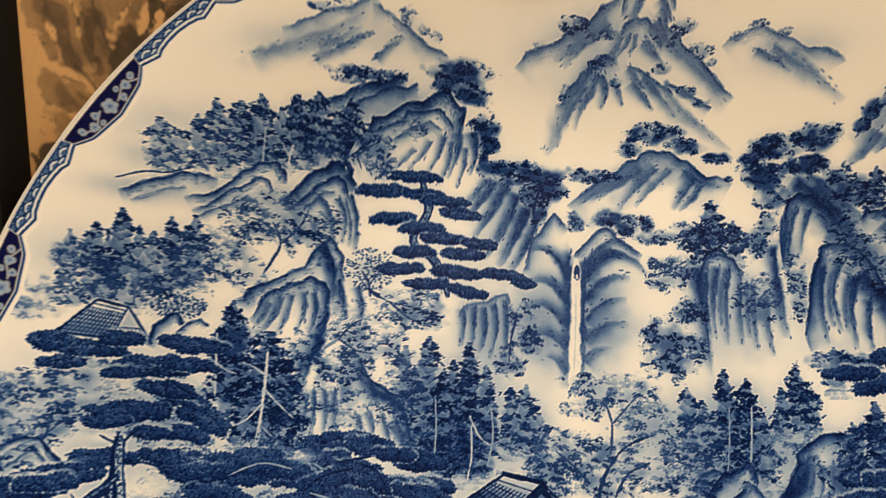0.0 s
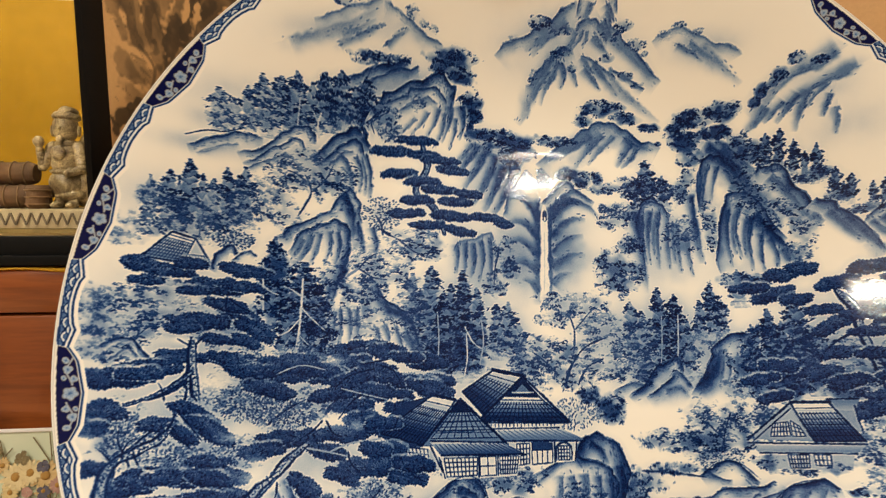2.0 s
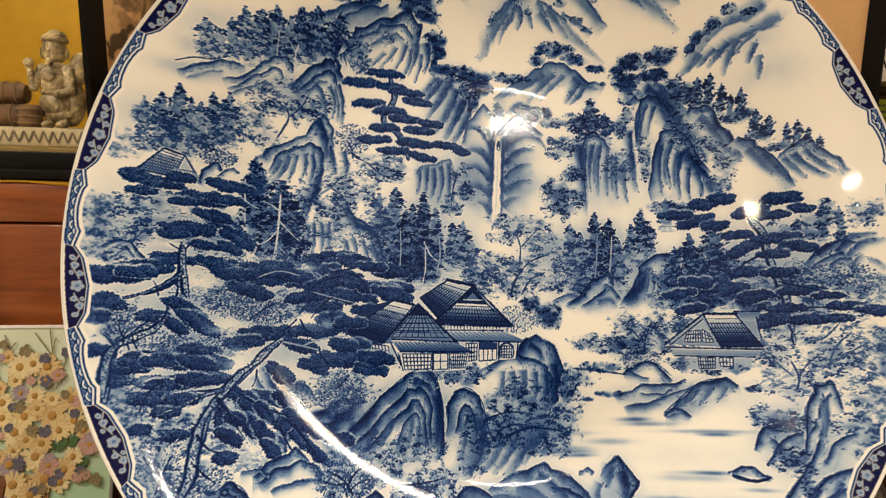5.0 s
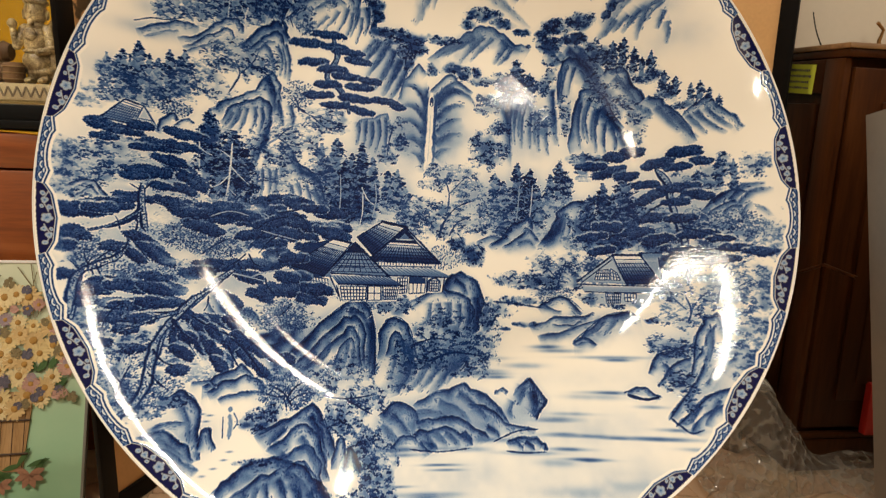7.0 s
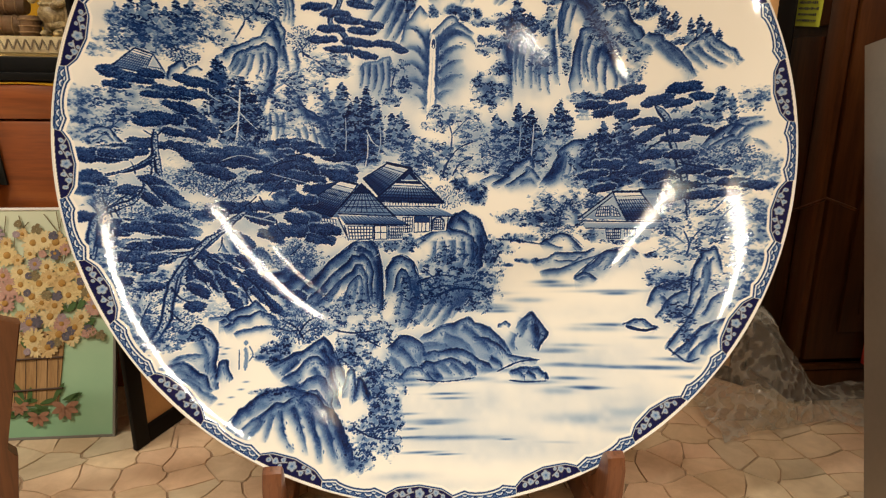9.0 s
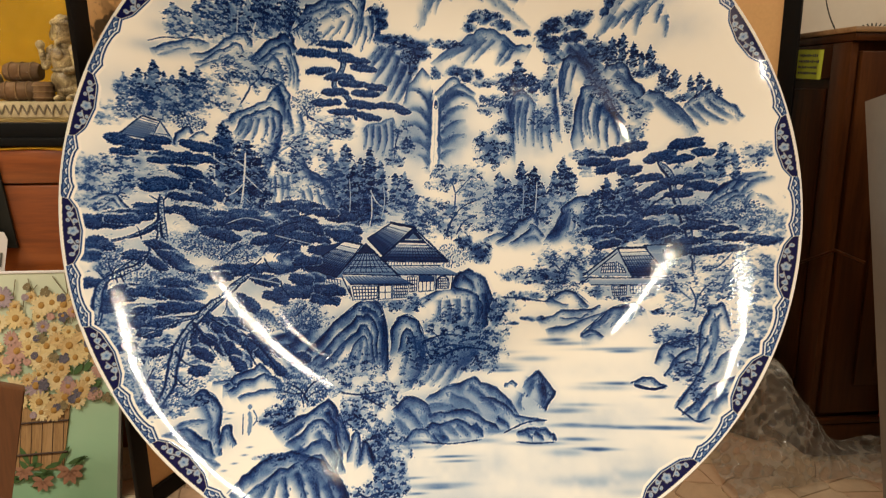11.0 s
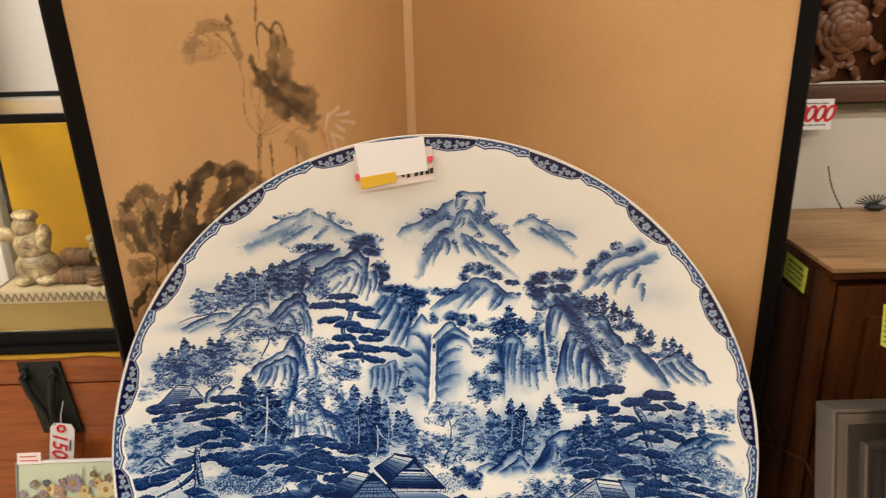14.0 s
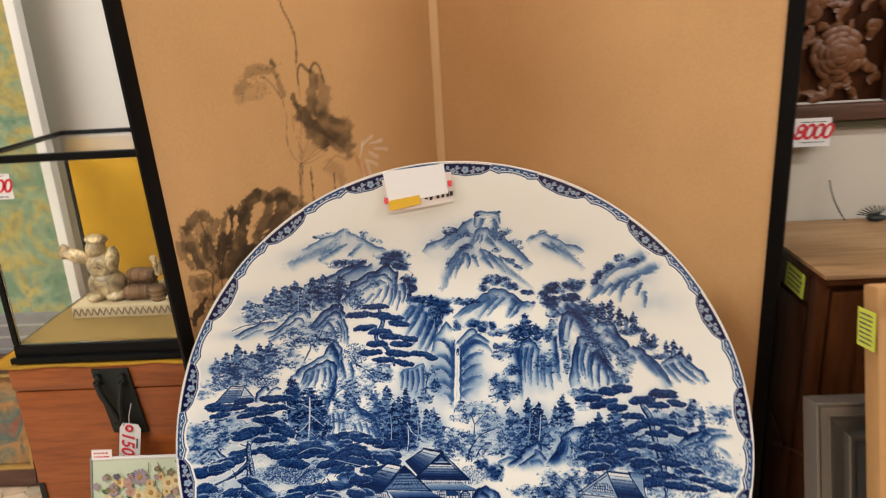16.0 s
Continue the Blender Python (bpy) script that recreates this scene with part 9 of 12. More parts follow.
stroke([(0.644, -0.628), (0.700, -0.580), (0.748, -0.541), (0.805, -0.524)], 0.0030, 0.0019, 0.9, 0.5, 0.65)
stroke([(0.319, -0.306), (0.356, -0.278), (0.408, -0.277), (0.451, -0.314)], 0.0038, 0.0024, 0.9, 0.5, 0.65)
stroke([(0.416, -0.403), (0.460, -0.366), (0.515, -0.326), (0.570, -0.315)], 0.0035, 0.0023, 0.9, 0.5, 0.65)
# bushes beside the cliff and rocks on the far right bank
mass(0.171, 0.161, 0.0542, 0.0452, 0.62, 0.5)
mass(0.157, 0.191, 0.0302, 0.0332, 0.66, 0.5)
mass(0.208, 0.232, 0.0304, 0.0228, 0.68, 0.55)
mass(0.216, 0.166, 0.0272, 0.0272, 0.6, 0.45)
mass(0.814, 0.090, 0.0482, 0.0268, 0.74, 0.6)
mass(0.830, 0.117, 0.0213, 0.0186, 0.72, 0.6)
mass(0.899, 0.097, 0.0336, 0.0336, 0.56, 0.45)
mass(0.934, 0.105, 0.0180, 0.0206, 0.42, 0.3)
mist(0.932, -0.015, 0.0430, 0.0329, 0.7)
mist(0.909, 0.033, 0.0256, 0.0102, 0.5)
wet([(0.839, 0.000), (0.875, 0.041), (0.926, 0.046)], 0.0207, 0.0065, 0.72)
wet([(0.859, -0.014), (0.889, 0.020), (0.943, 0.029)], 0.0179, 0.0064, 0.6)
wet([(0.867, -0.047), (0.877, -0.018), (0.895, -0.007)], 0.0115, 0.0064, 0.55)
wet([(0.800, 0.002), (0.824, 0.018), (0.840, 0.026)], 0.0172, 0.0066, 0.8)
wet([(0.906, -0.020), (0.924, -0.031), (0.938, -0.052)], 0.0101, 0.0063, 0.3)
bush(0.846, -0.057, 0.0699, 0.0311, 0.68)
bush(0.910, -0.088, 0.0479, 0.0252, 0.6)
# the path and its walker, as a plain mark
stroke([(-0.530, -0.594), (-0.525, -0.618), (-0.525, -0.651)], 0.015, 0.012, 0.38, 0.6, 1.0)
stroke([(-0.530, -0.576), (-0.528, -0.585)], 0.011, 0.011, 0.4, 0.5, 1.0)
line((-0.544, -0.599), (-0.540, -0.650), 0.0022, 0.7)
stroke([(-0.520, -0.590), (-0.509, -0.612), (-0.517, -0.629)], 0.003, 0.003, 0.5, 0.5, 1.0)
streak(-0.594, -0.590, 0.019, 0.003, 0.5, 0.8)
streak(-0.582, -0.608, 0.019, 0.003, 0.5, 0.8)
streak(-0.575, -0.594, 0.019, 0.003, 0.5, 0.8)
streak(-0.520, -0.682, 0.019, 0.003, 0.5, 0.8)
streak(-0.531, -0.700, 0.019, 0.003, 0.5, 0.8)
streak(-0.553, -0.718, 0.019, 0.003, 0.5, 0.8)
streak(-0.576, -0.733, 0.018, 0.003, 0.5, 0.8)
streak(-0.616, -0.497, 0.019, 0.003, 0.5, 0.8)
streak(-0.605, -0.516, 0.019, 0.003, 0.5, 0.8)
streak(-0.626, -0.466, 0.019, 0.003, 0.5, 0.8)
streak(-0.586, -0.520, 0.019, 0.003, 0.5, 0.8)
# border
border()


# ---- the ink lotus on the screen's painted panel ----
def lotus_painting(col, s, h):
    """Dark washes, leaves, stems and a pale flower; s along the panel, h above the floor, in metres."""
    s, h = (s - 0.0164 + 0.0122 * h) / 1.0163, (h + 0.0028 - 0.0096 * s) / 0.9941
    rng = np.random.RandomState(21)
    nz, nx = s.shape
    cloud = (0.55 * soft_noise(34, rng, nz) + 0.45 * soft_noise(80, rng, nz))[:, :nx]
    fine = soft_noise(190, rng, nz)[:, :nx]
    streaky = soft_noise(60, rng, nz)[:, :nx]

    def mark(pts, w0, w1, alpha, soft=0.5, ragged=0.5, channel=0, rim=0.0, dry=0.5):
        p = smooth(pts, 6) if len(pts) > 2 else np.array(pts, np.float32)
        best = np.full(s.shape, 1e9, np.float32)
        width = np.zeros_like(best)
        for k in range(len(p) - 1):
            a, d = p[k], p[k + 1] - p[k]
            t = np.clip(((s - a[0]) * d[0] + (h - a[1]) * d[1]) / max(float(d @ d), 1e-9), 0, 1)
            e = np.hypot(s - a[0] - t * d[0], h - a[1] - t * d[1])
            near = e < best
            best[near] = e[near]
            width[near] = w0 + (w1 - w0) * (k + t[near]) / (len(p) - 1)
        half = width / 2
        d = best + (cloud - 0.5) * ragged * half * 1.6 + (fine - 0.5) * min(0.010, ragged * max(w0, w1) * 0.35)
        a = np.clip((half - d) / np.maximum(half * soft * 0.6, 0.0012), 0, 1)
        a = a * (1 - dry + dry * 1.9 * (0.45 * cloud + 0.35 * streaky + 0.2 * fine))
        if rim:
            a = a * (1 - rim * np.clip((half - d) / (half * 0.8), 0, 1))
        c = col[..., channel]
        col[..., channel] = c + (1 - c) * np.clip(a * (alpha * 1.18 if channel == 0 else alpha), 0, 0.92)

    # long bent stem and the withered seed head beside it
    mark([(0.335, 1.16), (0.347, 1.12), (0.361, 1.094), (0.370, 1.063), (0.364, 1.025)], 0.004, 0.007, 0.62, 0.5, 0.2)
    mark([(0.362, 1.02), (0.358, 0.94), (0.345, 0.88), (0.335, 0.838)], 0.004, 0.004, 0.25)
    mark([(0.215, 0.993), (0.236, 1.012), (0.262, 1.020), (0.292, 1.018)], 0.022, 0.016, 0.34, 0.7, 0.9)
    mark([(0.218, 0.985), (0.245, 0.985), (0.268, 0.990)], 0.030, 0.022, 0.28, 0.8, 0.9, 0, 0.5)
    mark([(0.300, 1.030), (0.306, 1.024)], 0.016, 0.012, 0.60, 0.6, 0.6)
    mark([(0.300, 1.020), (0.310, 0.995), (0.318, 0.972)], 0.012, 0.014, 0.40, 0.8, 0.9)
    mark([(0.268, 1.012), (0.292, 0.992), (0.312, 0.964)], 0.003, 0.004, 0.55, 0.6, 0.3)
    for k in range(34):
        a, b = 0.215 + 0.105 * rng.rand(), 0.970 + 0.055 * rng.rand()
        t = rng.rand() * 3.1
        mark([(a, b), (a + 0.008 * math.cos(t), b + 0.006 * math.sin(t))], 0.003, 0.002, 0.55, 0.6, 0.2)
    # thin stems below it, and a faint turned leaf
    mark([(0.312, 0.965), (0.316, 0.93), (0.309, 0.886), (0.318, 0.857), (0.332, 0.842)], 0.004, 0.003, 0.38, 0.6, 0.3)
    mark([(0.335, 0.965), (0.332, 0.90), (0.345, 0.862), (0.336, 0.840)], 0.003, 0.003, 0.28)
    for e in ((0.345, 0.90), (0.372, 0.886), (0.405, 0.868), (0.440, 0.866), (0.405, 0.842)):
        mark([(0.336, 0.838), ((0.336 + e[0]) / 2 - 0.004, (0.838 + e[1]) / 2 - 0.004), e], 0.004, 0.002, 0.32, 0.6, 0.3)
    mark([(0.345, 0.852), (0.385, 0.866), (0.44, 0.862)], 0.03, 0.04, 0.13, 0.9, 0.6)
    mark([(0.398, 0.812), (0.44, 0.832), (0.478, 0.816)], 0.006, 0.006, 0.22)
    mark([(0.42, 0.812), (0.445, 0.800), (0.452, 0.765)], 0.045, 0.035, 0.22, 0.9, 0.8)
    # dark folded leaf, two open loops on top
    mark([(0.361, 0.985), (0.364, 1.008), (0.375, 1.019), (0.388, 1.009), (0.398, 1.003)], 0.004, 0.009, 0.72, 0.5, 0.3)
    mark([(0.398, 1.006), (0.412, 1.018), (0.426, 1.010), (0.434, 0.982)], 0.008, 0.006, 0.62, 0.5, 0.3)
    mark([(0.404, 1.0), (0.400, 0.975), (0.388, 0.945), (0.372, 0.925)], 0.020, 0.050, 0.55, 0.7, 0.7)
    mark([(0.424, 0.985), (0.428, 0.960), (0.412, 0.935)], 0.030, 0.062, 0.42, 0.8, 0.8)
    mark([(0.350, 0.946), (0.366, 0.925), (0.385, 0.897), (0.412, 0.868)], 0.030, 0.042, 0.62, 0.6, 0.8)
    mark([(0.341, 0.960), (0.347, 0.946)], 0.020, 0.024, 0.60, 0.5, 0.7)
    mark([(0.345, 0.926), (0.350, 0.930)], 0.018, 0.018, 0.50, 0.5, 0.7)
    mark([(0.416, 0.912), (0.446, 0.886), (0.482, 0.868)], 0.055, 0.072, 0.58, 0.7, 0.7)
    mark([(0.428, 0.872), (0.452, 0.852), (0.486, 0.838)], 0.050, 0.052, 0.55, 0.7, 0.8)
    mark([(0.444, 0.905), (0.480, 0.893)], 0.020, 0.014, 0.45, 0.7, 0.7)
    mark([(0.384, 0.900), (0.420, 0.880), (0.470, 0.842)], 0.012, 0.010, 0.45, 0.7, 0.7)
    # speckled stems
    for a, b, w in (((0.336, 0.838), (0.319, 0.755), 0.013), ((0.363, 0.825), (0.354, 0.745), 0.006), ((0.430, 0.80), (0.420, 0.74), 0.006)):
        mark([a, b], w, w, 0.28, 0.6, 0.4)
        for k in range(16):
            t = rng.rand()
            q = (a[0] + (b[0] - a[0]) * t + rng.uniform(-0.5, 0.5) * w, a[1] + (b[1] - a[1]) * t)
            mark([q, (q[0] - 0.001, q[1] - 0.006)], 0.004, 0.003, 0.6, 0.5, 0.2)
    # pale flower with reddish tips
    for a, b in (((0.520, 0.812), (0.535, 0.842)), ((0.530, 0.835), (0.570, 0.850)), ((0.560, 0.835), (0.605, 0.834)), ((0.575, 0.822), (0.622, 0.812)), ((0.555, 0.818), (0.585, 0.800)), ((0.540, 0.806), (0.552, 0.772)), ((0.525, 0.796), (0.530, 0.768)), ((0.548, 0.800), (0.580, 0.785))):
        mark([a, b], 0.006, 0.013, 0.50, 0.8, 0.6, 1, 0, 0.5)
    for a, b in (((0.512, 0.806), (0.524, 0.775)), ((0.506, 0.820), (0.515, 0.800)), ((0.53, 0.79), (0.536, 0.765))):
        mark([a, b], 0.016, 0.012, 0.30, 0.9, 0.6, 2)
    # withered stalks and stains at the foot of the panel
    mark([(0.034, 0.770), (0.037, 0.754), (0.045, 0.738)], 0.022, 0.019, 0.44, 0.35, 0.8)
    mark([(0.052, 0.765), (0.059, 0.740), (0.066, 0.728)], 0.019, 0.016, 0.52, 0.35, 0.8)
    mark([(0.043, 0.707), (0.051, 0.697), (0.061, 0.691)], 0.021, 0.018, 0.47, 0.35, 0.8)
    mark([(0.086, 0.754), (0.095, 0.737), (0.091, 0.718)], 0.028, 0.023, 0.55, 0.35, 0.8)
    mark([(0.082, 0.771), (0.077, 0.748), (0.086, 0.726)], 0.016, 0.013, 0.52, 0.35, 0.8)
    mark([(0.113, 0.787), (0.098, 0.770)], 0.028, 0.023, 0.47, 0.35, 0.8)
    mark([(0.122, 0.755), (0.106, 0.731)], 0.030, 0.025, 0.81, 0.35, 0.8)
    mark([(0.149, 0.795), (0.141, 0.769), (0.127, 0.747)], 0.018, 0.015, 0.90, 0.35, 0.8)
    mark([(0.164, 0.775), (0.179, 0.791)], 0.015, 0.013, 0.90, 0.35, 0.8)
    mark([(0.048, 0.663), (0.060, 0.671)], 0.013, 0.011, 0.90, 0.35, 0.8)
    mark([(0.032, 0.652), (0.048, 0.657)], 0.020, 0.017, 0.90, 0.35, 0.8)
    mark([(0.029, 0.641), (0.025, 0.650)], 0.012, 0.010, 0.90, 0.35, 0.8)
    for twig, w in (([(0.057, 0.764), (0.062, 0.745), (0.060, 0.735)], 0.0014), ([(0.047, 0.741), (0.060, 0.734), (0.065, 0.721), (0.075, 0.706), (0.083, 0.697)], 0.0016), ([(0.067, 0.777), (0.070, 0.760), (0.074, 0.745)], 0.0018), ([(0.032, 0.682), (0.043, 0.679), (0.054, 0.671)], 0.0014), ([(0.032, 0.743), (0.041, 0.747)], 0.0014), ([(0.038, 0.739), (0.042, 0.738)], 0.0022), ([(0.055, 0.711), (0.063, 0.707)], 0.0014), ([(0.065, 0.701), (0.070, 0.698)], 0.0014), ([(0.080, 0.712), (0.083, 0.707)], 0.0012), ([(0.057, 0.718), (0.064, 0.718)], 0.0012), ([(0.045, 0.688), (0.044, 0.679)], 0.0014), ([(0.031, 0.671), (0.035, 0.667)], 0.0018), ([(0.048, 0.749), (0.053, 0.746)], 0.0014), ([(0.030, 0.752), (0.028, 0.747)], 0.0014), ([(0.071, 0.769), (0.076, 0.768)], 0.0022), ([(0.071, 0.695), (0.075, 0.690)], 0.0014)):
        mark(twig, w, w * 0.7, 0.85, 0.5, 0.15, 0, 0.0, 0.2)
    # the big leaves low on the panel
    mark([(0.052, 0.795), (0.078, 0.808), (0.104, 0.795)], 0.026, 0.016, 0.61, 0.52, 0.8)
    mark([(0.050, 0.790), (0.052, 0.760), (0.070, 0.738)], 0.034, 0.042, 0.51, 0.60, 0.8)
    mark([(0.075, 0.790), (0.085, 0.765), (0.098, 0.742)], 0.030, 0.020, 0.37, 0.60, 0.6)
    mark([(0.080, 0.800), (0.090, 0.765), (0.100, 0.740)], 0.004, 0.004, 0.55, 0.45, 0.3)
    mark([(0.148, 0.802), (0.128, 0.784), (0.112, 0.745)], 0.012, 0.032, 0.54, 0.60, 0.7)
    mark([(0.150, 0.800), (0.142, 0.765), (0.120, 0.735)], 0.008, 0.026, 0.41, 0.60, 0.7)
    mark([(0.216, 0.812), (0.182, 0.796), (0.165, 0.762), (0.148, 0.728), (0.122, 0.700)], 0.022, 0.058, 0.81, 0.52, 0.7)
    mark([(0.216, 0.812), (0.236, 0.796), (0.230, 0.765), (0.196, 0.738)], 0.018, 0.040, 0.63, 0.52, 0.7)
    mark([(0.236, 0.796), (0.268, 0.800), (0.300, 0.775)], 0.020, 0.024, 0.67, 0.52, 0.7)
    mark([(0.270, 0.782), (0.262, 0.745), (0.222, 0.712), (0.170, 0.690)], 0.040, 0.095, 0.76, 0.52, 0.7)
    mark([(0.304, 0.770), (0.318, 0.735), (0.300, 0.680)], 0.030, 0.09, 0.49, 0.60, 0.8)
    mark([(0.190, 0.692), (0.150, 0.652), (0.120, 0.600), (0.110, 0.545)], 0.090, 0.120, 0.88, 0.52, 0.8)
    mark([(0.250, 0.660), (0.220, 0.600), (0.190, 0.520)], 0.110, 0.14, 0.71, 0.60, 0.8)
    mark([(0.060, 0.700), (0.084, 0.695), (0.104, 0.706)], 0.028, 0.020, 0.46, 0.60, 0.8)
    mark([(0.052, 0.676), (0.075, 0.664)], 0.036, 0.026, 0.41, 0.60, 0.8)
    mark([(0.066, 0.725), (0.084, 0.705), (0.076, 0.672), (0.090, 0.630), (0.112, 0.58)], 0.005, 0.006, 0.61, 0.45, 0.4)
    mark([(0.112, 0.725), (0.100, 0.690), (0.094, 0.64)], 0.005, 0.004, 0.55, 0.45, 0.4)
    for a, b, w, e in ((0.060, 0.600, 0.07, 0.42), (0.075, 0.545, 0.05, 0.46), (0.046, 0.510, 0.06, 0.36), (0.100, 0.480, 0.08, 0.46), (0.062, 0.440, 0.07, 0.40), (0.16, 0.43, 0.12, 0.45), (0.10, 0.36, 0.12, 0.40), (0.24, 0.36, 0.16, 0.4)):
        mark([(a - 0.01, b + 0.02), (a + 0.012, b - 0.02)], w, w * 0.7, e, 0.9, 1.0)
    for k in range(46):
        a, b = 0.04 + 0.16 * rng.rand(), 0.42 + 0.34 * rng.rand()
        t = rng.uniform(-1.2, 0.6)
        mark([(a, b), (a + 0.016 * math.cos(t), b + 0.012 * math.sin(t))], 0.005, 0.002, 0.45, 0.6, 0.4)


LOTUS = lotus_painting


# ---- the room ----
def stone_material():
    m, nt, b = nodes_of("floor_stone", 0.45)
    info = nt.nodes.new("ShaderNodeObjectInfo")
    geo = nt.nodes.new("ShaderNodeNewGeometry")
    pick = nt.nodes.new("ShaderNodeMath")
    pick.operation = "ADD"
    nt.links.new(info.outputs["Random"], pick.inputs[0])
    nt.links.new(geo.outputs["Random Per Island"], pick.inputs[1])
    frac = nt.nodes.new("ShaderNodeMath")
    frac.operation = "FRACT"
    nt.links.new(pick.outputs[0], frac.inputs[0])
    tint = ramp(nt, frac.outputs[0], [(0.0, (0.60, 0.43, 0.27)), (0.3, (0.72, 0.55, 0.36)), (0.55, (0.70, 0.47, 0.31)), (0.8, (0.58, 0.48, 0.33)), (1.0, (0.76, 0.60, 0.40))])
    n = noise_tex(nt, coords(nt), 22, 6, 0.65, 0.6)
    c = mix_col(nt, 0.75, tint, ramp(nt, n, [(0.3, (0.66, 0.62, 0.58)), (0.65, (1, 1, 1))]), "MULTIPLY")
    nt.links.new(c, b.inputs["Base Color"])
    bump(nt, b, n, 0.2, 0.001)
    return m


M_STONE = stone_material()
M_JOINT = plain("dark_floor_joint", (0.33, 0.225, 0.14), 0.8, 0, 0.15, 60, 0.3)


def wall(name, sx, sy, sz, c, material, label):
    return tagged(part(name, box(sx, sy, sz, c), material, None, "", False), label, "wall", "", "structure")


floor = tagged(part("floor", box(8, 8, 0.1, (0, -1.5, -0.052)), M_JOINT, None, "", False), "crazy-paved floor of pale beige stone pieces", "floor", "", "structure")
tagged(part("ceiling", box(8, 8, 0.1, (0, -1.5, 2.65)), M_CEIL, None, "", False), "plain off-white ceiling board above the shop", "ceiling", "", "structure")
wall("wall_north", 8, 0.1, 2.6, (0, 1.35, 1.3), M_WALL, "plain cream wall behind the folding screen")
# Three unseen walls added, dark so that the plate reflects little of them.
wall("wall_south", 8, 0.1, 2.6, (0, -5.45, 1.3), M_UNSEENWALL, "unseen brown end wall closing the room, dark to weaken plate reflections")
wall("wall_west", 0.1, 6.7, 2.6, (-3.2, -2.05, 1.3), M_UNSEENWALL, "unseen brown side wall closing the room, dark to weaken plate reflections")
wall("wall_east", 0.1, 6.7, 2.6, (3.2, -2.05, 1.3), M_UNSEENWALL, "unseen brown side wall closing the room, dark to weaken plate reflections")


# ---- lamps ----
def unseen_ceiling_lamp(x0, y0, x1, y1, power, width=0.09):
    a, b = Vector((x0, y0, 2.42)), Vector((x1, y1, 2.42))
    length = (b - a).length
    turn = math.degrees(math.atan2(y1 - y0, x1 - x0))
    lamp = thing("ceiling_light", "unseen ceiling light modelled as a white tube batten, placed for glints and fill", "lamp", pose(*((a + b) / 2), 0, 0, turn), "ceiling lights")
    part("housing", box(length + 0.06, 0.07, 0.05, (0, 0, 0.075), 0.008), M_CEIL, lamp)
    for s in (-1, 1):
        part("end_cap", box(0.03, 0.04, 0.07, (s * (length / 2 + 0.015), 0, 0.02), 0.006), M_CEIL, lamp)
    part("bracket", box(0.05, 0.05, 0.14, (0, 0, 0.16), 0.004), M_CEIL, lamp)
    data = bpy.data.lights.new("tube_light", "AREA")
    data.shape, data.size, data.size_y, data.energy, data.color = "RECTANGLE", length, width, power, (1.0, 0.885, 0.71)
    glow = new("tube_light", data)
    glow.parent = lamp
    return lamp


# Tubes set by their glints on the plate; none is in view.
unseen_ceiling_lamp(1.61, -2.13, 0.60, -1.64, 37, 0.035)
unseen_ceiling_lamp(-1.70, -2.26, -0.80, -1.80, 36, 0.032)
unseen_ceiling_lamp(0.50, -2.44, 0.70, -2.44, 5, 0.06)
unseen_ceiling_lamp(0.53, -0.95, 0.57, -0.95, 0.5, 0.012)
# Three fill lights added to brighten screen and room; no lamps known there.
unseen_ceiling_lamp(-0.15, 0.40, 0.30, 0.40, 17, 0.04)
unseen_ceiling_lamp(-2.5, -0.70, -1.3, -0.70, 72, 0.04)
unseen_ceiling_lamp(1.4, -0.70, 2.6, -0.70, 62, 0.04)
# Short tube set by its small glints on the plate.
unseen_ceiling_lamp(-2.15, -4.96, -1.88, -4.96, 85, 0.05)


# ---- the folding screen ----
def plaster_paper(name, a, b):
    """Gold-brown paper: mottled, with faint vertical sheets."""
    m, nt, bs = nodes_of(name, 0.40, 0.0)
    v = coords(nt)
    n1 = noise_tex(nt, v, 3.5, 4)
    n2 = noise_tex(nt, v, 220, 3)
    c = mix_col(nt, 0.5, ramp(nt, n1, [(0.3, a), (0.7, b)]), ramp(nt, n2, [(0.3, (0.86, 0.84, 0.82)), (0.7, (1, 1, 1))]), "MULTIPLY")
    attr = nt.nodes.new("ShaderNodeAttribute")
    attr.attribute_name = "ink"
    sep = nt.nodes.new("ShaderNodeSeparateColor")
    nt.links.new(attr.outputs["Color"], sep.inputs[0])
    c = mix_col(nt, sep.outputs[0], c, (0.034, 0.025, 0.016))
    c = mix_col(nt, sep.outputs[1], c, (0.80, 0.70, 0.55))
    c = mix_col(nt, sep.outputs[2], c, (0.45, 0.10, 0.04))
    nt.links.new(c, bs.inputs["Base Color"])
    bump(nt, bs, n2, 0.12, 0.0005)
    return m


M_GOLDPAPER = plaster_paper("gold_brown_paper", (0.60, 0.355, 0.142), (0.68, 0.41, 0.172))
# Paler than the panels: light caught in the fold is put into its colour.
M_FOLD_GLINT = plain("fold_glint_paper", (0.71, 0.435, 0.187), 0.55, 0.0, 0.06, 20, 0.1)
FOLD, SCREEN_L, SCREEN_R, SCREEN_H = Vector((-0.035, 0.87)), Vector((-0.4350, 0.0860)), Vector((0.5566, 0.2156)), 1.72
screen = thing("folding_screen", "two-panel folding screen, gold-brown paper with ink lotus, black lacquer frame", "folding screen")


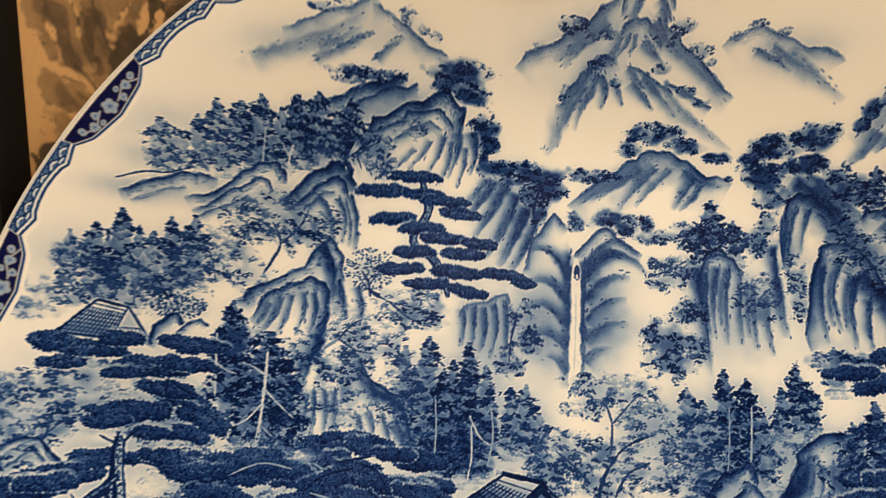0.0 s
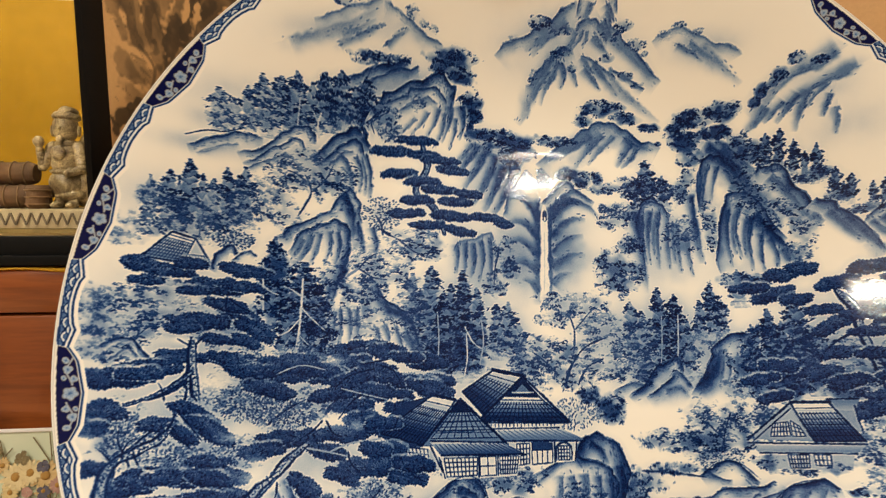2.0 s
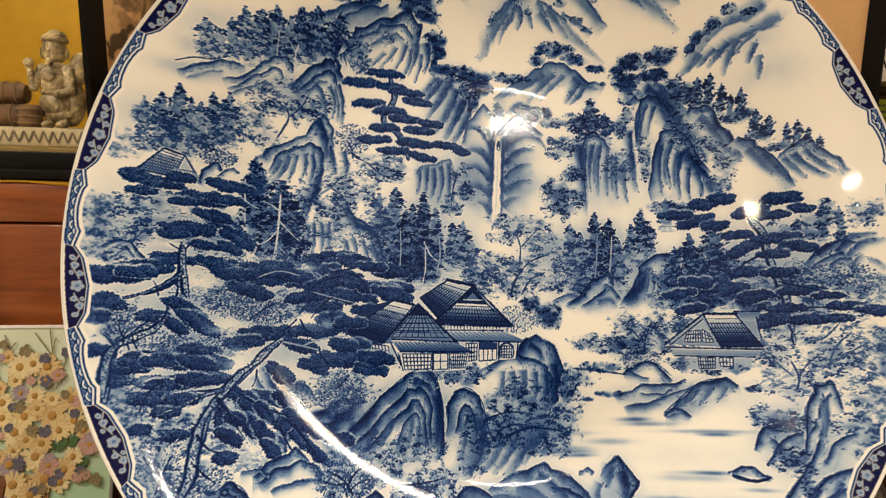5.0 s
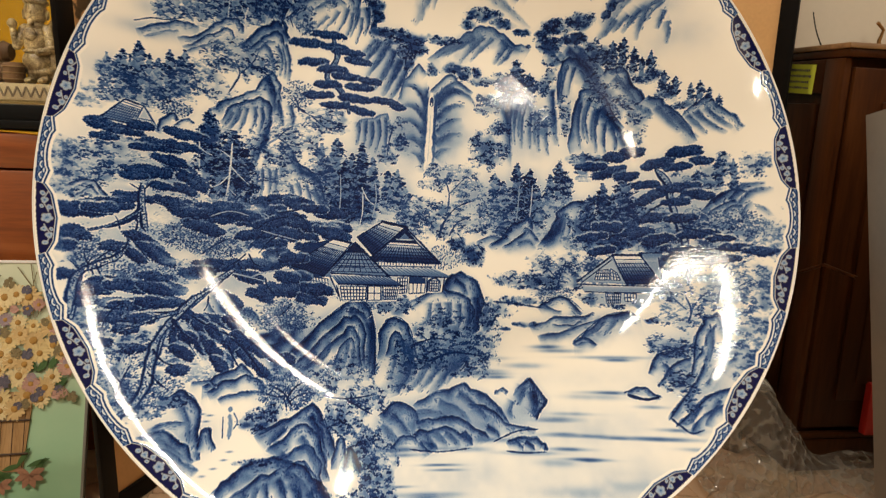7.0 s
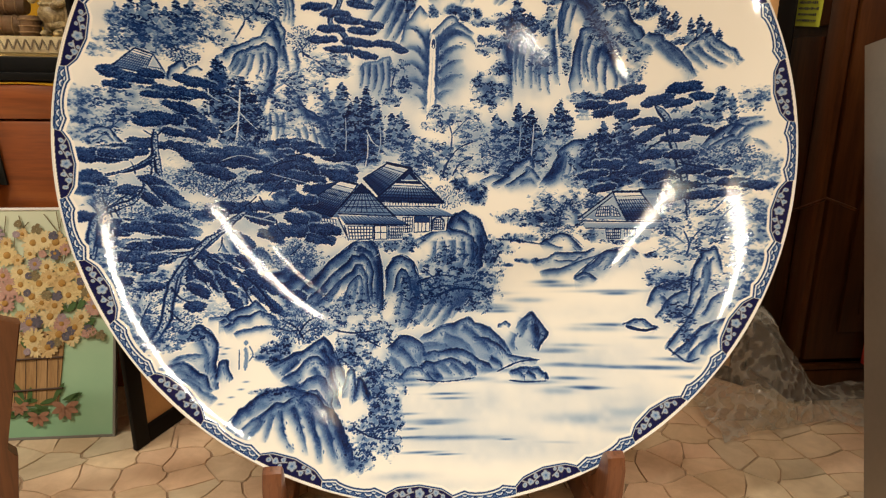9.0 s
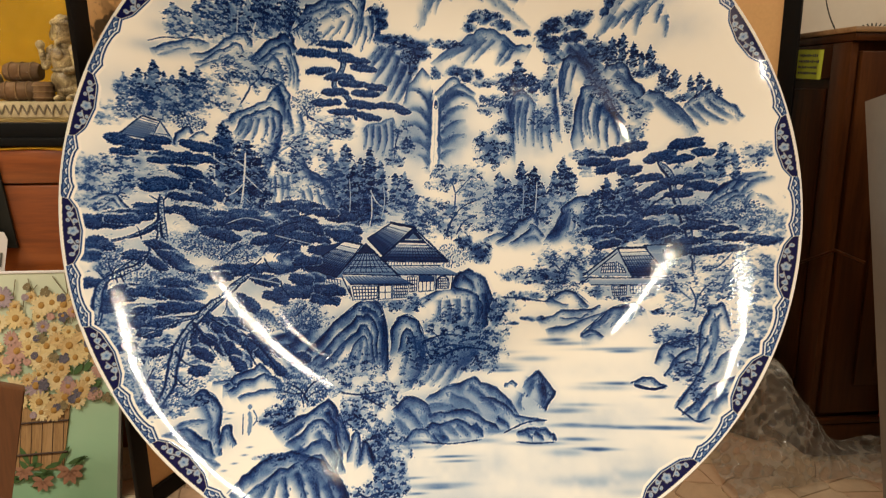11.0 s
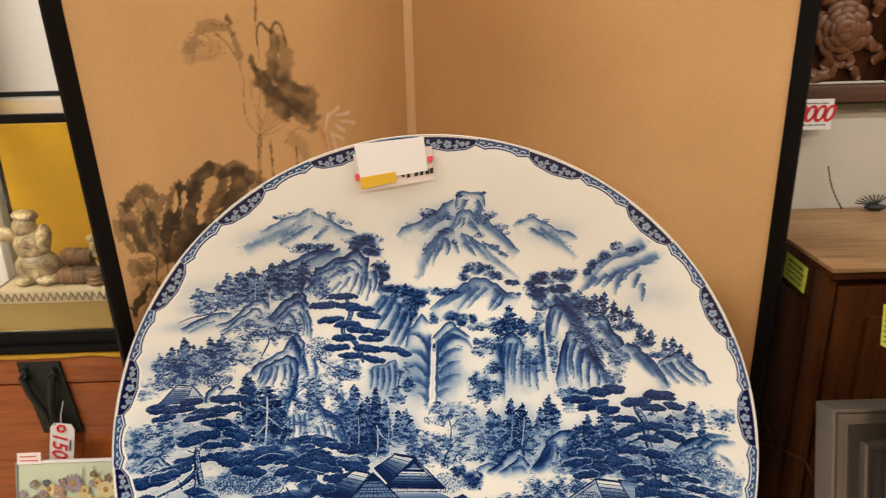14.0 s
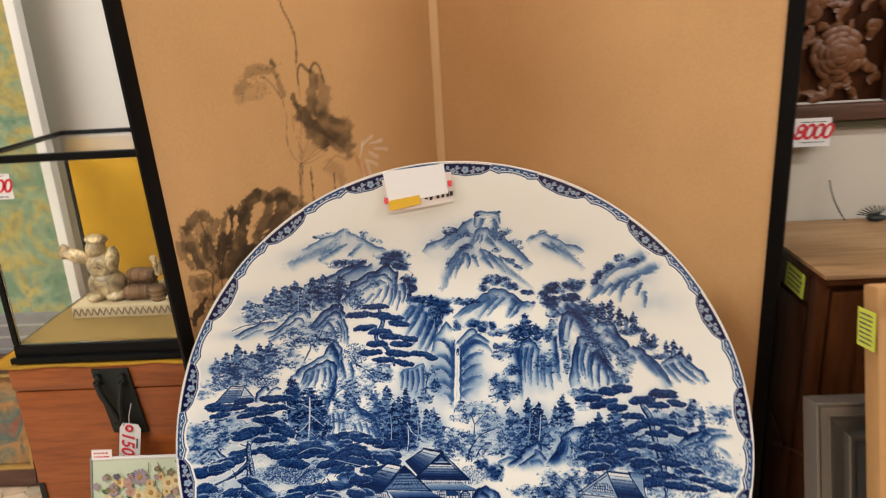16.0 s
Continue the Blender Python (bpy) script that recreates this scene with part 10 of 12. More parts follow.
def screen_panel(a, b, paint=None):
    """A panel that stands from a to b in plan; its painted side looks towards the plate."""
    d = b - a
    w = d.length
    m = pose((a.x + b.x) / 2, (a.y + b.y) / 2, SCREEN_H / 2, 0, 0, math.degrees(math.atan2(d.y, d.x)))
    panel = new("panel")
    panel.parent = screen
    panel.matrix_local = m
    bar = 0.026
    outer = -1 if paint else 1
    part("frame_bar", box(bar, 0.008, SCREEN_H, (outer * (w - bar) / 2, -0.005, 0), 0.002), M_LACQUER, panel)
    for side in (-1, 1):
        part("frame_bar", box(w - bar - 0.002, 0.008, bar, (-outer * (bar / 2 - 0.001), -0.005, side * (SCREEN_H - bar) / 2), 0.003), M_LACQUER, panel)
    back = box(w - bar, 0.008, SCREEN_H - 2 * bar, (-outer * bar / 2, 0.0055, 0))
    bmesh.ops.subdivide_edges(back, edges=list(back.edges), cuts=14, use_grid_fill=True)
    part("backing", back, M_LACQUER, panel)
    paper_w, paper_h = w - bar, SCREEN_H - 2 * bar
    nx, nz = (300, 560) if paint else (2, 2)
    across, up = np.linspace(0, 1, nx), np.linspace(0, 1, nz)
    if paint:  # closer steps where the brushwork is finest
        across, up = np.interp(across, [0, 0.38, 1], [0, 0.2, 1]), np.interp(up, [0, 0.08, 0.46, 0.88, 1], [0, 0.32, 0.51, 0.75, 1])
    gx, gz = np.meshgrid(across - 0.5, up - 0.5)
    me = grid_mesh("paper", np.stack([gx * paper_w - outer * bar / 2, gx * 0 - 0.003, gz * paper_h], -1))
    col = np.zeros((nz, nx, 4), np.float32)
    col[..., 3] = 1
    if paint:
        paint(col, gx * paper_w + (w + bar) / 2, gz * paper_h + SCREEN_H / 2)
    att = me.color_attributes.new("ink", "FLOAT_COLOR", "POINT")
    att.data.foreach_set("color", col.ravel())
    me.materials.append(M_GOLDPAPER)
    ob = new("paper", me)
    ob.parent = panel
    return panel


def grid_mesh(name, p):
    """A mesh over a grid of points (rows, columns, 3)."""
    h, w = p.shape[:2]
    me = bpy.data.meshes.new(name)
    me.vertices.add(h * w)
    me.vertices.foreach_set("co", np.ascontiguousarray(p, np.float32).ravel())
    i = np.arange(h * w).reshape(h, w)
    q = np.stack([i[:-1, :-1], i[:-1, 1:], i[1:, 1:], i[1:, :-1]], -1).reshape(-1, 4)
    me.loops.add(q.size)
    me.loops.foreach_set("vertex_index", q.ravel().astype(np.int32))
    me.polygons.add(len(q))
    me.polygons.foreach_set("loop_start", (np.arange(len(q)) * 4).astype(np.int32))
    me.polygons.foreach_set("use_smooth", np.ones(len(q), bool))
    me.update(calc_edges=True)
    return me


def warp(panel, lean):
    """The old panel has twisted: its free edge leans sideways, its fold stays upright."""
    w = (FOLD - SCREEN_L).length
    turn = math.atan2(FOLD.y - SCREEN_L.y, FOLD.x - SCREEN_L.x)
    for ob in panel.children:
        me = ob.data
        co = np.empty(len(me.vertices) * 3, np.float32)
        me.vertices.foreach_get("co", co)
        co = co.reshape(-1, 3)
        d = lean * (co[:, 2] + SCREEN_H / 2 - 0.6) * (0.5 - co[:, 0] / w)
        co[:, 0] += d * math.cos(turn)
        co[:, 1] -= d * math.sin(turn)
        me.vertices.foreach_set("co", co.ravel())
        me.update()


warp(screen_panel(SCREEN_L, FOLD, LOTUS), -0.037)
screen_panel(FOLD, SCREEN_R)
part("hinge_strip", box(0.021, 0.006, SCREEN_H - 0.06, (FOLD.x + 0.0035, FOLD.y - 0.0185, SCREEN_H / 2), 0.0025), M_FOLD_GLINT, screen, "paper strip at the fold, coloured paler for light caught there")


# ---- the plate ----
R = 0.437
PLATE = Matrix.Translation((0, 0, 0.46)) @ Euler((0, 0, radians(-1.93))).to_matrix().to_4x4() @ Euler((radians(90 - 19.0), 0, 0)).to_matrix().to_4x4()


STEPS = np.linspace(0, 1, 2001)
SLOPE = np.interp(STEPS, [0, 0.46, 0.54, 0.62, 0.72, 0.82, 0.92, 1.0], [0, 0.035, 0.22, 0.40, 0.55, 0.62, 0.58, 0.48])
BLUR = np.hanning(121) / np.hanning(121).sum()
SLOPE = np.convolve(np.pad(SLOPE, 60, mode="edge"), BLUR, "valid")
RISE = np.concatenate([[0], np.cumsum((SLOPE[1:] + SLOPE[:-1]) / 2)]) * 0.0005 * R
RISE -= RISE[-1]


def profile(r):
    """Height of the plate's face against its rim at r times its radius: a nearly flat well, a knee, a steep flange that eases off to the rim."""
    return np.interp(r, STEPS, RISE)


def glaze_material():
    m, nt, b = nodes_of("blue_and_white_glaze", 0.035)
    b.inputs["IOR"].default_value = 1.45
    attr = nt.nodes.new("ShaderNodeAttribute")
    attr.attribute_name = "cobalt"
    sep = nt.nodes.new("ShaderNodeSeparateColor")
    nt.links.new(attr.outputs["Color"], sep.inputs[0])
    n = noise_tex(nt, coords(nt), 900, 2)
    n2 = noise_tex(nt, coords(nt), 5, 3)
    white = ramp(nt, n2, [(0.3, (0.82, 0.785, 0.70)), (0.7, (0.86, 0.825, 0.745))])
    density = nt.nodes.new("ShaderNodeMath")
    density.operation = "MULTIPLY_ADD"
    jitter = ramp(nt, n, [(0.3, (0.90,) * 3), (0.7, (1.12,) * 3)])
    nt.links.new(sep.outputs[0], density.inputs[0])
    nt.links.new(jitter, density.inputs[1])
    density.inputs[2].default_value = 0
    tone = nt.nodes.new("ShaderNodeValToRGB")
    els = tone.color_ramp.elements
    stops = [(0.0, (1, 1, 1)), (0.2, (0.465, 0.590, 0.785)), (0.45, (0.126, 0.238, 0.49)), (0.7, (0.017, 0.060, 0.235)), (0.88, (0.005, 0.020, 0.115)), (1.0, (0.002, 0.007, 0.042))]
    while len(els) < len(stops):
        els.new(0.5)
    for e, (p, c) in zip(els, stops):
        e.position, e.color = p, (*c, 1)
    nt.links.new(density.outputs[0], tone.inputs[0])
    c = mix_col(nt, 1.0, white, tone.outputs[0], "MULTIPLY")
    c = mix_col(nt, sep.outputs[1], c, (0.004, 0.006, 0.052))
    nt.links.new(c, b.inputs["Base Color"])
    fine = nt.nodes.new("ShaderNodeMath")
    fine.operation = "MULTIPLY"
    nt.links.new(sep.outputs[0], fine.inputs[0])
    nt.links.new(noise_tex(nt, coords(nt), 420, 2), fine.inputs[1])
    bump(nt, b, fine.outputs[0], 0.09, 0.0005)
    return m


M_GLAZE = glaze_material()
M_WHITEGLAZE = plain("white_glaze", (0.80, 0.77, 0.71), 0.12, 0, 0.03, 20, 0.03)
plate = thing("decorative_plate", "huge blue-and-white porcelain plate with painted mountain landscape on wooden stand", "plate", PLATE)


def plate_face(canvas):
    """The painted face: a fine mesh over the whole disc, which carries the pigment of the hand-drawn picture."""
    n = 1150
    a, b = np.meshgrid(np.linspace(-1, 1, n), np.linspace(-1, 1, n))
    swap = np.abs(a) > np.abs(b)
    big, small = np.where(swap, a, b), np.where(swap, b, a)
    with np.errstate(divide="ignore", invalid="ignore"):
        phi = np.where(big == 0, 0, math.pi / 4 * small / big)
    rr = np.sign(big) * np.interp(np.abs(big), [0, 0.87, 1], [0, 0.92, 0.998])
    u = np.where(swap, rr * np.cos(phi), rr * np.sin(phi))
    v = np.where(swap, rr * np.sin(phi), rr * np.cos(phi))
    me = grid_mesh("face", np.stack([u * R, v * R, profile(np.hypot(u, v))], -1))
    col = np.ones((n, n, 4), np.float32)
    col[..., :2] = sample(canvas, u, v)
    col[..., 2] = 0
    att = me.color_attributes.new("cobalt", "FLOAT_COLOR", "POINT")
    att.data.foreach_set("color", col.ravel())
    me.materials.append(M_GLAZE)
    ob = new("face", me)
    ob.parent = plate
    ob["label"] = "glossy painted face with cobalt mountains, pines and houses"


plate_face(crisp(bled(PICTURE)))
lip = [(R * r, float(profile(min(r, 1))) + dz) for r, dz in ((0.9975, 0.0001), (0.9985, 0.0008), (1.0, 0.0008), (1.002, -0.0004), (1.003, -0.003), (1.0015, -0.006), (0.998, -0.008))]
part("rim", lathe(lip, 256), M_WHITEGLAZE, plate, "plain white glazed rim edge")
under = [(R * 0.998, -0.008)] + [(R * r, float(profile(r)) - 0.010 - 0.004 * (1 - r)) for r in (0.97, 0.9, 0.8, 0.7, 0.6, 0.55)]
under += [(R * 0.52, float(profile(0.5)) - 0.014), (R * 0.515, float(profile(0.5)) - 0.030), (R * 0.49, float(profile(0.5)) - 0.030), (R * 0.48, float(profile(0.5)) - 0.015), (0, float(profile(0)) - 0.013)]
part("underside", lathe(under, 128), M_WHITEGLAZE, plate, "plain white underside with foot ring")

# ---- the stand ----
stand = thing("plate_stand", "reddish-brown wooden plate stand with two hooked arms", "plate stand")
for x in (-0.190, 0.185):
    hook = [(-0.165, 0.0), (-0.105, 0.0), (-0.105, 0.052), (-0.122, 0.060), (-0.134, 0.070), (-0.140, 0.088), (-0.147, 0.108), (-0.156, 0.116), (-0.165, 0.112), (-0.170, 0.098)]
    bm = slab([(y, z) for y, z in hook], -0.0105, 0.0105, None, 0.003)
    arm = part("hook_arm", bm, M_STAND, stand)
    arm.matrix_local = Matrix.Translation((x, 0, 0)) @ Euler((0, 0, radians(90))).to_matrix().to_4x4()
    part("foot", box(0.030, 0.48, 0.042, (x, 0.02, 0.021), 0.004), M_STAND, stand)
    bm = box(0.022, 0.026, 0.50, (0, 0, 0.25), 0.004)
    post = part("back_post", bm, M_STAND, stand)
    post.matrix_local = pose(x, 0.115, 0.036, -19)
for y, z in ((-0.02, 0.034), (0.20, 0.034)):
    part("cross_bar", box(0.345, 0.024, 0.030, (-0.0025, y, z), 0.003), M_STAND, stand)
part("cross_bar", box(0.353, 0.020, 0.030, (-0.0025, 0.245, 0.40), 0.003), M_STAND, stand)


# ---- the chest and the display case on it ----
chest = thing("wooden_chest", "orange-brown lacquered wooden chest with black iron fittings", "chest")
CX0, CX1, CY0, CY1 = -0.868, -0.36, 0.286, 0.74
part("body", box(CX1 - CX0, CY1 - CY0, 0.432, ((CX0 + CX1) / 2, (CY0 + CY1) / 2, 0.216), 0.004), M_CHEST, chest)
part("lid", box(CX1 - CX0 + 0.004, CY1 - CY0 + 0.004, 0.050, ((CX0 + CX1) / 2, (CY0 + CY1) / 2, 0.4595), 0.005), M_CHEST, chest)
lock = part("lock_plate", slab([(-0.703, 0.478), (-0.632, 0.478), (-0.616, 0.338), (-0.684, 0.340)], 0.2785, 0.2845, None, 0.001), M_IRON, chest, "black iron lock plate")
for x in (-0.690, -0.642):
    part("staple", tube([(x, 0.279, 0.466), (x, 0.268, 0.468), (x, 0.264, 0.458), (x, 0.270, 0.450), (x, 0.279, 0.450)], 0.0055, 8), M_IRON, lock)
part("hasp", tube([(-0.690, 0.266, 0.456), (-0.682, 0.262, 0.43), (-0.664, 0.264, 0.385), (-0.660, 0.264, 0.372), (-0.652, 0.264, 0.378), (-0.650, 0.262, 0.41), (-0.642, 0.266, 0.456)], 0.0062, 8), M_IRON, lock)
part("ring", tube([(-0.660 + 0.010 * math.cos(a), 0.264, 0.372 + 0.010 * math.sin(a)) for a in np.linspace(0, 2 * math.pi, 15)], 0.0025, 6), M_IRON, lock)
part("corner_iron", box(0.012, 0.003, 0.05, (CX0 + 0.007, CY0 - 0.0015, 0.20), 0.001), M_IRON, chest)

cloth = tagged(part("yellow_cloth", bmesh.new(), M_CLOTH), "folded yellow cloth spread on the chest under the case", "cloth")
bm = bmesh.new()
nx, ny = 60, 12
grid = []
for j in range(ny + 1):
    row = []
    for i in range(nx + 1):
        hang = max(0, 2 - j)
        y = 0.2815 + (0.0 if j < 2 else 0.036 * (j - 1)) + 0.0012 * math.sin(i * 0.55)
        z = 0.4880 + 0.0004 * math.sin(i * 0.7 + j) - (0.0020 + 0.0008 * math.sin(i * 0.31)) * hang
        row.append(bm.verts.new((-0.905 + 0.53 * i / nx, y, z)))
    grid.append(row)
for j in range(ny):
    for i in range(nx):
        bm.faces.new((grid[j][i], grid[j][i + 1], grid[j + 1][i + 1], grid[j + 1][i]))
bmesh.ops.solidify(bm, geom=list(bm.faces), thickness=0.003)
bm.to_mesh(cloth.data)
bm.free()
cloth.data.shade_smooth()

case = thing("glass_case", "black-framed glass display case with gold backing on the chest", "display case")
X0, X1, Y0, Y1, Z0, Z1 = -0.858, -0.385, 0.300, 0.620, 0.4895, 0.890
XM, YM = (X0 + X1) / 2, (Y0 + Y1) / 2
base = part("base", box(X1 - X0, Y1 - Y0, 0.034, (XM, YM, Z0 + 0.017), 0.003), M_CASE, case, "black lacquered base")
part("base_rail", box(X1 - X0 + 0.010, 0.010, 0.012, (XM, Y0 - 0.0055, Z0 + 0.006), 0.002), M_CASE, base)
part("case_floor", box(X1 - X0 - 0.024, Y1 - Y0 - 0.024, 0.003, (XM, YM, Z0 + 0.0356)), M_OCHRE, case, "ochre case floor")
part("back_board", box(X1 - X0 - 0.024, 0.005, Z1 - Z0 - 0.05, (XM, Y1 - 0.010, (Z0 + Z1) / 2 + 0.008)), M_GOLD, case, "gold back board with scratches")
for x in (X0 + 0.006, X1 - 0.006):
    for y in (Y0 + 0.006, Y1 - 0.006):
        part("post", box(0.011, 0.011, Z1 - Z0 - 0.048, (x, y, (Z0 + Z1) / 2 + 0.011), 0.002), M_CASE, case)
for y in (Y0 + 0.006, Y1 - 0.006):
    part("top_rail", box(X1 - X0, 0.012, 0.014, (XM, y, Z1 - 0.005), 0.002), M_CASE, case)
for x in (X0 + 0.006, X1 - 0.006):
    part("top_rail", box(0.012, Y1 - Y0 - 0.026, 0.014, (x, YM, Z1 - 0.005), 0.002), M_CASE, case)
for name, size, c in (("front_pane", (X1 - X0 - 0.024, 0.003, Z1 - Z0 - 0.05), (XM, Y0 + 0.006, (Z0 + Z1) / 2 + 0.011)), ("side_pane", (0.003, Y1 - Y0 - 0.024, Z1 - Z0 - 0.05), (X0 + 0.006, YM, (Z0 + Z1) / 2 + 0.011)), ("top_pane", (X1 - X0 - 0.026, Y1 - Y0 - 0.026, 0.003), (XM, YM, Z1 - 0.004))):
    pane = part(name, box(*size, c), M_GLASS, case, "clear glass pane", False)
    pane.visible_shadow = False
plinth = thing("plinth", "cream plinth with zigzag border inside the case", "plinth")
PZ = Z0 + 0.0375
part("top", box(0.365, 0.15, 0.026, (-0.6175, 0.497, PZ + 0.013), 0.002), M_BASECLOTH, plinth)
zig = bmesh.new()
for k in range(28):
    x = -0.799 + 0.013 * k
    for s in (0, 1):
        a, b = (x + 0.0065 * s, PZ + (0.005 if s == 0 else 0.021)), (x + 0.0065 * (s + 1), PZ + (0.021 if s == 0 else 0.005))
        slab([(a[0] - 0.0012, a[1]), (a[0] + 0.0012, a[1]), (b[0] + 0.0012, b[1]), (b[0] - 0.0012, b[1])], 0.4204, 0.4224, zig)
part("zigzag", zig, M_ZIG, plinth, "taupe zigzag band", False)


def blob(bm, c, r, turn=(0, 0, 0), seg=36):
    m = pose(*c, *turn) @ Matrix.Diagonal((*r, 1))
    bmesh.ops.create_uvsphere(bm, u_segments=seg, v_segments=seg // 2 + 2, radius=1.0, matrix=m)


def limb(a, b, r0, r1):
    """Overlapping rounded masses from a to b."""
    return [(tuple(p + (q - p) * k / 5 for p, q in zip(a, b)), (r0 + (r1 - r0) * k / 5,) * 3, (0, 0, 0)) for k in range(6)]


def figurine(label, m, shapes, folds):
    """A small seated figure: one plain mesh of rounded masses, with folds of cloth pressed into it."""
    bm = bmesh.new()
    for c, r, turn in shapes:
        blob(bm, c, r, turn)
    for v in bm.verts:
        n = math.sin(math.atan2(v.co.y, v.co.x) * 11 + v.co.z * folds) * 0.0012 * max(0.0, 1 - v.co.z / 0.09) + noise.noise(v.co * 160.0) * 0.0016
        v.co += v.co.normalized() * n
    ob = part("figurine", bm, M_FIGURE)
    ob.matrix_world = m
    return tagged(ob, label, "figurine")


TOPZ = PZ + 0.026
head_shapes = [
    ((0, 0, 0.111), (0.0165, 0.017, 0.021), (0, 0, 0)), ((0.001, 0.001, 0.126), (0.0185, 0.0185, 0.008), (0, 6, 0)), ((0.003, 0.003, 0.133), (0.013, 0.013, 0.007), (0, 8, 0)),
    ((-0.002, -0.016, 0.110), (0.0025, 0.003, 0.004), (0, 0, 0)), ((-0.003, -0.014, 0.094), (0.005, 0.004, 0.006), (0, 0, 0)), ((-0.017, 0, 0.107), (0.003, 0.004, 0.008), (0, 0, 0)), ((0.017, 0, 0.107), (0.003, 0.004, 0.008), (0, 0, 0))]
body_shapes = [
    ((0, 0, 0.088), (0.015, 0.013, 0.008), (0, 0, 0)), ((0, 0, 0.067), (0.021, 0.017, 0.026), (0, 0, 0)), ((0, 0, 0.050), (0.0225, 0.0185, 0.006), (0, 4, 0)), ((0, 0, 0.034), (0.024, 0.019, 0.022), (0, 0, 0)), ((0.004, 0.002, 0.020), (0.025, 0.018, 0.012), (0, 0, 0)),
    ((-0.017, 0, 0.083), (0.010, 0.011, 0.009), (0, 0, 0)), ((0.017, 0, 0.083), (0.011, 0.012, 0.010), (0, 0, 0))]
arm_shapes = [
    *limb((-0.018, -0.004, 0.080), (-0.027, -0.010, 0.057), 0.0080, 0.0065), *limb((-0.027, -0.010, 0.057), (-0.030, -0.014, 0.086), 0.0062, 0.0048), ((-0.030, -0.015, 0.091), (0.007, 0.0065, 0.0075), (0, 0, 0)),
    *limb((0.019, -0.004, 0.080), (0.024, -0.012, 0.055), 0.0085, 0.0070), *limb((0.024, -0.012, 0.055), (0.008, -0.020, 0.048), 0.0065, 0.0055)]
leg_shapes = [
    *limb((-0.008, -0.002, 0.026), (-0.009, -0.006, 0.006), 0.0080, 0.0065), *limb((0.010, -0.002, 0.026), (0.010, -0.006, 0.006), 0.0080, 0.0065), ((-0.010, -0.014, 0.005), (0.007, 0.013, 0.005), (0, 0, 8)), ((0.010, -0.014, 0.005), (0.007, 0.013, 0.005), (0, 0, -8))]
sack_shapes = [
    ((0.027, 0.012, 0.084), (0.016, 0.014, 0.028), (0, 18, 0)), ((0.022, 0.006, 0.034), (0.016, 0.015, 0.032), (0, 8, 0)), ((-0.004, -0.018, 0.076), (0.010, 0.004, 0.010), (0, 0, 0))]
figurine("small ivory-coloured figurine with cap and sack, raised fist, in the case", pose(-0.590, 0.460, TOPZ), head_shapes + body_shapes + arm_shapes + leg_shapes + sack_shapes, 150)
figurine("small mottled ceramic figurine holding a fish in the case", pose(-0.737, 0.468, TOPZ), [
    ((0, 0, 0.032), (0.040, 0.030, 0.034), (0, 0, 0)), ((-0.004, 0, 0.074), (0.032, 0.025, 0.036), (0, -8, 0)), ((-0.008, -0.004, 0.112), (0.021, 0.020, 0.022), (0, 0, 0)),
    ((-0.006, 0, 0.131), (0.023, 0.021, 0.010), (0, 8, 0)), ((0.024, -0.008, 0.088), (0.014, 0.014, 0.030), (0, 12, 0)), ((-0.050, -0.010, 0.100), (0.030, 0.012, 0.014), (0, 18, 0)),
    ((-0.074, -0.012, 0.110), (0.012, 0.006, 0.018), (0, 30, 0)), ((0.020, -0.012, 0.010), (0.022, 0.022, 0.012), (0, 0, 0)), ((-0.022, -0.012, 0.010), (0.020, 0.022, 0.012), (0, 0, 0))], 210)


def bale(x, y, z, length, r, turn, upright=False):
    ob = thing("straw_bale", "small brown straw bale model bound with cord", "straw bale", pose(x, y, z, 0, 0, turn) @ (Matrix() if upright else pose(0, 0, 0, 0, 90, 0)), "straw bales")
    prof = [(0, -length / 2), (r * 0.8, -length / 2), (r, -length * 0.36), (r * 0.97, 0), (r, length * 0.36), (r * 0.8, length / 2), (0, length / 2)]
    bm = lathe(prof, 20)
    for v in bm.verts:
        v.co.xy *= 1 + 0.05 * math.sin(math.atan2(v.co.y, v.co.x) * 10)
    part("straw", bm, M_BALE, ob)
    for k in (-0.3, 0, 0.3):
        part("cord", tube([(1.03 * r * math.cos(a), 1.03 * r * math.sin(a), k * length) for a in np.linspace(0, 2 * math.pi, 17)], 0.0011, 6), M_CORD, ob, "tan cord")
    return ob


bale(-0.665, 0.452, TOPZ + 0.0165, 0.056, 0.016, 4)
bale(-0.662, 0.470, TOPZ + 0.048, 0.058, 0.016, -3)
bale(-0.672, 0.488, TOPZ + 0.0165, 0.056, 0.016, 2)
bale(-0.6225, 0.446, TOPZ + 0.016, 0.032, 0.0165, 0, True)


# ---- paper tags and cards ----
def bars(parent, rows, w, h, material, seed, y=-0.0008):
    """Unreadable writing: short bars in lines, w by h, on the front of a card."""
    rng = random.Random(seed)
    bm = bmesh.new()
    for k in range(rows):
        x = -w / 2
        z = h / 2 - (k + 0.5) * h / rows
        while x < w / 2 - 0.002:
            ln = rng.uniform(0.0015, 0.0045)
            box(ln, 0.0003, h / rows * rng.uniform(0.25, 0.5), (x + ln / 2, y, z), 0, None, bm)
            x += ln + rng.uniform(0.0008, 0.0018)
    return part("writing", bm, material, parent, "", False)


def face_front(m):
    """Lettering lies in x, y: stand it up, facing -y."""
    return m @ pose(0, 0, 0, 90, 0, 0)


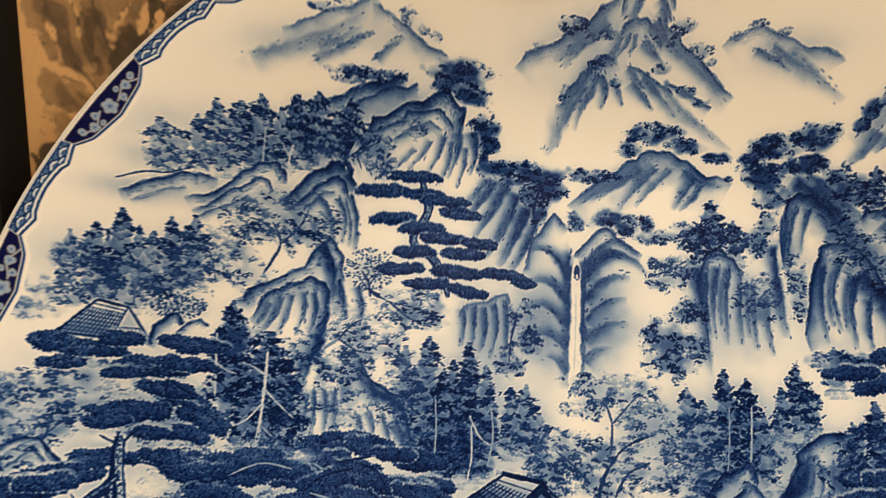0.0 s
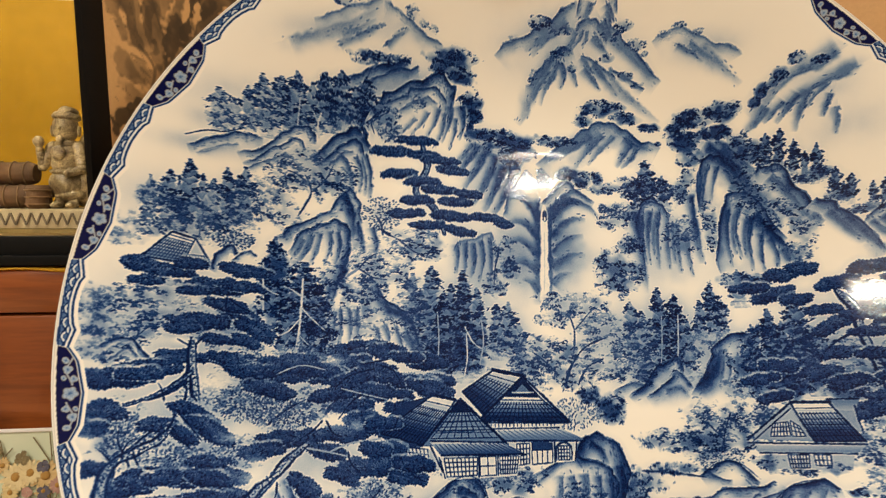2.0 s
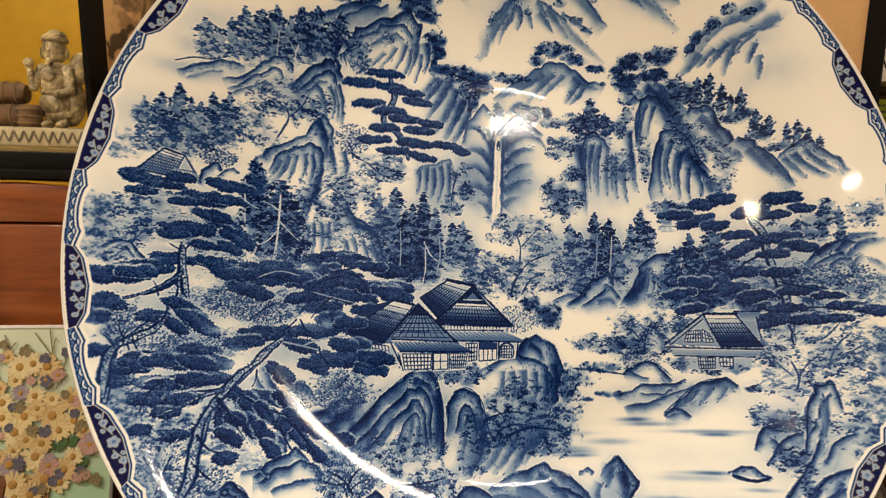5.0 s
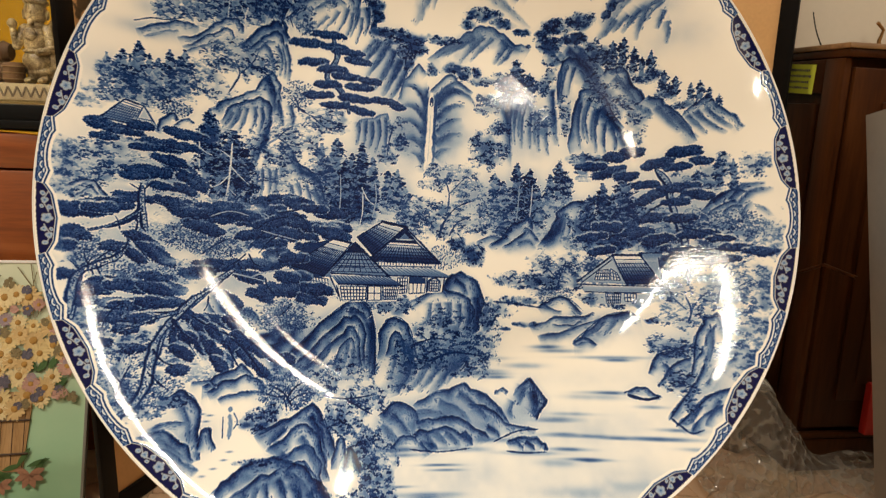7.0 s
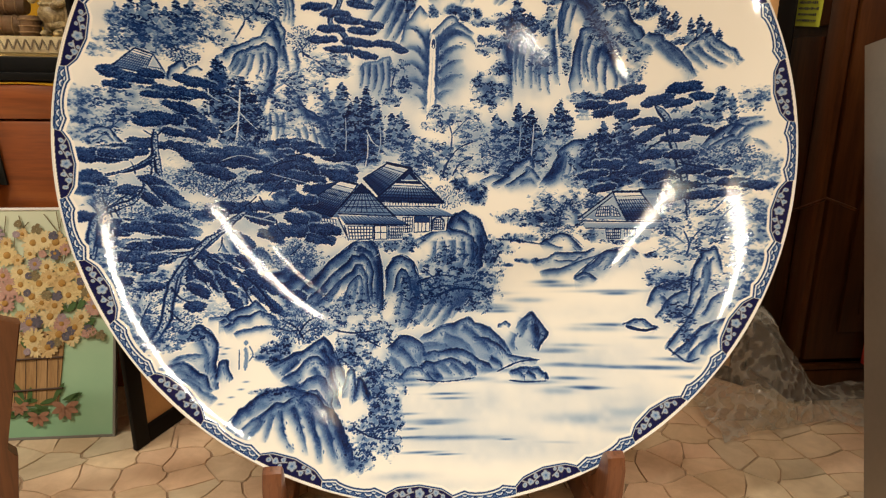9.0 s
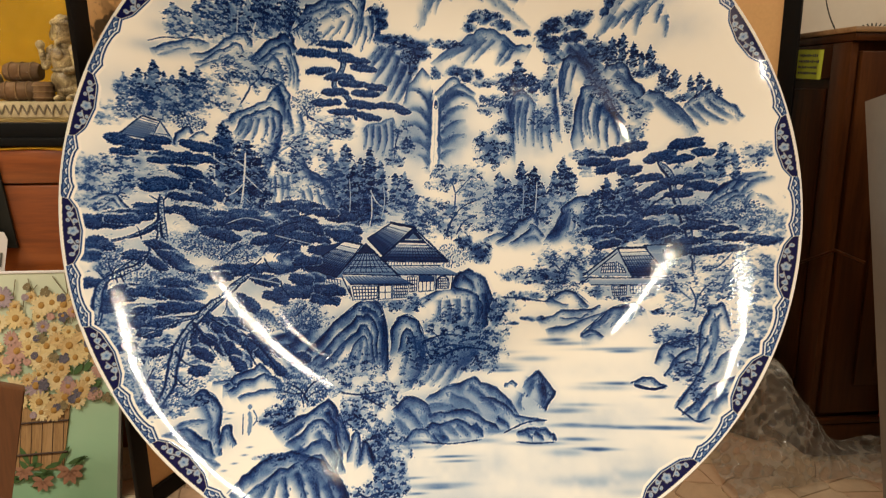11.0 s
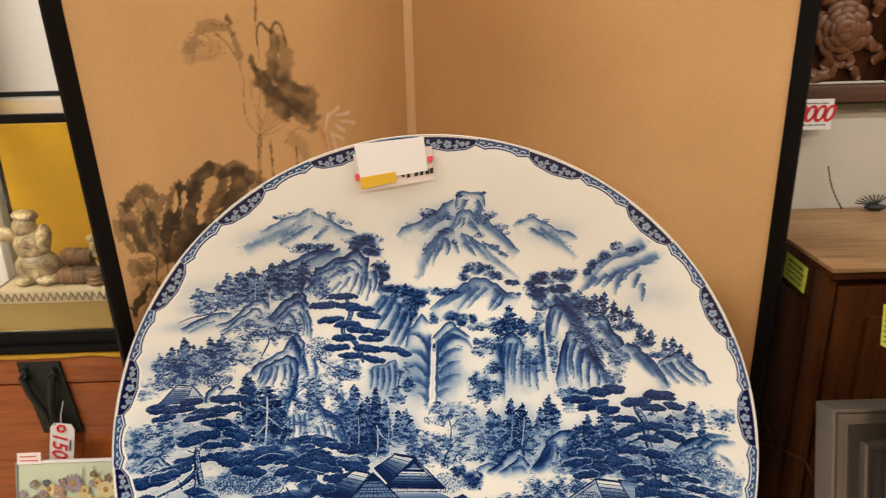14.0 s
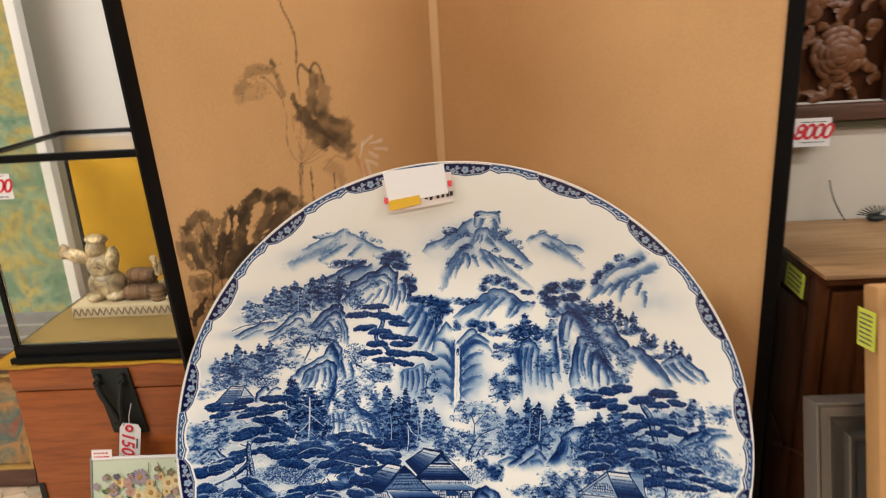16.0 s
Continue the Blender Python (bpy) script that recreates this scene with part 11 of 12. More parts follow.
tag = thing("price_tag", "white paper price tag with red figures and string on the chest", "price tag", pose(-0.648, 0.262, 0.325, 0, 12, 4))
part("card", slab([(-0.020, -0.045), (0.020, -0.045), (0.020, 0.034), (0.014, 0.044), (-0.014, 0.044), (-0.020, 0.034)], 0, 0.0008), M_PAPER, tag, "", False)
part("eyelet", tube([(0.006 * math.cos(a) - 0.002, -0.0006, 0.034 + 0.006 * math.sin(a)) for a in np.linspace(0, 2 * math.pi, 17)], 0.0022, 6), M_RED, tag)
part("string", tube([(-0.002, 0, 0.034), (-0.004, 0.002, 0.06), (-0.002, 0.006, 0.085)], 0.0008, 6), M_PAPER, tag)
words("1500", 0.034, face_front(pose(-0.004, -0.0012, -0.008, 0, 90, 0)), M_RED, tag, "price_mark", 0.2)
part("small_writing", box(0.003, 0.0003, 0.022, (0.014, -0.0008, 0.002)), M_GREY, tag, "", False)

for label, m, text, w in (("white price card with red figures hung under the carved panel", pose(0.688, 0.4365, 0.838), "8000", 0.068), ("white price card with red figures stuck on the glass case", pose(-0.805, 0.2955, 0.838), "00", 0.050)):
    card = thing("price_card", label, "price card", m, "price cards")
    part("card", box(w, 0.0008, 0.054 if w > 0.055 else 0.046, (0, 0, 0), 0), M_PAPER, card, "", False)
    words(text, 0.041 if w > 0.055 else 0.034, face_front(pose(-0.001 if w > 0.055 else 0.009, -0.0008, 0.0)), M_RED, card, "price_mark", 0.3, 0.84)
    for z, mat, s in ((0.0195, M_GREY, 3), (-0.0185, M_INK, 4)):
        row = bars(card, 1, w * 0.7, 0.005, mat, s)
        row.location.z = z

# ---- the pressed-flower picture ----
picture = thing("flower_picture", "pressed-flower picture of daisies in a basket, leaning on the chest", "picture", pose(-0.5825, 0.128, 0.002, -19.0))
PW, PH = 0.262, 0.326


def green_ground():
    m, nt, b = nodes_of("pale_green_ground", 0.35)
    v = coords(nt)
    sep = nt.nodes.new("ShaderNodeSeparateXYZ")
    nt.links.new(v, sep.inputs[0])
    add = nt.nodes.new("ShaderNodeMath")
    add.operation = "MULTIPLY_ADD"
    nt.links.new(noise_tex(nt, v, 14, 4), add.inputs[0])
    add.inputs[1].default_value = 0.12
    nt.links.new(sep.outputs[2], add.inputs[2])
    nt.links.new(ramp(nt, add.outputs[0], [(0.06, (0.30, 0.54, 0.33)), (0.16, (0.40, 0.61, 0.39)), (0.3, (0.57, 0.63, 0.43)), (0.42, (0.62, 0.64, 0.46))]), b.inputs["Base Color"])
    return m


part("board", box(PW, 0.006, PH, (0, 0.003, PH / 2)), green_ground(), picture, "pale green board shading to grey", False)
M_EDGE = plain("grey_edge_tape", (0.22, 0.21, 0.18), 0.5, 0, 0.15, 40, 0.2)
for bm, mat in zip(frame_bars(PW + 0.006, PH + 0.006, 0.004, 0.010, 0.0008), (M_EDGE, M_EDGE, M_EDGE, M_PAPER)):
    bmesh.ops.translate(bm, vec=(0, 0.003, PH / 2), verts=bm.verts)
    part("edge_strip", bm, mat, picture)
M_BASKET = wood("split_bamboo", (0.30, 0.16, 0.05), (0.42, 0.24, 0.09), (0.52, 0.32, 0.14), 0.6, "z", 3.0)
M_TWIG = plain("dark_cane", (0.06, 0.03, 0.015), 0.7, 0, 0.2, 60, 0.3)
M_PETALS = [plain("petal_" + n, c, 0.75, 0, 0.16, 90, 0.4) for n, c in (("cream", (0.74, 0.60, 0.32)), ("buff", (0.64, 0.45, 0.20)), ("straw", (0.70, 0.54, 0.25)), ("rose", (0.48, 0.28, 0.22)), ("mauve", (0.34, 0.26, 0.28)))]
M_EYE = plain("flower_eye", (0.40, 0.22, 0.05), 0.8, 0, 0.3, 200, 0.8)
M_VIOLET = plain("blue_violet_petal", (0.11, 0.10, 0.13), 0.8, 0, 0.25, 90, 0.4)
M_LEAF = plain("pressed_green_leaf", (0.06, 0.13, 0.03), 0.7, 0, 0.25, 60, 0.4)
M_MAPLE = plain("pressed_maple_leaf", (0.38, 0.19, 0.11), 0.7, 0, 0.3, 60, 0.4)
M_SEPIA = plain("dried_stem", (0.22, 0.17, 0.08), 0.8, 0, 0.25, 60, 0.4)
basket = part("basket", slab([(-0.095, 0.045), (0.056, 0.045), (0.064, 0.150), (-0.102, 0.150)], -0.0022, 0.0004), M_BASKET, picture, "split bamboo basket")
for z in (0.068, 0.112):
    part("hoop", tube([(-0.10, -0.003, z), (-0.02, -0.004, z - 0.002), (0.062, -0.003, z + 0.001)], 0.0016, 6), M_TWIG, basket)
for k in range(11):
    part("stave_line", box(0.0007, 0.0006, 0.10, (-0.09 + k * 0.0145, -0.0025, 0.097)), M_TWIG, basket, "", False)


def petal_ring(count, r0, r1, width, lift, seed):
    rng = random.Random(seed)
    bm = bmesh.new()
    for k in range(count):
        a = 2 * math.pi * (k + rng.uniform(-0.2, 0.2)) / count
        ln = r1 * rng.uniform(0.85, 1.08)
        q = Matrix.Rotation(-a, 4, "Y")
        pts = [(r0, -width * 0.35), ((r0 + ln) * 0.55, -width * 0.55), (ln * 0.92, -width * 0.4), (ln, 0), (ln * 0.92, width * 0.4), ((r0 + ln) * 0.55, width * 0.55), (r0, width * 0.35)]
        bm.faces.new([bm.verts.new(q @ Vector((x, -lift - 0.0006 * (i % 3 == 1) - rng.uniform(0, 0.0006), z))) for i, (x, z) in enumerate(pts)])
    return bm


def daisy(x, z, r, kind, seed):
    """A pressed daisy: a ring of petals, a second below it and a domed eye."""
    fl = part("daisy", petal_ring(15, r * 0.22, r, r * 0.27, 0.0032 + 0.0012 * random.Random(seed).random(), seed), M_PETALS[kind], picture, "", False)
    fl.location = (x, 0, z)
    bm = bmesh.new()
    blob(bm, (0, -0.0042, 0), (r * 0.30, 0.0016, r * 0.30), (0, 0, 0), 10)
    part("eye", bm, M_EYE, fl)
    return fl


rng = random.Random(5)
spots = []
for k in range(400):
    a, b = rng.uniform(-0.125, 0.112), rng.uniform(0.118, 0.292)
    if ((a + 0.012) / 0.125) ** 2 + ((b - 0.205) / 0.092) ** 2 < 1 and all(math.hypot(a - c, b - d) > 0.0150 for c, d in spots):
        spots.append((a, b))
for k, (a, b) in enumerate(spots):
    daisy(a, b, rng.uniform(0.009, 0.018), rng.choice([0, 0, 1, 1, 2, 2, 2, 3, 3, 4]), k)
for k in range(110):
    a, b = rng.uniform(-0.128, 0.125), rng.uniform(0.12, 0.315)
    if 0.55 < ((a + 0.01) / 0.115) ** 2 + ((b - 0.21) / 0.092) ** 2 < 1.5 or k < 40:
        fl = part("violet", petal_ring(5, 0.0005, rng.uniform(0.005, 0.009), 0.006, 0.0046, k + 900), rng.choice([M_VIOLET, M_SEPIA, M_SEPIA, M_PETALS[3], M_PETALS[4]]), picture, "", False)
        fl.location = (a, 0, b)


def leaf_blade(x, z, ln, w, turn, material, name):
    bm = bmesh.new()
    n = 7
    left = [bm.verts.new((ln * i / n, -0.0030, w * math.sin(math.pi * i / n) ** 0.8)) for i in range(n + 1)]
    right = [bm.verts.new((ln * i / n, -0.0030, -w * math.sin(math.pi * i / n) ** 0.8)) for i in range(1, n)]
    bm.faces.new(left + right[::-1])
    ob = part(name, bm, material, picture, "", False)
    ob.matrix_local = pose(x, 0, z, 0, turn, 0)
    return ob


for k in range(34):
    a = rng.uniform(-0.12, 0.12)
    leaf_blade(a, rng.uniform(0.13, 0.28) if k > 5 else rng.uniform(0.12, 0.17), rng.uniform(0.014, 0.024), 0.0045, rng.uniform(-70, 70) + (180 if a < 0 else 0), M_LEAF, "leaf")
for k in range(44):
    a = rng.uniform(-0.10, 0.075)
    leaf_blade(a, rng.uniform(0.018, 0.058), rng.uniform(0.018, 0.034), 0.0035, rng.uniform(-160, -20) if k % 2 else rng.uniform(-40, 40), M_LEAF, "fern_leaf")
for x, z, s in ((0.030, 0.030, 0.016), (0.066, 0.042, 0.020), (-0.05, 0.032, 0.016), (0.004, 0.045, 0.014)):
    for k in range(6):
        leaf_blade(x, z, s, s * 0.22, -20 + k * 44, M_MAPLE, "maple_lobe").location.y = -0.001
for k in range(9):
    a = rng.uniform(-0.10, 0.11)
    part("stem", tube([(a, -0.003, 0.25), (a + rng.uniform(-0.01, 0.01), -0.003, 0.285), (a + rng.uniform(-0.02, 0.02), -0.003, rng.uniform(0.30, 0.325))], 0.0007, 5), M_SEPIA, picture)
label = part("paper_label", box(0.040, 0.0008, 0.020, (-0.110, -0.0015, 0.334)), M_PINKPAPER, picture, "pale pink paper label with bars", False)
bars(label, 2, 0.030, 0.014, M_RED, 8, -0.0022).location = (-0.110, 0, 0.334)

# ---- the card and label on the plate ----
card = thing("price_label", "white card over a pink-cornered label with yellow tape on the plate", "label", Matrix.Translation((0, 0, 0)))


def on_plate(u, v, lift):
    return PLATE @ Vector((u * R, v * R, float(profile(math.hypot(u, v))) + lift))


def plate_sheet(corners, lift, thick=0.0006, n=8):
    """A thin sheet of card across four corners on the plate, straight in itself and tilted with the flange."""
    a, b, c, d = [on_plate(u, v, lift) for u, v in corners]
    nrm = (b - a).cross(d - a).normalized()
    nrm = nrm if nrm.y < 0 else -nrm
    bm = bmesh.new()
    front = [bm.verts.new(p + nrm * thick) for p in (a, b, c, d)]
    back = [bm.verts.new(p) for p in (a, b, c, d)]
    bm.faces.new(front)
    bm.faces.new(back[::-1])
    for k in range(4):
        bm.faces.new((front[k], front[(k + 1) % 4], back[(k + 1) % 4], back[k]))
    return bm


part("label_card", plate_sheet([(-0.232, 0.945), (0.012, 0.966), (0.014, 0.868), (-0.222, 0.832)], 0.0045), M_PINKPAPER, card, "glossy pale label card", False)
part("white_card", plate_sheet([(-0.226, 0.972), (-0.012, 0.993), (-0.002, 0.895), (-0.214, 0.862)], 0.0075), M_CARD, card, "blank white card", False)
part("yellow_tape", plate_sheet([(-0.216, 0.874), (-0.104, 0.892), (-0.102, 0.862), (-0.214, 0.840)], 0.0095), M_YELLOW, card, "yellow tape strip", False)
for u, v in ((0.006, 0.930), (-0.2235, 0.878)):
    dot = bmesh.new()
    p, q = on_plate(u, v, 0.0065), on_plate(u, v - 0.03, 0.0065)
    blob(dot, (0, 0, 0), (0.0036, 0.0008, 0.0065), (-26, 0, 0), 16)
    ob = part("red_corner", dot, M_RED, card, "red corner mark")
    ob.location = p
for k, u in enumerate((-0.088, -0.070, -0.045, -0.028, -0.010, 0.003)):
    ob = part("ink_mark", plate_sheet([(u, 0.884 + 0.16 * (u + 0.1)), (u + 0.011, 0.886 + 0.16 * (u + 0.1)), (u + 0.011, 0.871 + 0.16 * (u + 0.1)), (u, 0.869 + 0.16 * (u + 0.1))], 0.0062), M_INK, card, "", False)

# ---- the cabinet and what stands on it ----
cab = thing("wooden_cabinet", "dark brown stained wooden cabinet with panelled doors and pale worn top", "cabinet")
BX0, BX1, BY0, BY1, BH = 0.600, 1.42, 0.157, 0.45, 0.640
part("carcass", box(BX1 - BX0 - 0.02, BY1 - BY0 - 0.02, BH - 0.01, ((BX0 + BX1) / 2, (BY0 + BY1) / 2, BH / 2 + 0.005)), M_CAB, cab, "", False)
for y in (BY0 + 0.022, BY1 - 0.022):
    part("side_stile", box(0.012, 0.044, BH, (BX0 + 0.005, y, BH / 2), 0.003), M_CAB, cab)
for z, h in ((0.045, 0.09), (BH - 0.025, 0.05)):
    part("side_rail", box(0.012, BY1 - BY0 - 0.089, h, (BX0 + 0.005, (BY0 + BY1) / 2, z), 0.003), M_CAB, cab)
part("side_panel", box(0.006, BY1 - BY0 - 0.12, BH - 0.17, (BX0 + 0.007, (BY0 + BY1) / 2, BH / 2 + 0.02), 0.003), M_CAB, cab)
part("plinth_board", box(BX1 - BX0, 0.016, 0.055, ((BX0 + BX1) / 2, BY0 - 0.001, 0.0275), 0.004), M_CAB, cab)
part("plinth_moulding", box(BX1 - BX0, 0.012, 0.010, ((BX0 + BX1) / 2, BY0 - 0.004, 0.061), 0.004), M_CAB, cab)
for k in range(2):
    dx = BX0 + 0.014 + k * 0.395
    door = part("door", box(0.385, 0.014, BH - 0.085, (dx + 0.1925, BY0 + 0.003, 0.072 + (BH - 0.085) / 2), 0.003), M_CAB, cab)
    for w, d, bev in ((0.29, 0.006, 0.004), (0.235, 0.010, 0.006)):
        part("raised_panel", box(w, d, BH - 0.085 - (0.385 - w), (dx + 0.1925, BY0 - 0.005 - d / 4, 0.072 + (BH - 0.085) / 2), bev), M_CAB, door)
top = part("top_board", box(BX1 - BX0 + 0.012, BY1 - BY0 + 0.016, 0.008, ((BX0 + BX1) / 2, (BY0 + BY1) / 2 - 0.004, BH + 0.016), 0.003), M_CABTOP, cab, "pale worn top board")
part("top_moulding", box(BX1 - BX0 + 0.006, BY1 - BY0 + 0.010, 0.012, ((BX0 + BX1) / 2, (BY0 + BY1) / 2 - 0.004, BH + 0.006), 0.004), M_CAB, cab)
M_RUST = plain("red_plastic", (0.45, 0.02, 0.015), 0.5, 0, 0.1, 30, 0.1)
tagged(part("red_box", box(0.05, 0.014, 0.085, (0.735, 0.1405, 0.1092), 0.002), M_RUST), "small flat red box leaning on the cabinet door", "box")

for label, m, seed, wl, hl in (("yellow-green paper note with writing stuck on the cabinet side", pose(0.5985, 0.2555, 0.612, 0, 3, -90), 3, 0.070, 0.044), ("yellow-green paper note with writing stuck on the carton", None, 4, 0.040, 0.072)):
    if m is None:
        continue
    note = thing("sticky_note", label, "note", m, "sticky notes")
    part("paper", box(wl, 0.0006, hl, (0, 0, 0)), M_NOTE, note, "", False)
    bars(note, 4, wl * 0.72, hl * 0.8, M_GREY, seed)

wire = tagged(part("hanging_wire", tube([(0.604, 0.33 - 0.0, 0.33), (0.590, 0.28, 0.335), (0.585, 0.21, 0.315), (0.59, 0.22, 0.28), (0.592, 0.27, 0.275), (0.59, 0.20, 0.31), (0.585, 0.12, 0.345), (0.56, 0.02, 0.35)], 0.0022, 6), M_CAB), "thin brown loop of cord hanging by the cabinet", "cord")

# bronze ornament, wire comb and twig on the cabinet
M_BRONZE = plain("old_bronze", (0.40, 0.22, 0.075), 0.32, 0.85, 0.30, 60, 0.4)
ornament = thing("bronze_ornament", "small bronze ornament with two upright horns on the cabinet", "ornament", pose(0.884, 0.432, 0.6605))
bm = bmesh.new()
blob(bm, (0, 0, 0.010), (0.030, 0.018, 0.011))
blob(bm, (0.018, 0, 0.018), (0.014, 0.010, 0.009))
part("body", bm, M_BRONZE, ornament)
for s in (-1, 1):
    part("horn", tube([(0.012 * s, 0, 0.014), (0.020 * s, 0, 0.035), (0.018 * s + 0.004, 0, 0.056), (0.028 * s, 0, 0.068)], 0.0034, 8, None, [1.3, 1, 0.8, 1.0]), M_BRONZE, ornament)
comb = thing("wire_comb", "black wire comb with fanned teeth lying on the cabinet", "comb", pose(0.796, 0.425, 0.6605))
bm = bmesh.new()
blob(bm, (0.026, 0, 0.007), (0.020, 0.010, 0.006))
part("head", bm, M_IRON, comb)
for k in range(9):
    a = radians(60 + k * 13)
    part("tooth", tube([(0.026, 0, 0.010), (0.026 + 0.040 * math.cos(a), 0, 0.010 + 0.021 * math.sin(a))], 0.0012, 6), M_IRON, comb)
twig_at = [(0.768 - 0.032 * t - 0.006 * math.sin(3 * t), 0.436 + 0.010 * t, 0.6615 + 0.080 * t) for t in np.linspace(0, 1, 33)]
tagged(part("dried_twig", tube(twig_at, 0.0013, 6, None, [1.5 - 0.4 * k / 32 if k % 3 == 1 else 0.75 for k in range(33)]), M_IRON), "thin dark beaded twig leaning on the grey board", "twig")

# ---- the carved panel behind the cabinet ----
tagged(part("grey_board", box(1.3, 0.02, 0.838, (1.13, 0.474, 0.419)), M_GREYWALL), "grey cloth-covered board standing behind the cabinet", "board")
carving = thing("carved_panel", "dark brown carved wooden panel of peonies in a moulded frame", "carving", pose(0.72, 0.455, 0.86))
part("bottom_rail", box(0.62, 0.030, 0.030, (0.15, 0, 0.012), 0.004), M_RAIL, carving)
part("moulding", box(0.62, 0.018, 0.014, (0.15, 0.004, -0.011), 0.003), plain("olive_moulding", (0.10, 0.085, 0.04), 0.6, 0, 0.12, 30, 0.2), carving)
part("backing", box(0.30, 0.008, 0.56, (-0.01, 0.022, 0.31)), M_CAB, carving, "", False)
for x, w in ((0.115, 0.026), (0.150, 0.034), (0.43, 0.03)):
    part("stile", box(w, 0.028, 0.56, (x, 0, 0.308), 0.005), M_RAIL, carving)
part("door_panel", box(0.24, 0.010, 0.56, (0.29, 0.010, 0.308), 0.003), M_CAB, carving)


def peony(x, z, r, seed):
    """A carved flower: a boss with four rings of cupped petals."""
    rng = random.Random(seed)
    bm = bmesh.new()
    blob(bm, (0, 0, 0), (r * 0.22, 0.007, r * 0.22), (0, 0, 0), 12)
    flower = part("peony", bm, M_CARVE, carving)
    flower.location = (x, 0.0, z)
    for ring, n in ((1.0, 9), (0.72, 8), (0.46, 6), (0.24, 4)):
        for k in range(n):
            a = 2 * math.pi * (k + rng.uniform(-0.2, 0.2)) / n
            bm = bmesh.new()
            blob(bm, (0, 0, 0), (r * 0.30, 0.005, r * 0.20), (0, 0, 0), 10)
            petal = part("petal", bm, M_CARVE, flower)
            petal.matrix_local = pose(r * ring * 0.72 * math.cos(a), 0.010 - 0.014 * (1.1 - ring), r * ring * 0.72 * math.sin(a), 0, -math.degrees(a) + 90 + rng.uniform(-15, 15), 0)
    return flower


for x, z, r in ((0.012, 0.118, 0.056), (-0.060, 0.215, 0.05), (0.02, 0.345, 0.05)):
    peony(x, z, r, int(z * 100))
rng = random.Random(11)
for k in range(120):
    x, z = rng.uniform(-0.125, 0.098), rng.uniform(0.035, 0.45)
    bm = bmesh.new()
    blob(bm, (0, 0, 0), (rng.uniform(0.014, 0.026), 0.005, rng.uniform(0.007, 0.012)), (0, 0, 0), 10)
    for v in bm.verts:
        v.co.y += 0.004 * math.sin(v.co.x * 260)
    ob = part("carved_leaf", bm, M_CARVE, carving)
    ob.matrix_local = pose(x, 0.014, z, rng.uniform(-20, 20), rng.uniform(0, 180), 0)

# ---- leaning frame and carton ----
LEANING = -14.5
alu = thing("metal_picture_frame", "empty champagne-coloured metal picture frame leaning on the cabinet", "picture frame", pose(0.481, -0.246, 0.004, LEANING))
FX, FW, FH = 0.0035, 0.60, 0.587
STEPPED = [(0.0, 0.056), (0.0, 0.018), (0.001, 0.017), (0.0035, 0.017), (0.0042, 0.021), (0.0055, 0.021), (0.006, 0.019), (0.0150, 0.0195), (0.0158, 0.0180), (0.0185, 0.0180), (0.0195, 0.022), (0.023, 0.028), (0.030, 0.033), (0.045, 0.037), (0.049, 0.032), (0.051, 0.030), (0.0555, 0.030), (0.0565, 0.034), (0.0590, 0.034), (0.060, 0.042), (0.060, 0.056)]


def mitred_side(side):
    """One side of the stepped moulding: each step runs round the frame, cut off at 45 degrees in the corners."""
    bm = bmesh.new()
    rows = []
    for inset, y in STEPPED + STEPPED[:1]:
        x0, x1, z0, z1 = FX + inset, FX + FW - inset, inset, FH - inset
        ends = {"left": ((x0, z0), (x0, z1)), "top": ((x0, z1), (x1, z1)), "right": ((x1, z1), (x1, z0)), "bottom": ((x1, z0), (x0, z0))}[side]
        rows.append([bm.verts.new((x, y, z)) for x, z in ends])
    for a, b in zip(rows, rows[1:]):
        bm.faces.new((a[0], a[1], b[1], b[0]))
    return bm


for side in ("left", "top", "right", "bottom"):
    part("mitred_moulding", mitred_side(side), M_ALU, alu, "", False)
part("mat_board", box(FW - 0.116, 0.004, FH - 0.116, (FX + FW / 2, 0.046, FH / 2)), M_ALUDARK, alu, "dark inner board", False)

CARTON_AT = pose(0.536, -0.272, 0.006, LEANING) @ pose(0, -0.012, 0)
carton = thing("cardboard_carton", "flat brown cardboard carton standing upright before the metal frame", "carton", CARTON_AT)
KW, KT, KH = 0.50, 0.034, 0.752
bm = bmesh.new()
box(KW, KT, KH, (KW / 2, KT / 2, KH / 2), 0.006, None, bm)
for v in bm.verts:
    v.co.x += 0.0025 * noise.noise(v.co * 7)
    v.co.y += 0.0030 * noise.noise(v.co * 6 + Vector((3, 0, 0)))
part("box_body", bm, M_CARTON, carton)
part("flap", box(KW - 0.02, KT * 0.52, 0.003, (KW / 2 + 0.012, KT * 0.28, KH + 0.002), 0.001, pose(0, 0, 0, 2, 0, 0)), M_CARTON, carton)
part("flap", box(KW - 0.05, KT * 0.44, 0.003, (KW / 2 + 0.03, KT * 0.77, KH + 0.0035), 0.001), M_CARTON, carton)
note = thing("sticky_note", "yellow-green paper note with writing stuck on the carton", "note", CARTON_AT @ pose(-0.0046, KT / 2 + 0.002, KH - 0.056, 0, 0, -90) @ pose(0, 0, 0, 0, 5, 0), "sticky notes")
part("paper", box(0.040, 0.0006, 0.050, (0, 0, 0)), M_NOTE, note, "", False)
bars(note, 7, 0.030, 0.043, M_GREY, 4)

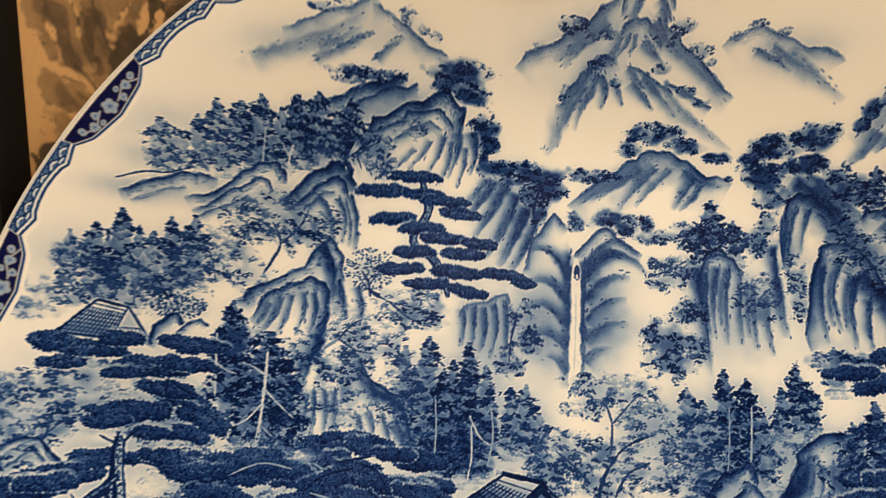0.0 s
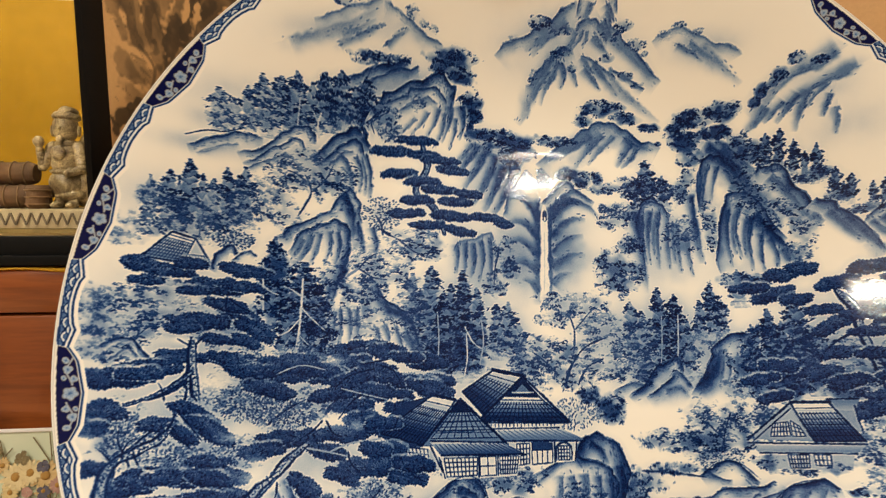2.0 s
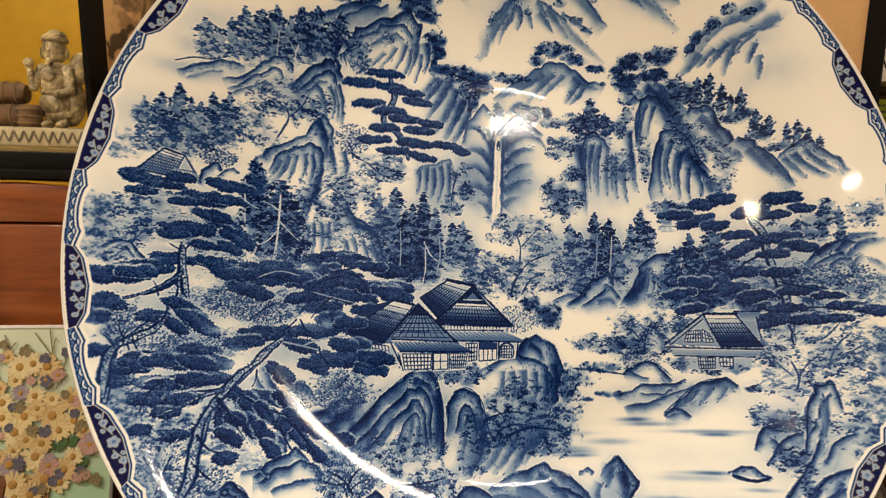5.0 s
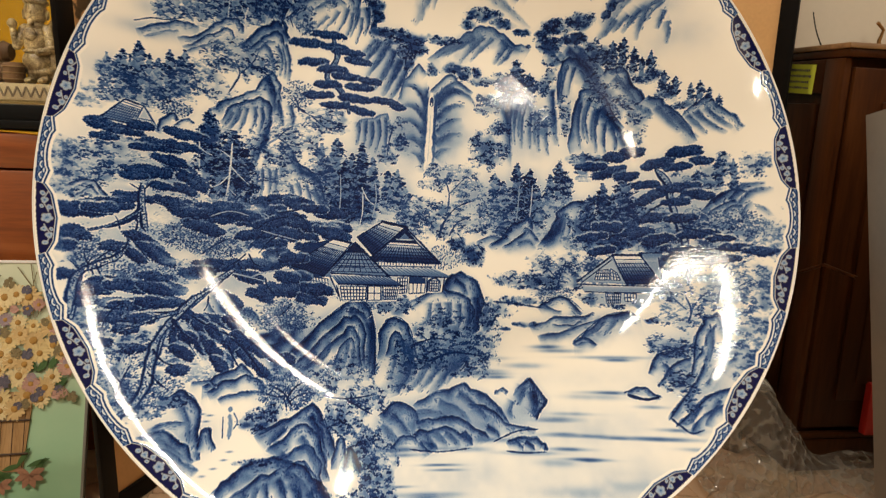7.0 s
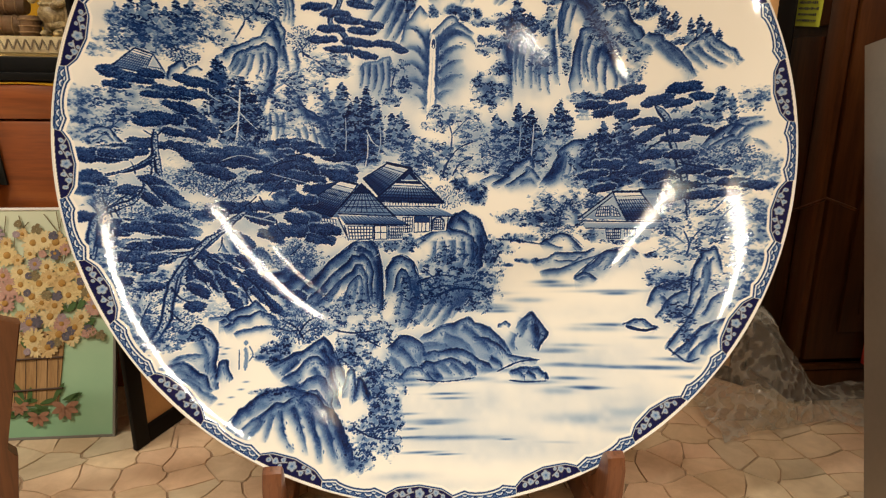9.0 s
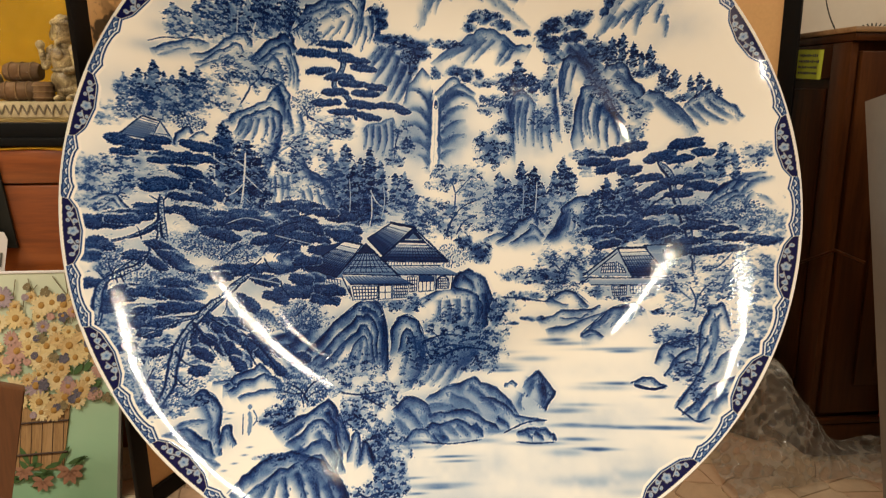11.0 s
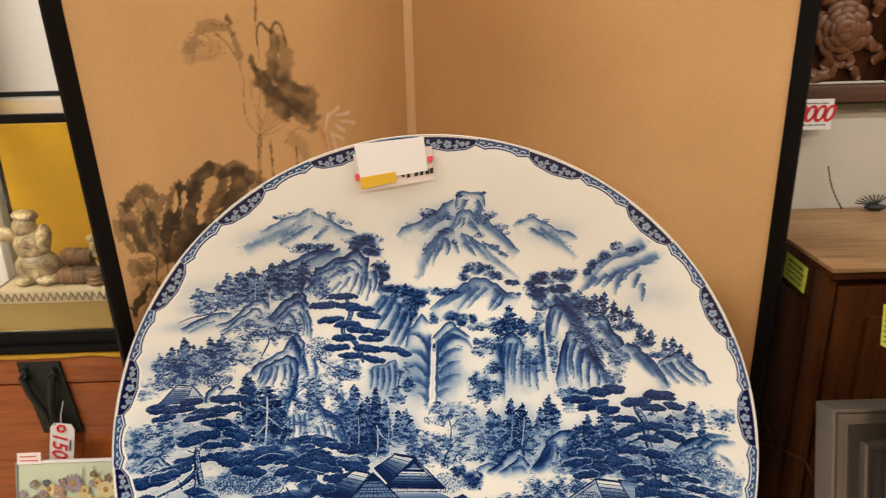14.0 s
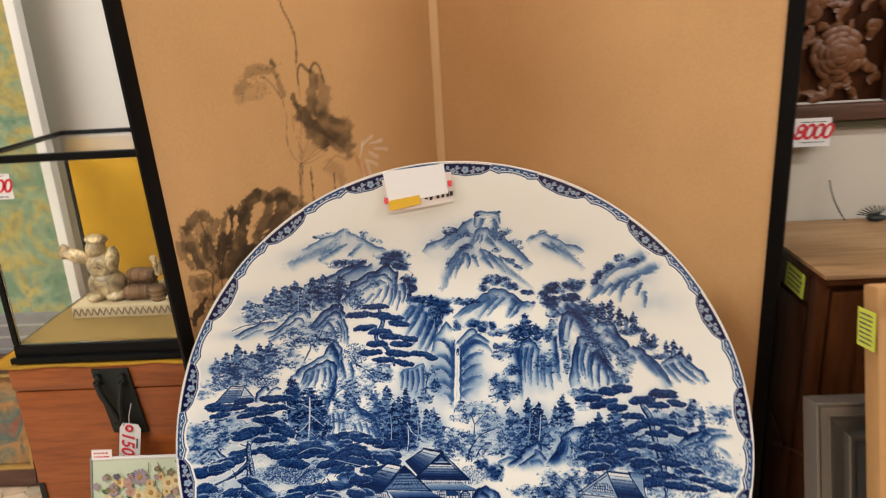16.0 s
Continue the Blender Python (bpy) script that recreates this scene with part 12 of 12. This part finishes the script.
# ---- bubble wrap by the cabinet ----
def bubble_film():
    """Thin clear film: mostly see-through, with sharp glints on the bubbles and a faint milky tint at their seams."""
    m, nt, b = nodes_of("bubble_wrap", 0.12)
    b.inputs["Base Color"].default_value = (0.55, 0.50, 0.42, 1)
    vo = nt.nodes.new("ShaderNodeTexVoronoi")
    vo.inputs["Scale"].default_value = 75
    nt.links.new(coords(nt), vo.inputs["Vector"])
    bump(nt, b, vo.outputs["Distance"], 1.0, 0.006)
    clear = nt.nodes.new("ShaderNodeBsdfTransparent")
    clear.inputs["Color"].default_value = (0.93, 0.92, 0.90, 1)
    both = nt.nodes.new("ShaderNodeMixShader")
    seam = ramp(nt, vo.outputs["Distance"], [(0.30, (0.20,) * 3), (0.75, (0.50,) * 3)])
    nt.links.new(seam, both.inputs[0])
    nt.links.new(clear.outputs[0], both.inputs[1])
    nt.links.new(b.outputs[0], both.inputs[2])
    out = next(n for n in nt.nodes if n.type == "OUTPUT_MATERIAL")
    nt.links.new(both.outputs[0], out.inputs["Surface"])
    return m


bm = bmesh.new()
nu, nv = 70, 44
rows = []
for j in range(nv + 1):
    t = j / nv
    row = []
    for i in range(nu + 1):
        s = i / nu
        x = 0.42 + 0.34 * s + 0.03 * t
        y = 0.02 + 0.26 * t + 0.05 * math.sin(3 * s)
        hill = math.exp(-((s - 0.34) / 0.20) ** 2) * 0.14 + 0.03 * math.exp(-((s - 0.8) / 0.2) ** 2)
        z = 0.004 + hill * math.sin(math.pi * min(1, t * 1.05)) ** 0.7
        p = Vector((x, y, z))
        crumple = 0.016 * noise.noise(p * 14) + 0.007 * abs(noise.noise(p * 38)) + 0.003 * noise.noise(p * 90)
        row.append(bm.verts.new((x + crumple * 0.6, y + crumple, max(0.003, z + crumple * min(1, z * 18)))))
    rows.append(row)
for j in range(nv):
    for i in range(nu):
        bm.faces.new((rows[j][i], rows[j][i + 1], rows[j + 1][i + 1], rows[j + 1][i]))
film = tagged(part("bubble_wrap", bm, bubble_film()), "crumpled clear bubble wrap lying on the floor by the cabinet", "bubble wrap")

# ---- wooden board at the lower left ----
boardthing = thing("wooden_sideboard", "reddish-brown wooden side board of a low stand", "stand", pose(-0.56, -0.075, 0, 0, 0, 28))
part("side_board", slab([(-0.16, 0.0), (0.062, 0.0), (0.070, 0.075), (0.058, 0.085), (0.092, 0.236), (-0.07, 0.31), (-0.16, 0.32)], 0, 0.022, None, 0.002), wood("stand_board", (0.10, 0.036, 0.012), (0.15, 0.058, 0.020), (0.21, 0.088, 0.034), 0.42, "z", 1.0), boardthing)
part("rail", box(0.10, 0.02, 0.05, (-0.10, 0.034, 0.12), 0.003), M_STAND, boardthing)
part("foot", box(0.20, 0.05, 0.012, (-0.05, 0.045, 0.006), 0.002), M_STAND, boardthing)

# ---- pictures and panels at the far left ----
def daub(name, cols, scale, rough=0.6):
    m, nt, b = nodes_of(name, rough)
    v = coords(nt)
    n1 = noise_tex(nt, v, scale, 5, 0.6, 1.5)
    n2 = noise_tex(nt, v, scale * 4, 4, 0.6, 0.8)
    a = ramp(nt, n1, [(0.25 + 0.5 * i / (len(cols) - 1), c) for i, c in enumerate(cols)])
    nt.links.new(mix_col(nt, 0.5, a, ramp(nt, n2, [(0.3, (0.5, 0.5, 0.45)), (0.7, (1.3, 1.3, 1.2))]), "MULTIPLY"), b.inputs["Base Color"])
    bump(nt, b, n2, 0.4, 0.002)
    return m


M_GARDEN = daub("garden_painting", [(0.06, 0.17, 0.11), (0.15, 0.27, 0.17), (0.27, 0.36, 0.22), (0.50, 0.38, 0.09), (0.13, 0.23, 0.17)], 9)
M_REDTEAL = daub("red_teal_painting", [(0.35, 0.08, 0.03), (0.10, 0.16, 0.13), (0.45, 0.22, 0.06), (0.06, 0.12, 0.12)], 9)
M_SILVER = plain("grey_silver_frame", (0.45, 0.43, 0.40), 0.5, 0.4, 0.1, 30, 0.2)
M_GILT = plain("gilt_edge", (0.55, 0.36, 0.10), 0.4, 0.6, 0.15, 40, 0.3)
garden = thing("garden_painting", "large green garden painting in a narrow grey frame on the wall", "painting", pose(-1.489, 0.69, 0.86))
for bm in frame_bars(1.12, 1.25, 0.024, 0.03, 0.003):
    part("frame_bar", bm, M_PANEL, garden)
part("canvas", box(1.07, 0.01, 1.20, (0, 0.004, 0)), M_GARDEN, garden, "loosely painted green and yellow canvas", False)
tagged(part("white_panel", box(0.68, 0.03, 1.9, (-0.70, 0.80, 0.95)), M_PANEL), "white display panel standing behind the glass case", "panel")
low = thing("framed_painting", "framed red and teal painting with gilt edge standing on the floor", "painting", pose(-1.30, 0.60, 0.005, -10))
for bm in frame_bars(0.50, 0.34, 0.045, 0.03, 0.004):
    bmesh.ops.translate(bm, vec=(0, 0, 0.17), verts=bm.verts)
    part("frame_bar", bm, M_RAIL, low)
for bm in frame_bars(0.41, 0.25, 0.008, 0.034, 0.002):
    bmesh.ops.translate(bm, vec=(0, -0.002, 0.17), verts=bm.verts)
    part("gilt_slip", bm, M_GILT, low)
part("canvas", box(0.39, 0.01, 0.23, (0, 0.004, 0.17)), M_REDTEAL, low, "", False)
M_STRIPE = plain("grey_striped_cloth", (0.24, 0.23, 0.22), 0.9, 0, 0.2, 60, 0.6)
rug = thing("striped_cloth", "folded grey striped cloth hanging behind the framed painting", "cloth", pose(-1.22, 0.70, 0.0))
part("fold", box(0.46, 0.05, 0.44, (0, 0, 0.22), 0.012), M_STRIPE, rug)
for k in range(12):
    part("stripe", box(0.462, 0.052, 0.006, (0, 0, 0.06 + 0.032 * k), 0.001), M_SILVER, rug)


# ---- floor stones ----
def clip(poly_pts, p, q):
    """The part of a convex outline that lies nearer to p than to q."""
    mx, my, nx_, ny_ = (p[0] + q[0]) / 2, (p[1] + q[1]) / 2, q[0] - p[0], q[1] - p[1]
    out = []
    for k in range(len(poly_pts)):
        a, b = poly_pts[k - 1], poly_pts[k]
        da, db = (a[0] - mx) * nx_ + (a[1] - my) * ny_, (b[0] - mx) * nx_ + (b[1] - my) * ny_
        if (da < 0) != (db < 0):
            t = da / (da - db)
            out.append((a[0] + (b[0] - a[0]) * t, a[1] + (b[1] - a[1]) * t))
        if db < 0:
            out.append(b)
    return out


def paving():
    rng = random.Random(21)
    step = 0.047
    seeds = {(i, j): ((i + rng.uniform(0.08, 0.92)) * step * 1.25, (j + rng.uniform(0.08, 0.92)) * step) for i in range(-38, 39) for j in range(-34, 28)}
    near, far = [], bmesh.new()
    for (i, j), p in seeds.items():
        if not (-37 < i < 37 and -33 < j < 26):
            continue
        cell = [(p[0] - 0.4, p[1] - 0.4), (p[0] + 0.4, p[1] - 0.4), (p[0] + 0.4, p[1] + 0.4), (p[0] - 0.4, p[1] + 0.4)]
        for a in (-2, -1, 0, 1, 2):
            for b in (-2, -1, 0, 1, 2):
                if (a or b) and (i + a, j + b) in seeds and len(cell) > 2:
                    cell = clip(cell, p, seeds[i + a, j + b])
        if len(cell) < 3:
            continue
        cx, cy = sum(q[0] for q in cell) / len(cell), sum(q[1] for q in cell) / len(cell)
        ring = []
        for k in range(len(cell)):
            a, b = cell[k - 1], cell[k]
            cut = random.Random(int((a[0] + b[0]) * 9000) * 7919 + int((a[1] + b[1]) * 9000))
            mid = ((a[0] + b[0]) / 2 + cut.uniform(-0.004, 0.004), (a[1] + b[1]) / 2 + cut.uniform(-0.004, 0.004))
            for x, y in (mid, b):
                ring.append((cx + (x - cx) * 0.965 + rng.uniform(-0.0012, 0.0012), cy + (y - cy) * 0.960 + rng.uniform(-0.0012, 0.0012)))
        inside = abs(cx) < 0.57 and -0.40 < cy < 0.19
        bm = bmesh.new() if inside else far
        lo = [bm.verts.new((x, y, -0.002)) for x, y in ring]
        hi = [bm.verts.new((cx + (x - cx) * 0.985, cy + (y - cy) * 0.985, 0.0)) for x, y in ring]
        bm.faces.new(hi)
        for k in range(len(ring)):
            bm.faces.new((lo[k - 1], lo[k], hi[k], hi[k - 1]))
        if inside:
            near.append(bm)
    outer_step = 0.115
    far_seeds = {(i, j): ((i + rng.uniform(0.08, 0.92)) * outer_step * 1.25, (j + rng.uniform(0.08, 0.92)) * outer_step) for i in range(-24, 25) for j in range(-48, 13)}
    for (i, j), p in far_seeds.items():
        if -2.25 < p[0] < 2.25 and -1.62 < p[1] < 1.29 or abs(i) > 22 or not -47 < j < 11:
            continue
        cell = [(p[0] - 0.4, p[1] - 0.4), (p[0] + 0.4, p[1] - 0.4), (p[0] + 0.4, p[1] + 0.4), (p[0] - 0.4, p[1] + 0.4)]
        for a in (-2, -1, 0, 1, 2):
            for b in (-2, -1, 0, 1, 2):
                if (a or b) and (i + a, j + b) in far_seeds and len(cell) > 2:
                    cell = clip(cell, p, far_seeds[i + a, j + b])
        if len(cell) > 2:
            cx, cy = sum(q[0] for q in cell) / len(cell), sum(q[1] for q in cell) / len(cell)
            far.faces.new([far.verts.new((cx + (x - cx) * 0.96, cy + (y - cy) * 0.96, -0.0005)) for x, y in cell])
    for bm in near[:300]:
        part("stone", bm, M_STONE, floor, "", False)
    for bm in near[300:]:
        bm.free()
    ob = part("stone_field", far, M_STONE, floor, "", False)
    ob["kind"] = "stuff"


paving()
